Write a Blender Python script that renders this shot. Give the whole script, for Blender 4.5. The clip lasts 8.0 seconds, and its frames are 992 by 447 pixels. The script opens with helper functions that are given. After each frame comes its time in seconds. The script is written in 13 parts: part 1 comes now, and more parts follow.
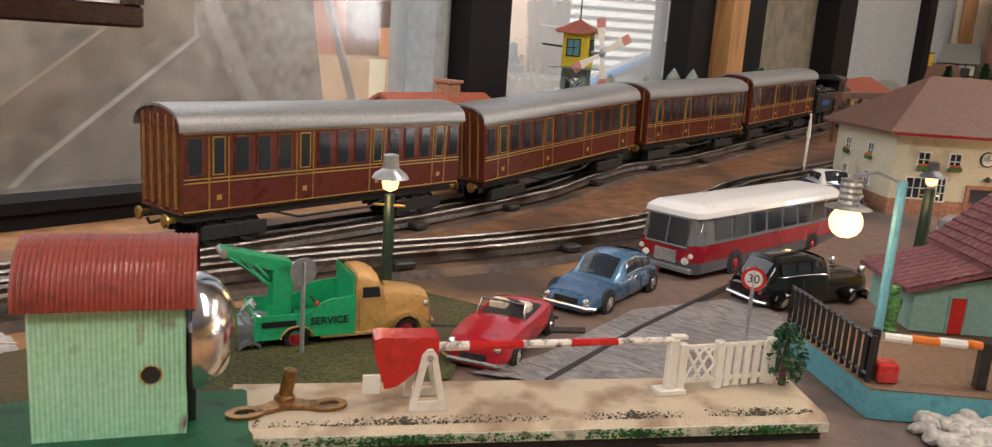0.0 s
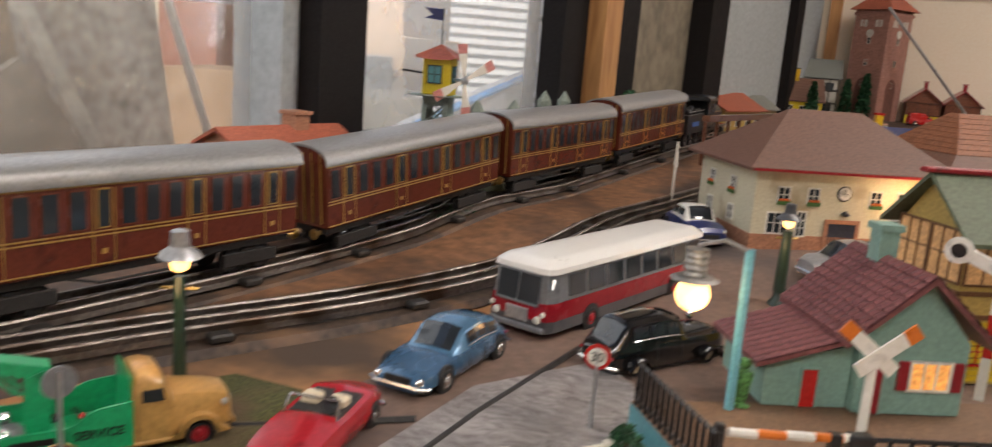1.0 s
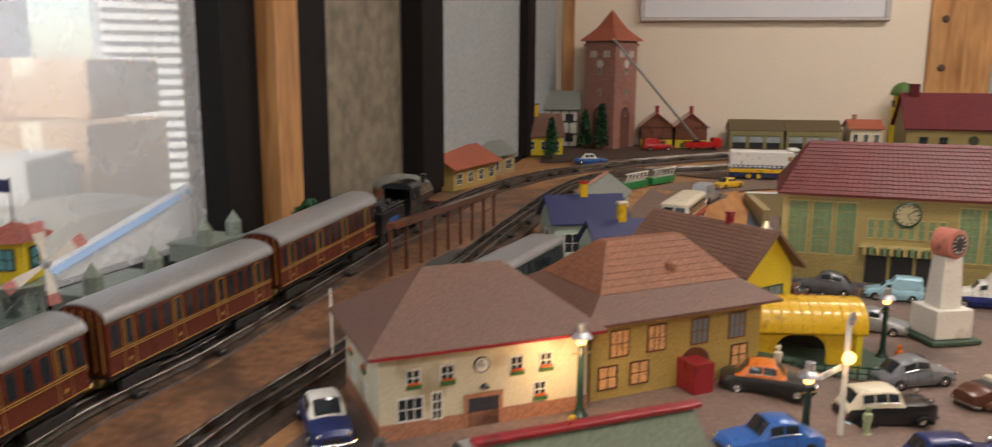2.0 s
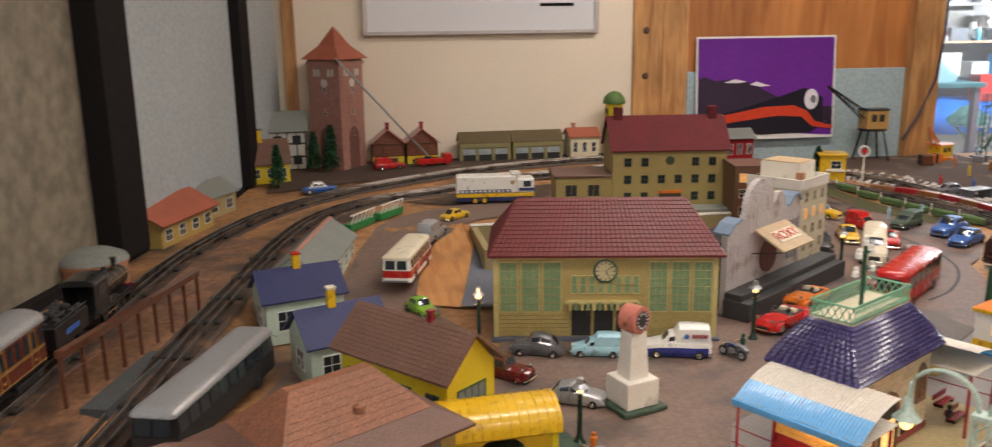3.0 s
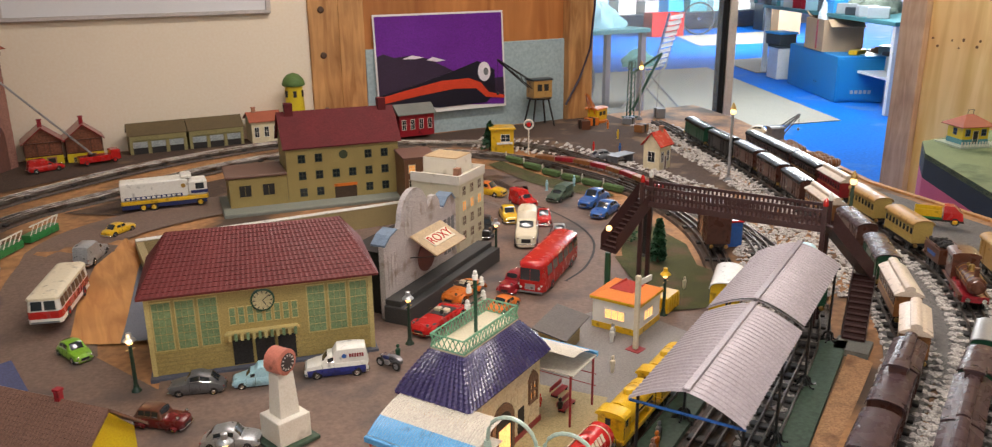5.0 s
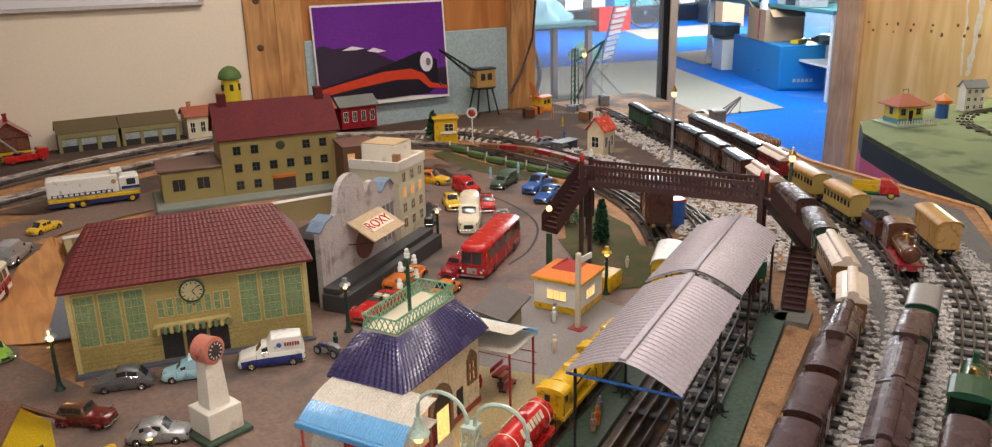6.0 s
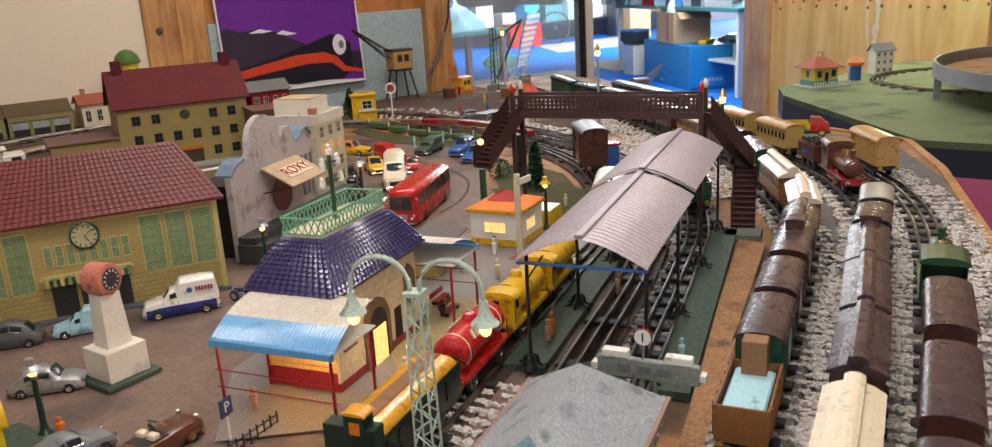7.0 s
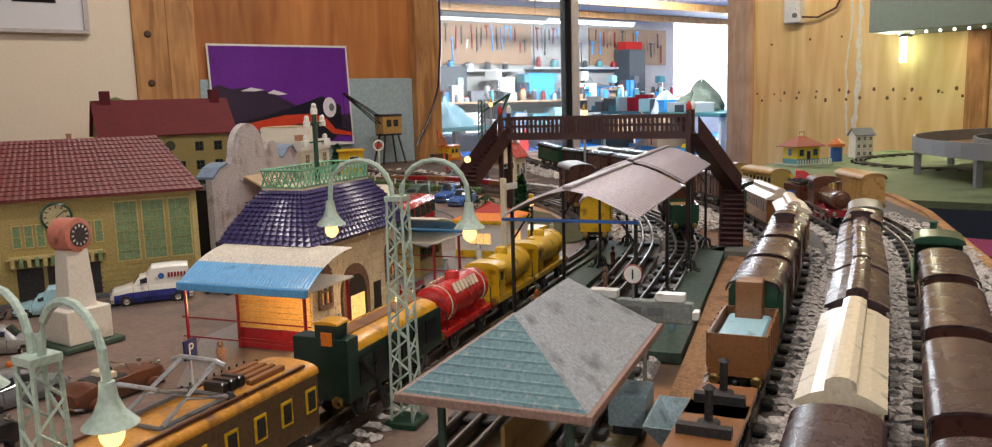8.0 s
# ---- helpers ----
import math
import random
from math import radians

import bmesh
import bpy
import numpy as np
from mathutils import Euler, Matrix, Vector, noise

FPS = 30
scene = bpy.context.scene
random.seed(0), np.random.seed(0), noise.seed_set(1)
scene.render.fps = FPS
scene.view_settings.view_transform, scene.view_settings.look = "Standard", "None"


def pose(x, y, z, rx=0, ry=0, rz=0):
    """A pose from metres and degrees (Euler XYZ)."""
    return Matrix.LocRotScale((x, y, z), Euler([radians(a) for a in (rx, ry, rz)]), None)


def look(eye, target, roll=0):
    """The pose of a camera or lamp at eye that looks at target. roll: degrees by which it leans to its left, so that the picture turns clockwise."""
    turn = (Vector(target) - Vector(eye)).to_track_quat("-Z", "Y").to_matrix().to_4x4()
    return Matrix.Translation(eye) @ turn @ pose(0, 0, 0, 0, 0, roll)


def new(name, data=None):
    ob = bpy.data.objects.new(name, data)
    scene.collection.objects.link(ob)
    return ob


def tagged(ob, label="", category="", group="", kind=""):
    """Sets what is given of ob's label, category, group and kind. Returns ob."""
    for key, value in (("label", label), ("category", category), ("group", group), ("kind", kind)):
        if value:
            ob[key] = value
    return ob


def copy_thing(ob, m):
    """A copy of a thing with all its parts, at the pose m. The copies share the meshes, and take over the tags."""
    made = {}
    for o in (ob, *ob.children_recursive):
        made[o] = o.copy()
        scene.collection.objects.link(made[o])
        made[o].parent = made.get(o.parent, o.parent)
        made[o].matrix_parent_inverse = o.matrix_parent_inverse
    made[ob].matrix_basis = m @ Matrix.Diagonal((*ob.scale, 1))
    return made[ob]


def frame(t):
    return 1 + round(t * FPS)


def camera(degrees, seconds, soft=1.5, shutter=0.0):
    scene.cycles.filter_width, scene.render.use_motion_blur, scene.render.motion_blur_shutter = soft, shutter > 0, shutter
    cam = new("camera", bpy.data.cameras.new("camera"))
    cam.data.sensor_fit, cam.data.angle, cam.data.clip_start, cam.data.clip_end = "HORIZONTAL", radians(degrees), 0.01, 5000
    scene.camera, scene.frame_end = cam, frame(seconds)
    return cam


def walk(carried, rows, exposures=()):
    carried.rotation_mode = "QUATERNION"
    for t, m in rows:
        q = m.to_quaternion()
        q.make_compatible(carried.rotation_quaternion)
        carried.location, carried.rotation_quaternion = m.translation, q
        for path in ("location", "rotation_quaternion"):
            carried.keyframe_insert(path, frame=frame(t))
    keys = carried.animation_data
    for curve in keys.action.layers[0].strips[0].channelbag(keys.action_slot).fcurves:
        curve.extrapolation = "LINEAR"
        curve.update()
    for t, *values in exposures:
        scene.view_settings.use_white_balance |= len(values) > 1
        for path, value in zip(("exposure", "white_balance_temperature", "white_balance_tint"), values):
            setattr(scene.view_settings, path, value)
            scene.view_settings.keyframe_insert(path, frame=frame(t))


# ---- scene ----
cam = camera(61.4, 8.0, soft=1.15, shutter=0.3)
PATH = [
    (0, (-0.045, 0.215, 0.166), (-0.957, 1.947, -0.249), 4.0),
    (0.5, (-0.054, 0.238, 0.173), (-0.87, 2.018, -0.233), 4.4),
    (1, (-0.038, 0.285, 0.195), (-0.724, 2.123, -0.193), 4.5),
    (1.5, (0.03, 0.375, 0.262), (-0.411, 2.291, -0.104), 4.1),
    (2, (0.103, 0.473, 0.355), (-0.154, 2.422, -0.013), 0.3),
    (2.2, (0.126, 0.501, 0.388), (-0.015, 2.46, 0.01), -0.2),
    (3.3, (0.211, 0.557, 0.57), (0.65, 2.441, 0.064), -1.0),
    (3.5, (0.223, 0.543, 0.602), (0.745, 2.39, 0.041), -1.1),
    (4, (0.256, 0.52, 0.663), (0.975, 2.269, 0.014), -0.3),
    (4.5, (0.29, 0.504, 0.678), (1.115, 2.219, 0.06), -0.4),
    (6, (0.348, 0.496, 0.638), (1.336, 2.127, 0.036), -1.3),
    (6.5, (0.364, 0.517, 0.573), (1.392, 2.115, -0.052), -2.8),
    (7, (0.361, 0.559, 0.443), (1.511, 2.101, -0.105), -3.4),
    (7.2, (0.367, 0.567, 0.375), (1.551, 2.117, -0.068), -3.1),
    (7.5, (0.35, 0.562, 0.308), (1.574, 2.115, 0.008), -2.6),
    (8, (0.347, 0.556, 0.273), (1.569, 2.111, -0.02), -1.6),
]
EXPOSE = [(0, 0.55), (2.2, 0.34), (3.3, 0.43), (4.5, 0.42), (6.5, 0.33), (7.2, 0.26), (7.5, 0.14), (8, 0.07)]
walk(cam, [(t, look(eye, target, roll)) for t, eye, target, roll in PATH], EXPOSE)

# ---------------- world and large lights ----------------
world = bpy.data.worlds.new("daylight")
scene.world = world
world.use_nodes = True
wn = world.node_tree
sky = wn.nodes.new("ShaderNodeTexSky")
sky.sky_type = "NISHITA"
sky.sun_disc = False
sky.sun_elevation, sky.sun_rotation = radians(40), radians(176)
wn.links.new(sky.outputs[0], wn.nodes["Background"].inputs[0])
wn.nodes["Background"].inputs[1].default_value = 0.12


def area_lamp(name, eye, target, sx, sy, watts, color):
    d = bpy.data.lights.new(name, "AREA")
    d.shape, d.size, d.size_y, d.energy, d.color = "RECTANGLE", sx, sy, watts, color
    ob = new(name, d)
    ob.matrix_world = look(eye, target)
    return ob


def point_lamp(name, at, watts, color=(1.0, 0.6, 0.28), radius=0.006):
    d = bpy.data.lights.new(name, "POINT")
    d.energy, d.color, d.shadow_soft_size = watts, color, radius
    ob = new(name, d)
    ob.location = at
    return ob


sun = bpy.data.lights.new("sun", "SUN")
sun.energy, sun.angle, sun.color = 4.2, radians(8), (1, 0.95, 0.88)
new("sun", sun).matrix_world = look((0, 0, 0), (-math.sin(radians(176)) * 0.77, -math.cos(radians(176)) * 0.77, -0.64))


# ---------------- materials ----------------
def mat(name, color, rough=0.5, metal=0.0, var=0.18, scale=60.0, fine=400.0, bump=0.15, coat=0.0, stain=None,
        stain_amount=0.0, stain_scale=25.0, emit=0.0, glass=False, ior=1.45, rnd=0.0):
    m = bpy.data.materials.new(name)
    m.use_nodes = True
    t = m.node_tree
    b = t.nodes["Principled BSDF"]
    b.inputs["Roughness"].default_value = rough
    b.inputs["Metallic"].default_value = metal
    b.inputs["IOR"].default_value = ior
    b.inputs["Coat Weight"].default_value = coat
    b.inputs["Coat Roughness"].default_value = 0.12
    tc = t.nodes.new("ShaderNodeTexCoord")

    def noise_node(sc, detail=4.0):
        n = t.nodes.new("ShaderNodeTexNoise")
        n.inputs["Scale"].default_value, n.inputs["Detail"].default_value = sc, detail
        t.links.new(tc.outputs["Object"], n.inputs["Vector"])
        return n

    def mix(kind, fac, a, bb):
        x = t.nodes.new("ShaderNodeMix")
        x.data_type, x.blend_type = "RGBA", kind
        for sock, v in ((x.inputs["Factor"], fac), (x.inputs["A"], a), (x.inputs["B"], bb)):
            if hasattr(v, "links"):
                t.links.new(v, sock)
            elif isinstance(v, (int, float)):
                sock.default_value = v
            else:
                sock.default_value = (*v, 1)
        return x.outputs["Result"]

    big, small = noise_node(scale), noise_node(fine, 6.0)
    lo = tuple(c * (1 - var) for c in color)
    hi = tuple(min(1, c * (1 + var)) for c in color)
    col = mix("MIX", big.outputs["Fac"], lo, hi)
    sm = t.nodes.new("ShaderNodeMapRange")
    sm.inputs["From Min"].default_value, sm.inputs["From Max"].default_value = 0.3, 0.7
    t.links.new(small.outputs["Fac"], sm.inputs["Value"])
    col = mix("OVERLAY", min(1.0, var * 1.3), col, sm.outputs["Result"])
    if rnd:
        info = t.nodes.new("ShaderNodeObjectInfo")
        hsv = t.nodes.new("ShaderNodeHueSaturation")
        mr = t.nodes.new("ShaderNodeMapRange")
        mr.inputs["To Min"].default_value, mr.inputs["To Max"].default_value = 1 - rnd, 1 + rnd
        t.links.new(info.outputs["Random"], mr.inputs["Value"])
        t.links.new(mr.outputs["Result"], hsv.inputs["Value"])
        t.links.new(col, hsv.inputs["Color"])
        col = hsv.outputs["Color"]
    if stain:
        st = noise_node(stain_scale, 5.0)
        ramp = t.nodes.new("ShaderNodeValToRGB")
        ramp.color_ramp.elements[0].position = 0.62 - 0.3 * stain_amount
        ramp.color_ramp.elements[1].position = 0.74 - 0.2 * stain_amount
        t.links.new(st.outputs["Fac"], ramp.inputs["Fac"])
        col = mix("MIX", ramp.outputs["Color"], col, stain)
    t.links.new(col, b.inputs["Base Color"])
    rr = t.nodes.new("ShaderNodeMapRange")
    rr.inputs["To Min"].default_value, rr.inputs["To Max"].default_value = max(0.02, rough - 0.1), min(1, rough + 0.12)
    t.links.new(big.outputs["Fac"], rr.inputs["Value"])
    if not glass:
        t.links.new(rr.outputs["Result"], b.inputs["Roughness"])
    if bump:
        bp = t.nodes.new("ShaderNodeBump")
        bp.inputs["Strength"].default_value, bp.inputs["Distance"].default_value = bump, 0.001
        t.links.new(small.outputs["Fac"], bp.inputs["Height"])
        t.links.new(bp.outputs["Normal"], b.inputs["Normal"])
    if emit:
        b.inputs["Emission Color"].default_value = (*color, 1)
        b.inputs["Emission Strength"].default_value = emit
    if glass:
        b.inputs["Transmission Weight"].default_value = 1.0
    return m


def enamel(name, color, rough=0.28, **k):
    k = {"var": 0.12, "bump": 0.05, "coat": 0.4, "stain": tuple(c * 0.45 for c in color), "stain_amount": 0.12, "stain_scale": 60.0, **k}
    return mat(name, color, rough, **k)


BLACK = enamel("black_enamel", (0.012, 0.012, 0.013), 0.3)
SOOT = mat("sooty_black", (0.02, 0.018, 0.017), 0.6, var=0.4)
CHROME = mat("chrome", (0.75, 0.74, 0.72), 0.16, 1.0, var=0.08, bump=0.03)
STEEL = mat("rail_steel", (0.2, 0.175, 0.155), 0.38, 0.9, var=0.3, stain=(0.07, 0.045, 0.03), stain_amount=0.45)
BRASS = mat("brass", (0.55, 0.37, 0.13), 0.3, 1.0, var=0.2)
TYRE = mat("tyre_rubber", (0.016, 0.016, 0.016), 0.75)
GLASS_D = mat("dark_glass", (0.02, 0.025, 0.03), 0.08, var=0.03, bump=0.0, coat=0.6)
GLASS_L = mat("pale_glass", (0.2, 0.23, 0.24), 0.1, var=0.04, bump=0.0, coat=0.6)
WHITE = enamel("white_enamel", (0.72, 0.7, 0.64), 0.35)
CREAM = enamel("cream_enamel", (0.66, 0.58, 0.42), 0.4)
RED = enamel("red_enamel", (0.46, 0.018, 0.016), 0.25)
CRIMSON = enamel("crimson_enamel", (0.26, 0.012, 0.02), 0.3)
ORANGE = enamel("orange_enamel", (0.62, 0.16, 0.02), 0.3)
YELLOW = enamel("yellow_enamel", (0.66, 0.4, 0.015), 0.3)
BLUE = enamel("blue_enamel", (0.03, 0.11, 0.36), 0.3)
NAVY = enamel("navy_enamel", (0.015, 0.025, 0.11), 0.32)
PALEBLUE = enamel("pale_blue_enamel", (0.36, 0.6, 0.68), 0.35)
TEAL = enamel("teal_enamel", (0.09, 0.29, 0.33), 0.4)
GREEN = enamel("green_enamel", (0.02, 0.2, 0.055), 0.3)
DKGREEN = enamel("dark_green_enamel", (0.012, 0.06, 0.03), 0.35)
SILVER = mat("silver_paint", (0.42, 0.43, 0.44), 0.3, 0.6, var=0.15)
GREY = enamel("grey_enamel", (0.16, 0.165, 0.175), 0.35)
BROWN = enamel("brown_enamel", (0.1, 0.035, 0.018), 0.3)
TAN = enamel("tan_enamel", (0.42, 0.24, 0.075), 0.35)


# ---------------- mesh helpers ----------------
class Mesh:
    """Plain lists of corners and faces, joined into one mesh."""

    def __init__(self):
        self.v, self.f, self.weld = [], [], False

    def add(self, verts, faces, m=None):
        o = len(self.v)
        self.v += [tuple(m @ Vector(p)) for p in verts] if m is not None else [tuple(p) for p in verts]
        self.f += [tuple(i + o for i in q) for q in faces]
        return self

    def box(self, x0, x1, y0, y1, z0, z1, m=None, c=0.0):
        """A box; c cuts its upright and top edges."""
        if c <= 0:
            v = [(x, y, z) for z in (z0, z1) for x, y in ((x0, y0), (x1, y0), (x1, y1), (x0, y1))]
            return self.add(v, [(3, 2, 1, 0), (4, 5, 6, 7), (0, 1, 5, 4), (1, 2, 6, 5), (2, 3, 7, 6), (3, 0, 4, 7)], m)

        def ring(d, z):
            a = [(x0 + d, y0 + d), (x1 - d, y0 + d), (x1 - d, y1 - d), (x0 + d, y1 - d)]
            e = c * 0.7
            return [(a[0][0] + e, a[0][1], z), (a[1][0] - e, a[1][1], z), (a[1][0], a[1][1] + e, z), (a[2][0], a[2][1] - e, z),
                    (a[2][0] - e, a[2][1], z), (a[3][0] + e, a[3][1], z), (a[3][0], a[3][1] - e, z), (a[0][0], a[0][1] + e, z)]
        v = ring(c, z0) + ring(0, z0 + c) + ring(0, z1 - c) + ring(c, z1)
        f = [tuple(range(7, -1, -1)), tuple(range(24, 32))]
        for k in range(3):
            f += [(8 * k + i, 8 * k + (i + 1) % 8, 8 * k + 8 + (i + 1) % 8, 8 * k + 8 + i) for i in range(8)]
        return self.add(v, f, m)

    def lathe(self, prof, seg=16, m=None, cap=True):
        """Turns (radius, height) pairs about z."""
        n = len(prof)
        v = [(r * math.cos(2 * math.pi * i / seg), r * math.sin(2 * math.pi * i / seg), z) for r, z in prof for i in range(seg)]
        f = [(k * seg + i, k * seg + (i + 1) % seg, (k + 1) * seg + (i + 1) % seg, (k + 1) * seg + i) for k in range(n - 1) for i in range(seg)]
        if cap:
            f += [tuple(range(seg - 1, -1, -1)), tuple((n - 1) * seg + i for i in range(seg))]
        return self.add(v, f, m)

    def prism(self, pts, y0, y1, m=None):
        """Extrudes an outline given in x and z along y."""
        n = len(pts)
        v = [(x, y, z) for y in (y0, y1) for x, z in pts]
        f = [tuple(range(n)), tuple(range(2 * n - 1, n - 1, -1))]
        f += [(i + n, (i + 1) % n + n, (i + 1) % n, i) for i in range(n)]
        return self.add(v, f, m)

    def loft(self, rings, closed=True, caps=True, m=None):
        n = len(rings[0])
        v = [p for r in rings for p in r]
        e = n if closed else n - 1
        f = [(k * n + i, k * n + (i + 1) % n, (k + 1) * n + (i + 1) % n, (k + 1) * n + i) for k in range(len(rings) - 1) for i in range(e)]
        if caps and closed:
            f += [tuple(range(n - 1, -1, -1)), tuple((len(rings) - 1) * n + i for i in range(n))]
        return self.add(v, f, m)

    def tube(self, pts, r, seg=6, m=None):
        pts = [Vector(p) for p in pts]
        rings = []
        for i, p in enumerate(pts):
            d = (pts[min(i + 1, len(pts) - 1)] - pts[max(i - 1, 0)]).normalized()
            a = d.orthogonal().normalized() if abs(d.z) > 0.95 else d.cross(Vector((0, 0, 1))).normalized()
            b = d.cross(a)
            rings.append([p + a * (r * math.cos(2 * math.pi * k / seg)) + b * (r * math.sin(2 * math.pi * k / seg)) for k in range(seg)])
        return self.loft(rings, m=m)

    def ball(self, r, at=(0, 0, 0), seg=12, m=None, sz=1.0):
        prof = [(max(1e-5, r * math.sin(math.pi * k / 8)), -r * math.cos(math.pi * k / 8) * sz) for k in range(9)]
        t = Matrix.Translation(at)
        return self.lathe(prof, seg, t if m is None else m @ t)

    def mesh(self, name):
        d = bpy.data.meshes.new(name)
        d.from_pydata(self.v, [], self.f)
        d.validate()
        bm = bmesh.new()
        bm.from_mesh(d)
        if self.weld:
            bmesh.ops.remove_doubles(bm, verts=bm.verts, dist=1e-5)
        bmesh.ops.recalc_face_normals(bm, faces=bm.faces)
        bm.to_mesh(d)
        bm.free()
        return d


def finish(ob, material, smooth=False):
    ob.data.materials.append(material)
    if smooth:
        for p in ob.data.polygons:
            p.use_smooth = True
        ob.data.set_sharp_from_angle(angle=radians(38))
    return ob


def part(name, me, material, parent, label="", smooth=False):
    ob = new(name, me.mesh(name) if isinstance(me, Mesh) else me)
    if not ob.data.materials:
        finish(ob, material, smooth)
    ob.parent = parent
    if label:
        tagged(ob, label)
    return ob


def thing(name, label, category, m, group="", kind=""):
    ob = new(name)
    ob.empty_display_size = 0.02
    ob.matrix_world = m
    return tagged(ob, label, category, group, kind)


def whole(name, me, material, label, category, m=None, group="", kind="", smooth=False):
    ob = finish(new(name, me.mesh(name)), material, smooth)
    if m is not None:
        ob.matrix_world = m
    return tagged(ob, label, category, group, kind)


AX = {"x": Matrix.Rotation(radians(90), 4, "Y"), "y": Matrix.Rotation(radians(-90), 4, "X")}


def at(x, y, z=0.0, ax=None):
    m = Matrix.Translation((x, y, z))
    return m @ AX[ax] if ax else m


def smoothstep(a, b, v):
    k = min(1.0, max(0.0, (v - a) / (b - a)))
    return k * k * (3 - 2 * k)


def spline(pts, step=0.02):
    """Evenly spaced points on a curve through pts."""
    p = [Vector((*q, 0)[:3]) for q in pts]
    p = [2 * p[0] - p[1]] + p + [2 * p[-1] - p[-2]]
    out = []
    for i in range(1, len(p) - 2):
        a, b, c, d = p[i - 1:i + 3]
        n = max(2, int((c - b).length / 0.01))
        for k in range(n):
            t = k / n
            out.append(0.5 * (2 * b + (c - a) * t + (2 * a - 5 * b + 4 * c - d) * t * t + (3 * b - a - 3 * c + d) * t ** 3))
    out.append(p[-2])
    res, gone = [out[0]], 0.0
    for a, b in zip(out, out[1:]):
        gone += (b - a).length
        if gone >= step:
            res.append(b)
            gone = 0.0
    return res


# ---------------- the lie of the layout ----------------
def gz(x, y):
    """Height of the layout's surface: flat streets, with the window side and the back rising."""
    left = smoothstep(0.34, 0.05, x - 0.12 * max(0, y - 2)) * smoothstep(0.75, 1.95, y) * smoothstep(-0.10, -0.22, x - 0.24 * (y - 1.4) - 0.1 * max(0, y - 2.0))
    ramp = smoothstep(2.12, 2.72, y) * smoothstep(0.47, 0.42, x)
    back = smoothstep(2.545, 2.56, y) * smoothstep(1.5, 1.15, x)
    town = 0.45 * smoothstep(0.93, 1.18, y) * smoothstep(1.75, 1.5, y) * smoothstep(0.4, 0.25, x)
    far = smoothstep(2.7, 3.2, y) * 0.6
    return 0.055 * max(left, ramp, back, far, town) + 0.03 * smoothstep(2.95, 3.35, y) * smoothstep(1.6, 1.0, x)
# ---------------- materials of the room ----------------
WALLPAINT = mat("cream_wall_paint", (0.78, 0.68, 0.54), 0.8, var=0.06, scale=3, fine=120, bump=0.1)
GREYPAINT = mat("grey_panel_paint", (0.37, 0.4, 0.41), 0.8, var=0.1, scale=4, fine=90)
BLUEGREY = mat("blue_grey_panel", (0.33, 0.42, 0.44), 0.7, var=0.1, scale=5, fine=90)
FRAME_D = mat("dark_window_frame", (0.012, 0.01, 0.01), 0.75, var=0.2, ior=1.25)
ALU = mat("aluminium_strip", (0.5, 0.46, 0.44), 0.5, 0.35, var=0.15)
BLUEFLOOR = mat("blue_workshop_floor", (0.006, 0.125, 0.5), 0.8, ior=1.2, var=0.15, scale=2, fine=40, stain=(0.06, 0.16, 0.42), stain_amount=0.12, stain_scale=3)
CARPET = mat("pale_floor_sheet", (0.3, 0.28, 0.235), 0.9, var=0.1, scale=5, fine=80)
CONCRETE = mat("pale_concrete", (0.45, 0.43, 0.4), 0.85, var=0.12, scale=3, fine=60)
CARD = mat("brown_cardboard", (0.42, 0.28, 0.17), 0.85, var=0.12, scale=8, fine=120)
CEIL = mat("ceiling_white", (0.48, 0.46, 0.43), 0.9, var=0.04, scale=3)


def timber(name, color, dark, along="Z", scale=9.0):
    m = bpy.data.materials.new(name)
    m.use_nodes = True
    t = m.node_tree
    b = t.nodes["Principled BSDF"]
    b.inputs["Roughness"].default_value = 0.6
    tc = t.nodes.new("ShaderNodeTexCoord")
    mp = t.nodes.new("ShaderNodeMapping")
    s = {"X": (0.12, 1, 1), "Y": (1, 0.12, 1), "Z": (1, 1, 0.12)}[along]
    mp.inputs["Scale"].default_value = s
    n = t.nodes.new("ShaderNodeTexNoise")
    n.inputs["Scale"].default_value, n.inputs["Detail"].default_value, n.inputs["Distortion"].default_value = scale * 4, 8.0, 1.2
    w = t.nodes.new("ShaderNodeTexNoise")
    w.inputs["Scale"].default_value, w.inputs["Detail"].default_value = scale * 0.7, 3.0
    r = t.nodes.new("ShaderNodeValToRGB")
    r.color_ramp.elements[0].color, r.color_ramp.elements[1].color = (*dark, 1), (*color, 1)
    r.color_ramp.elements[0].position, r.color_ramp.elements[1].position = 0.32, 0.66
    t.links.new(tc.outputs["Object"], mp.inputs["Vector"])
    t.links.new(mp.outputs["Vector"], n.inputs["Vector"])
    t.links.new(tc.outputs["Object"], w.inputs["Vector"])
    t.links.new(n.outputs["Fac"], r.inputs["Fac"])
    x = t.nodes.new("ShaderNodeMix")
    x.data_type, x.blend_type = "RGBA", "OVERLAY"
    x.inputs["Factor"].default_value = 0.5
    t.links.new(r.outputs["Color"], x.inputs["A"])
    t.links.new(w.outputs["Fac"], x.inputs["B"])
    t.links.new(x.outputs["Result"], b.inputs["Base Color"])
    bp = t.nodes.new("ShaderNodeBump")
    bp.inputs["Strength"].default_value, bp.inputs["Distance"].default_value = 0.2, 0.002
    t.links.new(n.outputs["Fac"], bp.inputs["Height"])
    t.links.new(bp.outputs["Normal"], b.inputs["Normal"])
    return m


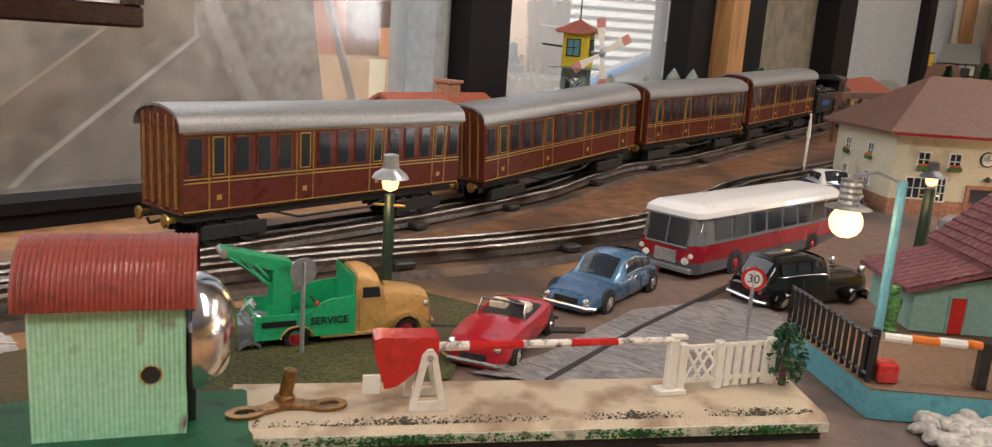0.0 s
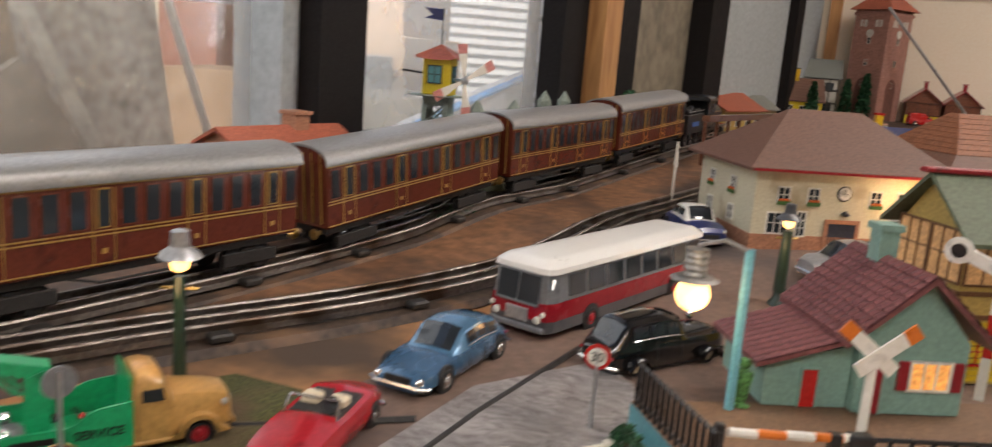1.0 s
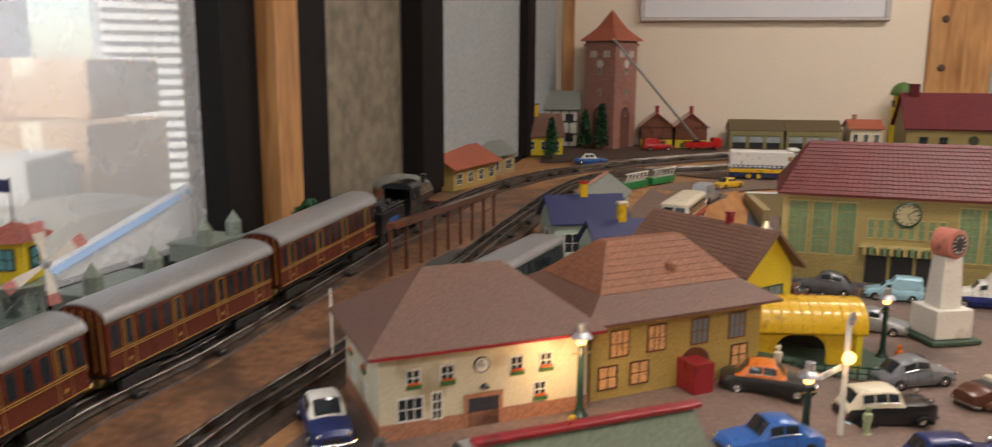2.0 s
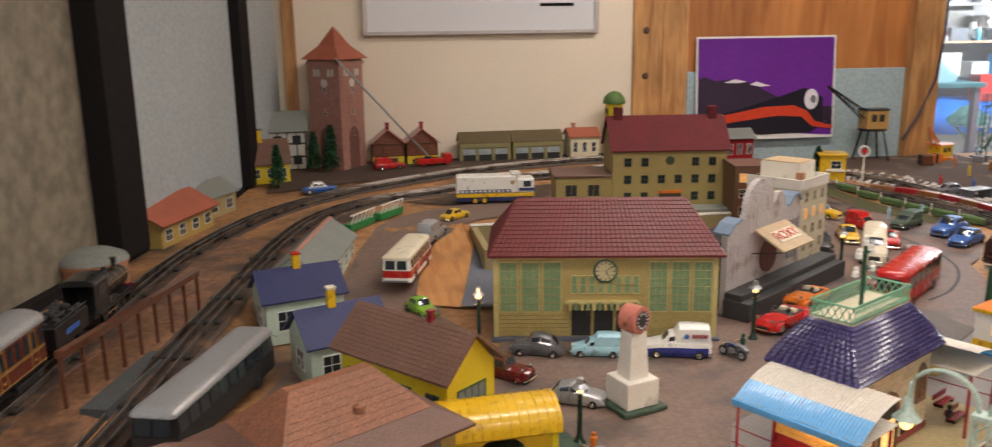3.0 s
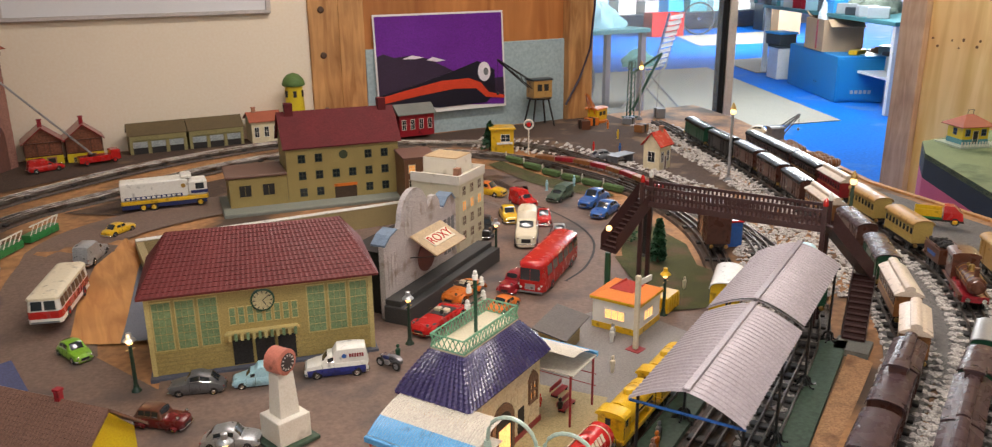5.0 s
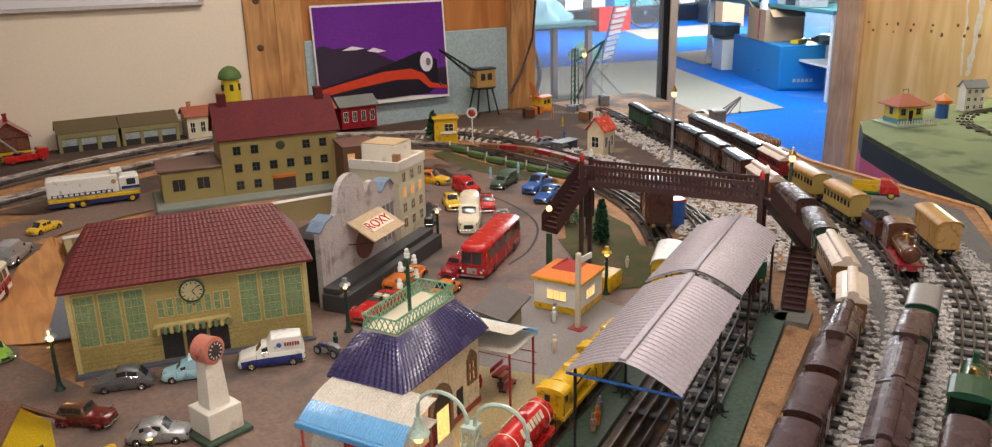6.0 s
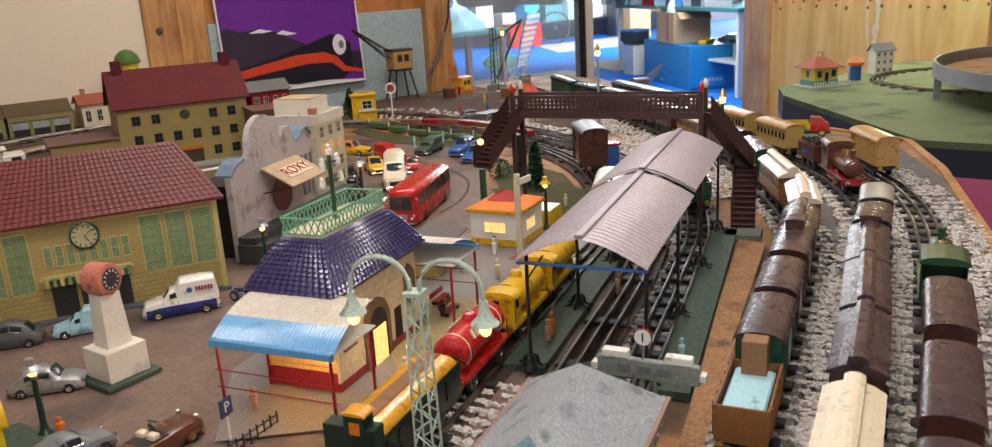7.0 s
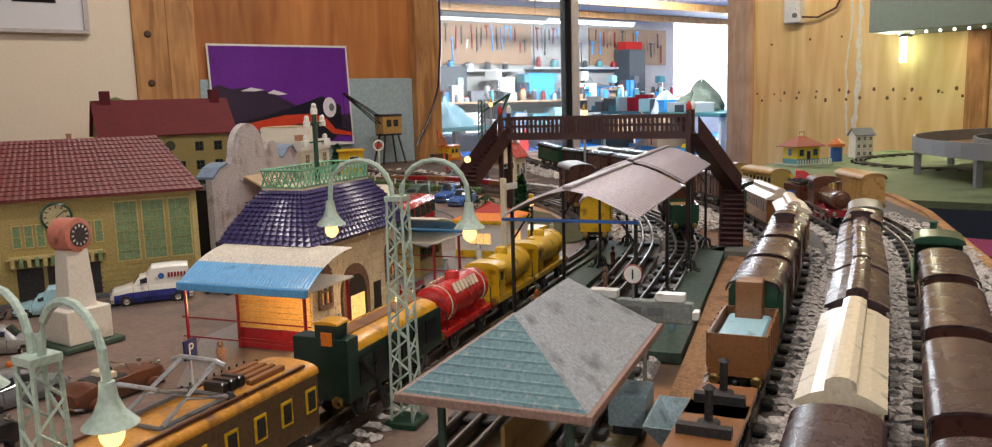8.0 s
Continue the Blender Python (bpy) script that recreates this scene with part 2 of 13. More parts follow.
PINE = timber("pine_timber", (0.52, 0.27, 0.1), (0.3, 0.13, 0.04))
PLY = timber("plywood", (0.7, 0.45, 0.19), (0.54, 0.31, 0.11), scale=3.0)
PLY_O = timber("orange_plywood", (0.5, 0.2, 0.055), (0.33, 0.11, 0.025), scale=3.5)
FLOOR_Z, CEIL_Z = -0.9, 1.55
YB = 3.5                                    # inner face of the back wall


def wx(y):
    """The window wall's inner face."""
    return -0.575 + 0.2 * (y - 1.08)


def wall_bit(name, me, material, label, category="wall"):
    return whole(name, me, material, label, category, kind="structure")


# floors, ceiling and plain closing walls
wall_bit("floor", Mesh().box(-6, 27, -3, 18, FLOOR_Z - 0.1, FLOOR_Z), BLUEFLOOR, "blue painted floor, worn and dusty", "floor")
wall_bit("ceiling", Mesh().loft([[(-1.2, -1.75, z), (4.7, -1.75, z), (4.7, YB + 0.15, z), (-0.17, YB + 0.15, z)] for z in (CEIL_Z, CEIL_Z + 0.1)]), CEIL, "plain white painted ceiling of the room", "ceiling")
wall_bit("wall_south", Mesh().box(-1.2, 4.7, -1.8, -1.68, FLOOR_Z, CEIL_Z), WALLPAINT, "plain cream painted wall")
wall_bit("wall_east", Mesh().box(4.56, 4.68, -1.7, YB, FLOOR_Z, CEIL_Z), timber("pale_plywood", (0.84, 0.61, 0.29), (0.68, 0.44, 0.16), scale=2.5), "pale plywood wall with rows of screws")

# back wall: cream board, posts, plywood, painted panel
wall_bit("wall_north", Mesh().box(-0.217, 1.159, YB, YB + 0.1, FLOOR_Z, CEIL_Z), WALLPAINT, "cream painted back wall board")
wall_bit("trim", Mesh().box(1.159, 1.268, YB - 0.012, YB + 0.1, FLOOR_Z, CEIL_Z, c=0.003), PINE, "pine post with bolt heads in the back wall", "post")
wall_bit("wall_north", Mesh().box(1.268, 2.240, YB + 0.012, YB + 0.1, FLOOR_Z, CEIL_Z), PLY_O, "orange plywood sheet on the back wall")
wall_bit("trim", Mesh().box(1.270, 1.366, YB - 0.006, YB + 0.011, FLOOR_Z, CEIL_Z, c=0.003), PINE, "second pine board beside the post", "post")
wall_bit("wall_panel", Mesh().box(1.368, 2.239, YB - 0.004, YB + 0.011, 0.0, 0.37, c=0.002), BLUEGREY, "pale blue-grey painted panel low on the wall", "panel")
wall_bit("trim", Mesh().box(2.241, 2.359, YB - 0.04, YB + 0.12, FLOOR_Z, CEIL_Z, c=0.004), PINE, "pine door post beside the workshop opening", "post")
wall_bit("wall_north", Mesh().box(2.359, 4.485, YB, YB + 0.1, 1.3, CEIL_Z), PLY, "plywood over the workshop opening")
PALEPINE = timber("pale_planed_pine", (0.62, 0.43, 0.29), (0.47, 0.29, 0.18), scale=7.0)
wall_bit("trim", Mesh().box(4.485, 4.521, YB - 0.05, YB + 0.1, FLOOR_Z, CEIL_Z, c=0.004), PALEPINE, "pale planed pine jamb of the workshop opening", "post")
wall_bit("trim", Mesh().box(4.525, 4.573, YB - 0.03, YB + 0.1, FLOOR_Z, CEIL_Z, c=0.004), PALEPINE, "second pale pine board of the jamb", "post")
wall_bit("trim", Mesh().box(4.535, 4.559, 2.2, 2.3, FLOOR_Z, CEIL_Z, c=0.004), PINE, "stained pine batten down the plywood wall", "post")
wall_bit("wall_north", Mesh().box(4.573, 4.707, YB, YB + 0.1, FLOOR_Z, CEIL_Z), PLY, "narrow plywood strip beside the jamb")
door = thing("door_1", "sliding glass door with a slim dark and silver mullion", "door", at(3.15, YB + 0.05, FLOOR_Z), kind="structure")
part("mullion", Mesh().box(0.0, 0.014, -0.03, 0.03, 0, 2.2), FRAME_D, door)
# thin pale colour puts the haze of reflections into the door glass
HAZE_GLASS = mat("haze_tinted_door_glass", (0.7, 0.8, 0.85), 0.25, var=0.1, scale=3, bump=0)
HAZE_GLASS.node_tree.nodes["Principled BSDF"].inputs["Alpha"].default_value = 0.13
dp = part("pane", Mesh().box(-0.785, -0.001, -0.004, 0.004, 0.02, 2.19), HAZE_GLASS, door, "sliding glass pane with a pale haze put into its colour")
dp.visible_shadow = False
part("edge_strip", Mesh().box(0.016, 0.048, -0.034, 0.026, 0, 2.2, c=0.003).box(0.05, 0.078, -0.02, 0.02, 0, 2.2, c=0.003), ALU, door, "bare aluminium edge strip")
bolt = Mesh()
for z in (0.16, 0.36, 0.52, 0.7):
    bolt.lathe([(0.012, 0), (0.012, 0.003), (0.008, 0.006)], 10, at(1.205, YB - 0.012, z) @ Matrix.Rotation(radians(90), 4, "X"))
whole("bolt", bolt, mat("rusty_bolt", (0.09, 0.05, 0.03), 0.6), "rusty bolt heads in the pine post", "bolt", kind="stuff")
screws = Mesh()
rs = random.Random(5)
for row, y0 in ((0.235, 1.0), (0.262, 1.06), (0.8, 1.0), (0.55, 1.03)):
    for k in range(26 if row < 0.5 else 12):
        y = y0 + k * (0.1 if row < 0.5 else 0.21) + rs.uniform(-0.03, 0.03)
        screws.lathe([(rs.uniform(0.005, 0.009), 0), (0.004, 0.002)], 8, at(4.56, y, row + rs.uniform(-0.014, 0.014)) @ Matrix.Rotation(radians(-90), 4, "Y") @ Matrix.Diagonal((rs.uniform(0.8, 1.5), 1, 1, 1)))
whole("screw", screws, mat("filler_spot", (0.2, 0.1, 0.04), 0.7), "dark screw holes in rows across the plywood", "screw", kind="stuff")

# white picture board on the cream wall
board = thing("notice_board", "white board in a slim silver frame on the cream wall", "board", at(0.617, YB - 0.012, 0.527))
part("panel", Mesh().box(-0.395, 0.395, -0.004, 0.011, 0.0, 0.55), mat("board_white", (0.68, 0.68, 0.7), 0.3, var=0.05, scale=4), board)
fr = Mesh()
fr.box(-0.41, 0.41, -0.012, 0.011, -0.014, 0.0, c=0.003).box(-0.41, 0.41, -0.012, 0.011, 0.55, 0.564)
fr.box(-0.41, -0.395, -0.012, 0.011, 0.0, 0.55).box(0.395, 0.41, -0.012, 0.011, 0.0, 0.55)
part("frame", fr, ALU, board, "slim silver frame")
bars = Mesh()
for k in range(3):
    bars.box(0.2, 0.32 - 0.02 * k, -0.006, -0.0042, 0.08 + 0.03 * k, 0.09 + 0.03 * k)
part("lettering", bars, FRAME_D, board)

# poster: purple sky, hills and a red streamlined locomotive
pm = at(1.398, YB - 0.03, 0.14) @ Matrix.Scale(1.06, 4) @ Matrix.Rotation(radians(-4), 4, "X")
poster = thing("poster", "purple poster of a red and black streamlined locomotive, white border", "poster", pm)
part("sheet", Mesh().box(0, 0.515, 0, 0.003, -0.02, 0.335), mat("poster_paper", (0.7, 0.68, 0.66), 0.4, var=0.04), poster)


def flat(pts, d):
    return Mesh().prism(pts, -d - 0.001, -d)


def poly_part(name, pts, d, m):
    part(name, flat(pts, d), m, poster)


PURPLE = mat("poster_purple", (0.13, 0.02, 0.25), 0.35, var=0.25, scale=5, bump=0)
poly_part("sky_field", [(0.006, 0.02), (0.508, -0.012), (0.508, 0.328), (0.006, 0.328)], 0.0, PURPLE)
poly_part("hill", [(0.006, 0.05), (0.3, 0.03), (0.508, 0.02), (0.508, 0.09), (0.4, 0.085), (0.33, 0.11), (0.27, 0.14), (0.2, 0.175), (0.14, 0.19), (0.07, 0.185), (0.03, 0.2), (0.006, 0.19)],
          0.0011, mat("poster_hills", (0.035, 0.02, 0.045), 0.4, var=0.3, scale=9, bump=0))
SNOW = mat("poster_snow", (0.7, 0.65, 0.7), 0.4, bump=0)
poly_part("snow", [(0.1, 0.178), (0.14, 0.19), (0.185, 0.18), (0.15, 0.176)], 0.0022, SNOW)
poly_part("snow", [(0.195, 0.17), (0.22, 0.18), (0.27, 0.165), (0.235, 0.162)], 0.0022, SNOW)
poly_part("loco_flank", [(0.006, 0.02), (0.24, -0.004), (0.43, 0.0), (0.47, 0.03), (0.47, 0.12), (0.4, 0.155), (0.3, 0.125), (0.15, 0.085), (0.006, 0.055)], 0.0022, mat("poster_black", (0.012, 0.01, 0.02), 0.35, bump=0))
poly_part("loco_stripe", [(0.006, 0.024), (0.16, 0.045), (0.3, 0.06), (0.39, 0.055), (0.43, 0.02), (0.508, 0.01), (0.508, 0.022), (0.44, 0.038), (0.41, 0.075), (0.36, 0.095), (0.25, 0.092), (0.1, 0.066), (0.006, 0.048)], 0.0033, mat("poster_red", (0.55, 0.05, 0.02), 0.35, bump=0))
poly_part("headlamp", [(0.425 + 0.026 * math.cos(a * 0.35), 0.115 + 0.036 * math.sin(a * 0.35)) for a in range(18)], 0.0044, SNOW)
poly_part("lamp_core", [(0.432 + 0.01 * math.cos(a * 0.35), 0.115 + 0.014 * math.sin(a * 0.35)) for a in range(18)], 0.0055, GREY)

# ---------------- the window side ----------------
def window_bit(name, y0, y1, z0, z1, depth, material, label, out=0.06, parent=None):
    d = Vector((0.2, 1, 0)).normalized()
    n = Vector((d.y, -d.x, 0))
    a, b = Vector((wx(y0), y0, 0)), Vector((wx(y1), y1, 0))
    me = Mesh().loft([[a - n * out + Vector((0, 0, z)), a + n * depth + Vector((0, 0, z)), b + n * depth + Vector((0, 0, z)), b - n * out + Vector((0, 0, z))] for z in (z0, z1)])
    if parent is not None:
        return part(name, me, material, parent, label)
    return wall_bit(name, me, material, label, "window frame")


window_bit("wall_west", 1.06, 3.5, FLOOR_Z, 0.075, 0.0, FRAME_D, "dark boarded wall under the windows")
window_bit("wall_west", -1.7, 1.058, FLOOR_Z, 0.012, 0.0, FRAME_D, "dark boarded wall under the large pane")
window_bit("sill", 1.13, 1.64, 0.076, 0.09, 0.006, FRAME_D, "dark painted window sill")
window_bit("sill", -1.6, 1.058, 0.0125, 0.022, 0.004, FRAME_D, "dark dusty window sill")
window_bit("wall_west", -1.7, 3.5, 1.35, CEIL_Z, 0.0, FRAME_D, "dark boarding over the windows")
window_bit("window_frame", 1.06, 1.13, 0.076, 1.349, 0.045, FRAME_D, "black painted window post")
window_bit("window_frame", 1.035, 1.058, 0.023, 1.349, 0.015, GREYPAINT, "grey window edge")
window_bit("window_frame", 1.642, 1.725, 0.076, 1.349, 0.012, FRAME_D, "dark grey window frame with a taped edge")
window_bit("trim", 1.727, 1.79, 0.076, 1.349, 0.045, PINE, "upright pine batten between the windows")
window_bit("window_frame", 1.792, 1.9, 0.076, 1.349, 0.03, FRAME_D, "broad black window post")
PANE3 = mat("dusty_pane", (0.2, 0.17, 0.125), 0.5, var=0.25, scale=4, fine=30, bump=0)
window_bit("window_3", 1.902, 2.3, 0.076, 1.349, -0.02, PANE3, "dusty brown unlit window pane", out=0.03)
window_bit("window_frame", 2.302, 2.42, 0.076, 1.349, 0.03, FRAME_D, "black window post")
window_bit("wall_panel", 2.422, 3.12, 0.076, 1.349, -0.01, GREYPAINT, "pale grey painted panel")
window_bit("window_frame", 3.122, 3.2, 0.076, 1.349, 0.02, FRAME_D, "black post near the corner")
window_bit("wall_panel", 3.202, 3.49, 0.076, 1.349, 0.01, GREYPAINT, "grey corner panel")
wall_bit("trim", Mesh().box(-0.06, -0.02, YB - 0.02, YB - 0.001, -0.2, CEIL_Z), PINE, "thin pine strip in the corner", "post")
window_bit("window_frame", -1.7, 1.06, 0.85, 0.92, 0.01, FRAME_D, "dark cross rail of the window")
PANE = mat("dusty_window_glass", (0.36, 0.32, 0.28), 0.1, var=0.25, scale=5, fine=60, bump=0)
PANE.node_tree.nodes["Principled BSDF"].inputs["Alpha"].default_value = 0.38


# whitish half-clear colour paints the daylight glare onto this pane
GLARE_GLASS = mat("glare_whitened_glass", (0.8, 0.82, 0.84), 0.2, var=0.2, scale=3, fine=20, bump=0)
GLARE_GLASS.node_tree.nodes["Principled BSDF"].inputs["Alpha"].default_value = 0.3


def pane(name, y0, y1, z0, z1, label, glass=PANE):
    ob = window_bit(name, y0, y1, z0, z1, -0.03, glass, label, out=0.034)
    ob.visible_shadow = False
    tagged(ob, category="window pane")


pane("window_1", -1.6, 1.034, 0.023, 0.849, "large clear window pane, dusty and streaked")
pane("window_2", 1.132, 1.64, 0.091, 1.348, "window pane whitened for daylight glare, in a dark frame", GLARE_GLASS)

# beyond the windows: a pale yard with boxes and a shuttered wall
YARD_Z = -0.3
wall_bit("yard_ground", Mesh().loft([[(-7, -3, z), (-1.5, -3, z), (-0.18, 3.5, z), (-0.18, 8, z), (-7, 8, z)] for z in (FLOOR_Z + 0.001, YARD_Z)]), CONCRETE, "pale concrete yard outside the windows", "ground")
wall_bit("yard_wall", Mesh().box(-5.5, -5.4, -3, 8, FLOOR_Z, 1.5), CONCRETE, "pale rendered wall across the yard", "wall")
shut = thing("shutter", "white louvred shutter across the yard", "shutter", at(-1.85, 4.6, YARD_Z) @ Matrix.Rotation(radians(35), 4, "Z"))
part("backing", Mesh().box(-0.6, 0.6, 0.0, 0.02, 0, 1.4), GREYPAINT, shut)
LOUV = mat("white_louvre", (0.62, 0.62, 0.6), 0.6)
for k in range(26):
    part("slat", Mesh().box(-0.56, 0.56, -0.03, 0.0, 0.04 + k * 0.052, 0.068 + k * 0.052), LOUV, shut)


def carton(label, x, y, z, sx, sy, sz, rz, m=CARD):
    c = thing("carton", label, "box", at(x, y, z + 0.001) @ Matrix.Rotation(radians(rz), 4, "Z"), "cartons outside")
    part("body", Mesh().box(-sx / 2, sx / 2, -sy / 2, sy / 2, 0, sz - 0.001, c=0.004), m, c)
    part("tape", Mesh().box(-0.025, 0.025, -sy / 2 - 0.001, sy / 2 + 0.001, sz * 0.7, sz), CREAM, c, "strip of parcel tape")


CARTONS = [("brown carton at the bottom of a stack", -1.15, 2.3, YARD_Z, 0.34, 0.4, 0.33, 8), ("brown carton stacked outside the window", -1.13, 2.3, YARD_Z + 0.33, 0.27, 0.3, 0.2, -4),
           ("wide brown carton on top of the stack", -1.25, 2.45, YARD_Z + 0.53, 0.3, 0.38, 0.14, 6), ("low brown carton farther out", -1.7, 2.6, YARD_Z, 0.5, 0.6, 0.4, 20)]
for c in CARTONS:
    carton(*c)
carton("white carton outside the window", -1.1, 1.98, YARD_Z, 0.22, 0.22, 0.48, 12, LOUV)
carton("orange carton on the low brown one", -1.65, 2.65, YARD_Z + 0.4, 0.2, 0.26, 0.1, 4, mat("orange_card", (0.5, 0.2, 0.07), 0.8))
carton("brick red crate far out in the yard", -2.2, 3.0, YARD_Z, 0.5, 0.9, 0.6, 4, mat("brick_red_board", (0.3, 0.1, 0.06), 0.8))
carton("pale card box near the window", -0.85, 1.78, YARD_Z, 0.2, 0.36, 0.41, -14, mat("pale_card", (0.55, 0.48, 0.36), 0.8))
# leaning plastic sheet outside the first pane
SHEET = mat("clear_plastic_sheet", (0.3, 0.29, 0.25), 0.25, var=0.12, scale=4, fine=30, bump=0.1)
sh = thing("plastic_sheet", "creased grey plastic sheet leaning outside the window", "plastic sheet", at(0, 0, 0))
def sheet_part(name, pts, label="", m=None):
    part(name, Mesh().loft([pts, [(x - 0.012, y, z) for x, y, z in pts]]), m or SHEET, sh, label)


sheet_part("back_sheet", [(-1.5, -0.9, -0.29), (-1.25, 1.3, -0.29), (-1.25, 1.3, 0.75), (-1.5, -0.9, 0.75)], "dull brown-grey sheet behind", mat("brown_grey_sheet", (0.2, 0.17, 0.125), 0.5, var=0.4, scale=4, fine=30))
sheet_part("front_sheet", [(-0.93, 0.45, -0.29), (-0.9, 1.16, -0.29), (-0.9, 1.094, 0.045), (-0.9, 0.996, 0.153), (-0.9, 0.769, 0.006)], "pale creased front sheet")
sheet_part("fold", [(-0.885, 0.955, 0.26), (-0.885, 0.975, 0.26), (-0.885, 1.11, 0.03), (-0.885, 1.085, 0.03)], "bright crease of the sheet", mat("shiny_crease", (0.6, 0.6, 0.56), 0.15, var=0.4, scale=60))
sheet_part("side_sheet", [(-0.92, 1.1, -0.29), (-0.92, 1.33, -0.29), (-0.92, 1.21, 0.32), (-0.92, 0.99, 0.32)], "grey plastic film", mat("grey_plastic_film", (0.36, 0.36, 0.34), 0.3, var=0.3, scale=12, fine=60))
sheet_part("film_edge", [(-0.88, 1.3, 0.04), (-0.88, 1.306, 0.04), (-0.88, 1.19, 0.3), (-0.88, 1.184, 0.3)], "bright film edge", LOUV)
sheet_part("back_band", [(-1.19, 0.85, 0.0), (-1.19, 0.95, 0.0), (-1.19, 1.2, 0.16), (-1.19, 1.15, 0.2)], "brown band across the back sheet", mat("brown_band", (0.16, 0.11, 0.06), 0.6, var=0.3, scale=10))

# dark framed picture hanging before the first pane
pic = thing("picture_frame", "dark wood picture frame with a thin gold edge", "picture", at(-0.615, 0.39, 0.165) @ Matrix.Rotation(radians(78.7), 4, "Z"))
part("mount", Mesh().box(-0.36, 0.235, 0.0, 0.008, 0.012, 0.3), LOUV, pic, "white mount")
pf = Mesh().box(-0.37, 0.25, -0.006, 0.01, -0.004, 0.012, c=0.002).box(0.236, 0.25, -0.006, 0.01, 0.012, 0.3).box(-0.37, -0.36, -0.006, 0.01, 0.012, 0.3)
part("frame", pf, enamel("dark_mahogany", (0.03, 0.011, 0.009), 0.18), pic)

# ---------------- room lamps ----------------
area_lamp("ceiling_tube_a", (0.9, 1.1, CEIL_Z - 0.06), (0.9, 1.1, 0), 1.5, 0.12, 18, (1.0, 0.9, 0.83))
area_lamp("ceiling_tube_b", (1.55, 2.45, CEIL_Z - 0.06), (1.55, 2.4, 0), 1.5, 0.12, 18, (1.0, 0.9, 0.83))
# added fill behind the starting viewpoint, brightens the near foreground
area_lamp("ceiling_tube_c", (0.4, -0.8, CEIL_Z - 0.06), (0.3, -0.6, 0), 1.5, 0.12, 19.5, (1.0, 0.92, 0.85))
# added fill aimed at the plywood wall to lift its brightness
area_lamp("ceiling_tube_d", (3.6, 2.7, CEIL_Z - 0.06), (4.56, 3.0, 0.15), 1.2, 0.12, 14, (1.0, 0.92, 0.8))
area_lamp("window_daylight_a", (wx(0.2) - 0.15, 0.2, 0.6), (1, 0.1, 0.1), 2.0, 0.8, 12, (0.95, 0.97, 1.0))
area_lamp("opening_daylight", (3.3, YB + 0.3, 0.45), (1.5, 1.5, 0.0), 1.9, 1.4, 9, (0.85, 0.93, 1.0))
# ---------------- the layout: table, ground, roads ----------------
SAND = mat("stained_tan_board", (0.36, 0.18, 0.075), 0.65, var=0.22, scale=9, fine=60, bump=0.3, stain=(0.07, 0.045, 0.03), stain_amount=0.52, stain_scale=5)
ROAD = mat("grey_painted_road", (0.17, 0.113, 0.087), 0.55, var=0.17, scale=8, fine=150, bump=0.4, stain=(0.07, 0.058, 0.055), stain_amount=0.35, stain_scale=6)
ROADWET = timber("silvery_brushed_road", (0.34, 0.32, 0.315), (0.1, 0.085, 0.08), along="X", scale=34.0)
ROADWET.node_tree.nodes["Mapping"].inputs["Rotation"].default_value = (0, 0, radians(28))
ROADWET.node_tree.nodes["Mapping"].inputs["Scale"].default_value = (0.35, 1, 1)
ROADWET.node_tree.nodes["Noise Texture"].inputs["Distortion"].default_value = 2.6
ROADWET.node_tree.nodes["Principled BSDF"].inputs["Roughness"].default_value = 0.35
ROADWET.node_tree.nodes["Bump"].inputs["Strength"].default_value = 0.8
GRASS = mat("scatter_grass", (0.06, 0.062, 0.02), 0.95, var=0.5, scale=30, fine=500, bump=0.9, stain=(0.1, 0.065, 0.035), stain_amount=0.35, stain_scale=14)
PLATGREEN = mat("green_platform_paint", (0.045, 0.075, 0.05), 0.6, var=0.25, scale=9, fine=150)
STONE = mat("white_ballast", (0.5, 0.465, 0.43), 0.8, var=0.3, scale=40, fine=300, bump=0.4)
KHAKI = mat("khaki_board", (0.32, 0.25, 0.12), 0.6, var=0.2, scale=8)


def sheet_mesh():
    s, me = 0.02, Mesh()
    right = [(1.0, 0.62), (1.625, 1.03), (2.2, 1.4), (2.46, 1.61), (2.55, 2.2), (2.72, 2.6), (2.85, 3.0), (2.95, 3.49)]

    def x_end(y):
        if y < 0.62:
            return 1.0
        for (xa, ya), (xb, yb) in zip(right, right[1:]):
            if ya <= y <= yb:
                return xa + (xb - xa) * (y - ya) / (yb - ya)
        return 2.95
    rows = [-0.6 + s * k for k in range(206)]
    cols = 170
    v = []
    for y in rows:
        y = min(y, 3.49)
        a, b = wx(y) + 0.004, x_end(y)
        v += [(a + (b - a) * i / cols, y, gz(a + (b - a) * i / cols, y)) for i in range(cols + 1)]
    n = cols + 1
    f = [(r * n + i, r * n + i + 1, (r + 1) * n + i + 1, (r + 1) * n + i) for r in range(len(rows) - 1) for i in range(cols)]
    return me.add(v, f)


whole("ground", sheet_mesh(), SAND, "tan stained board carrying the whole model town", "ground", kind="structure", smooth=True)
fas = Mesh()
edge_line = [(1.0, -0.6), (1.0, 0.62), (1.625, 1.03), (2.2, 1.4), (2.46, 1.61), (2.55, 2.2), (2.72, 2.6), (2.85, 3.0), (2.95, 3.49)]
for (xa, ya), (xb, yb) in zip(edge_line, edge_line[1:]):
    d = Vector((xb - xa, yb - ya, 0)).normalized()
    n = Vector((d.y, -d.x, 0)) * 0.018
    a, b = Vector((xa, ya, 0)), Vector((xb, yb, 0))
    fas.loft([[a + Vector((0, 0, z)), b + Vector((0, 0, z)), b + n + Vector((0, 0, z)), a + n + Vector((0, 0, z))] for z in (-0.12, 0.006)])
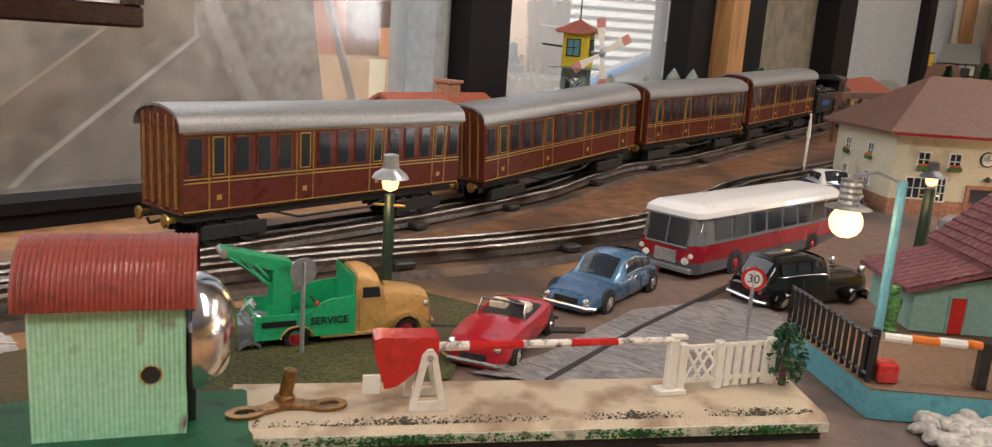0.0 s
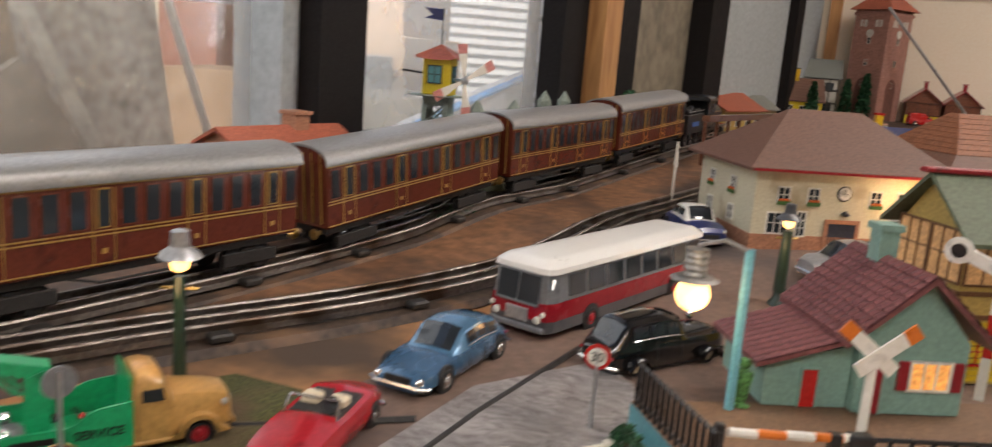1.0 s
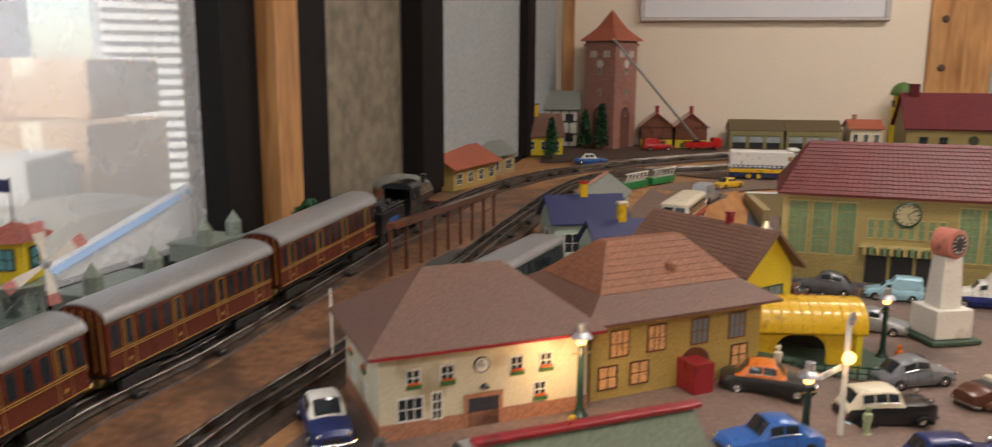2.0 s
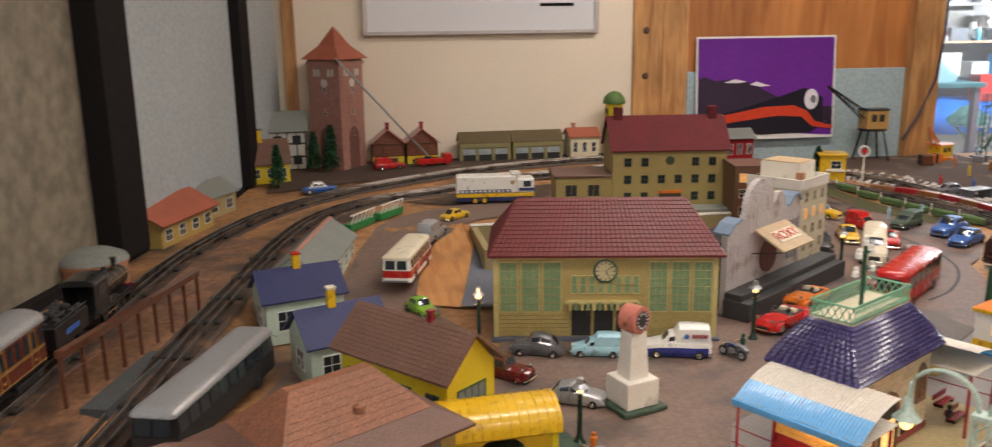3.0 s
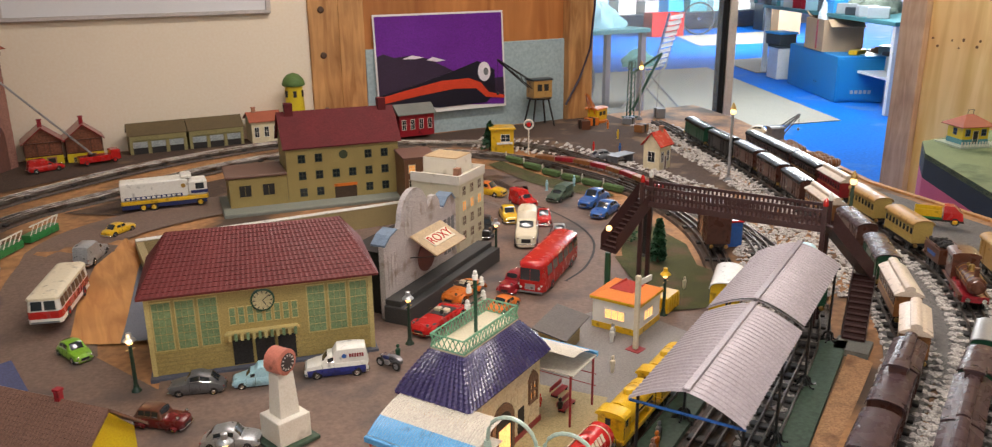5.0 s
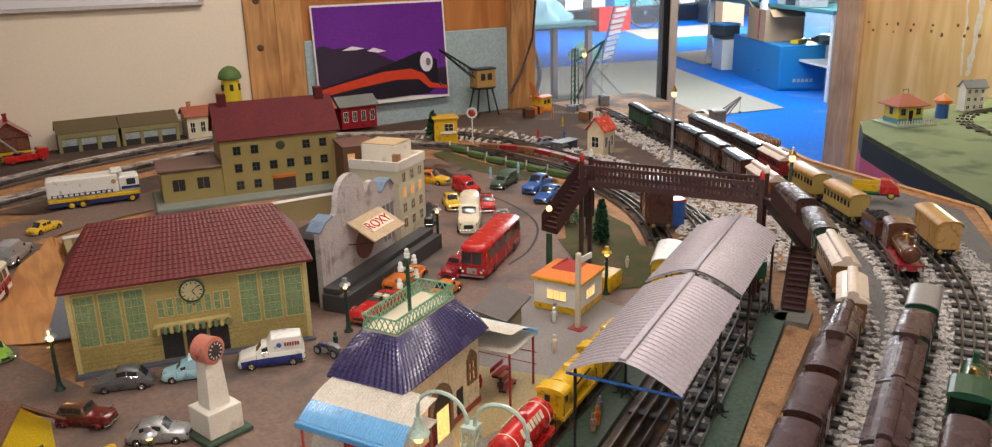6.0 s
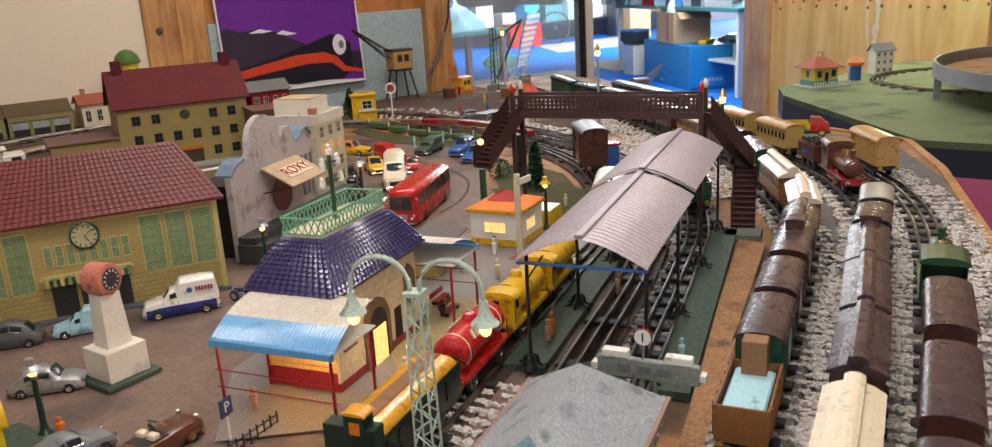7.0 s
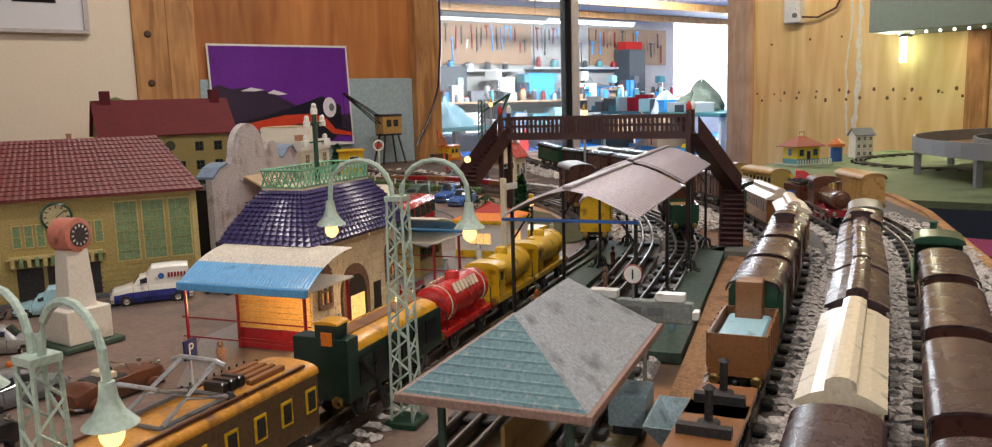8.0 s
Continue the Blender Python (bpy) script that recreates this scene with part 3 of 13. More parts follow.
whole("table_edge", fas, PINE, "pale pine edge board round the layout", "edge board", kind="structure")
whole("table_base", Mesh().box(-0.2, 0.9, -0.4, 3.0, FLOOR_Z, -0.02).box(0.9, 1.9, 1.1, 3.0, FLOOR_Z, -0.02), FRAME_D, "dark base under the layout", "table base", kind="structure")


def clip(poly, axis, value, keep_low):
    out = []
    for a, b in zip(poly, poly[1:] + poly[:1]):
        ia, ib = (a[axis] <= value) == keep_low, (b[axis] <= value) == keep_low
        if ia:
            out.append(a)
        if ia != ib:
            t = (value - a[axis]) / (b[axis] - a[axis])
            out.append((a[0] + (b[0] - a[0]) * t, a[1] + (b[1] - a[1]) * t))
    return out


def fill(name, poly, z, material, label, category, rim=0.0, cell=0.05):
    """A thin sheet or slab with the given outline, z above the ground it follows."""
    me = Mesh()
    x0, x1, y0, y1 = min(p[0] for p in poly), max(p[0] for p in poly), min(p[1] for p in poly), max(p[1] for p in poly)
    for i in range(int((x1 - x0) / cell) + 1):
        col = clip(clip(poly, 0, x0 + i * cell, False), 0, x0 + (i + 1) * cell, True)
        for j in range(int((y1 - y0) / cell) + 1):
            q = clip(clip(col, 1, y0 + j * cell, False), 1, y0 + (j + 1) * cell, True) if len(col) > 2 else []
            if len(q) > 2:
                me.add([(x, y, gz(x, y) + z) for x, y in q], [tuple(range(len(q)))])
    me.weld = True
    if rim:
        for a, b in zip(poly, poly[1:] + poly[:1]):
            me.add([(*a, gz(*a) + z), (*b, gz(*b) + z), (*b, gz(*b) + z - rim), (*a, gz(*a) + z - rim)], [(0, 1, 2, 3)])
    return whole(name, me, material, label, category, kind="structure")


def ribbon(name, pts, w0, w1, dz, material, label, category, step=0.03):
    p = spline(pts, step)
    me, rings = Mesh(), []
    for i, q in enumerate(p):
        d = (p[min(i + 1, len(p) - 1)] - p[max(i - 1, 0)]).normalized()
        n = Vector((-d.y, d.x, 0))
        k = i / max(1, len(p) - 1)
        w = w0 + (w1 - w0) * k
        row = []
        for s in (-1, -0.5, 0, 0.5, 1):
            r = q + n * (w / 2 * s)
            row.append((r.x, r.y, gz(r.x, r.y) + dz))
        rings.append(row)
    me.loft(rings, closed=False)
    return whole(name, me, material, label, category, kind="structure", smooth=True)


fill("road", [(-0.29, 0.53), (-0.07, 0.55), (0.62, 0.92), (1.05, 1.22), (1.42, 1.55), (1.47, 1.8), (1.44, 2.0), (1.52, 2.18), (1.57, 2.4), (1.55, 2.62), (1.45, 2.74), (1.25, 2.74), (1.12, 2.54), (0.46, 2.54), (0.44, 2.06), (0.4, 1.86), (0.3, 2.08), (0.2, 2.14), (0.13, 2.1), (0.02, 1.7),
              (-0.11, 1.32), (-0.18, 1.1), (-0.24, 0.86)], 0.0035, ROAD, "grey-brown painted town road with wear", "road")
ribbon("road", [(0.22, 2.05), (0.235, 2.25), (0.27, 2.45), (0.36, 2.63), (0.55, 2.73), (0.8, 2.76), (1.1, 2.66)], 0.2, 0.17, 0.004, ROAD, "grey road climbing round to the back of the town", "road")
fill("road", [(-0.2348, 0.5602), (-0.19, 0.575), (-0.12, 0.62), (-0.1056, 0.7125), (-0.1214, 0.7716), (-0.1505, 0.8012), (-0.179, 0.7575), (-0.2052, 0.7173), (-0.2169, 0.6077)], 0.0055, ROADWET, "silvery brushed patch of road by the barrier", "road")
fill("road", [(0.361, 2.078), (0.425, 2.06), (0.5, 2.525), (0.453, 2.525)], 0.0075, mat("blue_grey_path", (0.13, 0.14, 0.17), 0.6), "blue-grey path beside the station hall", "path")
ribbon("road_joint", [(1.497, 2.527), (1.512, 2.408), (1.501, 2.251), (1.452, 2.12), (1.346, 1.999), (1.245, 1.938)], 0.006, 0.006, 0.0046, SOOT, "dark tram groove curving along the back street", "groove")
strip = Mesh()
for a, b in (((-0.1995, 0.575), (-0.1895, 0.683)), ((-0.1895, 0.683), (-0.164, 0.853)), ((-0.29, 0.605), (-0.215, 0.66))):
    strip.tube([(a[0], a[1], 0.0045), (b[0], b[1], 0.0045)], 0.0024, 5)
whole("road_joint", strip, SOOT, "dark cable groove across the road", "groove", kind="structure")
fill("grass", [(-0.46, 0.3), (-0.3, 0.36), (-0.26, 0.46), (-0.24, 0.55), (-0.285, 0.66), (-0.33, 0.66), (-0.4, 0.55)], 0.0055, GRASS, "dull green scatter grass under the breakdown truck", "grass")
fill("grass", [(1.34, 1.7), (1.48, 1.66), (1.58, 1.8), (1.56, 1.98), (1.44, 2.02), (1.38, 1.86)], 0.006, GRASS, "green scatter grass below the footbridge", "grass")
fill("grass", [(1.56, 2.159), (1.6, 2.2), (1.67, 2.16), (1.648, 2.005), (1.567, 1.871), (1.5, 1.9), (1.44, 1.986)], 0.0058, GRASS, "olive scatter grass beside the water tank", "grass")
fill("road", [(1.5, 2.15), (1.57, 2.2), (1.66, 2.3), (1.72, 2.42), (1.7, 2.55), (1.64, 2.7), (1.59, 2.9), (1.5, 2.95), (1.42, 2.8), (1.5, 2.6), (1.52, 2.4)], 0.003, ROAD, "brown street widening towards the curve hedges", "road")
fill("grass", [(1.59, 2.95), (1.625, 2.7), (1.675, 2.55), (1.735, 2.46), (1.77, 2.47), (1.75, 2.6), (1.7, 2.78), (1.65, 2.97)], 0.0045, GRASS, "olive scatter grass along the curve hedges", "grass")
fill("forecourt", [(0.58, 1.36), (0.78, 1.24), (1.32, 1.56), (1.27, 1.78), (1.05, 1.75), (0.66, 1.52)], 0.007, mat("grey_forecourt", (0.2, 0.18, 0.17), 0.6, var=0.2, scale=9), "grey station forecourt", "forecourt")
fill("forecourt", [(0.80, 1.36), (0.96, 1.40), (1.03, 1.47), (0.95, 1.57), (0.86, 1.5)], 0.0085, KHAKI, "khaki yard beside the station house", "forecourt")
fill("platform", [(0.93, 1.245), (1.47, 1.575), (1.44, 1.615), (0.9, 1.29)], 0.012, PLATGREEN, "dark green station platform under the canopy", "platform", rim=0.011)
fill("platform", [(1.0, 1.088), (1.53, 1.423), (1.49, 1.45), (0.975, 1.128)], 0.012, PLATGREEN, "long green side platform", "platform", rim=0.011)
SAND = mat("orange_tan_sand", (0.36, 0.2, 0.1), 0.85, var=0.25, scale=25, fine=300, bump=0.4, stain=(0.17, 0.085, 0.045), stain_amount=0.3, stain_scale=22)
fill("sand_strip", [(0.88, 0.985), (1.162, 1.15), (1.242, 1.2), (1.389, 1.282), (1.51, 1.352), (1.5, 1.398), (1.28, 1.262), (1.02, 1.098), (0.88, 1.01)], 0.0048, SAND, "orange-tan sanded strip beside the side platform", "ground")
EARTH = mat("dark_brown_earth", (0.075, 0.047, 0.034), 0.85, var=0.3, scale=14, fine=200, bump=0.5, stain=(0.2, 0.13, 0.08), stain_amount=0.25, stain_scale=9)
UMBER = mat("greasy_umber_board", (0.21, 0.105, 0.055), 0.5, var=0.35, scale=12, fine=80, bump=0.3, stain=(0.05, 0.032, 0.024), stain_amount=0.5, stain_scale=9)
fill("earth_patch", [(-0.68, 0.1), (-0.45, 0.52), (-0.3, 0.85), (-0.23, 1.0), (-0.18, 1.25), (-0.13, 1.5), (-0.085, 1.8), (-0.04, 2.15), (0.01, 2.45), (-0.17, 2.58), (-0.285, 2.1), (-0.37, 1.6), (-0.48, 1.1), (-0.62, 0.5)], 0.003, UMBER, "greasy dark brown board between the two tracks", "ground")
fill("earth_patch", [(2.0, 2.35), (2.2, 2.4), (2.4, 3.0), (2.45, 3.46), (1.42, 3.46), (1.42, 3.38), (1.75, 3.22), (1.95, 3.0), (2.03, 2.7)], 0.003, EARTH, "dark brown earth beyond the curved tracks", "ground")
fill("earth_patch", [(-0.1, 3.06), (0.3, 3.19), (0.6, 3.3), (0.98, 3.37), (1.41, 3.385), (1.41, 3.47), (-0.12, 3.47)], 0.003, EARTH, "dark brown earth along the back wall", "ground")
fill("earth_patch", [(0.46, 2.76), (0.62, 2.85), (1.05, 2.86), (1.4, 2.68), (1.5, 2.5), (1.62, 2.75), (1.5, 2.98), (1.25, 3.1), (0.98, 3.1), (0.6, 3.0), (0.3, 2.88)], 0.003, EARTH, "dark brown verge behind the apartment house", "ground")
# raised back ledge with a khaki face round the station hall
led = Mesh().box(0.455, 1.14, 2.53, 2.552, 0.0, 0.057).box(0.44, 0.456, 2.3, 2.552, 0.0, 0.057)
whole("ledge", led, KHAKI, "khaki painted face of the raised back road", "ledge", kind="structure")
whole("ledge_rim", Mesh().box(0.44, 1.16, 2.528, 2.548, 0.0585, 0.061, c=0.001), WHITE, "worn white rim along the raised road", "rim", kind="structure")


# ---------------- tracks ----------------
T1 = [(-0.62, 0.0), (-0.52, 0.5), (-0.433, 0.93), (-0.32, 1.48), (-0.265, 1.8), (-0.235, 2.1), (-0.19, 2.4), (-0.08, 2.74), (0.1, 3.0), (0.32, 3.13), (0.62, 3.24), (0.98, 3.31), (1.35, 3.32),
      (1.65, 3.21), (1.86, 3.02), (1.96, 2.75), (1.97, 2.45), (1.9, 2.15), (1.75, 1.85), (1.5, 1.585), (1.25, 1.4), (1.0, 1.245), (0.7, 1.06), (0.5, 0.935)]
T2 = [(-0.6, 0.2), (-0.445, 0.6), (-0.335, 0.81), (-0.275, 0.96), (-0.215, 1.2), (-0.165, 1.45), (-0.115, 1.72), (-0.055, 2.1), (-0.01, 2.42), (0.06, 2.68), (0.2, 2.88), (0.42, 3.0), (0.7, 3.12), (1.0, 3.18), (1.3, 3.19),
      (1.56, 3.09), (1.74, 2.92), (1.83, 2.68), (1.83, 2.42), (1.76, 2.12), (1.62, 1.86), (1.4, 1.605), (1.15, 1.452), (0.95, 1.337), (0.62, 1.145), (0.32, 0.985)]
T3 = [(0.75, 1.0), (1.02, 1.172), (1.28, 1.335), (1.5, 1.485), (1.7, 1.7), (1.84, 2.0), (1.88, 2.3), (1.9, 2.6)]
SC = [(0.3, 0.65), (0.6, 0.8), (0.851, 0.928), (1.155, 1.091), (1.463, 1.26), (1.6, 1.352), (1.76, 1.52), (1.93, 1.72), (2.06, 1.95), (2.2, 2.22), (2.33, 2.52), (2.43, 2.85), (2.5, 3.2)]
SD = [(0.3, 0.559), (0.607, 0.71), (0.863, 0.837), (1.144, 0.978), (1.406, 1.119), (1.655, 1.246), (1.82, 1.37), (1.98, 1.54), (2.1, 1.75), (2.22, 2.0), (2.36, 2.3), (2.52, 2.7)]
SE = [(0.3, 0.464), (0.6, 0.625), (0.915, 0.782), (1.184, 0.909), (1.4, 1.018), (1.6, 1.12), (1.8, 1.24), (1.97, 1.38), (2.12, 1.56)]
BALLASTBED = mat("grey_ballast_bed", (0.155, 0.145, 0.137), 0.9, var=0.5, scale=120, fine=500, bump=0.9)
DARKBED = mat("oily_dark_board", (0.055, 0.036, 0.026), 0.6, var=0.4, scale=30, fine=150, stain=(0.16, 0.09, 0.05), stain_amount=0.3, stain_scale=20)
SLEEPER = mat("black_tin_sleeper", (0.025, 0.022, 0.02), 0.5, var=0.3)


def track(label, pts, lift=0.012, every=0.05, pads=True):
    t = thing("track", label, "track", at(0, 0, 0))
    p = spline(pts, 0.02)
    rows = []
    for i, q in enumerate(p):
        d = (p[min(i + 1, len(p) - 1)] - p[max(i - 1, 0)]).normalized()
        rows.append((q, d, Vector((-d.y, d.x, 0)), gz(q.x, q.y)))
    for off, name in ((-0.0175, "rail"), (0.0, "centre_rail"), (0.0175, "rail")):
        rings = []
        for q, d, n, z in rows:
            c = q + n * off + Vector((0, 0, z + lift))
            w = 0.002
            rings.append([c - n * w - Vector((0, 0, 0.004)), c - n * w * 0.6, c - n * w + Vector((0, 0, 0.0036)), c - n * w * 0.5 + Vector((0, 0, 0.005)), c + n * w * 0.5 + Vector((0, 0, 0.005)), c + n * w + Vector((0, 0, 0.0036)), c + n * w * 0.6, c + n * w - Vector((0, 0, 0.004))])
        part(name, Mesh().loft(rings), STEEL, t)
    k = max(1, round(every / 0.02))
    base = Mesh().box(-0.008, 0.008, -0.029, 0.029, 0, 0.006, c=0.0015).mesh("sleeper")
    base.materials.append(SLEEPER)
    for i in range(0, len(rows), k):
        q, d, n, z = rows[i]
        ob = new("sleeper", base)
        ob.matrix_world = Matrix.Translation((q.x, q.y, z + lift - 0.0062)) @ Matrix.Rotation(math.atan2(d.y, d.x), 4, "Z")
        ob.parent = t
    # board carrying the rails
    rings = []
    for q, d, n, z in rows:
        c = q + Vector((0, 0, z))
        b = 0.031 if pads else 0.036
        rings.append([c - n * (b + 0.004), c - n * b + Vector((0, 0, lift - 0.0065)), c + n * b + Vector((0, 0, lift - 0.0065)), c + n * (b + 0.004)])
    part("track_bed", Mesh().loft(rings), DARKBED if pads else BALLASTBED, t)
    return t


track("outer three-rail tinplate track on a tan board", T1, every=0.12)
track("inner three-rail tinplate track with black sleepers", T2, every=0.12)
track("short three-rail tinplate track through the station", T3, pads=False)
track("siding of three-rail track full of brown wagons", SC, pads=False)
track("siding of three-rail track between white ballast", SD, pads=False)
track("outermost siding of three-rail track", SE, pads=False)

# white ballast round the sidings and the station
rs = random.Random(3)


def stones(name, label, n, pick, size, material=None):
    me = Mesh()
    shapes = []
    for k in range(12):
        vs = []
        for v in [(1, 0, 0), (-1, 0, 0), (0, 1, 0), (0, -1, 0), (0, 0, 1), (0, 0, -0.6), (0.7, 0.7, 0.3), (-0.7, 0.6, 0.4), (0.6, -0.7, 0.35), (-0.6, -0.7, 0.3)]:
            vs.append(Vector(v) * rs.uniform(0.7, 1.15))
        bm = bmesh.new()
        for v in vs:
            bm.verts.new(v)
        r = bmesh.ops.convex_hull(bm, input=bm.verts)
        bm.verts.ensure_lookup_table()
        keep = [v for v in bm.verts if v.link_faces]
        ids = {v: i for i, v in enumerate(keep)}
        shapes.append(([tuple(v.co) for v in keep], [tuple(ids[v] for v in f.verts) for f in bm.faces]))
        bm.free()
    for k in range(n):
        x, y = pick()
        s = size * rs.uniform(0.6, 1.5)
        vs, fs = shapes[k % 12]
        m = Matrix.Translation((x, y, gz(x, y) + s * 0.25 + rs.uniform(0, 0.003))) @ Euler((rs.uniform(-0.5, 0.5), rs.uniform(-0.5, 0.5), rs.uniform(0, 6.3))).to_matrix().to_4x4() @ Matrix.Diagonal((s, s * rs.uniform(0.6, 1), s * rs.uniform(0.5, 0.8), 1))
        me.add(vs, fs, m)
    return whole(name, me, material or STONE, label, "ballast", kind="stuff")


def along(pts, lo, hi):
    p = spline(pts, 0.02)

    def pick():
        i = rs.randrange(1, len(p) - 1)
        d = (p[i + 1] - p[i - 1]).normalized()
        q = p[i] + Vector((-d.y, d.x, 0)) * rs.uniform(lo, hi)
        return q.x, q.y
    return pick


fill("ballast_bed", [(0.35, 0.38), (1.3, 0.86), (2.1, 1.33), (2.42, 1.62), (2.5, 2.1), (2.3, 2.3), (2.1, 1.93), (1.72, 1.42), (1.5, 1.22), (0.95, 0.92), (0.3, 0.6)], 0.0025, BALLASTBED, "grey-white ballast bed under the sidings", "ballast bed")
stones("ballast", "loose white stone ballast between the sidings", 7500, along(SD[:9], -0.05, 0.05), 0.0062)
stones("ballast", "dense white stones beside the first siding", 4500, along(SC[:9], -0.05, 0.04), 0.0062)
stones("ballast", "loose white ballast along the outer siding", 5500, along(SE, -0.09, 0.05), 0.0062)
stones("ballast", "white ballast beside the wagons at the back", 2600, along(SC[6:], -0.05, 0.12), 0.007)
stones("ballast", "white ballast between the station tracks", 1300, along(T3[:4], -0.035, 0.035), 0.006)
stones("ballast", "white ballast between the curved tracks", 2600, along(T1[13:20], -0.06, 0.12), 0.007)
stones("ballast", "white ballast beside the tank wagons", 500, along([(0.6, 1.12), (0.75, 1.2), (0.9, 1.27)], -0.03, 0.03), 0.006)
PEBBLE = mat("cream_white_pebble", (0.42, 0.385, 0.34), 0.6, var=0.3, scale=60, fine=300)
peb = Mesh()
for k in range(520):
    u, v = rs.uniform(0.22, 1), rs.uniform(0, 1)
    x, y = -0.085 + 0.2 * u + 0.034 * v, 0.612 + 0.114 * u - 0.05 * v
    r = 0.005 * rs.uniform(0.6, 1.35)
    m = Matrix.Translation((x, y, 0.004 + r * 0.4 + rs.uniform(0, 0.003))) @ Euler((rs.uniform(-0.5, 0.5), rs.uniform(-0.5, 0.5), rs.uniform(0, 6.3))).to_matrix().to_4x4() @ Matrix.Diagonal((1, rs.uniform(0.65, 0.95), rs.uniform(0.5, 0.75), 1))
    e, ph = rs.uniform(0.05, 0.16), rs.uniform(0, 6.3)
    prof = [(max(1e-5, r * math.sin(math.pi * j / 6)), -r * math.cos(math.pi * j / 6)) for j in range(7)]
    vs = [(q * math.cos(c) * (1 + e * math.sin(2 * c + ph)), q * math.sin(c) * (1 + e * math.cos(3 * c + ph)), z) for q, z in prof for c in [2 * math.pi * i / 9 for i in range(9)]]
    peb.add(vs, [(j * 9 + i, j * 9 + (i + 1) % 9, (j + 1) * 9 + (i + 1) % 9, (j + 1) * 9 + i) for j in range(6) for i in range(9)], m)
whole("pebbles", peb, PEBBLE, "loose large white pebbles before the toll platform", "pebbles", kind="stuff", smooth=True)
stones("ballast", "pale stones beside the bell hut", 60, along([(-0.46, 0.4), (-0.4, 0.44)], -0.03, 0.03), 0.008)
# ---------------- the workshop beyond the opening ----------------
WS_W = mat("workshop_board", (0.35, 0.34, 0.33), 0.8, var=0.2, scale=2, fine=30)
PEG = mat("brown_pegboard", (0.3, 0.19, 0.12), 0.8, var=0.2, scale=3, fine=50)
BENCHTOP = mat("pale_bench_top", (0.4, 0.42, 0.43), 0.5, var=0.15, scale=5)
BLUEBOX = mat("blue_steel_cabinet", (0.012, 0.2, 0.48), 0.4, var=0.12, scale=4)
SKYPAINT = mat("bright_blue_plastic", (0.05, 0.33, 0.75), 0.35, var=0.15, scale=6)
MINTP = mat("mint_cloth", (0.2, 0.5, 0.45), 0.8, var=0.25, scale=12)
DKTOOL = mat("dark_machine", (0.05, 0.06, 0.07), 0.5, var=0.3, scale=10)
wall_bit("wall_far", Mesh().box(1.5, 19.4, 16.4, 16.52, FLOOR_Z, 2.3), WS_W, "grey workshop back wall behind the tools")
wall_bit("wall_far", Mesh().box(1.5, 1.62, YB + 0.11, 16.4, FLOOR_Z, 2.3), WS_W, "grey side wall of the workshop")
wall_bit("wall_far", Mesh().box(26.0, 26.12, 0, 16.4, FLOOR_Z, 2.3), WS_W, "grey end wall of the workshop")
wall_bit("wall_far", Mesh().box(4.72, 26.0, YB + 0.02, YB + 0.1, FLOOR_Z, 2.3), WS_W, "workshop wall on the near side")
wall_bit("wall_far", Mesh().box(19.4, 26.0, 16.4, 16.52, FLOOR_Z, -0.3), WS_W, "low wall under the bright workshop window")
wall_bit("ceiling", Mesh().box(1.5, 26.12, YB + 0.11, 16.52, 2.3, 2.4), WS_W, "grey workshop ceiling with beams", "ceiling")
for k in range(6):
    wall_bit("beam", Mesh().box(1.7, 25.9, 4.6 + 2.1 * k, 4.74 + 2.1 * k, 2.14, 2.299), PINE, "timber ceiling beam in the workshop", "beam")
for lab, pts in (("large pale floor sheet on the blue floor", [(7.38, 6.28), (9.25, 10.37), (5.4, 11.1), (3.6, 7.0)]), ("small pale floor sheet under the long table", [(9.41, 9.5), (10.3, 9.4), (11.1, 10.9), (10.03, 10.95)]),
                 ("pale floor sheet before the long workbench", [(11.44, 13.03), (13.3, 12.75), (15.2, 14.8), (12.5, 14.97)])):
    wall_bit("floor_sheet", Mesh().loft([[(x, y, z) for x, y in pts] for z in (FLOOR_Z + 0.002, FLOOR_Z + 0.009)]), CARPET, lab, "floor sheet")
area_lamp("workshop_tubes_a", (7.0, 6.6, 1.9), (7.0, 6.6, 0), 3.5, 0.3, 185, (0.88, 0.95, 1.0))
area_lamp("workshop_tubes_b", (12.5, 11.6, 2.1), (12.8, 16.0, 0.3), 5.0, 0.3, 780, (0.88, 0.95, 1.0))
area_lamp("workshop_window", (22.5, 16.3, 1.1), (11, 9, 0), 5.5, 2.3, 900, (0.95, 0.98, 1.0))

whole("backdrop", Mesh().box(19.0, 27.0, 17.6, 17.7, FLOOR_Z, 3.0), mat("bright_outdoor_haze", (0.95, 0.98, 1.0), 0.9, var=0.05, scale=1, bump=0, emit=1.5), "plain bright daylight outside the workshop window", "backdrop", kind="structure")
tube_mat = mat("fluorescent_tube", (1.0, 0.97, 0.92), 0.4, var=0.02, bump=0, emit=3.0)
for x0, x1, y, z in ((6.2, 7.9, 9.0, 1.25), (12.3, 15.1, 14.0, 1.85)):
    tl = thing("tube_light", "white fluorescent tube light hung in the workshop", "lamp", at((x0 + x1) / 2, y, z), "workshop lights")
    part("housing", Mesh().box(-(x1 - x0) / 2, (x1 - x0) / 2, -0.06, 0.06, 0.03, 0.09, c=0.01), BENCHTOP, tl)
    part("tube", Mesh().tube([(-(x1 - x0) / 2 + 0.03, 0, 0.012), ((x1 - x0) / 2 - 0.03, 0, 0.012)], 0.018, 8), tube_mat, tl, "glowing white tube")
    for s in (-1, 1):
        part("hanger", Mesh().tube([(s * (x1 - x0) * 0.4, 0, 0.09), (s * (x1 - x0) * 0.4, 0, 2.3 - z)], 0.006, 5), DKTOOL, tl)

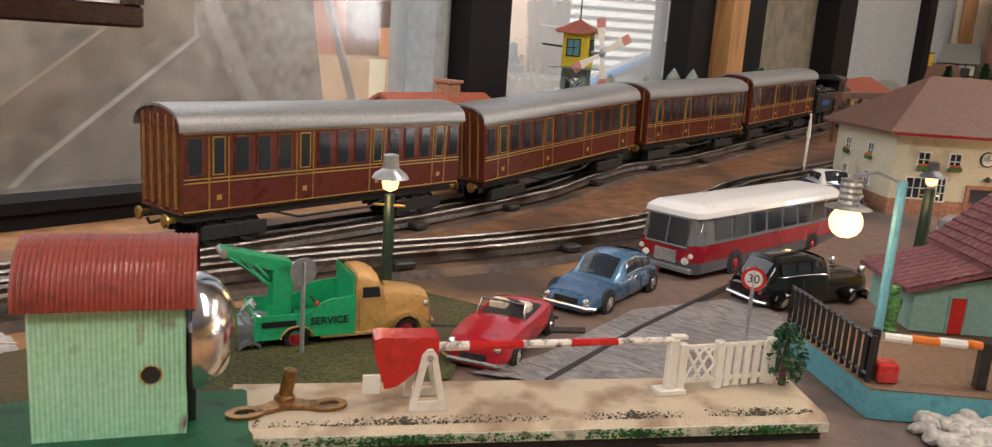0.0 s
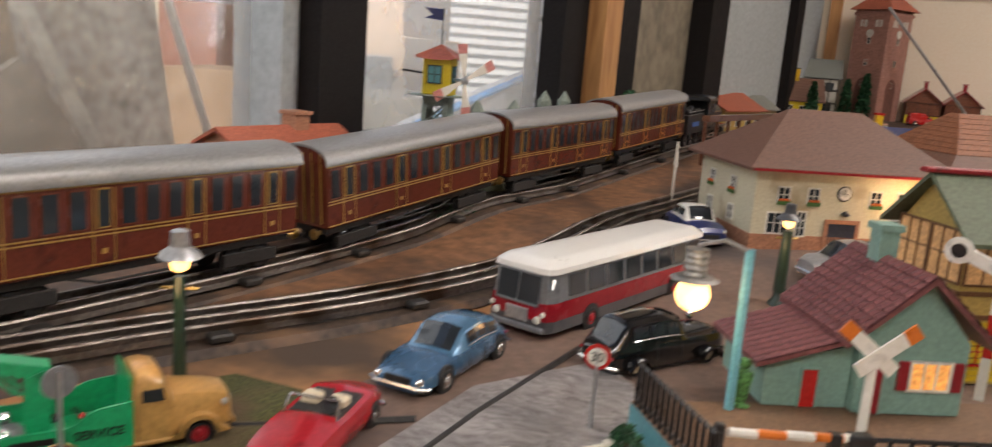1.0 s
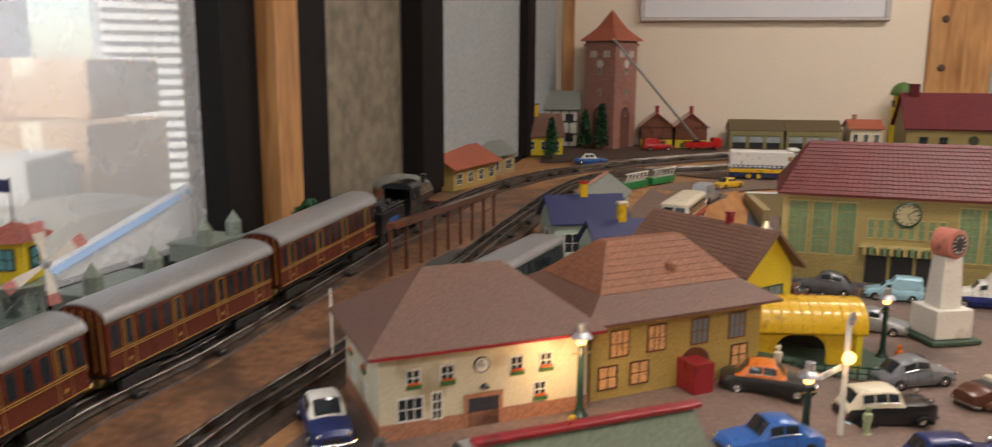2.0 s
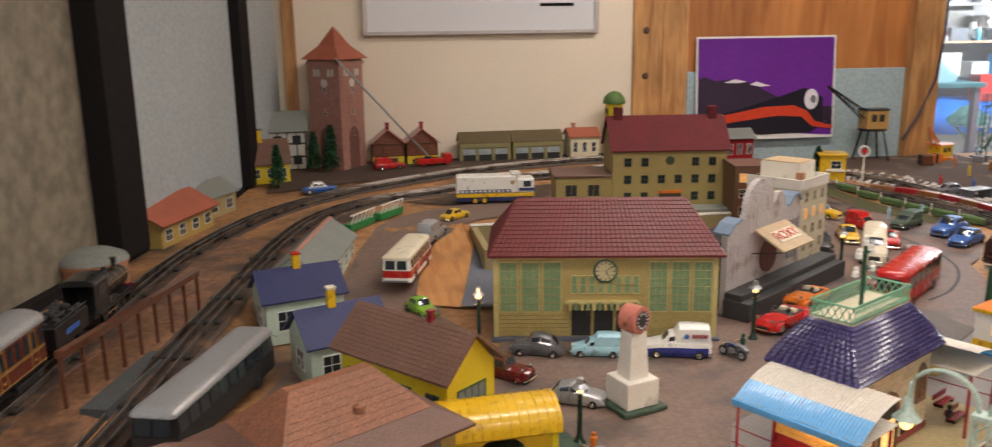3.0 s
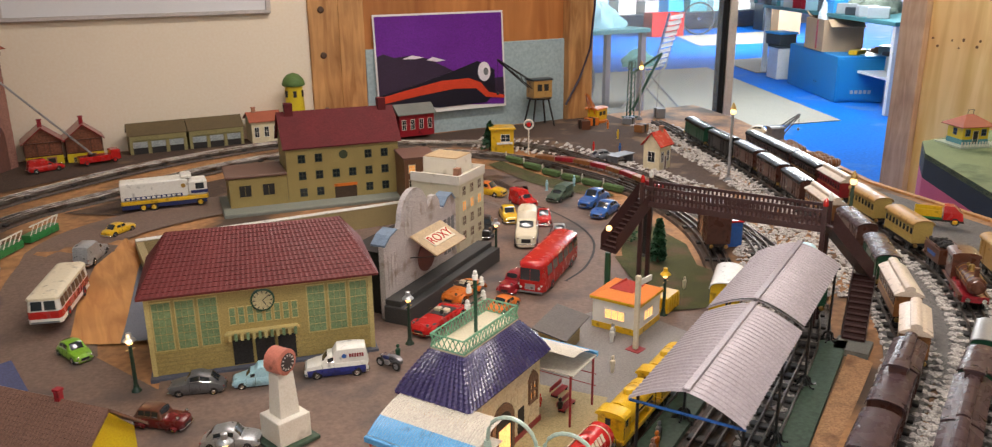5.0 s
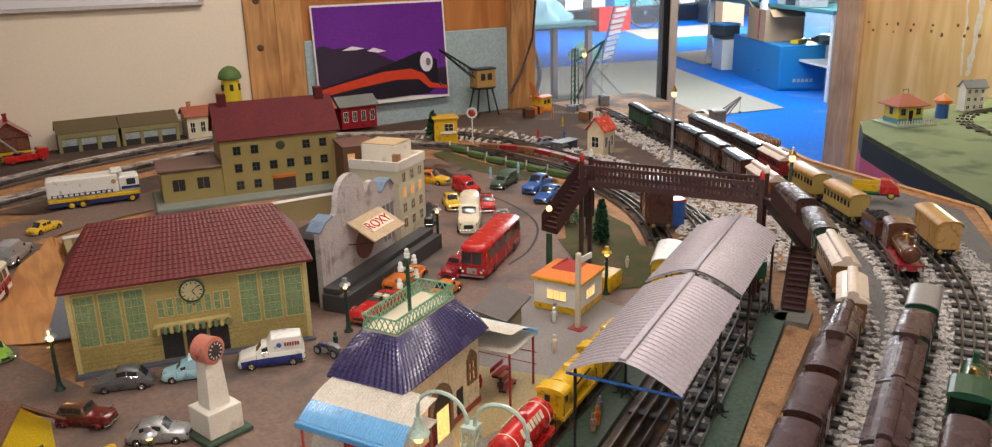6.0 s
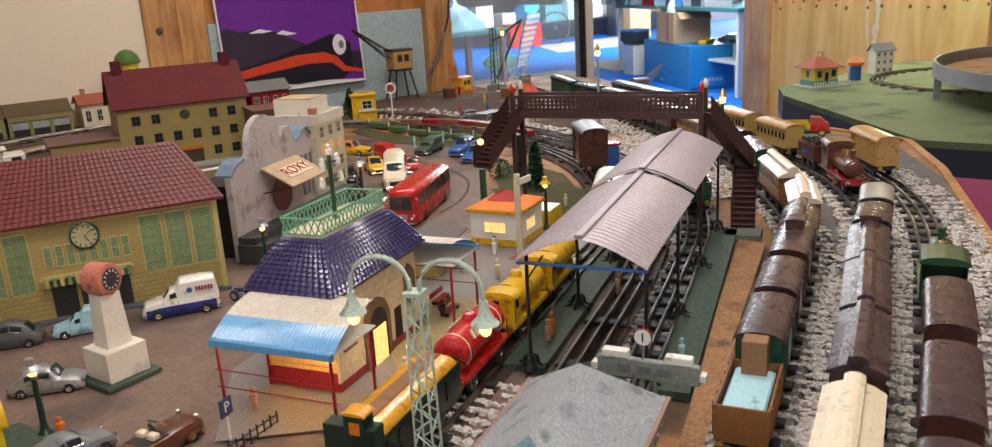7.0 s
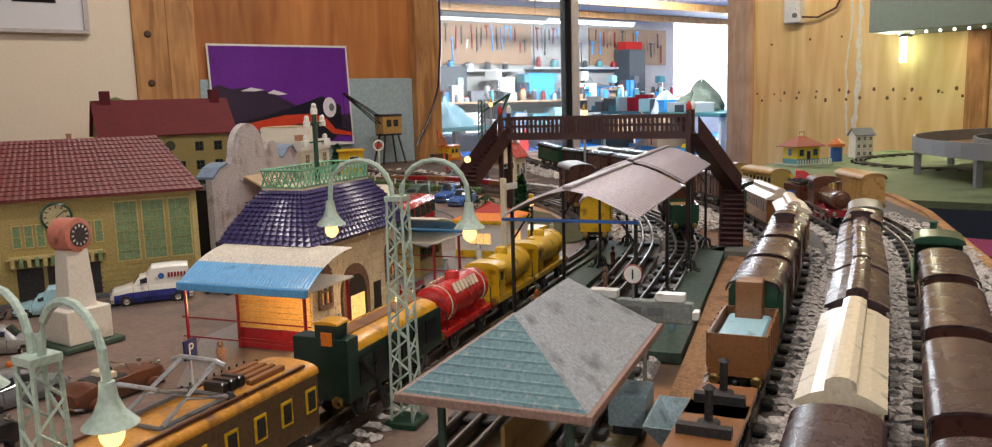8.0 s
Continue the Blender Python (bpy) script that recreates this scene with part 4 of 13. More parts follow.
rw = random.Random(21)
for x0, x1 in ((10.8, 14.0), (14.1, 15.9), (16.0, 19.0)):
    pb = thing("tool_board", "brown pegboard hung with rows of hand tools", "tool board", at((x0 + x1) / 2, 16.36, 1.1), "tool boards")
    h = (x1 - x0) / 2
    part("board", Mesh().box(-h, h, -0.02, 0.02, 0, 0.95), PEG if x0 != 14.1 else WS_W, pb)
    n = int((x1 - x0) / 0.15)
    for k in range(n):
        x = -h + 0.08 + (2 * h - 0.16) * k / n
        L = rw.uniform(0.2, 0.55)
        m = at(x, -0.035, 0.85 - rw.choice((0, 0, 0.3))) @ Matrix.Rotation(rw.uniform(-0.08, 0.08), 4, "Y")
        kind = k % 4
        me = Mesh().box(-0.012, 0.012, -0.012, 0.012, -L, 0, m)
        if kind == 0:
            me.box(-0.05, 0.05, -0.02, 0.02, 0, 0.05, m)
        elif kind == 1:
            me.lathe([(0.03, -0.01), (0.03, 0.01)], 10, m @ at(0, 0, 0.02) @ AX["y"])
        elif kind == 2:
            me.box(-0.022, 0.022, -0.018, 0.018, -L - 0.1, -L, m)
        part("tool", me, rw.choice((CHROME, DKTOOL, DKTOOL, SKYPAINT, CRIMSON)), pb)


def bench(label, x0, x1, y0, y1, ztop, top=BENCHTOP, legs=BENCHTOP, shelf=None, deg=0):
    b = thing("workbench", label, "workbench", at((x0 + x1) / 2, (y0 + y1) / 2, FLOOR_Z + 0.001) @ Matrix.Rotation(radians(deg), 4, "Z"), "workbenches")
    w, d, h = (x1 - x0) / 2, (y1 - y0) / 2, ztop - FLOOR_Z
    part("top", Mesh().box(-w, w, -d, d, h - 0.045, h, c=0.005), top, b)
    for sx in (-1, 1):
        for sy in (-1, 1):
            part("leg", Mesh().box(sx * (w - 0.06) - 0.03, sx * (w - 0.06) + 0.03, sy * (d - 0.06) - 0.03, sy * (d - 0.06) + 0.03, 0, h - 0.046), legs, b)
    if shelf:
        part("shelf", Mesh().box(-w + 0.1, w - 0.1, -d + 0.1, d - 0.1, shelf, shelf + 0.025), legs, b)
    return b


def crate(label, x, y, z, sx, sy, sz, deg, material, name="storage_box", lid=None, open_top=False):
    c = thing(name, label, "box", at(x, y, z + 0.001) @ Matrix.Rotation(radians(deg), 4, "Z"), "workshop boxes")
    if open_top:
        for s in (-1, 1):
            part("side", Mesh().box(s * sx / 2 - 0.008, s * sx / 2 + 0.008, -sy / 2, sy / 2, 0, sz), material, c)
            part("end", Mesh().box(-sx / 2 + 0.009, sx / 2 - 0.009, s * (sy / 2 - 0.01) - 0.008, s * (sy / 2 - 0.01) + 0.008, 0, sz), material, c)
        part("bottom", Mesh().box(-sx / 2 + 0.009, sx / 2 - 0.009, -sy / 2 + 0.02, sy / 2 - 0.02, 0.002, 0.014), material, c)
    else:
        part("body", Mesh().box(-sx / 2, sx / 2, -sy / 2, sy / 2, 0, sz, c=0.006), material, c)
    if lid:
        part("lid", Mesh().box(-sx / 2 - 0.012, sx / 2 + 0.012, -sy / 2 - 0.012, sy / 2 + 0.012, sz + 0.0005, sz + 0.03, c=0.005), lid, c)
    return c


TEALTOP = mat("teal_table_top", (0.06, 0.2, 0.22), 0.45, var=0.2, scale=6)
bench("table with a teal top and broad purple-grey legs", 4.2, 5.98, 7.65, 8.4, 0.0, top=TEALTOP, legs=mat("purple_grey_leg", (0.17, 0.13, 0.16), 0.6))
bench("long teal-topped table with white legs beside the jamb", 7.3, 11.06, 7.28, 8.2, 0.06, top=TEALTOP, legs=WHITE, shelf=0.34, deg=64.7)
bench("long workbench under the tool boards", 10.0, 18.8, 15.5, 16.35, 0.24, top=CARD, legs=DKTOOL, shelf=0.42)
cab = thing("steel_cabinet", "blue steel cabinet lying on the workshop floor", "cabinet", at(8.24, 7.12, FLOOR_Z + 0.001) @ Matrix.Rotation(radians(-29), 4, "Z"))
part("body", Mesh().box(0.0, 0.56, 0.0, 1.68, 0, 0.52, c=0.008), BLUEBOX, cab)
part("door", Mesh().box(0.02, 0.54, -0.012, -0.0005, 0.03, 0.49, c=0.003), BLUEBOX, cab)
for k in range(5):
    part("letter_bar", Mesh().box(0.17 + 0.05 * k, 0.205 + 0.05 * k, -0.0145, -0.0125, 0.1, 0.14), BENCHTOP, cab)
for k in range(2):
    part("dark_stud", Mesh().lathe([(0.012, 0), (0.01, 0.004)], 8, at(-0.0005, 0.62 + 0.07 * k, 0.16) @ Matrix.Rotation(radians(-90), 4, "Y")), DKTOOL, cab)
oc = crate("open brown carton on the blue cabinet with crumpled packing", 8.83, 7.72, -0.378, 0.46, 0.62, 0.37, -29, CARD, "open_carton", open_top=True)
part("tape", Mesh().box(-0.2395, -0.2385, -0.12, -0.07, 0.02, 0.36), RED, oc, "red tape strip")
for k, a in enumerate((24, -30)):
    part("flap", Mesh().box(-0.2, 0.2, 0, 0.16, 0, 0.006, at(0, 0.31 - 0.62 * k, 0.372) @ Matrix.Rotation(radians(180 * k), 4, "Z") @ Matrix.Rotation(radians(a), 4, "X")), CARD, oc)
crate("white printed box standing beside the blue cabinet", 9.32, 8.98, FLOOR_Z, 0.24, 0.36, 0.42, -25, WHITE, "printed_box", lid=DKTOOL)
crate("black tool case on a printed box", 9.36, 9.05, FLOOR_Z + 0.455, 0.26, 0.34, 0.14, -12, DKTOOL, "tool_case", lid=SKYPAINT)
crate("yellow box on the blue cabinet", 8.62, 7.18, -0.378, 0.3, 0.1, 0.05, 20, YELLOW)
crate("red plastic crate on the blue floor", 12.3, 15.2, FLOOR_Z, 0.75, 0.4, 0.5, -10, RED, "plastic_crate", open_top=True)
crate("dark wire crate below the long workbench", 15.6, 15.2, FLOOR_Z, 0.8, 0.5, 0.75, -20, DKTOOL, "wire_crate", open_top=True)
crate("tall brown carton on the blue floor", 14.9, 14.2, FLOOR_Z, 0.5, 0.45, 0.75, -25, CARD, "carton")
for x, z, sx, sz, m, lab in ((13.8, 0.24, 0.75, 0.6, SKYPAINT, "bright blue plastic tool box"), (12.7, 0.24, 0.45, 0.5, WHITE, "white plastic storage box"), (11.0, 0.24, 1.1, 0.75, DKTOOL, "dark grey steel machine housing"), (17.1, 0.24, 0.65, 1.2, DKTOOL, "tall dark loudspeaker cabinet"),
                             (16.3, 0.24, 0.5, 0.27, SKYPAINT, "small blue plastic box"), (14.8, 0.24, 0.8, 0.35, WHITE, "white box on the long workbench")):
    crate(lab, x, 15.95, z, sx, 0.5, sz, rw.uniform(-8, 8), m, lid=m)
crate("red tool tray on top of the tall cabinet", 17.1, 15.95, 1.475, 0.6, 0.3, 0.2, 0, RED, "tool_tray", open_top=True)
# bundle of green cloth and machine on the table by the jamb
def heap(label, x, y, z, w, h, material, name, seed=4):
    rr = random.Random(seed)
    ph = [rr.uniform(0, 6.28) for k in range(6)]
    seg, rows = 28, 9
    rings = []
    for j in range(rows):
        u = j / (rows - 1)
        ring = []
        for i in range(seg):
            q = 2 * math.pi * i / seg
            r = w / 2 * math.sqrt(max(0.0004, 1 - u ** 1.7)) * (1 + 0.2 * math.sin(3 * q + ph[0]) + 0.13 * math.sin(5 * q + ph[1] + 4 * u) + 0.09 * math.sin(9 * q + ph[2] - 6 * u))
            ring.append((r * math.cos(q), 0.6 * r * math.sin(q), h * u * (1 + 0.25 * math.sin(2 * q + ph[3]) + 0.12 * math.sin(6 * q + ph[4]))))
        rings.append(ring)
    whole(name, Mesh().loft(rings), material, label, "bundle", at(x, y, z), "", smooth=True)


FILM = mat("clear_crumpled_film", (0.62, 0.68, 0.72), 0.25, var=0.25, scale=18)
heap("heap of grey-green cloth on the long table", 9.0, 7.3, 0.06, 0.7, 0.3, mat("camouflage_cloth", (0.2, 0.23, 0.18), 0.9, var=0.5, scale=14), "folded_cloth")
heap("crumpled packing film in the open carton", 8.83, 7.72, -0.06, 0.46, 0.3, FILM, "packing_film", 21)
heap("mint green cloth over the folding chair", 6.05, 7.9, FLOOR_Z + 0.478, 0.42, 0.16, MINTP, "cloth", 8)
heap("pale blue tangle of plastic film on a table", 5.5, 7.95, 0.0, 0.55, 0.28, PALEBLUE, "plastic_film", 9)
# loose machines, jars and tins along the benches
def machine(label, x, y, z, k, material):
    """A small bench machine: column, head, table and crank."""
    t = thing("bench_machine", label, "machine", at(x, y, z + 0.001) @ Matrix.Rotation(rw.uniform(-0.5, 0.5), 4, "Z"), "bench machines")
    part("foot", Mesh().box(-0.12 * k, 0.12 * k, -0.1 * k, 0.1 * k, 0, 0.03 * k, c=0.004), DKTOOL, t)
    part("column", Mesh().lathe([(0.03 * k, 0.03 * k), (0.028 * k, 0.4 * k)], 12, at(0, 0.05 * k)), CHROME, t)
    part("head", Mesh().box(-0.07 * k, 0.07 * k, -0.12 * k, 0.12 * k, 0.33 * k, 0.5 * k, c=0.015 * k), material, t)
    part("spindle", Mesh().lathe([(0.02 * k, 0.2 * k), (0.025 * k, 0.33 * k)], 10, at(0, -0.07 * k)), CHROME, t)
    part("table", Mesh().box(-0.09 * k, 0.09 * k, -0.13 * k, 0.05 * k, 0.14 * k, 0.165 * k, c=0.004), DKTOOL, t)
    part("crank", Mesh().tube([(0.07 * k, 0, 0.4 * k), (0.13 * k, 0, 0.4 * k), (0.17 * k, -0.08 * k, 0.33 * k)], 0.009 * k, 6), CHROME, t)


def jar(label, x, y, z, r, h, material):
    t = thing("jar", label, "jar", at(x, y, z + 0.001), "workshop jars")
    part("body", Mesh().lathe([(r * 0.9, 0), (r, 0.01), (r, h * 0.75), (r * 0.7, h * 0.88), (r * 0.7, h)], 14), material, t, smooth=True)
    part("lid", Mesh().lathe([(r * 0.76, h + 0.0005), (r * 0.76, h + 0.02)], 14), rw.choice((RED, WHITE, DKTOOL)), t)


PAINTS = [SKYPAINT, WHITE, DKTOOL, PALEBLUE, CRIMSON, BENCHTOP, GREY, TEAL, CARD]
for k in range(9):
    machine("bench drill with a painted head and crank", 10.4 + 0.95 * k, 15.75 + rw.uniform(-0.1, 0.1), 0.24, rw.uniform(0.9, 1.4), rw.choice(PAINTS))
for k in range(26):
    jar("small tin or jar on the long workbench", 10.2 + 0.32 * k, 15.6 + rw.uniform(-0.05, 0.08), 0.24, rw.uniform(0.04, 0.08), rw.uniform(0.1, 0.27), rw.choice(PAINTS))
for k in range(12):
    crate("small painted box stacked on the workshop shelf", 10.4 + 0.68 * k, 16.0, FLOOR_Z + 0.446, rw.uniform(0.3, 0.55), 0.4, rw.uniform(0.2, 0.55), rw.uniform(-6, 6), rw.choice(PAINTS))
for k in range(8):
    crate("white or brown box on the long table shelf", 8.55 + 0.11 * k, 6.45 + 0.14 * k, FLOOR_Z + 0.366, 0.16, 0.24, rw.uniform(0.1, 0.25), rw.uniform(-8, 8), rw.choice(PAINTS))
for x0, x1, z in ((10.1, 13.4, 0.92), (13.8, 17.2, 0.98)):
    sf = thing("wall_shelf", "long white wall shelf below the tools", "shelf", at((x0 + x1) / 2, 16.2, z), "wall shelves")
    part("board", Mesh().box(-(x1 - x0) / 2, (x1 - x0) / 2, -0.16, 0.19, 0, 0.05), BENCHTOP, sf)
    for s in (-1, 1):
        part("bracket", Mesh().tube([(s * (x1 - x0) * 0.4, 0.19, -0.18), (s * (x1 - x0) * 0.4, -0.1, 0.0)], 0.012, 5), DKTOOL, sf)
    for k in range(6):
        jar("tin standing on the wall shelf", x0 + 0.3 + 0.53 * k, 16.2, z + 0.05, rw.uniform(0.06, 0.11), rw.uniform(0.12, 0.26), rw.choice(PAINTS))
for k in range(34):
    kind = rw.random()
    x, y = 10.2 + 0.25 * k, 15.64 + rw.uniform(-0.05, 0.25)
    if kind < 0.55:
        crate("small tool box standing on the long workbench", x, y, 0.24, rw.uniform(0.13, 0.36), rw.uniform(0.13, 0.26), rw.uniform(0.1, 0.45), rw.uniform(-25, 25), rw.choice((SKYPAINT, SKYPAINT, BENCHTOP, DKTOOL, WHITE, GREY, CARD)))
    else:
        jar("tin can or jar on the long workbench", x, y, 0.24, rw.uniform(0.05, 0.1), rw.uniform(0.13, 0.4), rw.choice(PAINTS))
for k in range(16):
    crate("box of parts on a teal workshop table", 8.35 + 0.11 * k, 6.75 + 0.23 * k, 0.06, rw.uniform(0.12, 0.3), 0.22, rw.uniform(0.06, 0.24), rw.uniform(-20, 60), rw.choice(PAINTS))
# wire wheel leaning beside the post, chair frame
wl = thing("spoked_wheel", "large black spoked wheel rim leaning near the post", "wheel", at(3.72, 6.0, -0.56) @ Matrix.Rotation(radians(-20), 4, "Z"))
rim = Mesh()
rim.loft([[((0.34 + 0.018 * math.cos(q)) * math.cos(a), 0.018 * math.sin(q), 0.36 + (0.34 + 0.018 * math.cos(q)) * math.sin(a)) for q in (0, 1.57, 3.14, 4.71)] for a in [2 * math.pi * k / 36 for k in range(37)]])
part("tyre", rim, DKTOOL, wl)
for k in range(12):
    a = 2 * math.pi * k / 12
    part("spoke", Mesh().tube([(0, 0, 0.36), (0.33 * math.cos(a), 0, 0.36 + 0.33 * math.sin(a))], 0.004, 4), CHROME, wl)
part("hub", Mesh().lathe([(0.03, -0.04), (0.03, 0.04)], 12, at(0, 0, 0.36) @ AX["y"]), CHROME, wl)
bw = copy_thing(wl, at(13.2, 15.1, -0.915) @ Matrix.Rotation(radians(-30), 4, "Z"))
ch = thing("folding_chair", "tubular chair frame with white slats", "chair", at(6.2, 7.9, FLOOR_Z + 0.001) @ Matrix.Rotation(radians(212), 4, "Z"))
for s in (-1, 1):
    part("leg", Mesh().tube([(s * 0.2, -0.25, 0), (s * 0.2, 0.1, 0.45), (s * 0.2, 0.25, 1.05)], 0.014, 6), CHROME, ch)
    part("leg", Mesh().tube([(s * 0.18, 0.28, 0), (s * 0.18, -0.2, 0.46)], 0.014, 6), CHROME, ch)
for k in range(9):
    part("slat", Mesh().box(-0.2, 0.2, 0.1 + 0.02 * k, 0.112 + 0.02 * k, 0.5 + 0.06 * k, 0.54 + 0.06 * k), WHITE, ch)
for k in range(6):
    part("seat_slat", Mesh().box(-0.19, 0.19, -0.2 + 0.05 * k, -0.16 + 0.05 * k, 0.46, 0.475), WHITE, ch)

# ---------------- plywood wall fittings and the second table ----------------
sb2 = thing("switch_box", "grey electrical switch box with a cable", "switch box", at(4.558, 3.2, 0.64))
part("box", Mesh().box(-0.05, 0.0, -0.05, 0.05, 0, 0.13, c=0.006), WHITE, sb2)
part("knob", Mesh().lathe([(0.014, 0), (0.012, 0.012)], 12, at(-0.05, -0.02, 0.04) @ Matrix.Rotation(radians(-90), 4, "Y")), GREY, sb2)
part("cable", Mesh().tube([(-0.03, -0.05, 0.03), (-0.025, -0.14, 0.02), (-0.02, -0.24, 0.06), (-0.02, -0.3, 0.18)], 0.006, 6), BROWN, sb2)
st = Mesh()
rg = random.Random(31)
for x0, off, wd in ((4.5588, 0.0, 0.026), (4.5592, 0.03, 0.012)):
    rows, z, c = [], 0.03, 2.86 + off
    while z < 0.86:
        w = wd * rg.uniform(0.35, 1.3)
        rows.append([(x0, c - w / 2, z), (x0, c + w / 2, z), (4.56, c + w / 2, z), (4.56, c - w / 2, z)])
        c += rg.uniform(-0.006, 0.005)
        z += rg.uniform(0.012, 0.035)
    st.loft(rows)
whole("glue_stain", st, mat("chalky_white_glue", (0.72, 0.68, 0.58), 0.8, var=0.25, scale=60), "ragged white glue streak down the plywood wall", "stain", kind="structure")
tb1 = thing("tube_lamp", "short bright upright tube lamp on the plywood wall", "lamp", at(4.5, 2.58, 0.4))
part("tube", Mesh().tube([(0, 0, 0), (0, 0, 0.12)], 0.016, 10), mat("tube_glow", (0.85, 1.0, 0.75), 0.4, var=0.02, bump=0, emit=9.0), tb1, "glowing tube")
part("holder", Mesh().box(-0.018, 0.055, -0.018, 0.018, 0.121, 0.145, c=0.003), GREY, tb1)
led = thing("led_strip", "strip of small white lamps under a grey shelf", "lamp", at(4.5, 2.4, 0.52))
part("shelf", Mesh().box(-0.3, 0.055, -0.9, 0.2, 0.012, 0.2, c=0.004), mat("grey_green_shelf", (0.2, 0.24, 0.2), 0.6), led, "grey-green shelf box")
for k in range(14):
    part("lamp", Mesh().ball(0.007, (-0.29, -0.72 + 0.06 * k, 0.0), 6), tube_mat, led)
area_lamp("led_light", (4.3, 2.2, 0.5), (4.35, 2.25, 0.0), 0.04, 0.9, 1.5, (1.0, 0.88, 0.6))
area_lamp("tube_light_a", (4.42, 2.6, 0.46), (3.9, 2.5, 0.2), 0.04, 0.14, 2, (1.0, 0.95, 0.7))
GREENTOP = mat("pale_green_table_top", (0.2, 0.25, 0.125), 0.85, var=0.25, scale=8, stain=(0.07, 0.1, 0.05), stain_amount=0.25, stain_scale=6)
INK = mat("ink_blue_cloth", (0.012, 0.018, 0.03), 0.8, var=0.4, scale=20)
t2 = thing("side_table", "green-topped side table with navy edge and pink cloth", "table", at(0, 0, 0))
P2 = [(2.64, 1.66), (2.9, 0.7), (4.5, 0.7), (4.5, 2.62), (3.4, 2.62), (3.21, 2.47)]
part("top", Mesh().loft([[(x, y, z) for x, y in P2] for z in (-0.05, -0.03)]), GREENTOP, t2)
for (a, b) in zip(P2, P2[1:] + P2[:1]):
    d = Vector((b[0] - a[0], b[1] - a[1], 0)).normalized()
    n = Vector((d.y, -d.x, 0)) * (-0.012)
    A, B = Vector((*a, 0)), Vector((*b, 0))
    for z0, z1, m, nm, off in ((-0.125, -0.0315, INK, "fascia", 1.0), (FLOOR_Z, -0.126, mat("pink_cloth", (0.5, 0.1, 0.2), 0.9, var=0.15, scale=6), "cloth", 0.6)):
        part(nm, Mesh().loft([[A + Vector((0, 0, z)), B + Vector((0, 0, z)), B + n * off + Vector((0, 0, z)), A + n * off + Vector((0, 0, z))] for z in (z0, z1)]), m, t2)
RING = mat("grey_tin_rim", (0.25, 0.26, 0.28), 0.45, 0.3, var=0.2, scale=9)
hx = thing("helix_track", "grey banked ring track standing on posts", "toy track", at(3.7, 1.3, -0.03))


def ring_wall(r, z0, z1, t=0.01, a0=0, a1=360):
    return Mesh().loft([[((r + dr) * math.cos(radians(a)), (r + dr) * math.sin(radians(a)), z) for dr, z in ((0, z0), (t, z0), (t, z1), (0, z1))] for a in [a0 + (a1 - a0) * k / 60 for k in range(61)]])


part("outer_wall", ring_wall(0.75, 0.085, 0.135), RING, hx)
part("inner_wall", ring_wall(0.56, 0.085, 0.13), RING, hx)
part("deck", Mesh().loft([[(r * math.cos(radians(a)), r * math.sin(radians(a)), z) for r, z in ((0.571, 0.088), (0.749, 0.088), (0.749, 0.094), (0.571, 0.094))] for a in range(0, 366, 6)]), SAND, hx)
for k in range(10):
    a = radians(36 * k + 10)
    part("post", Mesh().box(-0.012, 0.012, -0.006, 0.006, 0.0, 0.085, at(0.74 * math.cos(a), 0.74 * math.sin(a)) @ Matrix.Rotation(a, 4, "Z")), RING, hx)
lp = thing("loop_track", "three-rail toy track bent in a loop on the green table", "track", at(3.95, 2.02, -0.029))
for r in (0.4, 0.4175, 0.435):
    part("rail", ring_wall(r, 0.004, 0.009, 0.003), STEEL, lp)
for k in range(40):
    a = radians(9 * k)
    part("sleeper", Mesh().box(-0.03, 0.03, -0.007, 0.007, 0.0, 0.004, at(0.419 * math.cos(a), 0.419 * math.sin(a)) @ Matrix.Rotation(a, 4, "Z")), SOOT, lp)
cb2 = thing("cable", "dark purple cable hanging down the door post", "cable", at(0, 0, 0))
part("cable", Mesh().tube([(2.36, YB - 0.05, 0.75), (2.352, YB - 0.055, 0.5), (2.335, YB - 0.055, 0.33), (2.28, YB - 0.055, 0.2), (2.22, YB - 0.05, 0.1)], 0.005, 6), enamel("purple_black_cable", (0.02, 0.01, 0.03), 0.5), cb2)
# ---------------- buildings ----------------
WALL_W = mat("tin_cream_wall", (0.6, 0.55, 0.4), 0.4, var=0.12, scale=20, stain=(0.4, 0.32, 0.2), stain_amount=0.1)
WALL_K = mat("khaki_tin_wall", (0.33, 0.25, 0.09), 0.45, var=0.2, scale=18)
WALL_Y = mat("yellow_timber_wall", (0.6, 0.42, 0.015), 0.5, var=0.2, scale=25)
WALL_OC = mat("ochre_wall", (0.4, 0.28, 0.08), 0.5, var=0.2, scale=20)
WALL_T = mat("pale_teal_wall", (0.2, 0.33, 0.28), 0.42, var=0.1, scale=20, bump=0.05)
WALL_ST = mat("cream_stone_wall", (0.66, 0.57, 0.38), 0.6, var=0.22, scale=60, bump=0.4)
BRICKY = mat("printed_brick", (0.36, 0.17, 0.1), 0.6, var=0.25, scale=60)
TOWERBRICK = mat("tower_brick", (0.32, 0.16, 0.125), 0.7, var=0.3, scale=50, fine=300, bump=0.3)
ROOF_BR = mat("brown_tin_roof", (0.13, 0.065, 0.045), 0.55, var=0.2, scale=14)
ROOF_OR = mat("orange_brown_tile_roof", (0.21, 0.082, 0.04), 0.6, var=0.3, scale=30)
ROOF_RED = mat("dark_red_roof", (0.12, 0.017, 0.016), 0.45, var=0.3, scale=20)
ROOF_PU = mat("purple_embossed_roof", (0.045, 0.035, 0.11), 0.26, var=0.25, scale=20, coat=0.3)
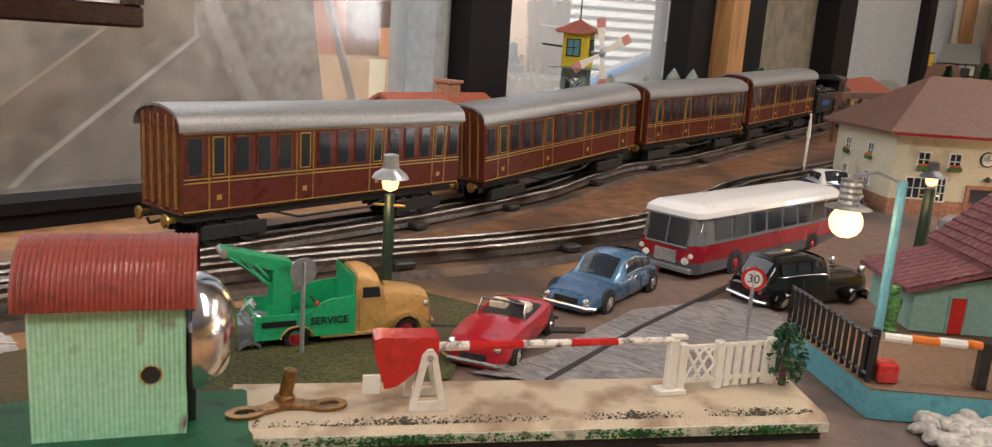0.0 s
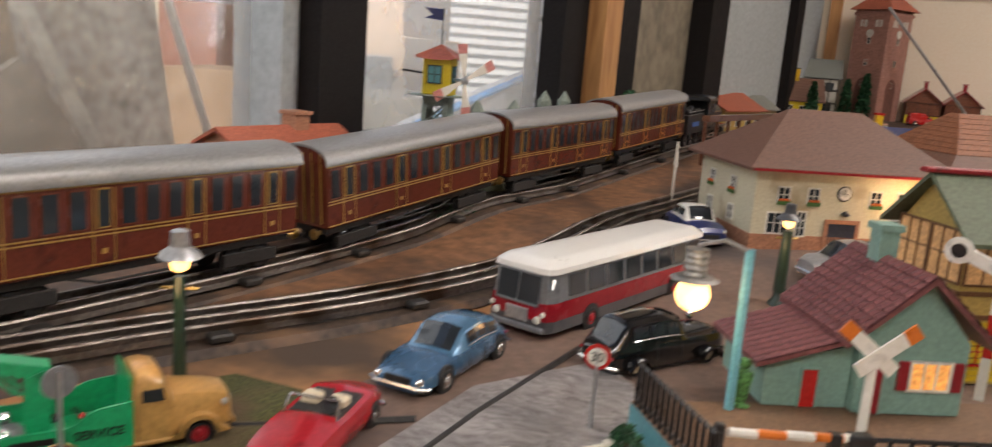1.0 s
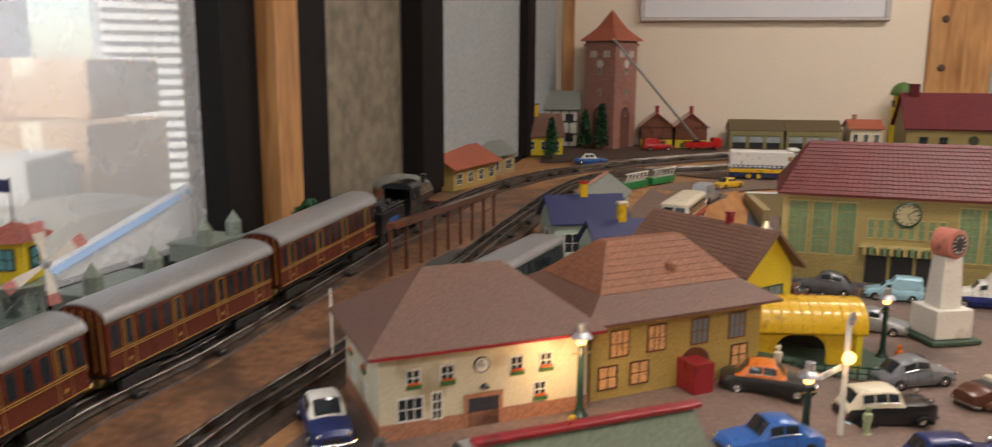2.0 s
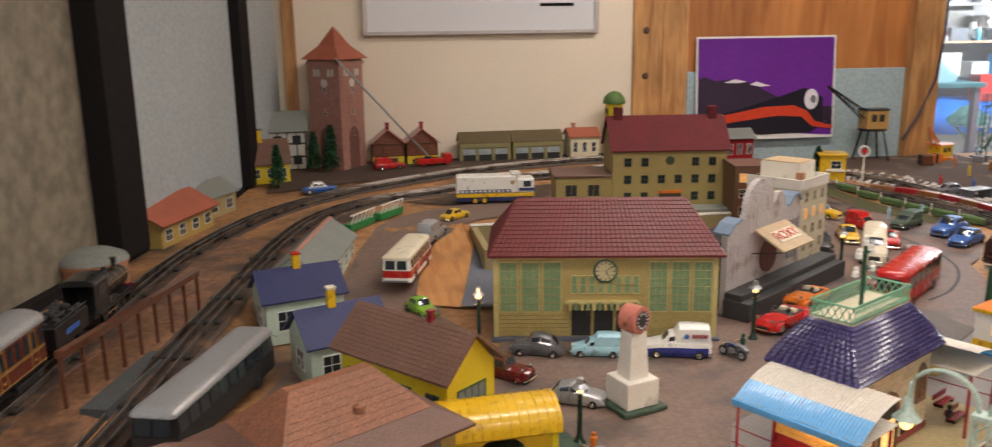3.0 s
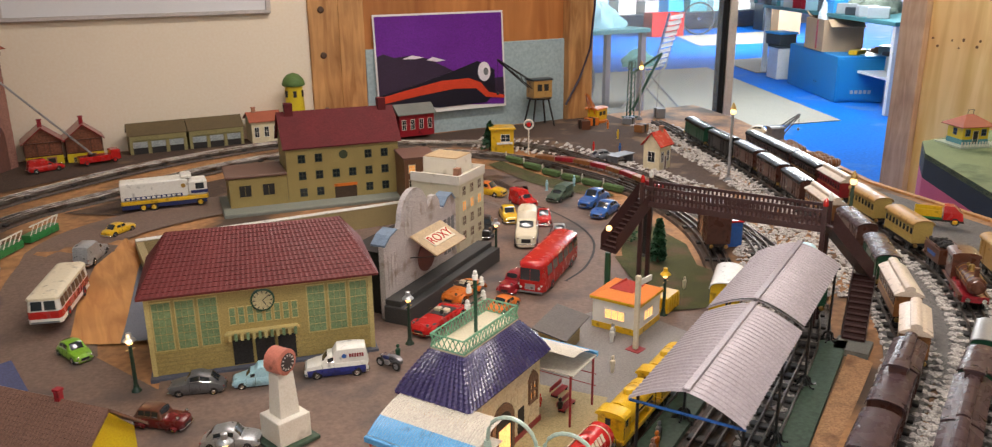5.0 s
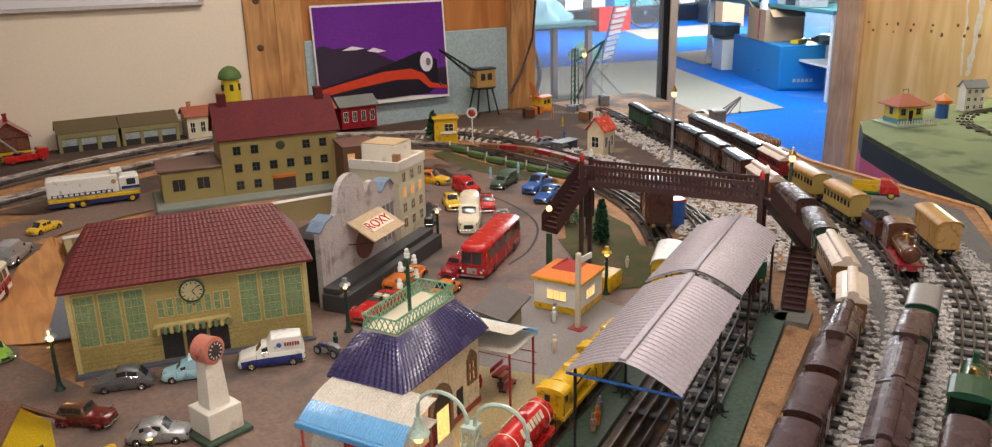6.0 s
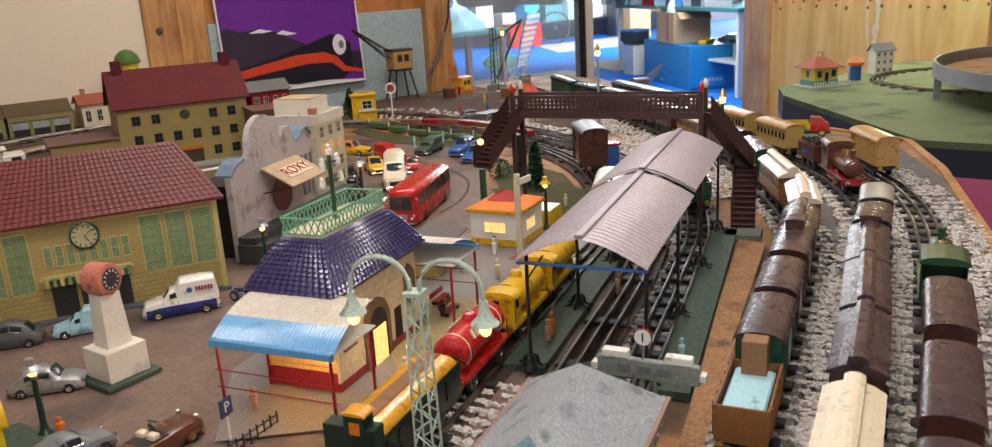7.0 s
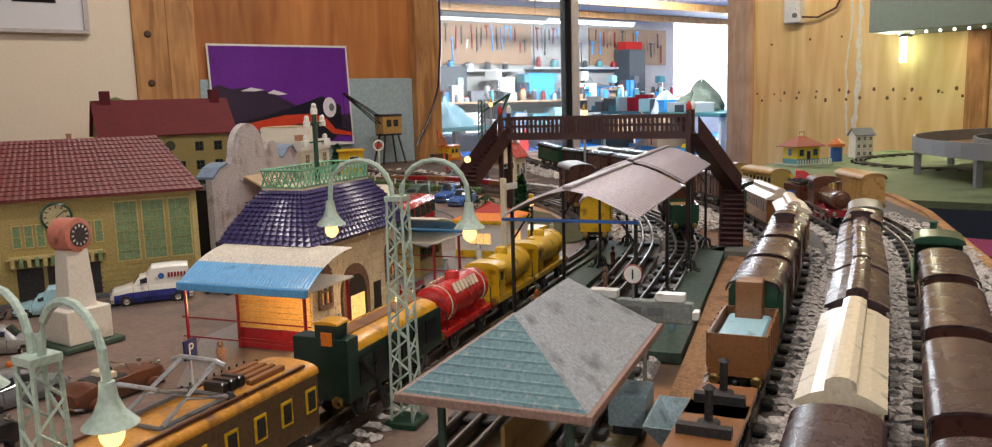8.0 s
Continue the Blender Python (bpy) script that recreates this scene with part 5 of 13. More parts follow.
ROOF_GR = mat("sage_green_roof", (0.095, 0.115, 0.07), 0.6, var=0.2, scale=14)
ROOF_TILE = mat("mauve_pressed_tile", (0.16, 0.06, 0.06), 0.4, var=0.3, scale=30, coat=0.2)
ROOF_GY = mat("grey_felt_roof", (0.2, 0.21, 0.19), 0.7, var=0.2, scale=12)
LIT = mat("lit_window", (0.75, 0.32, 0.08), 0.6, var=0.6, scale=110, emit=0.55)
LITW = mat("lit_window_white", (0.9, 0.5, 0.17), 0.6, var=0.4, scale=60, emit=0.9)
BULB = mat("glowing_bulb", (1.0, 0.5, 0.15), 0.4, emit=3.0)
BULBW = mat("bright_bulb", (1.0, 0.56, 0.2), 0.4, emit=2.6)
WINGREEN = mat("green_glazing", (0.16, 0.235, 0.12), 0.35, var=0.25, scale=40)
WHITEP = mat("matt_white_paint", (0.68, 0.64, 0.56), 0.6, var=0.12, scale=20, stain=(0.4, 0.35, 0.28), stain_amount=0.12)
LEAF = mat("flower_leaves", (0.05, 0.12, 0.03), 0.7)
FLOWER = mat("orange_flowers", (0.6, 0.12, 0.02), 0.6)


def base(x, y, deg, z=None):
    return at(x, y, gz(x, y) + 0.003 if z is None else z) @ Matrix.Rotation(radians(deg), 4, "Z")


def face_m(w, d, face):
    """Places x along a wall and y out of it."""
    if face == "f":
        return at(0, -d / 2)
    if face == "b":
        return at(0, d / 2) @ Matrix.Rotation(math.pi, 4, "Z")
    if face == "l":
        return at(-w / 2, 0) @ Matrix.Rotation(radians(-90), 4, "Z")
    return at(w / 2, 0) @ Matrix.Rotation(radians(90), 4, "Z")


def window(parent, m, x, z, w, h, pane_mat=GLASS_D, frame_mat=WHITE, bars=(1, 1), sill=None, proud=0.0016, t=0.0014, bw=None):
    x0, x1, z0, z1 = x - w / 2, x + w / 2, z, z + h
    o = [(x0 - t, z0 - t), (x1 + t, z0 - t), (x1 + t, z1 + t), (x0 - t, z1 + t)]
    i = [(x0, z0), (x1, z0), (x1, z1), (x0, z1)]
    v = [(u, y, q) for y in (-proud, 0.0004) for ring in (o, i) for u, q in ring]
    f = []
    for k in range(4):
        n = (k + 1) % 4
        f += [(k, n, 4 + n, 4 + k), (8 + n, 8 + k, 12 + k, 12 + n), (n, k, 8 + k, 8 + n), (4 + k, 4 + n, 12 + n, 12 + k)]
    win = part("window", Mesh().add(v, f, m), frame_mat, parent)
    part("pane", Mesh().box(x0, x1, -0.0006, 0.0005, z0, z1, m), pane_mat, win)
    b = bw or t * 0.6
    for k in range(bars[0]):
        u = x0 + w * (k + 1) / (bars[0] + 1)
        part("glazing_bar", Mesh().box(u - b / 2, u + b / 2, -proud * 0.9, 0.0004, z0, z1, m), frame_mat, win)
    for k in range(bars[1]):
        u = z0 + h * (k + 1) / (bars[1] + 1)
        part("glazing_bar", Mesh().box(x0, x1, -proud * 0.85, 0.0004, u - b / 2, u + b / 2, m), frame_mat, win)
    if sill:
        part("flower_box", Mesh().box(x0 - t, x1 + t, -0.004, -0.0017, z - 0.003, z + 0.001, m), LEAF, win, "green window box")
        fl = Mesh()
        for k in range(4):
            fl.ball(w * 0.14, (x - w * 0.4 + w * 0.27 * k, -0.003, z + 0.002), 6, m)
        part("flowers", fl, sill, win)
    return win


def doorway(parent, m, x, z, w, h, leaf=GLASS_D, surround=BRICKY, t=0.004):
    d = part("door", Mesh().box(x - w / 2, x + w / 2, -0.001, 0.0006, z, z + h, m), leaf, parent)
    s = Mesh().box(x - w / 2 - t, x - w / 2, -0.0022, 0.0005, z, z + h + t, m).box(x + w / 2, x + w / 2 + t, -0.0022, 0.0005, z, z + h + t, m).box(x - w / 2, x + w / 2, -0.0022, 0.0005, z + h, z + h + t, m)
    part("surround", s, surround, d)
    return d


def hip_roof(w, d, z0, z1, over, inset, thick=0.003):
    """A hipped roof with its ridge along x (inset = d/2 for equal slopes)."""
    a, b = w / 2 + over, d / 2 + over
    r = a - inset
    v = [(-a, -b, z0), (a, -b, z0), (a, b, z0), (-a, b, z0), (-r, 0, z1), (r, 0, z1)]
    v += [(x, y, z - thick) for x, y, z in v[:4]]
    f = [(0, 1, 5, 4), (1, 2, 5), (2, 3, 4, 5), (3, 0, 4), (6, 7, 1, 0), (7, 8, 2, 1), (8, 9, 3, 2), (9, 6, 0, 3), (9, 8, 7, 6)]
    return Mesh().add(v, f)


def gable_roof(w, d, z0, z1, over_x, over_y, thick=0.003, off=0.0):
    """Ridge along x, shifted by off in y."""
    a, b = w / 2 + over_x, d / 2 + over_y
    p = [(-b, z0), (off, z1), (b, z0), (b, z0 - thick), (off, z1 - thick * 1.3), (-b, z0 - thick)]
    v = [(x, y, z) for x in (-a, a) for y, z in p]
    f = [(0, 1, 7, 6), (1, 2, 8, 7), (2, 3, 9, 8), (3, 4, 10, 9), (4, 5, 11, 10), (5, 0, 6, 11), (0, 5, 4, 1), (1, 4, 3, 2), (6, 7, 10, 11), (7, 8, 9, 10)]
    return Mesh().add(v, f)


def gable_walls(w, d, h, zr, off=0.0):
    p = [(-d / 2, 0), (-d / 2, h), (off, zr), (d / 2, h), (d / 2, 0)]
    v = [(x, y, z) for x in (-w / 2, w / 2) for y, z in p]
    return Mesh().add(v, [(0, 1, 2, 3, 4), (9, 8, 7, 6, 5), (0, 5, 6, 1), (1, 6, 7, 2), (2, 7, 8, 3), (3, 8, 9, 4), (4, 9, 5, 0)])


def tile_rows(parent, corners, rows, cols, material, lift=0.0012, name="tile_course", bow=0.5):
    """Courses of overlapping tiles on a sloping roof face: corners lower left, lower right, upper right, upper left."""
    a, b, c, d = [Vector(p) for p in corners]
    n = (b - a).cross(d - a).normalized()
    me = Mesh()
    for r in range(rows):
        v0, v1 = r / rows, (r + 1) / rows
        lo0, lo1 = a.lerp(d, v0), b.lerp(c, v0)
        hi0, hi1 = a.lerp(d, v1), b.lerp(c, v1)
        for k in range(cols):
            u0, u1 = (k + 0.03) / cols, (k + 0.97) / cols
            um = (u0 + u1) / 2
            p = [lo0.lerp(lo1, u0) + n * lift, lo0.lerp(lo1, um) + n * lift * (1 + bow * 2), lo0.lerp(lo1, u1) + n * lift,
                 hi0.lerp(hi1, u1) + n * 0.0002, hi0.lerp(hi1, um) + n * lift * bow, hi0.lerp(hi1, u0) + n * 0.0002,
                 lo0.lerp(lo1, u0), lo0.lerp(lo1, u1)]
            me.add(p, [(0, 1, 4, 5), (1, 2, 3, 4), (6, 7, 2, 1, 0)])
    ob = part(name, me, material, parent)
    ob["kind"] = "stuff"
    return ob


# --- white town house
def town_house():
    w, d, h, zr = 0.205, 0.14, 0.084, 0.14
    ang = 29.5
    m = base(-0.088, 1.146, ang) @ at(w / 2, d / 2)
    t = thing("town_house", "cream two-storey tinplate house with brown hipped roof and flower boxes", "house", m)
    part("wall", Mesh().box(-w / 2, w / 2, -d / 2, d / 2, 0, h, c=0.0006), WALL_W, t)
    part("plinth", Mesh().box(-w / 2 - 0.001, w / 2 + 0.001, -d / 2 - 0.001, d / 2 + 0.001, 0, 0.016), BRICKY, t, "printed brick plinth")
    part("roof", hip_roof(w, d, h, zr, 0.014, 0.075), ROOF_BR, t)
    part("eaves_board", Mesh().box(-w / 2 - 0.011, w / 2 + 0.011, -d / 2 - 0.0147, -d / 2 - 0.0137, h - 0.003, h - 0.0005), CRIMSON, t, "dark red eaves line")
    f = face_m(w, d, "f")
    for x in (-0.072, -0.04, 0.028, 0.058):
        window(t, f, x, 0.05, 0.011, 0.014, sill=FLOWER)
    window(t, f, -0.075, 0.018, 0.022, 0.02, bars=(2, 1))
    window(t, f, -0.05, 0.016, 0.008, 0.024, bars=(1, 2))
    window(t, f, 0.052, 0.022, 0.011, 0.014, sill=FLOWER)
    doorway(t, f, -0.005, 0.0, 0.03, 0.03, leaf=mat("slate_blue_door", (0.03, 0.035, 0.05), 0.4))
    ck = part("clock", Mesh().lathe([(0.0078, 0), (0.0078, 0.0014), (0.0068, 0.0016)], 24, f @ at(-0.007, 0.0, 0.061) @ Matrix.Rotation(radians(90), 4, "X")), BLACK, t)
    part("dial", Mesh().lathe([(0.0066, 0), (0.0066, 0.0019)], 24, f @ at(-0.007, 0.0, 0.061) @ Matrix.Rotation(radians(90), 4, "X")), WHITE, ck)
    part("hand", Mesh().box(-0.0075, -0.0069, -0.0024, -0.002, 0.061, 0.066, f), BLACK, ck)
    part("hand", Mesh().box(-0.0072, -0.0032, -0.0024, -0.002, 0.0608, 0.0613, f), BLACK, ck)
    l = face_m(w, d, "l")
    for x in (-0.035, 0.02):
        for z in (0.022, 0.052):
            window(t, l, x, z, 0.011, 0.014, sill=FLOWER if z > 0.04 else None)
    part("door_lamp", Mesh().lathe([(0.001, 0), (0.005, 0.002), (0.001, 0.006)], 10, f @ at(-0.005, -0.004, 0.038)), BLACK, t)
    return t


town_house()


# --- ochre house with the two-tier roof
LITDIM = mat("dim_lit_pane", (0.5, 0.25, 0.1), 0.3, var=0.4, scale=90, bump=0, emit=0.22)


def ochre_house():
    w, d, h = 0.215, 0.15, 0.084
    m = base(0.094, 1.262, 33) @ at(w / 2, d / 2)
    t = thing("ochre_house", "ochre tinplate house with lit windows and two-tier tiled roof", "house", m)
    part("wall", Mesh().box(-w / 2, w / 2, -d / 2, d / 2, 0, h), WALL_OC, t)
    a, b = w / 2 + 0.016, d / 2 + 0.016
    r0 = [(-a, -b, h), (a, -b, h), (a, b, h), (-a, b, h)]
    r1 = [(-a * 0.72, -b * 0.66, h + 0.02), (a * 0.72, -b * 0.66, h + 0.02), (a * 0.72, b * 0.66, h + 0.02), (-a * 0.72, b * 0.66, h + 0.02)]
    r2 = [(-a * 0.4, -b * 0.08, h + 0.062), (a * 0.4, -b * 0.08, h + 0.062), (a * 0.4, b * 0.08, h + 0.062), (-a * 0.4, b * 0.08, h + 0.062)]
    part("lower_roof", Mesh().loft([[(x, y, z - 0.003) for x, y, z in r0], r0, r1]), ROOF_BR, t, "brown lower roof")
    up = part("upper_roof", Mesh().loft([r1, r2]), ROOF_OR, t, "orange-brown tiled upper roof")
    for i in range(4):
        j = (i + 1) % 4
        tile_rows(up, [r1[i], r1[j], r2[j], r2[i]], 8, 7 if i % 2 == 0 else 4, ROOF_OR, 0.0006, bow=0.1)
    dm = Mesh().lathe([(0.007, 0), (0.006, 0.006), (0.001, 0.009)], 10, at(0.01, -b * 0.45, h + 0.034))
    part("dormer", dm, ROOF_OR, t)
    f = face_m(w, d, "f")
    for x in (-0.075, -0.03, 0.025, 0.075):
        window(t, f, x, 0.044, 0.02, 0.026, pane_mat=LITDIM if x < 0 else GLASS_L, frame_mat=mat("brown_window_frame", (0.16, 0.07, 0.03), 0.5), bars=(2, 1))
    for x in (-0.088, -0.05, 0.08):
        window(t, f, x, 0.012, 0.02, 0.022, pane_mat=LITDIM, frame_mat=BROWN, bars=(1, 1))
    part("arch", Mesh().prism([(0.02 + 0.018 * math.cos(k * math.pi / 12), 0.022 + 0.018 * math.sin(k * math.pi / 12)) for k in range(13)] + [(0.002, 0.0), (0.038, 0.0)], -0.003, 0.0005, f), BROWN, t, "dark arched entrance")
    part("side_porch", Mesh().box(-0.012, 0.012, -0.03, 0.0, 0, 0.032, f @ at(0.01, 0, 0)), CRIMSON, t, "red porch box")
    return t


ochre_house()


# --- yellow signal-box style building with green roof
def yellow_barn():
    w, d, h, zr = 0.126, 0.07, 0.098, 0.138
    m = base(0.099, 0.952, 30, 0.005)
    t = thing("signal_box", "ochre timber signal box with green roof and red ridge", "building", m)
    part("wall", gable_walls(w, d, h, zr), WALL_OC, t)
    rf = part("roof", gable_roof(w, d, h, zr, 0.009, 0.012), ROOF_GR, t)
    part("ridge", Mesh().box(-w / 2 - 0.015, w / 2 + 0.015, -0.004, 0.004, zr - 0.001, zr + 0.003, c=0.001), CRIMSON, rf, "red ridge cap")
    BRF = mat("brown_frame", (0.13, 0.06, 0.025), 0.5)
    # amber panes given a faint glow of their own as lit windows
    PAN = mat("amber_printed_lit_pane", (0.5, 0.28, 0.12), 0.35, var=0.3, scale=30, emit=0.12)
    for fc, L in (("f", w), ("l", d), ("r", d), ("b", w)):
        f = face_m(w, d, fc)
        part("band", Mesh().box(-L / 2, L / 2, -0.0012, 0.0005, 0.045, 0.048, f).box(-L / 2, L / 2, -0.0012, 0.0005, 0.061, 0.064, f), BRF, t)
        n = 3 if L == w else 2
        for k in range(n):
            x = -L / 2 + L * (k + 0.5) / n
            window(t, f, x, 0.069, L / n * 0.9, 0.033, pane_mat=PAN, frame_mat=BRF, bars=(2, 1), bw=0.0009)
            if L == w:
                window(t, f, x, 0.014, 0.015, 0.018, pane_mat=GLASS_D, frame_mat=RED, bars=(1, 1))
        brd = Mesh()
        for k in range(10):
            brd.box(-L / 2, L / 2, -0.0008, 0.0004, 0.002 + 0.0042 * k, 0.0055 + 0.0042 * k, f)
        ob = part("boarding", brd, WALL_Y, t)
        ob["kind"] = "stuff"
    return t


yellow_barn()


# --- pale teal cottage with pressed tile roof and a lean-to
def teal_cottage():
    ang = 26
    m = base(0.028, 0.774, ang, 0.02) @ at(0, 0.036)
    t = thing("teal_cottage", "pale teal tinplate cottage with mauve pressed-tile roof and lean-to", "house", m)
    # ridge along local y: build with x and y swapped
    r = Matrix.Rotation(radians(90), 4, "Z")
    me = Mesh()
    g = gable_walls(0.072, 0.062, 0.042, 0.078)
    me.add(g.v, g.f, r)
    part("wall", me, WALL_T, t)
    g = gable_roof(0.072, 0.062, 0.042, 0.08, 0.008, 0.012)
    me = Mesh().add(g.v, g.f, r)
    rf = part("roof", me, ROOF_TILE, t)
    k = 0.074 / 2 + 0.007
    for s in (-1, 1):
        a = [(s * 0.043, -k * s, 0.0425), (s * 0.043, k * s, 0.0425), (0, k * s, 0.0805), (0, -k * s, 0.0805)]
        tile_rows(rf, a, 9, 14, ROOF_TILE, 0.0009)
    part("chimney", Mesh().box(-0.006, 0.006, 0.006, 0.018, 0.06, 0.096, c=0.0005).box(-0.0075, 0.0075, 0.0045, 0.0195, 0.094, 0.098), WALL_T, t, "pale teal chimney")
    f = at(0, -0.036)
    w = window(t, f, 0.01, 0.015, 0.022, 0.015, pane_mat=LIT, frame_mat=WHITE, bars=(2, 0))
    part("shutter", Mesh().box(-0.0085, -0.003, -0.002, 0.0004, 0.0145, 0.031, f), CRIMSON, w)
    part("shutter", Mesh().box(0.023, 0.0285, -0.002, 0.0004, 0.0145, 0.031, f), CRIMSON, w)
    doorway(t, f, -0.022, 0.0, 0.01, 0.03, leaf=CRIMSON, surround=WALL_T, t=0.001)
    # lean-to
    l = part("lean_to", Mesh().prism([(-0.08, 0), (-0.032, 0), (-0.032, 0.036), (-0.08, 0.024)], -0.03, 0.03), WALL_T, t)
    part("lean_to_roof", Mesh().prism([(-0.088, 0.0235), (-0.0315, 0.0405), (-0.0315, 0.043), (-0.088, 0.026)], -0.036, 0.034), ROOF_TILE, l)
    tile_rows(l, [(-0.088, -0.036, 0.0262), (-0.088, -0.036 + 0.07, 0.0262), (-0.0316, 0.034, 0.0432), (-0.0316, -0.036, 0.0432)][::-1], 8, 10, ROOF_TILE, 0.0009)
    doorway(t, at(0, -0.03), -0.055, 0.0, 0.009, 0.022, leaf=RED, surround=WALL_T, t=0.0008)
    return t


teal_cottage()


# --- large station hall
def station_hall():
    w, d, h, zr = 0.375, 0.2, 0.15, 0.228
    m = base(0.4, 1.902, -11, 0.004) @ at(w / 2, d / 2)
    t = thing("station_hall", "cream and green tinplate station hall with dark red roof", "station", m)
    part("plinth", Mesh().box(-w / 2 - 0.006, w / 2 + 0.006, -d / 2 - 0.012, d / 2 + 0.006, -0.003, 0.004), mat("blue_grey_kerb", (0.08, 0.09, 0.12), 0.5), t, "blue-grey kerb")
    part("wall", Mesh().box(-w / 2, w / 2, -d / 2, d / 2, 0.004, h), WALL_K, t)
    rf = part("roof", hip_roof(w, d, h, zr, 0.012, 0.05), ROOF_RED, t)
    a, b, r = w / 2 + 0.012, d / 2 + 0.012, w / 2 + 0.012 - 0.05
    tile_rows(rf, [(-a, -b, h), (a, -b, h), (r, 0, zr), (-r, 0, zr)], 14, 44, ROOF_RED, 0.0008)
    tile_rows(rf, [(a, -b, h), (a, b, h), (r, 0.002, zr), (r, -0.002, zr)], 14, 24, ROOF_RED, 0.0008)
    tile_rows(rf, [(-a, b, h), (-a, -b, h), (-r, -0.002, zr), (-r, 0.002, zr)], 14, 24, ROOF_RED, 0.0008)
    f = face_m(w, d, "f")
    CR = mat("cream_pilaster", (0.46, 0.37, 0.15), 0.5, var=0.15)
    for s in (-1, 1):
        for k in range(3):
            x = s * (0.09 + 0.037 * k)
            window(t, f, x, 0.05, 0.029, 0.086, pane_mat=WINGREEN, frame_mat=CR, bars=(2, 5), t=0.0018, proud=0.002, bw=0.00035)
    for k in range(8):
        x = -0.052 + 0.0149 * k
        window(t, f, x, 0.082, 0.009, 0.03, pane_mat=WINGREEN, frame_mat=CR, bars=(0, 1))
    for fc in ("l", "r"):
        g = face_m(w, d, fc)
        for k in range(4):
            window(t, g, -0.066 + 0.044 * k, 0.05, 0.028, 0.084, pane_mat=WINGREEN, frame_mat=CR, bars=(2, 5), t=0.0018, proud=0.002, bw=0.00035)
    for x in (-0.04, -0.002, 0.036):
        part("door", Mesh().box(x - 0.0165, x + 0.0165, -0.001, 0.0006, 0.006, 0.052, f), SOOT, t)
    aw = part("awning", Mesh().prism([(-0.068, 0.066), (0.058, 0.066), (0.054, 0.07), (-0.064, 0.07)], -0.012, 0.0, f), CR, t)
    for k in range(12):
        part("stripe", Mesh().box(-0.062 + 0.01 * k, -0.057 + 0.01 * k, -0.0128, -0.0001, 0.055, 0.069, f), WINGREEN if k % 2 else CR, aw)
    brd = Mesh()
    for k in range(6):
        brd.box(-w / 2, -0.06, -0.0012, 0.0004, 0.006 + 0.0075 * k, 0.0125 + 0.0075 * k, f).box(0.05, w / 2, -0.0012, 0.0004, 0.006 + 0.0075 * k, 0.0125 + 0.0075 * k, f)
    ob = part("boarding", brd, WALL_K, t)
    ob["kind"] = "stuff"
    part("corner_post", Mesh().box(-w / 2 - 0.002, -w / 2 + 0.006, -d / 2 - 0.002, -d / 2 + 0.006, 0.004, h), CR, t)
    part("corner_post", Mesh().box(w / 2 - 0.006, w / 2 + 0.002, -d / 2 - 0.002, -d / 2 + 0.006, 0.004, h), CR, t)
    part("cornice", Mesh().box(-w / 2, w / 2, -0.003, 0.0004, h - 0.008, h - 0.004, f), CR, t)
    c = f @ at(0.0, 0.0, 0.122) @ Matrix.Rotation(radians(90), 4, "X")
    ck = part("clock", Mesh().lathe([(0.0205, 0), (0.0205, 0.004), (0.0175, 0.005)], 28, c), DKGREEN, t)
    part("dial", Mesh().lathe([(0.0173, 0.003), (0.0173, 0.0052)], 28, c), mat("khaki_dial", (0.42, 0.36, 0.2), 0.5), ck)
    tick = Mesh()
    for k in range(12):
        q = k * math.pi / 6
        tick.box(-0.0008, 0.0008, 0.0125, 0.0165, 0.0052, 0.0056, c @ Matrix.Rotation(q, 4, "Z"))
    part("hour_marks", tick, BLACK, ck)
    part("hand", Mesh().box(-0.0006, 0.0006, 0.0, 0.0145, 0.0057, 0.0061, c @ Matrix.Rotation(-0.9, 4, "Z")), BLACK, ck)
    part("hand", Mesh().box(-0.0007, 0.0007, 0.0, 0.01, 0.0057, 0.0061, c @ Matrix.Rotation(-2.6, 4, "Z")), BLACK, ck)
    return t


station_hall()


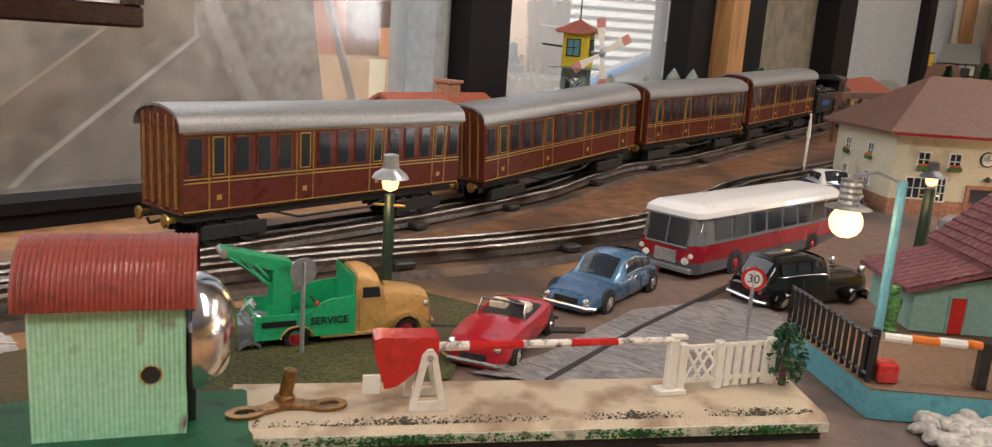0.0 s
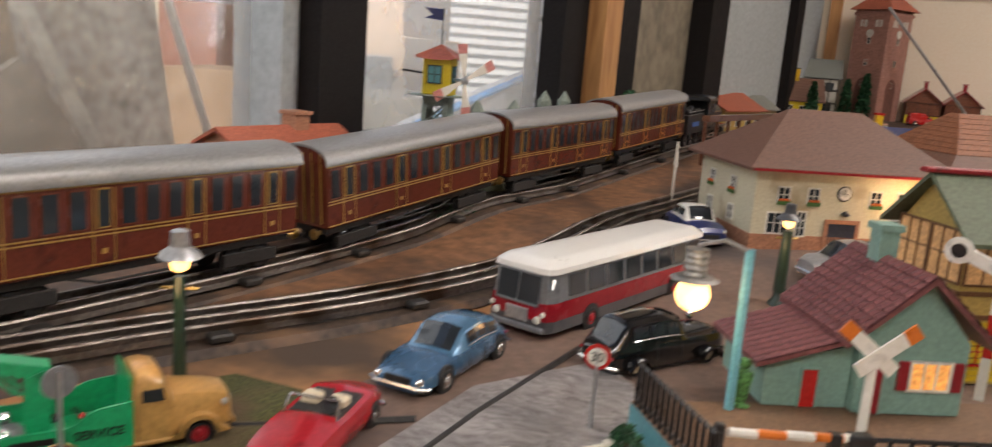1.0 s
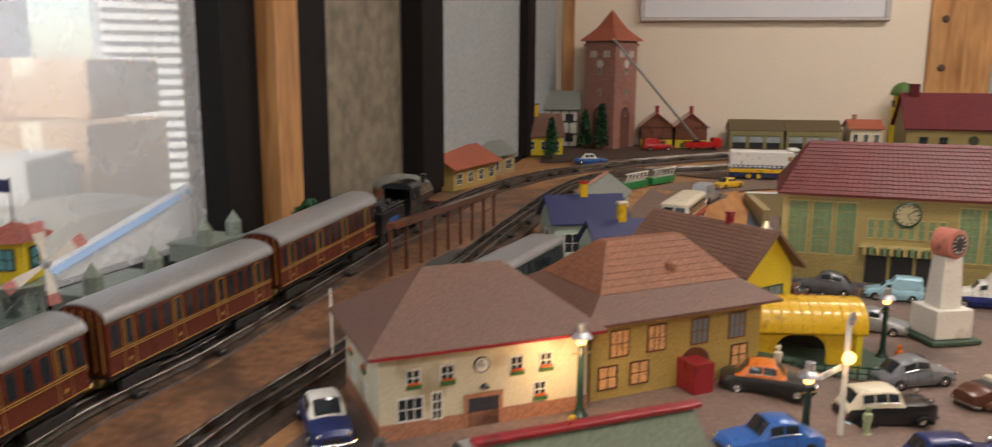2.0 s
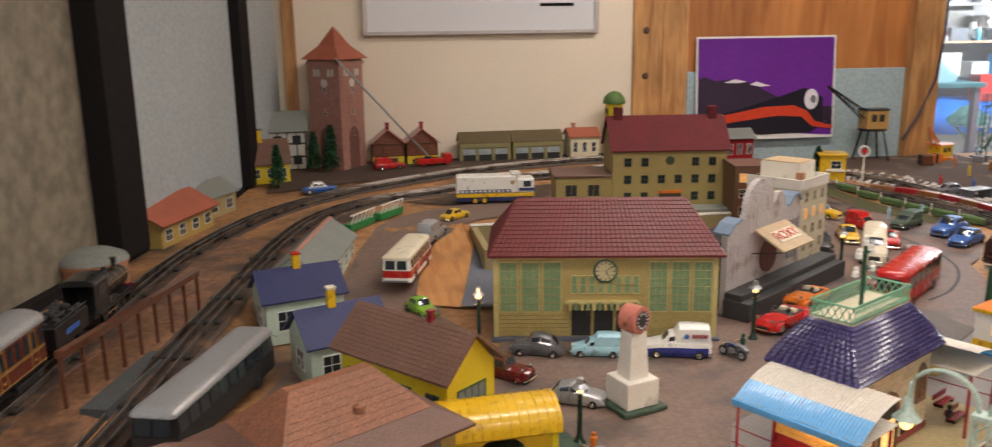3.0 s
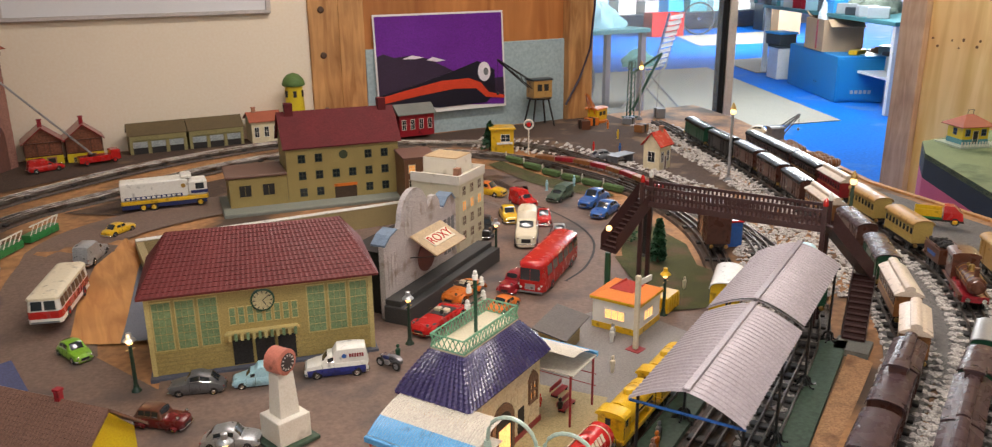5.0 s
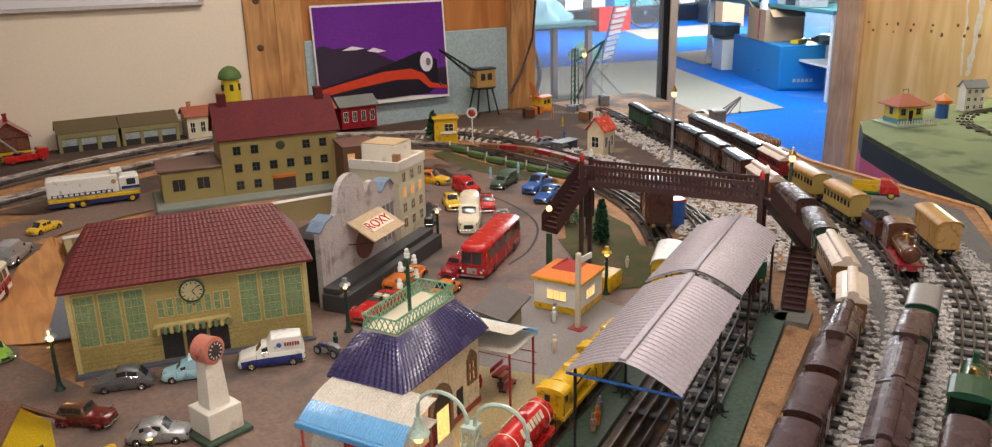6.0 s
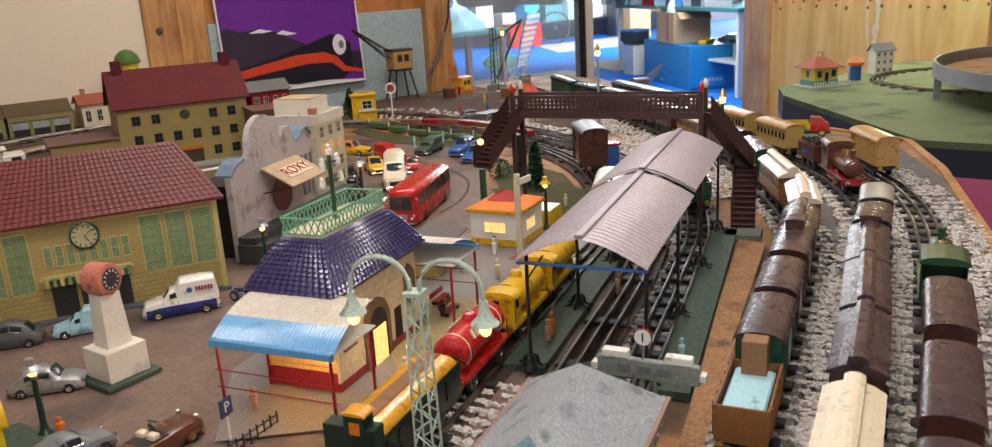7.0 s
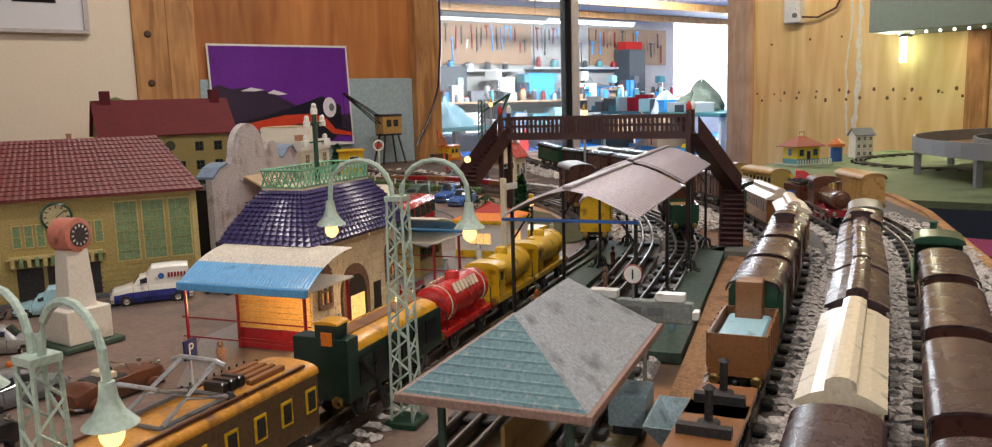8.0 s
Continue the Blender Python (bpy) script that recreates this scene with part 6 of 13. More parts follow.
# --- three-storey house at the back with its annex
def back_house():
    w, d, h, zr = 0.305, 0.15, 0.15, 0.235
    m = base(0.838, 2.665, -7, 0.062) @ at(w / 2, d / 2)
    t = thing("apartment_house", "khaki three-storey tinplate house with dark red roof and two chimneys", "house", m)
    part("wall", gable_walls(w, d, h, zr), WALL_K, t)
    OXBLOOD = mat("oxblood_roof", (0.1, 0.016, 0.018), 0.7, var=0.25, scale=20, ior=1.25)
    part("roof", gable_roof(w, d, h, zr, 0.008, 0.012), OXBLOOD, t)
    for x in (-w / 2 + 0.025, w / 2 - 0.025):
        part("chimney", Mesh().box(x - 0.011, x + 0.011, -0.012, 0.012, zr - 0.02, zr + 0.022, c=0.0006), OXBLOOD, t)
    f = face_m(w, d, "f")
    DG = mat("dark_green_frame", (0.05, 0.06, 0.03), 0.5)
    for r in range(3):
        for k in range(6):
            x = -0.112 + 0.045 * k
            if abs(x) < 0.03 and r == 0 or (r == 2 and k == 2) or (k == 3 and r == 2):
                continue
            if r == 0 and k in (2, 3):
                continue
            window(t, f, x, 0.016 + 0.046 * r, 0.017, 0.02, frame_mat=DG, bars=(1, 1))
    part("round_window", Mesh().lathe([(0.012, 0), (0.012, 0.002), (0.009, 0.0021)], 20, f @ at(0.0, 0, 0.122) @ Matrix.Rotation(radians(90), 4, "X")), DG, t)
    part("passage", Mesh().box(-0.028, 0.032, -0.0012, 0.0006, 0.0, 0.034, f), mat("inner_shade", (0.06, 0.035, 0.02), 0.7), t, "open dark passage")
    part("lintel", Mesh().box(-0.03, 0.034, -0.003, 0.0005, 0.034, 0.042, f), ORANGE, t)
    an = part("annex", Mesh().box(-w / 2 - 0.15, -w / 2 - 0.001, -d / 2 + 0.0, d / 2 - 0.02, 0, 0.08), WALL_K, t, "single-storey khaki annex")
    part("annex_roof", Mesh().box(-w / 2 - 0.158, -w / 2 - 0.001, -d / 2 - 0.008, d / 2 - 0.012, 0.0805, 0.088, c=0.002), ROOF_BR, an)
    for k in (0, 1):
        x = -w / 2 - 0.11 + 0.06 * k
        window(an, f, x, 0.03, 0.03, 0.03, pane_mat=SOOT, frame_mat=WALL_K, bars=(1, 0))
    return t


whole("plinth", Mesh().box(0, 0.47, 0, 0.2, 0, 0.012, c=0.002), mat("grey_green_plinth", (0.18, 0.19, 0.16), 0.6), "grey-green plinth under the back houses", "plinth", base(0.66, 2.625, -7, 0.052), kind="structure")
back_house()


# --- picture house facade and the cream corner building
def cinema():
    m = base(0.835, 1.94, 36, 0.004)
    t = thing("cinema", "grey-white scalloped cinema front with a lit sign over dark steps", "cinema", m)
    PLAS = mat("weathered_white", (0.47, 0.43, 0.42), 0.6, var=0.25, scale=18, stain=(0.28, 0.22, 0.18), stain_amount=0.3, stain_scale=30)
    SLATE = mat("blue_grey_coping", (0.16, 0.22, 0.3), 0.5, var=0.2)
    o = [(0, 0), (0, 0.15), (0.02, 0.165), (0.045, 0.172), (0.06, 0.172)]
    o += [(0.118 - 0.052 * math.cos(k * math.pi / 12), 0.185 + 0.055 * math.sin(k * math.pi / 12)) for k in range(13)]
    o += [(0.178, 0.19), (0.19, 0.205), (0.205, 0.205), (0.218, 0.19), (0.222, 0.17), (0.232, 0.17), (0.25, 0.185), (0.27, 0.19), (0.285, 0.175), (0.29, 0.16), (0.29, 0)]
    part("facade", Mesh().prism(o, 0.0, 0.012), PLAS, t)
    for r in (0.042, 0.03, 0.018):
        band = [(0.118 - r * math.cos(k * math.pi / 12), 0.185 + r * 1.05 * math.sin(k * math.pi / 12)) for k in range(13)]
        part("arch_band", Mesh().prism([(0.118 - r, 0.14)] + band + [(0.118 + r, 0.14)], -0.0012 - (0.045 - r) * 0.06, 0.0005), PLAS, t)
    part("coping", Mesh().prism([(0.0, 0.1502), (0.02, 0.1652), (0.045, 0.1722), (0.045, 0.176), (0.02, 0.169), (0.0, 0.154)], -0.003, 0.03), SLATE, t, "blue-grey coping")
    part("coping", Mesh().prism([(0.232, 0.1703), (0.25, 0.1853), (0.27, 0.1903), (0.285, 0.1753), (0.285, 0.179), (0.27, 0.194), (0.25, 0.189), (0.232, 0.174)], -0.003, 0.03), SLATE, t, "blue-grey coping")
    part("backing", Mesh().box(0.02, 0.28, 0.013, 0.1, 0, 0.13), SOOT, t, "dark hall behind the front")
    STEP = mat("charcoal_step", (0.045, 0.043, 0.043), 0.65, var=0.25)
    part("step", Mesh().box(-0.01, 0.4, -0.055, -0.001, 0, 0.034, c=0.001), STEP, t, "charcoal step")
    part("step", Mesh().box(-0.005, 0.395, -0.036, -0.001, 0.0342, 0.046, c=0.001), STEP, t, "charcoal step")
    part("entrance", Mesh().lathe([(0.033, 0), (0.033, 0.003)], 24, at(0.155, -0.0005, 0.085) @ Matrix.Rotation(radians(90), 4, "X")), mat("dusky_red_hall", (0.16, 0.05, 0.04), 0.6), t, "round dusky red entrance")
    tilt = at(0.15, -0.004, 0.145) @ Matrix.Rotation(radians(28), 4, "X")
    sg = part("sign_box", Mesh().box(-0.062, 0.062, -0.07, 0.0, 0, 0.004, tilt, c=0.0008), mat("tan_canopy", (0.42, 0.3, 0.17), 0.5, var=0.2), t, "sloping sign canopy")
    part("light_panel", Mesh().box(-0.04, 0.045, -0.05, -0.02, 0.0042, 0.0055, tilt), CREAM, sg, "cream sign panel")
    cu = bpy.data.curves.new("sign_word", "FONT")
    cu.body, cu.size, cu.align_x, cu.align_y, cu.extrude = "ROXY", 0.031, "CENTER", "CENTER", 0.0004
    cu.materials.append(RED)
    o = new("sign_word", cu)
    o.parent = sg
    o.matrix_basis = tilt @ at(0.0025, -0.035, 0.0062)
    for X in (-0.058, 0.058):
        part("strut", Mesh().tube([(0.15 + X, -0.062, 0.112), (0.15 + X, -0.002, 0.1)], 0.0012, 5), SOOT, sg)
    for k in range(3):
        part("side_panel", Mesh().box(0.012 + 0.012 * k, 0.019 + 0.012 * k, -0.001, 0.0004, 0.06, 0.13), PLAS, t)
        part("side_panel", Mesh().box(0.235 + 0.017 * k, 0.245 + 0.017 * k, -0.0015, 0.0004, 0.06, 0.14), GREY, t)
    return t


cinema()


def corner_block():
    m = base(1.13, 2.22, 36, 0.004)
    t = thing("corner_house", "cream corner house with flat roof and rows of lit windows", "house", m)
    w, d, h = 0.13, 0.13, 0.175
    part("wall", Mesh().box(0, w, 0, d, 0, h), WALL_W, t)
    part("roof", Mesh().box(0.003, w - 0.003, 0.003, d - 0.003, h + 0.0005, h + 0.006), CREAM, t)
    pp = Mesh().box(-0.003, w + 0.003, -0.003, 0.002, h - 0.004, h + 0.018).box(w - 0.002, w + 0.003, 0.0025, d, h - 0.004, h + 0.018).box(-0.003, 0.002, 0.0025, d, h - 0.004, h + 0.018)
    part("parapet", pp, WHITEP, t)
    up = part("upper_block", Mesh().box(0.045, w - 0.005, 0.03, d - 0.008, h + 0.0065, h + 0.045), WHITEP, t, "white upper storey")
    part("upper_roof", Mesh().box(0.047, w - 0.007, 0.032, d - 0.01, h + 0.0455, h + 0.048), mat("tan_flat_roof", (0.48, 0.35, 0.2), 0.6, var=0.2, scale=20), up)
    part("chimney", Mesh().box(0.02, 0.035, 0.01, 0.025, h + 0.0065, h + 0.03), BRICKY, t)
    for r in range(4):
        for k in range(3):
            window(t, at(0, 0), 0.025 + 0.04 * k, 0.03 + 0.037 * r, 0.016, 0.022, pane_mat=LIT if r == 2 else BROWN, frame_mat=WALL_W, bars=(1, 1))
        for k in range(3):
            window(t, at(w, 0) @ Matrix.Rotation(radians(90), 4, "Z"), 0.03 + 0.045 * k, 0.03 + 0.037 * r, 0.016, 0.022, pane_mat=BROWN, frame_mat=WALL_W, bars=(1, 1))
    return t


corner_block()
bk = thing("brown_house", "narrow brown flat-roofed house beside the apartment house", "house", base(1.16, 2.56, -10, 0.03))
part("wall", Mesh().box(-0.04, 0.05, -0.06, 0.06, 0, 0.15), mat("brown_house_wall", (0.15, 0.07, 0.035), 0.5), bk)
part("roof", Mesh().box(-0.043, 0.053, -0.063, 0.063, 0.1505, 0.156), ROOF_BR, bk)
for z in (0.03, 0.075, 0.115):
    window(bk, at(0, -0.06), -0.02, z, 0.016, 0.02, pane_mat=LIT if z > 0.1 else GLASS_D, frame_mat=CREAM)
    window(bk, at(0, -0.06), 0.022, z, 0.016, 0.02, frame_mat=CREAM)


# --- stone station building with purple mansard roof
def stone_station():
    w, d, h = 0.196, 0.096, 0.118
    m = base(0.727, 1.357, 30.3, 0.008) @ at(w / 2 + 0.006, d / 2 + 0.006)
    t = thing("stone_station", "cream stone station house with embossed purple mansard roof", "station", m)
    part("wall", Mesh().box(-w / 2, w / 2, -d / 2, d / 2, 0, h), WALL_ST, t)
    # courses of stone
    st = Mesh()
    rr = random.Random(9)
    for fc, L in (("f", w), ("l", d)):
        f = face_m(w, d, fc)
        for r in range(12):
            x = -L / 2 - rr.uniform(0, 0.012)
            while x < L / 2:
                x1 = x + rr.uniform(0.011, 0.018)
                if x1 > -L / 2 + 0.003 and x < L / 2 - 0.003:
                    st.box(max(x, -L / 2) + 0.0004, min(x1, L / 2) - 0.0004, -rr.uniform(0.0005, 0.0012), 0.0003, 0.003 + r * 0.0094, 0.0119 + r * 0.0094, f)
                x = x1
    ob = part("stone", st, WALL_ST, t)
    ob["kind"] = "stuff"
    part("base_band", Mesh().box(-w / 2 - 0.002, w / 2 + 0.002, -d / 2 - 0.002, d / 2 + 0.002, 0, 0.01), CRIMSON, t, "red base band")
    a, b = w / 2 + 0.012, d / 2 + 0.012
    # curved mansard
    def ring(k):
        u = k / 6
        ins = 0.042 * (0.8 * u + 0.2 * u * u)
        z = h + 0.054 * u ** 0.95
        x, y = a - ins * 0.95, b - ins * 0.78
        return [(-x, -y, z), (x, -y, z), (x, y, z), (-x, y, z)]
    rings = [[(x, y, z - 0.003) for x, y, z in ring(0)]] + [ring(k) for k in range(7)]
    rf = part("roof", Mesh().loft(rings), ROOF_PU, t)
    for i in range(4):
        j = (i + 1) % 4
        for k in range(6):
            p, q = ring(k), ring(k + 1)
            tile_rows(rf, [p[i], p[j], q[j], q[i]], 2, 26 if i % 2 == 0 else 13, ROOF_PU, 0.0014, name="scallop_tiles", bow=0.8)
    tp = ring(6)
    x, y, z = tp[1][0], tp[2][1], tp[0][2]
    part("deck", Mesh().box(-x, x, -y, y, z + 0.0005, z + 0.003), CREAM, t)
    rail = part("railing", Mesh().box(-x, x, -y, -y + 0.0016, z + 0.003, z + 0.005).box(-x, x, -y, -y + 0.0016, z + 0.021, z + 0.024), mat("mint_green_rail", (0.16, 0.36, 0.22), 0.45), t, "mint green pierced railing")
    MINT = rail.data.materials[0]
    for (x0, y0, x1, y1) in ((-x, y, x, y), (-x, -y, -x, y), (x, -y, x, y)):
        part("railing", Mesh().tube([(x0, y0, z + 0.004), (x1, y1, z + 0.004)], 0.001, 4).tube([(x0, y0, z + 0.0225), (x1, y1, z + 0.0225)], 0.0014, 4), MINT, t)
    lat = Mesh()
    for (x0, y0, x1, y1) in ((-x, -y, x, -y), (-x, y, x, y), (-x, -y, -x, y), (x, -y, x, y)):
        n = max(4, int(math.hypot(x1 - x0, y1 - y0) / 0.008))
        for k in range(n):
            p0 = Vector((x0 + (x1 - x0) * k / n, y0 + (y1 - y0) * k / n, z + 0.004))
            p1 = Vector((x0 + (x1 - x0) * (k + 1) / n, y0 + (y1 - y0) * (k + 1) / n, z + 0.022))
            lat.tube([p0, p1], 0.0009, 3).tube([(p1.x, p1.y, p0.z), (p0.x, p0.y, p1.z)], 0.0009, 3)
    ob = part("lattice", lat, MINT, t)
    ob["kind"] = "stuff"
    pole = part("roof_pole", Mesh().tube([(0, 0, z + 0.003), (0, 0, z + 0.085)], 0.0028, 8), DKGREEN, t, "dark green telegraph pole")
    for zz, n in ((0.05, 0.02), (0.072, 0.016)):
        part("cross_arm", Mesh().tube([(-n, 0, z + zz), (n, 0, z + zz)], 0.0012, 6), DKGREEN, pole)
        for s in (-1, 1):
            part("insulator", Mesh().lathe([(0.0042, 0), (0.0042, 0.006), (0.003, 0.007), (0.003, 0.011), (0.0015, 0.013)], 10, at(s * n, 0, z + zz - 0.004)), WHITE, pole)
    part("insulator", Mesh().lathe([(0.0042, 0), (0.0042, 0.006), (0.003, 0.007), (0.003, 0.011), (0.0015, 0.013)], 10, at(0, 0, z + 0.082)), WHITE, pole)
    f = face_m(w, d, "f")
    BR = mat("carved_brown_stone", (0.17, 0.1, 0.06), 0.7, var=0.3)
    for x, lit in ((-0.074, LIT), (0.075, LIT)):
        window(t, f, x, 0.048, 0.018, 0.03, pane_mat=lit, frame_mat=BR, bars=(1, 1), t=0.004, proud=0.004)
        part("pediment", Mesh().prism([(x - 0.014, 0.083), (x + 0.014, 0.083), (x + 0.006, 0.092), (x, 0.097), (x - 0.006, 0.092)], -0.004, 0.0004, f), BR, t)
    arch = [(-0.012 + 0.03 * math.cos(k * math.pi / 14), 0.048 + 0.034 * math.sin(k * math.pi / 14)) for k in range(15)] + [(-0.042, 0.0), (0.018, 0.0)]
    part("portal", Mesh().prism(arch, -0.004, 0.0004, f), BR, t, "carved brown portal")
    inner = [(-0.012 + 0.021 * math.cos(k * math.pi / 14), 0.046 + 0.024 * math.sin(k * math.pi / 14)) for k in range(15)] + [(-0.033, 0.0), (0.009, 0.0)]
    part("fanlight", Mesh().prism(inner, -0.0048, -0.0041, f), SOOT, t)
    part("doorway", Mesh().box(-0.027, 0.003, -0.0056, -0.0049, 0.0, 0.046, f), LITW, t, "lit open doorway")
    part("niche", Mesh().box(0.032, 0.05, -0.0014, 0.0004, 0.0, 0.05, f), SOOT, t)
    l = face_m(w, d, "l")
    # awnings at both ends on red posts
    # ochre boards, with the lamplit glow under the awning put into the colour
    BOARDS = mat("glow_tinted_ochre_boards", (0.62, 0.38, 0.11), 0.5, var=0.22, scale=60)
    STR = mat("ribbed_awning_white", (0.55, 0.5, 0.42), 0.5, var=0.15)
    AWB = enamel("awning_blue", (0.1, 0.33, 0.6), 0.45)
    for side in (-1, 1):
        me, low, hem = Mesh(), Mesh(), Mesh()
        n, dep, x0, yc = 38, 0.082, side * (w / 2 + 0.002), -0.026
        half = 0.077
        for k in range(n):
            y0, y1 = yc - half + 2 * half * k / n, yc - half + 2 * half * (k + 0.96) / n
            for j in range(6):
                q0, q1 = j / 6, (j + 1) / 6
                za, zb = 0.118 - 0.026 * q0 ** 2.2, 0.118 - 0.026 * q1 ** 2.2
                xa, xb = x0 + side * dep * q0, x0 + side * dep * q1
                (me if j < 4 else low).add([(xa, y0, za), (xa, (y0 + y1) / 2, za + 0.0011), (xa, y1, za), (xb, y1, zb), (xb, (y0 + y1) / 2, zb + 0.0011), (xb, y0, zb)], [(0, 1, 4, 5), (1, 2, 3, 4)])
        me.box(min(x0, x0 + side * dep), max(x0, x0 + side * dep), yc - half, yc + half, 0.087, 0.0885)
        aw = part("awning", me, STR, t, "ribbed white awning")
        part("blue_border", low, AWB, aw, "sky blue painted awning border")
        xe = x0 + side * dep
        hem.box(min(xe, xe + side * 0.006), max(xe, xe + side * 0.006), yc - half, yc + half, 0.084, 0.0925, c=0.001)
        part("hem", hem, AWB, aw, "blue awning edge")
        for yy in (yc - half + 0.006, yc + half - 0.006):
            for xx in (x0 + side * 0.004, xe):
                part("post", Mesh().tube([(xx, yy, 0.0), (xx, yy, 0.0868)], 0.0019, 6), CRIMSON, aw)
        for zz in (0.035, 0.055):
            part("rail", Mesh().tube([(xe, yc - half, zz), (xe, yc + half, zz)], 0.0008, 4), CRIMSON, aw)
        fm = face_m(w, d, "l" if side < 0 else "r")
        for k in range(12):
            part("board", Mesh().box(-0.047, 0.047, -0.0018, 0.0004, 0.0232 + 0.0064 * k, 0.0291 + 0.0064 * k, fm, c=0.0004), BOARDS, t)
        part("red_panel", Mesh().box(-0.046, 0.046, -0.0022, 0.0004, 0.0105, 0.0225, fm), CRIMSON, t, "red painted lower panel")
    return t


stone_station()
point_lamp("station_lamp", (0.8, 1.36, 0.05), 0.03)
point_lamp("awning_lamp", (0.675, 1.35, 0.062), 0.14, (1.0, 0.55, 0.2))
# ---------------- rolling stock ----------------
COACH = enamel("teak_coach_brown", (0.11, 0.024, 0.014), 0.22)
COACHUP = enamel("coach_upper_panel", (0.16, 0.04, 0.02), 0.25)
GOLD = mat("gold_lining", (0.42, 0.25, 0.06), 0.4, 0.3, bump=0)
ROOFSILVER = mat("silver_grey_roof", (0.27, 0.265, 0.26), 0.34, 0.25, var=0.15, scale=18)
DKBROWN = enamel("dark_brown_wagon", (0.07, 0.028, 0.02), 0.28)
ROOFBLACK = enamel("glossy_black_roof", (0.009, 0.008, 0.009), 0.2, coat=0.0, ior=1.35)
MAUVE = enamel("mauve_brown_roof", (0.06, 0.036, 0.038), 0.26, coat=0.0, ior=1.3, var=0.25, scale=25)
BUFF = enamel("buff_roof", (0.6, 0.49, 0.39), 0.38)
TEAK = enamel("teak_wagon", (0.22, 0.09, 0.03), 0.35)
AMBER = enamel("amber_roof", (0.6, 0.29, 0.02), 0.25)


def track_m(pts, x, y, flip=False, lift=0.017, sink=0.0):
    p = spline(pts, 0.01)
    i = min(range(1, len(p) - 1), key=lambda k: (p[k].x - x) ** 2 + (p[k].y - y) ** 2)
    d = p[i + 1] - p[i - 1]
    a = math.atan2(d.y, d.x) + (math.pi if flip else 0)
    q = p[i]
    back, fwd = p[max(i - 8, 0)], p[min(i + 8, len(p) - 1)]
    slope = (gz(fwd.x, fwd.y) - gz(back.x, back.y)) / max(1e-6, (fwd - back).length)
    return at(q.x, q.y, gz(q.x, q.y) + lift + 0.0003) @ Matrix.Rotation(a, 4, "Z") @ Matrix.Rotation(-math.atan(slope) * (-1 if flip else 1), 4, "Y")


def arch(w, z0, rise, n=10, over=0.0):
    return [((w / 2 + over) * -math.cos(math.pi * k / n), z0 + rise * math.sin(math.pi * k / n) ** 0.8) for k in range(n + 1)]


def roof_mesh(L, w, z0, rise, over=0.003, thick=0.002, ends=0.003):
    o = arch(w, z0, rise, 12, over)
    pts = o + [(x * 0.985, z - thick) for x, z in reversed(o)]
    me = Mesh().prism(pts, -L / 2 - ends, L / 2 + ends, Matrix.Rotation(radians(-90), 4, "Z"))
    return me


def wheelset(parent, x, r=0.011, gauge=0.034, material=BLACK, rim=None):
    ax = part("axle", Mesh().tube([(x, -gauge / 2, r), (x, gauge / 2, r)], 0.0016, 6), SOOT, parent)
    for s in (-1, 1):
        m = at(x, s * gauge / 2, r) @ Matrix.Rotation(radians(90) * -s, 4, "X")
        part("wheel", Mesh().lathe([(r + 0.0015, -0.0035), (r + 0.0015, -0.002), (r, -0.0015), (r, 0.001), (r * 0.8, 0.0012), (r * 0.75, 0.0002), (r * 0.25, 0.0002), (r * 0.2, 0.0018)], 16, m), rim or material, ax)


def bogie(parent, x, r=0.01, wb=0.028):
    b = part("bogie", Mesh().box(x - wb / 2 - 0.012, x + wb / 2 + 0.012, -0.0225, -0.0195, 0.006, 0.016, c=0.0006).box(x - wb / 2 - 0.012, x + wb / 2 + 0.012, 0.0195, 0.0225, 0.006, 0.016, c=0.0006).box(x - 0.006, x + 0.006, -0.0194, 0.0194, 0.012, 0.018), SOOT, parent)
    for s in (-1, 1):
        m = x + s * wb / 2
        for t in (-1, 1):
            mm = at(m, t * 0.017, r) @ Matrix.Rotation(radians(90) * -t, 4, "X")
            part("wheel", Mesh().lathe([(r + 0.0015, -0.003), (r + 0.0015, -0.0018), (r, -0.0015), (r, 0.001), (r * 0.7, 0.0005), (r * 0.2, 0.0015)], 14, mm), BLACK, b)
    return b


def buffers(parent, L, z=0.022, y=0.017):
    for s in (-1, 1):
        for t in (-1, 1):
            part("buffer", Mesh().lathe([(0.0022, 0), (0.0022, 0.006), (0.0048, 0.0064), (0.0048, 0.0078), (0.003, 0.0084)], 10, at(s * L / 2, t * y, z) @ Matrix.Rotation(radians(90) * s, 4, "Y")), BRASS, parent)
        part("coupling", Mesh().tube([(s * L / 2, 0, z - 0.003), (s * (L / 2 + 0.008), 0, z - 0.004), (s * (L / 2 + 0.01), 0, z)], 0.0013, 5), SOOT, parent)


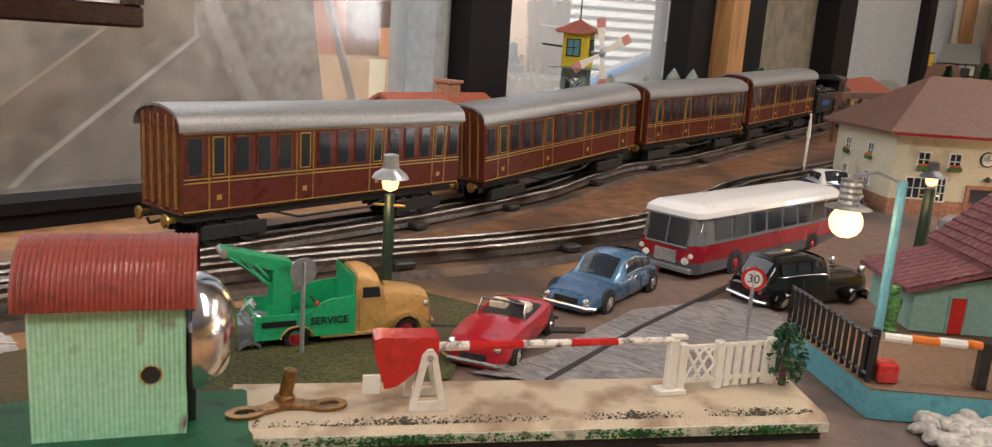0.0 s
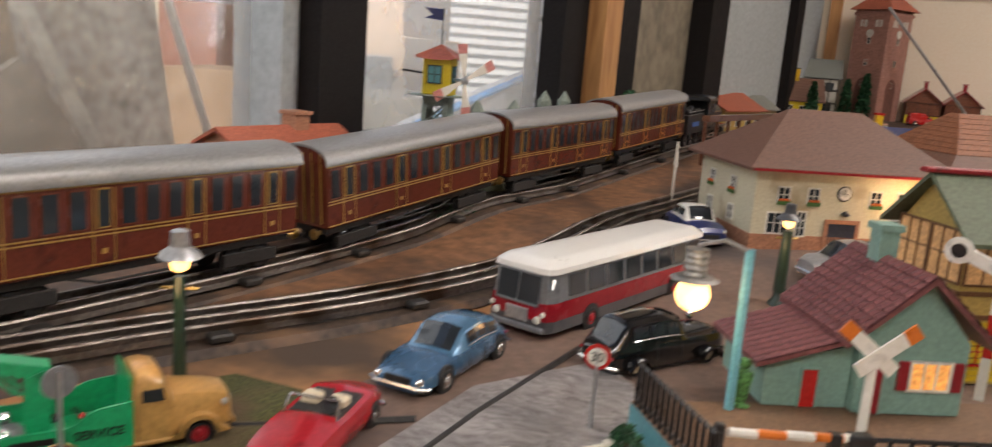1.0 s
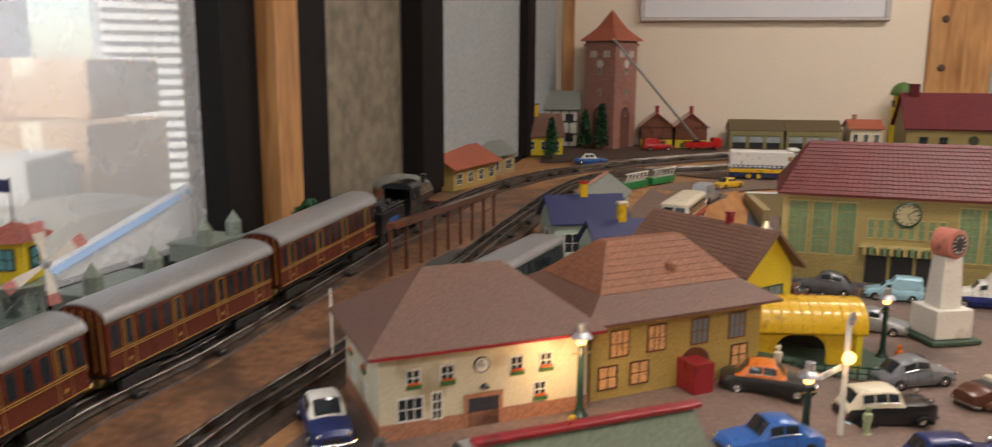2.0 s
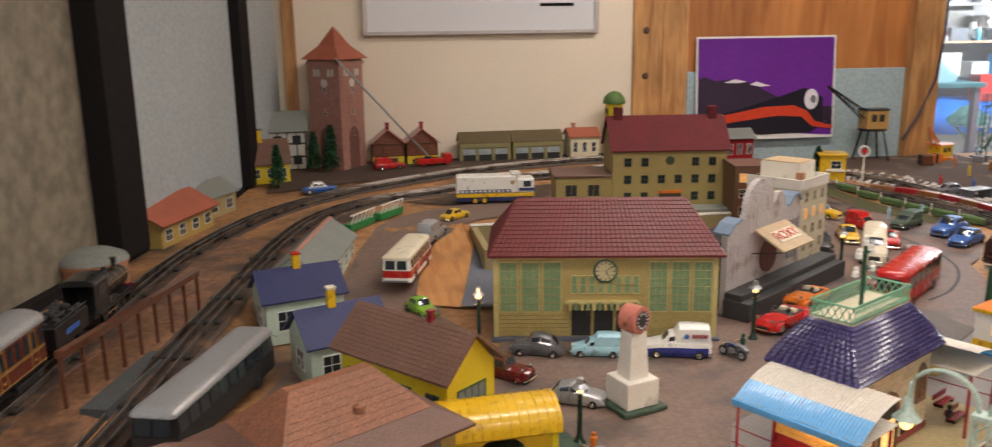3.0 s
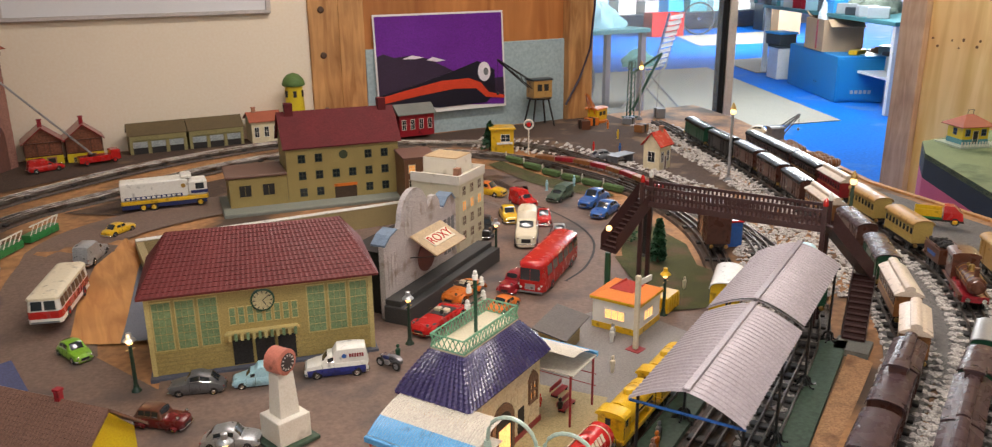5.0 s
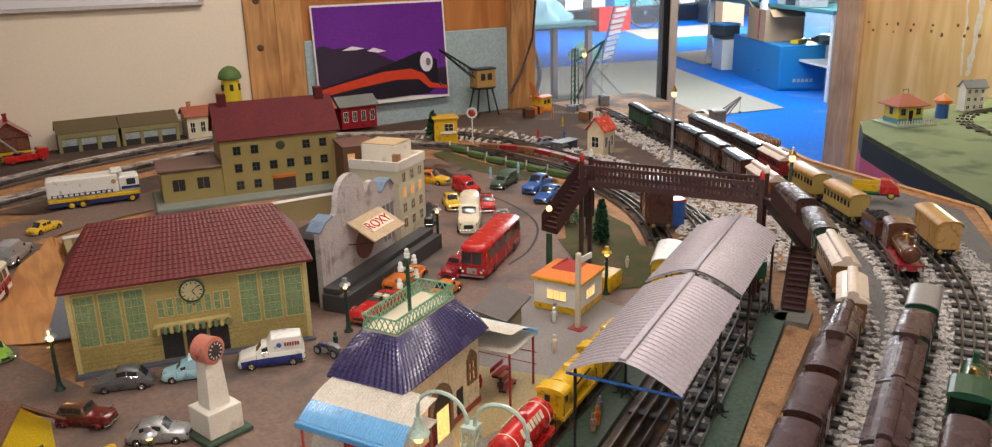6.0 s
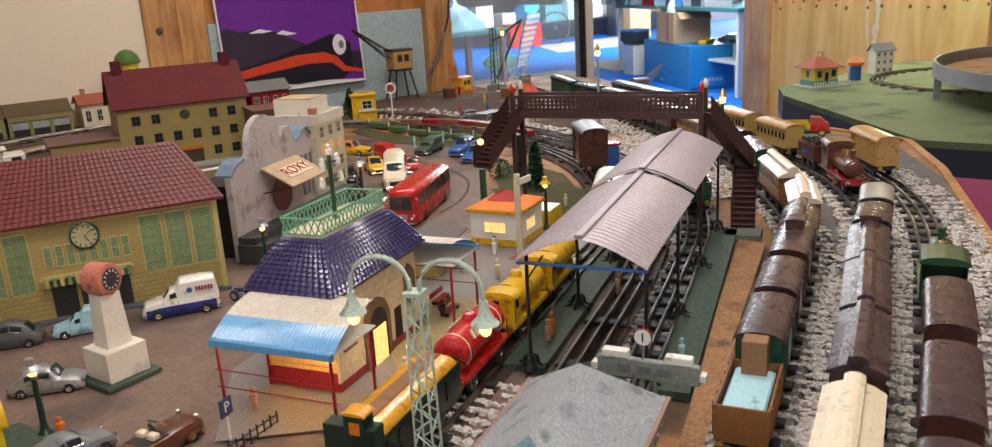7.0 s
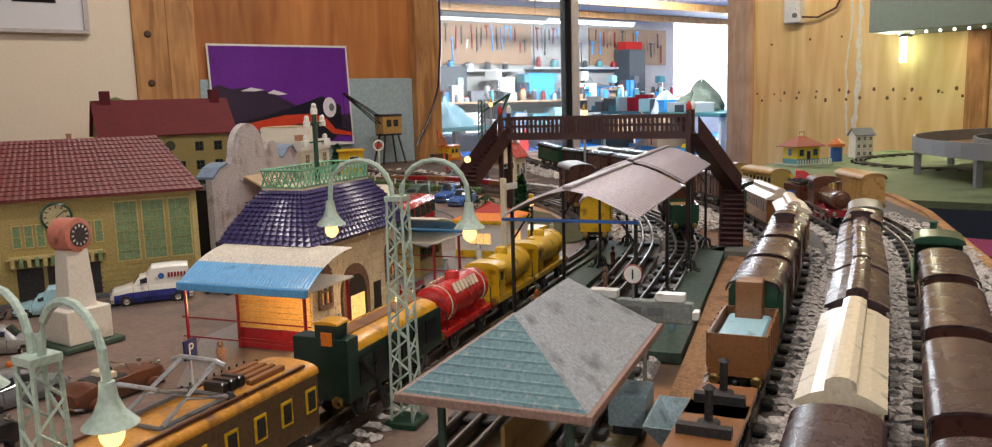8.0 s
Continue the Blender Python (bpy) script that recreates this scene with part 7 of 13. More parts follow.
def coach(m, label, L=0.265, W=0.054, body=COACH, roof=ROOFSILVER, group="passenger train", lined=True, z0=0.026, z1=0.083, rise=0.015, win=GLASS_D):
    t = thing("railway_coach", label, "railway coach", m, group)
    part("body", Mesh().box(-L / 2, L / 2, -W / 2, W / 2, z0, z1 + 0.001, c=0.0008), body, t)
    part("roof", roof_mesh(L, W, z1, rise, over=0.003), roof, t, smooth=True)
    e = arch(W, z1 - 0.0005, rise - 0.001, 10)
    for s in (-1, 1):
        part("end", Mesh().prism(e, s * L / 2 - 0.001, s * L / 2 + 0.001, Matrix.Rotation(radians(-90), 4, "Z")), body, t)
        if lined:
            en = Mesh()
            for k in range(5):
                y = -0.02 + 0.01 * k
                en.box(s * L / 2 - 0.0004, s * (L / 2) + s * 0.0016, y - 0.0004, y + 0.0004, z0 + 0.004, z1 + 0.008) if s > 0 else en.box(-L / 2 - 0.0016, -L / 2 + 0.0004, y - 0.0004, y + 0.0004, z0 + 0.004, z1 + 0.008)
            ob = part("end_lining", en, GOLD, t)
            ob["kind"] = "stuff"
    nw = 15
    zb, zt = z0 + 0.027, z1 - 0.006
    for side in (-1, 1):
        f = at(0, side * W / 2) if side < 0 else at(0, W / 2) @ Matrix.Rotation(math.pi, 4, "Z")
        for k in range(nw):
            x = -L / 2 + L * (k + 0.5) / nw
            is_door = k % 4 == 1
            wd = L / nw * (0.42 if is_door else 0.55)
            if lined:
                fr = Mesh().box(x - wd / 2 - 0.001, x + wd / 2 + 0.001, -0.0009, 0.0003, zb - 0.001, zt + 0.001, f)
                win_ob = part("window", fr, COACHUP if not is_door else GOLD, t)
                part("pane", Mesh().box(x - wd / 2, x + wd / 2, -0.0014, 0.0002, zb, zt, f), win, win_ob)
            else:
                part("window", Mesh().box(x - wd / 2, x + wd / 2, -0.0007, 0.0002, zb, zt, f), win, t)
            if is_door and lined:
                d = part("door", Mesh().box(x - L / nw * 0.4, x + L / nw * 0.4, -0.0005, 0.0002, z0 + 0.004, zb - 0.006, f), body, t)
                g = Mesh()
                for u in (-1, 1):
                    g.box(x + u * L / nw * 0.42 - 0.0003, x + u * L / nw * 0.42 + 0.0003, -0.0009, 0.0002, z0 + 0.003, zt + 0.001, f)
                g.box(x - 0.0018, x + 0.0018, -0.0009, 0.0002, z0 + 0.009, z0 + 0.0125, f)
                part("door_lining", g, GOLD, d)
        if lined:
            for z in (z0 + 0.0025, zb - 0.0055, zb - 0.003, zt + 0.003):
                part("gold_line", Mesh().box(-L / 2 + 0.001, L / 2 - 0.001, -0.0009, 0.0003, z - 0.0004, z + 0.0004, f), GOLD, t)
    part("solebar", Mesh().box(-L / 2 + 0.004, L / 2 - 0.004, -0.022, 0.022, z0 - 0.006, z0 - 0.0002), SOOT, t)
    part("truss", Mesh().tube([(-0.06, -0.02, z0 - 0.005), (-0.035, -0.02, z0 - 0.012), (0.035, -0.02, z0 - 0.012), (0.06, -0.02, z0 - 0.005)], 0.001, 5).tube([(-0.06, 0.02, z0 - 0.005), (-0.035, 0.02, z0 - 0.012), (0.035, 0.02, z0 - 0.012), (0.06, 0.02, z0 - 0.005)], 0.001, 5), SOOT, t)
    bogie(t, -L * 0.34)
    bogie(t, L * 0.34)
    buffers(t, L)
    return t


p1 = spline(T1, 0.005)


# the running train, standing along the window
YS = [0.735, 1.02, 1.305, 1.59]
X1 = {0.735: -0.475, 1.02: -0.413, 1.305: -0.356, 1.59: -0.3}
for k, y in enumerate(YS):
    coach(track_m(T1, X1[y], y), ("last" if k == 0 else "crimson-brown") + " lined tinplate coach with curved silver-grey roof" if k else "crimson-brown lined tinplate coach at the rear of the train")


def locomotive(m, label, tender=True, body=BLACK, group="", L=0.17, cab=BLACK, bands=BRASS, big=0.016):
    t = thing("steam_locomotive", label, "locomotive", m, group)
    part("frame", Mesh().box(-L / 2, L / 2, -0.021, 0.021, 0.018, 0.026, c=0.0006), CRIMSON if body is not BLACK else BLACK, t)
    part("boiler", Mesh().lathe([(0.014, -L * 0.18), (0.0175, -L * 0.178), (0.0175, L * 0.46), (0.016, L * 0.47), (0.012, L * 0.48), (0.002, L * 0.485)], 24, at(0, 0, 0.047) @ AX["x"]), body, t, smooth=True)
    for k in range(4):
        part("boiler_band", Mesh().lathe([(0.0179, 0), (0.0179, 0.0016)], 24, at(-L * 0.1 + k * L * 0.15, 0, 0.047) @ AX["x"]), bands, t)
    part("chimney", Mesh().lathe([(0.006, 0), (0.0045, 0.004), (0.0045, 0.016), (0.0062, 0.018), (0.005, 0.02)], 14, at(L * 0.38, 0, 0.062)), body, t, smooth=True)
    part("dome", Mesh().lathe([(0.007, 0), (0.006, 0.006), (0.005, 0.011), (0.002, 0.013)], 14, at(L * 0.12, 0, 0.063)), bands if body is not BLACK else body, t, smooth=True)
    part("safety_valve", Mesh().lathe([(0.004, 0), (0.003, 0.007)], 10, at(-L * 0.06, 0, 0.063)), BRASS, t)
    c = part("cab", Mesh().box(-L / 2, -L * 0.18, -0.025, -0.0235, 0.026, 0.075).box(-L / 2, -L * 0.18, 0.0235, 0.025, 0.026, 0.075).box(-L * 0.2, -L * 0.18, -0.0234, 0.0234, 0.026, 0.075), cab, t)
    part("cab_roof", Mesh().prism(arch(0.05, 0.0755, 0.009, 8, 0.003) + [(0.027, 0.0745), (-0.027, 0.0745)], -L / 2 - 0.004, -L * 0.16, Matrix.Rotation(radians(-90), 4, "Z")), cab, c)
    for s in (-1, 1):
        part("cab_window", Mesh().box(-L * 0.42, -L * 0.27, s * 0.0252 - 0.0004, s * 0.0252 + 0.0004, 0.054, 0.069), GLASS_D, c)
        for x in (-L * 0.22, L * 0.05):
            mm = at(x, s * 0.0185, big) @ Matrix.Rotation(radians(90) * -s, 4, "X")
            w = part("driving_wheel", Mesh().lathe([(big + 0.0015, -0.003), (big, -0.0015), (big, 0.0015), (big * 0.84, 0.0018), (big * 0.8, 0.0004), (big * 0.3, 0.0004), (big * 0.25, 0.0022)], 20, mm), CRIMSON if body is not BLACK else BLACK, t)
        for x in (L * 0.26, L * 0.42):
            mm = at(x, s * 0.0175, 0.009) @ Matrix.Rotation(radians(90) * -s, 4, "X")
            part("pony_wheel", Mesh().lathe([(0.0105, -0.003), (0.009, -0.0015), (0.009, 0.001), (0.002, 0.0012)], 14, mm), BLACK, t)
        part("coupling_rod", Mesh().box(-L * 0.24, L * 0.07, s * 0.0215 - 0.0006, s * 0.0215 + 0.0006, big - 0.004, big - 0.0015), CHROME, t)
        part("handrail", Mesh().tube([(-L * 0.16, s * 0.0185, 0.053), (L * 0.44, s * 0.0185, 0.053)], 0.0006, 5), BRASS, t)
        part("footplate", Mesh().box(-L / 2, L / 2, s * 0.0265 - 0.005, s * 0.0265, 0.0262, 0.0285), body, t)
        part("cylinder", Mesh().lathe([(0.006, 0), (0.0065, 0.001), (0.0065, 0.022), (0.006, 0.023)], 12, at(L * 0.27, s * 0.022, 0.018) @ AX["x"]), body, t)
        part("buffer", Mesh().lathe([(0.002, 0), (0.002, 0.007), (0.005, 0.0074), (0.005, 0.009)], 10, at(L / 2, s * 0.015, 0.022) @ AX["x"]), CHROME, t)
    part("buffer_beam", Mesh().box(L / 2 - 0.002, L / 2 + 0.001, -0.024, 0.024, 0.015, 0.0275), CRIMSON, t)
    part("smokebox_door", Mesh().lathe([(0.013, 0), (0.012, 0.003), (0.003, 0.0045)], 20, at(L * 0.483, 0, 0.047) @ AX["x"]), body, t)
    return t


def tender(m, label, body=BLACK, group="", L=0.1):
    t = thing("tender", label, "tender", m, group)
    part("tank", Mesh().box(-L / 2, L / 2, -0.024, 0.024, 0.022, 0.055, c=0.001), body, t)
    part("coal_rail", Mesh().tube([(-L / 2, -0.023, 0.06), (L / 2, -0.023, 0.06)], 0.001, 5).tube([(-L / 2, 0.023, 0.06), (L / 2, 0.023, 0.06)], 0.001, 5), body, t)
    co, rr = Mesh(), random.Random(2)
    for k in range(60):
        co.ball(rr.uniform(0.003, 0.006), (rr.uniform(-L / 2 + 0.008, L / 2 - 0.008), rr.uniform(-0.018, 0.018), 0.056 + rr.uniform(0, 0.006)), 5)
    ob = part("coal", co, SOOT, t)
    ob["kind"] = "stuff"
    for s in (-1, 1):
        part("number_bar", Mesh().box(-0.02, 0.02, s * 0.0243 - 0.0003, s * 0.0243 + 0.0003, 0.034, 0.042), BLUE, t)
    for x in (-L * 0.34, 0, L * 0.34):
        wheelset(t, x, 0.01)
    return t


tender(track_m(T1, -0.262, 1.79), "black tender heaped with coal", group="passenger train")
locomotive(track_m(T1, -0.242, 1.955), "black steam locomotive with brass boiler bands", group="passenger train")


# wagons of the sidings
def box_wagon(m, label, L=0.125, W=0.046, body=DKBROWN, roof=MAUVE, style="arch", z0=0.024, z1=0.068, rise=0.012, group="siding wagons", windows=False, brake=False):
    L *= 0.93
    t = thing("railway_wagon", label, "railway wagon", m, group)
    part("body", Mesh().box(-L / 2, L / 2, -W / 2, W / 2, z0, z1, c=0.001), body, t)
    if style == "arch":
        part("roof", roof_mesh(L, W, z1, rise, 0.003), roof, t, smooth=True)
        e = arch(W, z1 - 0.001, rise - 0.0005, 8)
        for s in (-1, 1):
            part("end", Mesh().prism(e, s * (L / 2 - 0.001) - 0.001, s * (L / 2 - 0.001) + 0.001, Matrix.Rotation(radians(-90), 4, "Z")), body, t)
    else:                       # clerestory
        prof = [(-W / 2 - 0.003, z1 - 0.001), (-W / 2 - 0.003, z1 + 0.0015), (-W * 0.36, z1 + 0.007), (-W * 0.2, z1 + 0.0095), (-W * 0.19, z1 + 0.016), (-W * 0.1, z1 + 0.0185), (0, z1 + 0.0192)]
        prof = prof + [(-x, z) for x, z in reversed(prof[:-1])]
        part("roof", Mesh().prism(prof, -L / 2 - 0.004, L / 2 + 0.004, Matrix.Rotation(radians(-90), 4, "Z")), roof, t)
    n = max(3, int(L / 0.016))
    for side in (-1, 1):
        f = at(0, -W / 2) if side < 0 else at(0, W / 2) @ Matrix.Rotation(math.pi, 4, "Z")
        if windows:
            for k in range(n):
                x = -L / 2 + L * (k + 0.5) / n
                part("window", Mesh().box(x - 0.0045, x + 0.0045, -0.0008, 0.0002, z1 - 0.022, z1 - 0.008, f), GLASS_D, t)
            part("waist_line", Mesh().box(-L / 2, L / 2, -0.0008, 0.0003, z1 - 0.0265, z1 - 0.0255, f), GOLD, t)
        else:
            part("sliding_door", Mesh().box(-L * 0.16, L * 0.16, -0.0016, 0.0002, z0 + 0.002, z1 - 0.003, f), body, t)
            for x in (-L * 0.42, -L * 0.28, L * 0.28, L * 0.42):
                part("rib", Mesh().box(x - 0.001, x + 0.001, -0.0014, 0.0002, z0, z1 - 0.001, f), body, t)
    if brake:
        part("brake_hut", Mesh().box(L / 2 - 0.02, L / 2 + 0.004, -0.012, 0.012, z1 - 0.02, z1 + 0.022), body, t)
        part("hut_roof", Mesh().prism(arch(0.026, z1 + 0.022, 0.004, 6, 0.002) + [(0.015, z1 + 0.021), (-0.015, z1 + 0.021)], L / 2 - 0.022, L / 2 + 0.006, Matrix.Rotation(radians(-90), 4, "Z")), roof, t)
    part("underframe", Mesh().box(-L / 2 + 0.002, L / 2 - 0.002, -0.021, 0.021, z0 - 0.006, z0 - 0.0002), SOOT, t)
    wheelset(t, -L * 0.3)
    wheelset(t, L * 0.3)
    buffers(t, L, 0.021)
    return t


def open_wagon(m, label, L=0.115, W=0.047, body=TEAK, inner=SOOT, h=0.03, group="siding wagons", load=None):
    t = thing("open_wagon", label, "railway wagon", m, group)
    part("floor", Mesh().box(-L / 2, L / 2, -W / 2, W / 2, 0.02, 0.026), body, t)
    for s in (-1, 1):
        part("side", Mesh().box(-L / 2, L / 2, s * W / 2 - 0.001, s * W / 2 + 0.001, 0.0262, 0.0262 + h), body, t)
        part("end", Mesh().box(s * (L / 2 - 0.001) - 0.001, s * (L / 2 - 0.001) + 0.001, -W / 2 + 0.0012, W / 2 - 0.0012, 0.0262, 0.0262 + h), body, t)
        for k in range(5):
            x = -L * 0.42 + L * 0.21 * k
            part("rib", Mesh().box(x - 0.0012, x + 0.0012, s * (W / 2 + 0.0018) - 0.0008, s * (W / 2 + 0.0018) + 0.0008, 0.026, 0.026 + h), body, t)
    if load:
        part("load", Mesh().box(-L / 2 + 0.004, L / 2 - 0.004, -W / 2 + 0.004, W / 2 - 0.004, 0.0265, 0.0262 + h * 0.8, c=0.002), load, t)
    wheelset(t, -L * 0.3)
    wheelset(t, L * 0.3)
    buffers(t, L, 0.019)
    return t


def flat_wagon(m, label, L=0.115, W=0.045, body=TEAK, group="siding wagons"):
    t = thing("flat_wagon", label, "railway wagon", m, group)
    part("deck", Mesh().box(-L / 2, L / 2, -W / 2, W / 2, 0.022, 0.027, c=0.0006), body, t)
    part("winch_post", Mesh().lathe([(0.008, 0), (0.008, 0.003), (0.003, 0.004), (0.003, 0.026), (0.005, 0.027), (0.001, 0.03)], 10, at(0.01, 0, 0.0272)), SOOT, t)
    part("bolster", Mesh().box(-0.012, -0.004, -W / 2 + 0.004, W / 2 - 0.004, 0.0272, 0.034), SOOT, t)
    wheelset(t, -L * 0.3)
    wheelset(t, L * 0.3)
    buffers(t, L, 0.02)
    return t


def tank_wagon(m, label, body, L=0.115, r=0.02, frame_mat=None, band=None, cab=False, bars=False, group="tank wagons", ladder=True):
    t = thing("tank_wagon", label, "railway wagon", m, group)
    part("frame", Mesh().box(-L / 2, L / 2, -0.021, 0.021, 0.019, 0.026, c=0.0006), frame_mat or BLACK, t)
    lz = L * (0.36 if cab else 0.44)
    part("tank", Mesh().lathe([(0.004, -lz - 0.004), (r * 0.8, -lz - 0.003), (r, -lz), (r, lz), (r * 0.8, lz + 0.003), (0.004, lz + 0.004)], 28, at(-0.008 if cab else 0, 0, 0.028 + r) @ AX["x"]), body, t, smooth=True)
    part("dome", Mesh().lathe([(0.008, -0.004), (0.008, 0.006), (0.006, 0.009), (0.002, 0.01)], 16, at(0, 0, 0.026 + 2 * r)), body, t, smooth=True)
    for x in (-lz * 0.8, lz * 0.8):
        part("saddle", Mesh().box(x - 0.003, x + 0.003, -r * 0.9, r * 0.9, 0.0262, 0.034), frame_mat or BLACK, t)
        part("strap", Mesh().lathe([(r + 0.0006, 0), (r + 0.0006, 0.0016)], 28, at(x, 0, 0.028 + r) @ AX["x"]), band or body, t)
    if cab:
        c = part("brake_cab", Mesh().box(L / 2 - 0.02, L / 2, -0.02, 0.02, 0.0262, 0.06, c=0.0008), body, t)
        part("cab_roof", Mesh().prism(arch(0.042, 0.06, 0.007, 8, 0.002) + [(0.023, 0.059), (-0.023, 0.059)], L / 2 - 0.023, L / 2 + 0.003, Matrix.Rotation(radians(-90), 4, "Z")), body, c)
        for s in (-1, 1):
            part("cab_window", Mesh().box(L / 2 - 0.014, L / 2 - 0.006, s * 0.0202 - 0.0004, s * 0.0202 + 0.0004, 0.045, 0.055), GLASS_D, c)
        part("cab_window", Mesh().box(L / 2 - 0.0002, L / 2 + 0.0005, -0.008, 0.0, 0.045, 0.055), GLASS_D, c)
    if bars:
        for s in (-1, 1):
            mm = at(0, 0, 0.028 + r) @ Matrix.Rotation(radians(28) * s, 4, "X")
            for k in range(7):
                x = -0.03 + 0.0088 * k
                part("letter_bar", Mesh().box(x, x + 0.006, s * r - 0.0006, s * r + 0.0006, 0.0, 0.011, mm), band or WHITE, t)
    for s in (-1, 1):
        for u in (-1, 1):
            part("end_rail", Mesh().tube([(u * (L / 2 - 0.002), s * 0.02, 0.0262), (u * (L / 2 - 0.002), s * 0.02, 0.045), (u * (L / 2 - 0.002), s * 0.006, 0.05), (u * (L / 2 - 0.002), s * 0.006, 0.0262)], 0.0008, 5), BLACK, t)
        wheelset(t, s * L * 0.3)
    buffers(t, L, 0.022)
    return t


# station track: tank wagons
tank_wagon(track_m(T2, 1.108, 1.428), "yellow tank wagon with a small brake cab", YELLOW, L=0.125, cab=True, frame_mat=YELLOW)
tank_wagon(track_m(T2, 0.985, 1.357), "yellow tank wagon with brake cab and black end rails", YELLOW, L=0.12, cab=True, frame_mat=YELLOW)
tank_wagon(track_m(T2, 0.852, 1.28), "glossy red tank wagon with pale lettering bars", RED, L=0.125, frame_mat=RED, band=CREAM, bars=True)
BOTTLE = enamel("bottle_black_green", (0.008, 0.026, 0.018), 0.3)
tk = thing("gas_wagon", "black-green wagon with an amber lacquered top", "railway wagon", track_m(T2, 0.706, 1.195) @ Matrix.Rotation(math.pi, 4, "Z"), "tank wagons")
part("body", Mesh().box(-0.085, 0.085, -0.025, 0.025, 0.02, 0.058, c=0.0008), BOTTLE, tk)
part("top", Mesh().prism(arch(0.049, 0.0582, 0.009, 10), -0.069, 0.078, Matrix.Rotation(radians(-90), 4, "Z")), AMBER, tk, "amber lacquered curved top", smooth=True)
part("ridge_band", Mesh().box(-0.068, 0.077, -0.008, 0.008, 0.0662, 0.068, c=0.0006), TEAK, tk, "brown band along the top")
part("end_panel", Mesh().box(-0.087, -0.07, -0.0255, 0.0255, 0.02, 0.072, c=0.0006).box(-0.087, -0.07, -0.016, 0.004, 0.0721, 0.083, c=0.0006), BOTTLE, tk)
part("cabin_top", Mesh().prism(arch(0.024, 0.083, 0.003, 8), -0.088, -0.069, at(0, -0.006) @ Matrix.Rotation(radians(-90), 4, "Z")), AMBER, tk, "amber cabin top")
part("end_window", Mesh().box(-0.0878, -0.0871, -0.012, -0.002, 0.066, 0.077), ORANGE, tk)
for k in range(6):
    part("louvre", Mesh().box(-0.07 + 0.024 * k, -0.052 + 0.024 * k, -0.0262, -0.0251, 0.03, 0.052), BLACK, tk)
part("hose", Mesh().tube([(-0.07, -0.027, 0.052), (-0.055, -0.033, 0.03), (-0.05, -0.036, 0.006)], 0.0022, 6), BLACK, tk)
for x in (-0.055, 0.055):
    wheelset(tk, x)
buffers(tk, 0.17)

# brown electric railcar near the camera
rc = thing("railcar", "brown electric railcar with lit yellow windows and roof gear", "railcar", track_m(T2, 0.487, 1.07), "")
part("body", Mesh().box(-0.13, 0.1, -0.026, 0.026, 0.018, 0.061, c=0.001), mat("olive_brown_car", (0.1, 0.06, 0.03), 0.35), rc)
part("roof", roof_mesh(0.226, 0.05, 0.0612, 0.007, 0.0015), mat("orange_brown_roof", (0.5, 0.23, 0.03), 0.3, coat=0.3, stain=(0.16, 0.07, 0.03), stain_amount=0.3, stain_scale=50), rc, smooth=True)
rc.children[-1].matrix_basis = at(-0.015, 0, 0)
for side in (-1, 1):
    f = at(0, -0.026) if side < 0 else at(0, 0.026) @ Matrix.Rotation(math.pi, 4, "Z")
    for k in range(8):
        x = -0.12 + 0.028 * k if side < 0 else 0.12 - 0.028 * k
        w = part("window", Mesh().box(x - 0.006, x + 0.006, -0.001, 0.0003, 0.033, 0.051, f), YELLOW, rc)
        part("pane", Mesh().box(x - 0.0042, x + 0.0042, -0.0014, 0.0002, 0.035, 0.049, f), SOOT, w)
PG_M = at(-0.014, 0, 0.0)
for s in (-1, 1):
    part("pantograph_arm", Mesh().tube([(-0.03, s * 0.017, 0.07), (0.004, s * 0.016, 0.08), (-0.026, s * 0.014, 0.094)], 0.0017, 6, PG_M).tube([(0.024, s * 0.017, 0.07), (0.002, s * 0.016, 0.081), (0.024, s * 0.014, 0.092)], 0.0017, 6, PG_M), SILVER, rc)
    part("roof_rail", Mesh().box(-0.12, 0.092, s * 0.0215 - 0.0012, s * 0.0215 + 0.0012, 0.0665, 0.0685), BROWN, rc)
    part("bow_insulator", Mesh().lathe([(0.003, 0), (0.0036, 0.002), (0.002, 0.005)], 10, at(-0.048, s * 0.017, 0.0665)), SOOT, rc)
part("pantograph_frame", Mesh().tube([(-0.032, -0.017, 0.0695), (0.026, -0.017, 0.0695), (0.026, 0.017, 0.0695), (-0.032, 0.017, 0.0695), (-0.032, -0.017, 0.0695)], 0.0016, 6, PG_M), GREY, rc)
part("pantograph_bow", Mesh().tube([(-0.026, -0.022, 0.0925), (-0.026, -0.014, 0.095), (-0.026, 0.014, 0.095), (-0.026, 0.022, 0.0925)], 0.0016, 6, PG_M), SILVER, rc)
part("pantograph_bow", Mesh().tube([(0.024, -0.016, 0.0925), (0.024, 0.016, 0.0925)], 0.0014, 6, PG_M), SILVER, rc)
for x in (-0.068, -0.06, -0.052):
    part("resistor", Mesh().box(x, x + 0.006, -0.004, 0.013, 0.069, 0.077, c=0.001), BLACK, rc)
for y in (-0.012, -0.004, 0.004, 0.012):
    part("roof_slat", Mesh().box(-0.108, -0.072, y - 0.0025, y + 0.0025, 0.067, 0.0715, c=0.0006), TEAK, rc, "brown roof slat")
bogie(rc, -0.09)
bogie(rc, 0.065)
buffers(rc, 0.2)

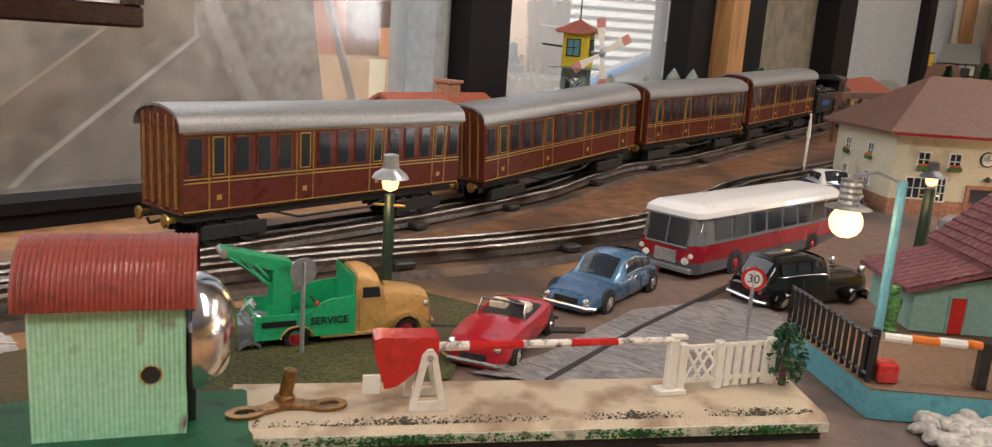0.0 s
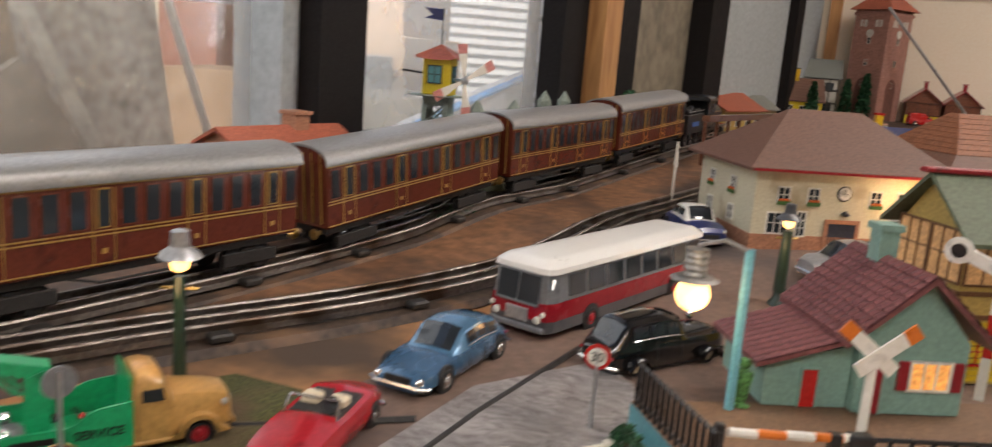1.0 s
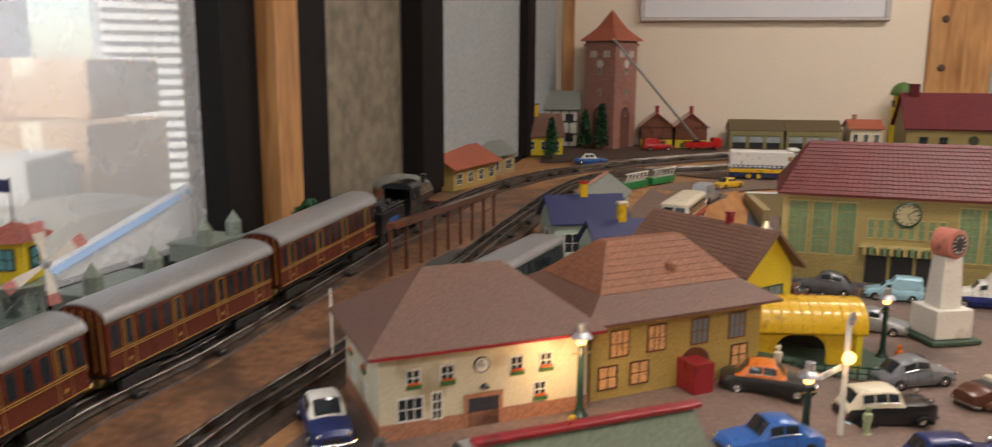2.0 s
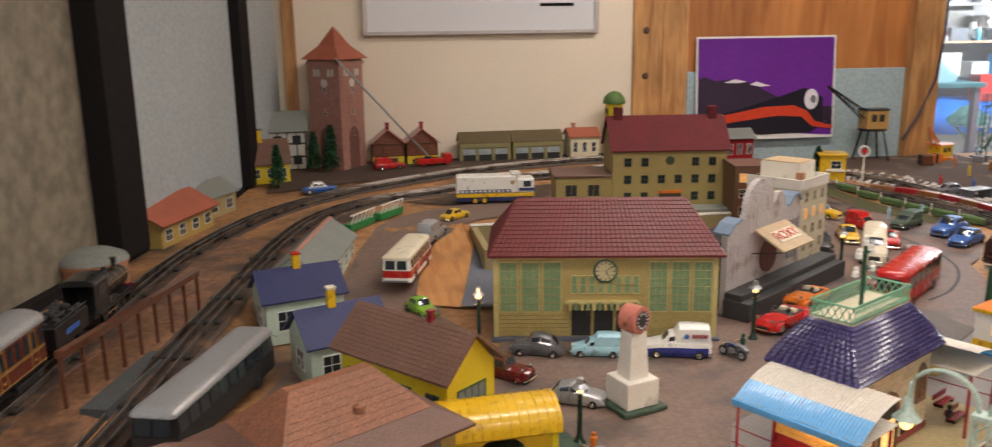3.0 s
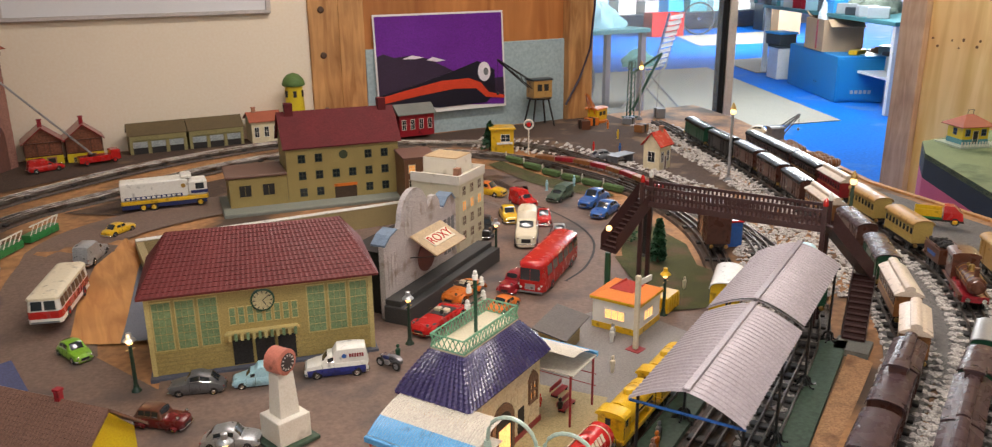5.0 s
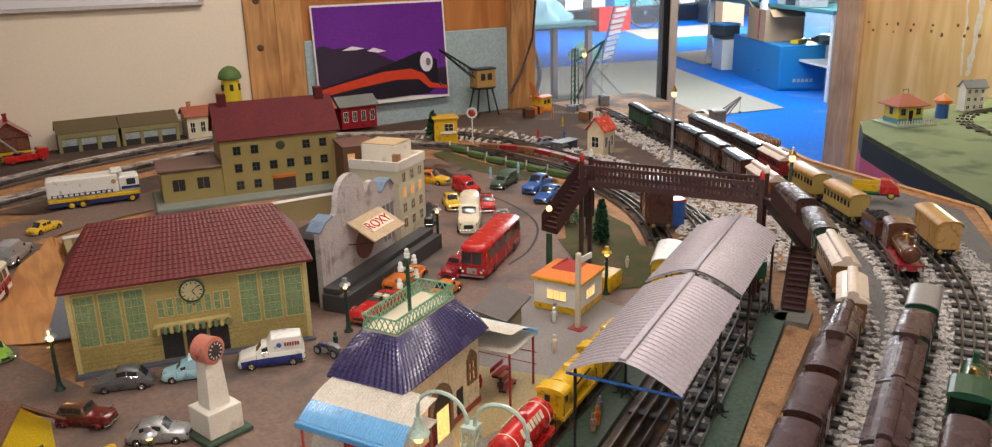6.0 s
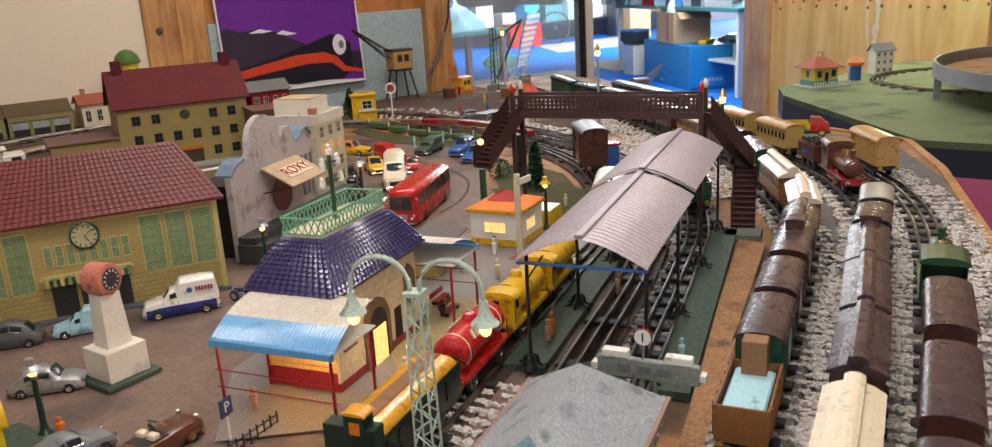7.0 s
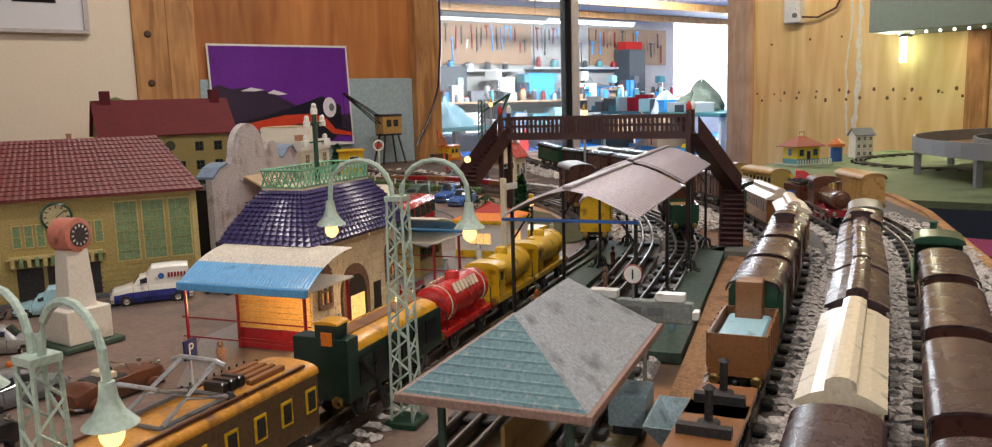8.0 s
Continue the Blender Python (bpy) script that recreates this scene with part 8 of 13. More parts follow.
# siding C: from the camera outwards
S = "siding wagons"
flat_wagon(track_m(SC, 0.80, 0.89), "rusty flat wagon with a small winch post")
flat_wagon(track_m(SC, 0.855, 0.922), "brown flat wagon with a black winch", L=0.07)
ow = open_wagon(track_m(SC, 0.965, 0.98), "teak open wagon with a blue tarpaulin load", load=PALEBLUE, L=0.1)
part("brake_hut", Mesh().box(0.03, 0.05, -0.012, 0.012, 0.0265, 0.085, c=0.001), TEAK, ow, "tall wooden brake hut")
box_wagon(track_m(SC, 1.075, 1.04), "dark green and brown goods van with arched roof", body=DKGREEN, L=0.12)
box_wagon(track_m(SC, 1.195, 1.103), "mauve-brown goods van with arched roof", L=0.115)
box_wagon(track_m(SC, 1.315, 1.168), "glossy mauve-brown van with a rounded end hood", L=0.12, brake=True)
box_wagon(track_m(SC, 1.435, 1.232), "glossy dark brown van with clerestory roof", L=0.115, style="clerestory")
box_wagon(track_m(SC, 1.565, 1.315), "teak coach with buff clerestory roof", L=0.13, style="clerestory", roof=BUFF, body=TEAK, windows=True)
box_wagon(track_m(SC, 1.70, 1.455), "teak coach with long buff clerestory roof", L=0.17, style="clerestory", roof=BUFF, body=TEAK, windows=True)
box_wagon(track_m(SC, 1.83, 1.60), "dark green van with glossy roof", L=0.16, body=DKGREEN)
box_wagon(track_m(SC, 1.955, 1.765), "brown goods van with glossy dark roof", L=0.15)
box_wagon(track_m(SC, 2.06, 1.95), "teak coach with buff clerestory roof on the curve", L=0.17, style="clerestory", roof=BUFF, body=TEAK, windows=True)
box_wagon(track_m(SC, 2.155, 2.13), "dark brown coach with black glossy roof", L=0.16, body=DKBROWN, roof=ROOFBLACK)
box_wagon(track_m(SC, 2.235, 2.3), "dark brown wagon with black glossy roof", L=0.17, body=DKBROWN, roof=ROOFBLACK)
box_wagon(track_m(SC, 2.315, 2.48), "brown wagon with rounded black roof", L=0.17, body=DKBROWN, roof=ROOFBLACK)
box_wagon(track_m(SC, 2.38, 2.67), "black wagon with ribbed roof", L=0.17, body=BLACK, roof=ROOFBLACK)
box_wagon(track_m(SC, 2.435, 2.86), "green-black wagon at the far end of the siding", L=0.16, body=DKGREEN, roof=ROOFBLACK)
# siding D
box_wagon(track_m(SD, 0.72, 0.77), "mauve-brown van half under the camera", L=0.13)
box_wagon(track_m(SD, 0.905, 0.857), "van with long cream clerestory roof", L=0.225, style="clerestory", roof=CREAM, body=CREAM)
box_wagon(track_m(SD, 1.092, 0.952), "glossy mauve-brown van with clerestory roof", L=0.15, style="clerestory", windows=True)
box_wagon(track_m(SD, 1.237, 1.03), "long glossy brown van with clerestory roof", L=0.16, style="clerestory", windows=True)
box_wagon(track_m(SD, 1.382, 1.106), "long glossy brown coach with hooded end", L=0.16, style="clerestory", brake=True, windows=True)
box_wagon(track_m(SD, 1.505, 1.175), "green-bodied van with glossy brown arched roof", L=0.1, body=DKGREEN)
box_wagon(track_m(SD, 1.605, 1.227), "green-bodied van with silver-brown arched roof", L=0.1, body=DKGREEN, roof=ROOFSILVER)
locomotive(track_m(SD, 1.9, 1.45, True), "brown-red clockwork locomotive with brass dome", body=BROWN, cab=BROWN, L=0.15, group=S)
tender(track_m(SD, 2.0, 1.575), "brown tender behind the clockwork locomotive", body=BROWN, group=S, L=0.08)
box_wagon(track_m(SD, 2.09, 1.72), "ochre coach with amber roof", L=0.15, body=WALL_OC, roof=TAN, windows=True)
box_wagon(track_m(SD, 2.175, 1.9), "yellow tinplate coach on the curve", L=0.15, body=WALL_OC, roof=TAN, windows=True)
box_wagon(track_m(SD, 2.26, 2.08), "crimson coach with buff clerestory roof", L=0.16, body=CRIMSON, roof=BUFF, style="clerestory", windows=True)
# outer siding
box_wagon(track_m(SE, 0.72, 0.672), "mauve-brown coach with black end bands", L=0.16, windows=True)
box_wagon(track_m(SE, 0.9, 0.76), "mauve-brown coach with glossy arched roof", L=0.16, windows=True)
box_wagon(track_m(SE, 1.07, 0.84), "brown coach with rounded glossy roof", L=0.16, windows=True)
box_wagon(track_m(SE, 1.235, 0.922), "small glossy brown coach behind the green engine", L=0.15, windows=True)
locomotive(track_m(SE, 1.42, 1.02), "dark green tank locomotive with round cab back", body=DKGREEN, cab=DKGREEN, L=0.16, group=S)
box_wagon(track_m(SE, 2.04, 1.46), "ochre-brown goods van with amber roof", L=0.15, body=TAN, roof=TAN, z1=0.075)
# behind the footbridge
box_wagon(track_m(T3, 1.66, 1.655), "brown goods van with pale blue roof", L=0.1, roof=PALEBLUE, body=BROWN)
open_wagon(track_m(T3, 1.58, 1.57), "dark open wagon with a boat-like load", L=0.1, body=DKGREEN, load=TAN)
box_wagon(track_m(T2, 1.4, 1.61), "yellow van with a white curved roof", L=0.12, W=0.05, body=YELLOW, roof=WHITE, z1=0.074, rise=0.015)
box_wagon(track_m(T2, 1.665, 1.94), "tall dark brown van below the footbridge", L=0.13, W=0.056, body=DKBROWN, roof=GREY, z1=0.098)
# goods on the middle sand: open blue tray and dropside wagon
ub = thing("hopper_tray", "open pale blue-grey tinplate hopper on black legs", "tray", base(0.822, 0.937, 30, 0.004))
DULLBLUE = mat("dull_blue_tin", (0.24, 0.33, 0.36), 0.5, var=0.2, scale=40, stain=(0.12, 0.14, 0.14), stain_amount=0.25, stain_scale=60)
rg4 = [[(sx * a, sy * b, z) for sx, sy in ((-1, -1), (1, -1), (1, 1), (-1, 1))] for a, b, z in ((0.018, 0.014, 0.012), (0.034, 0.027, 0.034), (0.0325, 0.0255, 0.034), (0.0165, 0.0125, 0.0145))]
part("tray", Mesh().loft(rg4), DULLBLUE, ub)
for sx in (-1, 1):
    for sy in (-1, 1):
        part("leg", Mesh().tube([(sx * 0.016, sy * 0.012, 0.0), (sx * 0.016, sy * 0.012, 0.013)], 0.002, 5), BLACK, ub)
# ---------------- road vehicles ----------------
def interp(tab, u):
    for (a, x), (b, y) in zip(tab, tab[1:]):
        if u <= b:
            k = (u - a) / max(1e-9, b - a)
            k = k * k * (3 - 2 * k)
            return x + (y - x) * k
    return tab[-1][1]


STYLE = {  # belt line, cabin top, plan width, cabin span, windscreen and back window ends (all from nose 0 to tail 1)
    "ds": dict(belt=[(0, .30), (.06, .42), (.3, .56), (.55, .6), (.85, .56), (1, .40)], cab=[(.3, .56), (.47, .97), (.6, 1.0), (.78, .9), (.98, .5)], ws=(.33, .45), rw=(.8, .93), side=(.44, .8)),
    "saloon": dict(belt=[(0, .42), (.05, .54), (.3, .6), (.6, .62), (.9, .58), (1, .44)], cab=[(.3, .6), (.43, .98), (.55, 1.0), (.68, .97), (.84, .58)], ws=(.32, .42), rw=(.7, .82), side=(.4, .7)),
    "round": dict(belt=[(0, .34), (.06, .5), (.3, .6), (.6, .62), (.9, .52), (1, .34)], cab=[(.27, .58), (.42, .95), (.55, 1.0), (.75, .88), (.98, .4)], ws=(.3, .41), rw=(.78, .9), side=(.4, .76)),
    "prewar": dict(belt=[(0, .5), (.05, .58), (.38, .6), (.7, .62), (.95, .58), (1, .42)], cab=[(.38, .6), (.44, .95), (.55, 1.0), (.84, .97), (.99, .55)], ws=(.395, .44), rw=(.88, .95), side=(.45, .85)),
    "open": dict(belt=[(0, .5), (.05, .66), (.35, .72), (.5, .72), (.8, .74), (1, .56)], cab=None, ws=None, rw=None, side=None),
    "van": dict(belt=[(0, .3), (.05, .42), (.26, .5), (.5, .52), (.9, .52), (1, .5)], cab=[(.26, .5), (.37, .72), (.46, .76), (.5, .98), (.75, 1.0), (.97, .97), (.995, .5)], ws=(.28, .36), rw=None, side=(.36, .46)),
}


def wheel(parent, x, y, r, w, side, hub=CHROME, name="wheel"):
    m = at(x, y, r) @ Matrix.Rotation(radians(90) * -side, 4, "X")
    t = part(name, Mesh().lathe([(r * 0.62, -w), (r * 0.93, -w), (r, -w * 0.6), (r, w * 0.1), (r * 0.9, w * 0.35), (r * 0.66, w * 0.35), (r * 0.62, w * 0.2)], 16, m), TYRE, parent, smooth=True)
    part("hub", Mesh().lathe([(r * 0.63, 0), (r * 0.6, w * 0.28), (r * 0.4, w * 0.2), (r * 0.28, w * 0.42), (r * 0.05, w * 0.5)], 14, m), hub, t, smooth=True)
    return t


def car(x, y, deg, label, style="saloon", paint=BLUE, L=0.1, W=0.04, H=0.034, roof=None, lower=None, hub=CHROME, wr=None, z=None, name="toy_car", category="toy car", group="toy cars", fenders=False):
    st = STYLE[style]
    t = thing(name, label, category, base(x, y, deg, z), group)
    r = wr or L * 0.065
    zb = r * 0.55

    def half(u):
        return W / 2 * (1 - 0.22 * abs(2 * u - 1) ** 5)

    rings = []
    nu = 22
    for k in range(nu + 1):
        u = k / nu
        X = L / 2 - u * L
        w, zt = half(u) * (0.93 if fenders else 1.0), interp(st["belt"], u) * H
        if style == "open" and 0.42 < u < 0.78:
            zt *= 0.97
        e = 0.9 if k in (0, nu) else 1.0
        c = [(X, -w * 0.86 * e, zb), (X, -w * e, zb + (zt - zb) * 0.3), (X, -w * 0.99 * e, zb + (zt - zb) * 0.65), (X, -w * 0.9 * e, zb + (zt - zb) * 0.93), (X, -w * 0.6 * e, zt), (X, 0, zt + 0.0006)]
        rings.append(c + [(a, -b, cc) for a, b, cc in reversed(c[:-1])])
    part("body", Mesh().loft(rings), paint, t, smooth=True)
    if lower:
        part("lower_panel", Mesh().loft([[(a, b * 1.012, cc) for a, b, cc in (q[0], q[1], q[2])] for q in rings[1:-1]], closed=False).loft([[(a, b * 1.012, cc) for a, b, cc in (q[-3], q[-2], q[-1])] for q in rings[1:-1]], closed=False), lower, t)
    if st["cab"]:
        u0, u1 = st["cab"][0][0], st["cab"][-1][0]
        cr = []
        n = 20
        for k in range(n + 1):
            u = u0 + (u1 - u0) * k / n
            zt = interp(st["cab"], u) * H
            zl = interp(st["belt"], u) * H * 0.9
            zt = max(zt, zl + 0.0004)
            w = half(u) * 0.88
            wt = w * (0.8 if style != "van" else 0.93)
            X = L / 2 - u * L
            hgt = zt - zl
            c = [(X, -w, zl), (X, -(w + wt) / 2 * 1.01, zl + hgt * 0.55), (X, -wt, zl + hgt * 0.86), (X, -wt * 0.72, zl + hgt * 0.98), (X, 0, zl + hgt)]
            cr.append(c + [(a, -b, cc) for a, b, cc in reversed(c[:-1])])
        part("cabin", Mesh().loft(cr), roof or paint, t, smooth=True)

        def band(ua, ub, side, lo, hi):
            q = []
            for j in range(5):
                u = ua + (ub - ua) * j / 4
                k = min(n, max(0, round((u - u0) / (u1 - u0) * n)))
                ring = cr[k]
                a, b = Vector(ring[0]), Vector(ring[2])
                m1 = Vector(ring[1])
                f = lambda s: (a.lerp(m1, s / 0.55) if s < 0.55 else m1.lerp(b, (s - 0.55) / 0.45))
                X = L / 2 - u * L
                row = []
                for s in (lo, 0.5 * (lo + hi), hi):
                    p = f(s)
                    row.append((X, (p.y - 0.0007) * (1 if side < 0 else -1), p.z))
                q.append(row)
            return Mesh().loft(q, closed=False)
        a, b = st["side"]
        nwin = 1 if style == "van" else (3 if style in ("ds", "prewar") else 2)
        for side in (-1, 1):
            for k in range(nwin):
                ua, ub = a + (b - a) * (k + 0.06) / nwin, a + (b - a) * (k + 0.94) / nwin
                part("side_window", band(ua, ub, side, 0.34, 0.9), GLASS_D, t)
            trim = [(L / 2 - u * L, side * (half(u) * 0.885 + 0.0003), interp(st["belt"], u) * H * 0.9 + (max(interp(st["cab"], u), interp(st["belt"], u)) - interp(st["belt"], u) * 0.9) * H * 0.28) for u in [a + (b - a) * j / 6 for j in range(7)]]
            part("window_trim", Mesh().tube(trim, 0.00045, 4), CHROME, t, "thin bright window trim")
            for ud in (a - 0.01, 0.5 * (a + b), b - 0.04) if style != "van" else (0.28, 0.46):
                k = min(nu, max(0, round(ud * nu)))
                part("door_seam", Mesh().tube([(L / 2 - ud * L, -side * (abs(q[1]) + 0.0001) * -1, q[2]) for q in rings[k][1:4]], 0.00032, 4), SOOT, t)

        def top_pane(ua, ub):
            q = []
            for j in range(6):
                u = ua + (ub - ua) * j / 5
                zt = max(interp(st["cab"], u), interp(st["belt"], u) * 0.9) * H
                w = half(u) * 0.6
                X = L / 2 - u * L
                q.append([(X, w * s, zt + 0.0011 - 0.0008 * s * s * 1.6) for s in (-1, -0.5, 0, 0.5, 1)])
            return Mesh().loft(q, closed=False)
        if st["ws"]:
            part("windscreen", top_pane(*st["ws"]), GLASS_D, t)
        if st["rw"]:
            part("rear_window", top_pane(*st["rw"]), GLASS_D, t)
    else:
        part("cockpit", Mesh().box(-L * 0.27, L * 0.06, -W * 0.36, W * 0.36, H * 0.6, H * 0.735, c=0.001), SOOT, t, "dark open cockpit")
        part("windscreen_frame", Mesh().tube([(L * 0.1, -W * 0.38, H * 0.72), (L * 0.05, -W * 0.34, H * 1.02), (L * 0.05, W * 0.34, H * 1.02), (L * 0.1, W * 0.38, H * 0.72)], 0.0007, 5), CHROME, t)
        for s in (-1, 1):
            part("seat", Mesh().box(-L * 0.13, -L * 0.04, s * W * 0.19 - W * 0.13, s * W * 0.19 + W * 0.13, H * 0.6, H * 0.9, c=0.0012), CREAM, t)
        part("steering_wheel", Mesh().lathe([(0.0042, 0), (0.0046, 0.0005), (0.0042, 0.001)], 12, at(L * 0.02, W * 0.19, H * 0.86) @ Matrix.Rotation(radians(60), 4, "Y")), BLACK, t)
    for s in (-1, 1):
        for X in (L * 0.31, -L * 0.31):
            wheel(t, X, s * (W / 2 - (0.0032 if fenders else 0.0014)), r, 0.0055, s, hub)
            if not fenders:
                part("wheel_arch", Mesh().lathe([(r * 1.22, -0.002), (r * 1.22, 0.0003), (r * 0.9, 0.0003)], 18, at(X, s * (half(0.5 - X / L) - 0.0002), r * 1.05) @ Matrix.Rotation(radians(90) * -s, 4, "X")), SOOT, t, "dark wheel arch")
            if fenders:
                fe = [(X + r * 1.45 * math.cos(q * math.pi / 8), r * 0.9 + r * 1.05 * math.sin(q * math.pi / 8)) for q in range(9)]
                me = Mesh().prism(fe + [(a - (a - X) * 0.12, b - 0.0015) for a, b in reversed(fe)], s * W / 2 - 0.004, s * W / 2 + 0.004)
                part("fender", me, paint, t)
        part("headlamp", Mesh().ball(0.0024 if not fenders else 0.003, (L / 2 - (0.001 if not fenders else 0.008), s * W * 0.33, interp(st["belt"], .04) * H * (0.85 if not fenders else 1.15)), 10), CHROME, t)
    for X, s in ((L / 2 + 0.0008, 1), (-L / 2 - 0.0008, -1)):
        part("bumper", Mesh().tube([(X - s * 0.004, -W * 0.48, zb + H * 0.1), (X, -W * 0.36, zb + H * 0.1), (X, W * 0.36, zb + H * 0.1), (X - s * 0.004, W * 0.48, zb + H * 0.1)], 0.0012, 6), CHROME, t)
    for s in (-1, 1):
        part("tail_lamp", Mesh().ball(0.0013, (-L / 2 + 0.0006, s * W * 0.36, zb + H * 0.26), 8), CRIMSON, t)
    part("grille", Mesh().box(L / 2 - 0.001, L / 2 + 0.0006, -W * 0.2, W * 0.2, zb + H * 0.14, zb + H * 0.26), SOOT, t)
    part("chassis", Mesh().box(-L * 0.44, L * 0.44, -W * 0.38, W * 0.38, zb - 0.002, zb + 0.001), SOOT, t)
    return t


SCREEN = mat("smoky_windscreen", (0.03, 0.033, 0.037), 0.08, var=0.05, scale=40, bump=0.0, coat=0.8)


def bus(x, y, deg, label, L=0.23, W=0.056, H=0.066, low=RED, mid=None, roof=WHITE, hub=RED, n=8, z=None, rounded=False, skirt=None, group="toy buses", front_glass=SCREEN):
    t = thing("toy_bus", label, "toy bus", base(x, y, deg, z), group)
    r = 0.0085
    z0, zb, zt = 0.006, H * 0.48, H * 0.84
    mid = mid or GREY

    def outline(ins, fz):
        a, b, c = L / 2 - ins, W / 2 - ins, 0.008 if not rounded else 0.018
        return [(-a, -b + c * 0.6, fz), (-a + c * 0.6, -b, fz), (a - c, -b, fz), (a - c * 0.25, -b + c * 0.35, fz), (a, -b + c, fz), (a, b - c, fz), (a - c * 0.25, b - c * 0.35, fz), (a - c, b, fz), (-a + c * 0.6, b, fz), (-a, b - c * 0.6, fz)]
    part("lower_body", Mesh().loft([outline(0.001, z0), outline(0, z0 + 0.004), outline(0, zb)]), low, t, smooth=True)
    if skirt:
        part("skirt", Mesh().loft([outline(-0.0003, z0), outline(-0.0003, z0 + H * 0.15)], caps=False), skirt, t)
    part("window_band", Mesh().loft([outline(0.0004, zb + 0.0001), outline(0.0025, zt)]), mid, t, smooth=True)
    top = [outline(0.0005, zt + 0.0001), outline(0.0012, zt + H * 0.07), outline(0.006, H * 0.98), outline(0.013, H)]
    part("roof", Mesh().loft(top), roof, t, smooth=True)
    for s in (-1, 1):
        for k in range(n):
            xa, xb = -L / 2 + 0.01 + (L - 0.03) * k / n, -L / 2 + 0.01 + (L - 0.03) * (k + 0.84) / n
            y0, y1 = W / 2 - 0.0006 + 0.0008, W / 2 - 0.0024 + 0.0008
            part("side_window", Mesh().add([(xa, s * y0, zb + 0.003), (xb, s * y0, zb + 0.003), (xb, s * y1, zt - 0.002), (xa, s * y1, zt - 0.002)], [(0, 1, 2, 3)]), GLASS_D, t)
        for X in (L * 0.27, -L * 0.27):
            part("wheel_arch", Mesh().lathe([(r * 1.3, 0), (r * 1.3, 0.0008)], 18, at(X, s * (W / 2), r) @ Matrix.Rotation(radians(90) * -s, 4, "X")), SOOT, t)
            wheel(t, X, s * (W / 2 - 0.0006), r, 0.006, s, hub)
        part("headlamp", Mesh().lathe([(0.003, 0), (0.0026, 0.0015), (0.001, 0.002)], 12, at(L / 2 - 0.0002, s * W * 0.33, z0 + H * 0.16) @ AX["x"]), WHITE, t)
        part("mirror", Mesh().tube([(L / 2 - 0.006, s * W * 0.48, zt - 0.003), (L / 2 + 0.002, s * W * 0.55, zt - 0.008)], 0.0006, 4), CHROME, t)
    ws = [(L / 2 + 0.0012, y0, zb - 0.002) for y0 in (-(W / 2 - 0.0085), W / 2 - 0.0085)] + [(L / 2 - 0.0014, y0, zt - 0.001) for y0 in (W / 2 - 0.009, -(W / 2 - 0.009))]
    wsf = part("windscreen", Mesh().add(ws, [(0, 1, 2, 3)]), front_glass, t)
    part("frame", Mesh().tube(ws + ws[:1], 0.0009, 6), mid, wsf)
    part("centre_bar", Mesh().tube([(L / 2 + 0.0014, 0, zb - 0.002), (L / 2 - 0.0012, 0, zt - 0.001)], 0.0005, 5), mid, wsf)
    for y0 in (-0.012, 0.008):
        part("wiper", Mesh().tube([(L / 2 + 0.0018, y0, zb - 0.001), (L / 2 + 0.0008, y0 - 0.007, zb + 0.008)], 0.0003, 4), SOOT, wsf)
    for s in (-1, 1):
        part("small_headlamp", Mesh().lathe([(0.0021, 0), (0.0018, 0.0013), (0.0006, 0.0017)], 12, at(L / 2 - 0.0002, s * W * 0.41, z0 + H * 0.24) @ AX["x"]), WHITE, t)
        part("rear_window", Mesh().add([(-L / 2 - 0.0004, s * 0.002, zb + 0.003), (-L / 2 - 0.0004, s * (W / 2 - 0.008), zb + 0.003), (-L / 2 + 0.002, s * (W / 2 - 0.0085), zt - 0.002), (-L / 2 + 0.002, s * 0.002, zt - 0.002)], [(0, 1, 2, 3)]), GLASS_D, t)
    part("bumper", Mesh().box(L / 2 - 0.002, L / 2 + 0.002, -W * 0.44, W * 0.44, z0, z0 + 0.004, c=0.0008), GREY, t)
    part("bumper", Mesh().box(-L / 2 - 0.0015, -L / 2 + 0.002, -W * 0.42, W * 0.42, z0, z0 + 0.004, c=0.0008), GREY, t)
    part("grille", Mesh().box(L / 2 - 0.001, L / 2 + 0.0008, -W * 0.18, W * 0.18, z0 + H * 0.1, z0 + H * 0.27, c=0.0004), SILVER, t)
    return t


# street by the crossing
METBLUE = mat("metallic_blue", (0.05, 0.12, 0.22), 0.25, 0.45, var=0.1, coat=0.5)
BUSRED = enamel("bus_red", (0.3, 0.012, 0.022), 0.25, stain=None)
BUSWHITE = enamel("bus_roof_white", (0.74, 0.72, 0.68), 0.3, var=0.05, stain=None)
ROADSTER = enamel("roadster_red", (0.38, 0.012, 0.02), 0.2)
PIANO = enamel("piano_black", (0.006, 0.006, 0.007), 0.12, coat=0.8)
SKIRT = enamel("slate_grey", (0.07, 0.07, 0.075), 0.4)
car(-0.2345, 0.741, -95, "metallic blue saloon model with chrome bumpers", "ds", METBLUE, L=0.112, W=0.042, H=0.0315, roof=mat("pale_metallic_blue", (0.1, 0.22, 0.36), 0.22, 0.4, var=0.06, coat=0.5))
car(-0.2445, 0.613, -82, "bright red open roadster with cream seats", "open", ROADSTER, L=0.094, W=0.037, H=0.026)
bus(-0.182, 0.942, -107.5, "red and grey service bus with a white roof", L=0.245, W=0.054, H=0.057, low=BUSRED, roof=BUSWHITE, skirt=SKIRT, hub=ROADSTER)
car(-0.12, 0.828, 55, "glossy black pre-war saloon with cream wheels", "prewar", PIANO, L=0.105, W=0.04, H=0.036, hub=CREAM, fenders=True)
car(-0.365, 0.512, 50, "small grey-blue toy car behind the truck", "prewar", GREY, L=0.06, W=0.03, H=0.026, fenders=True)


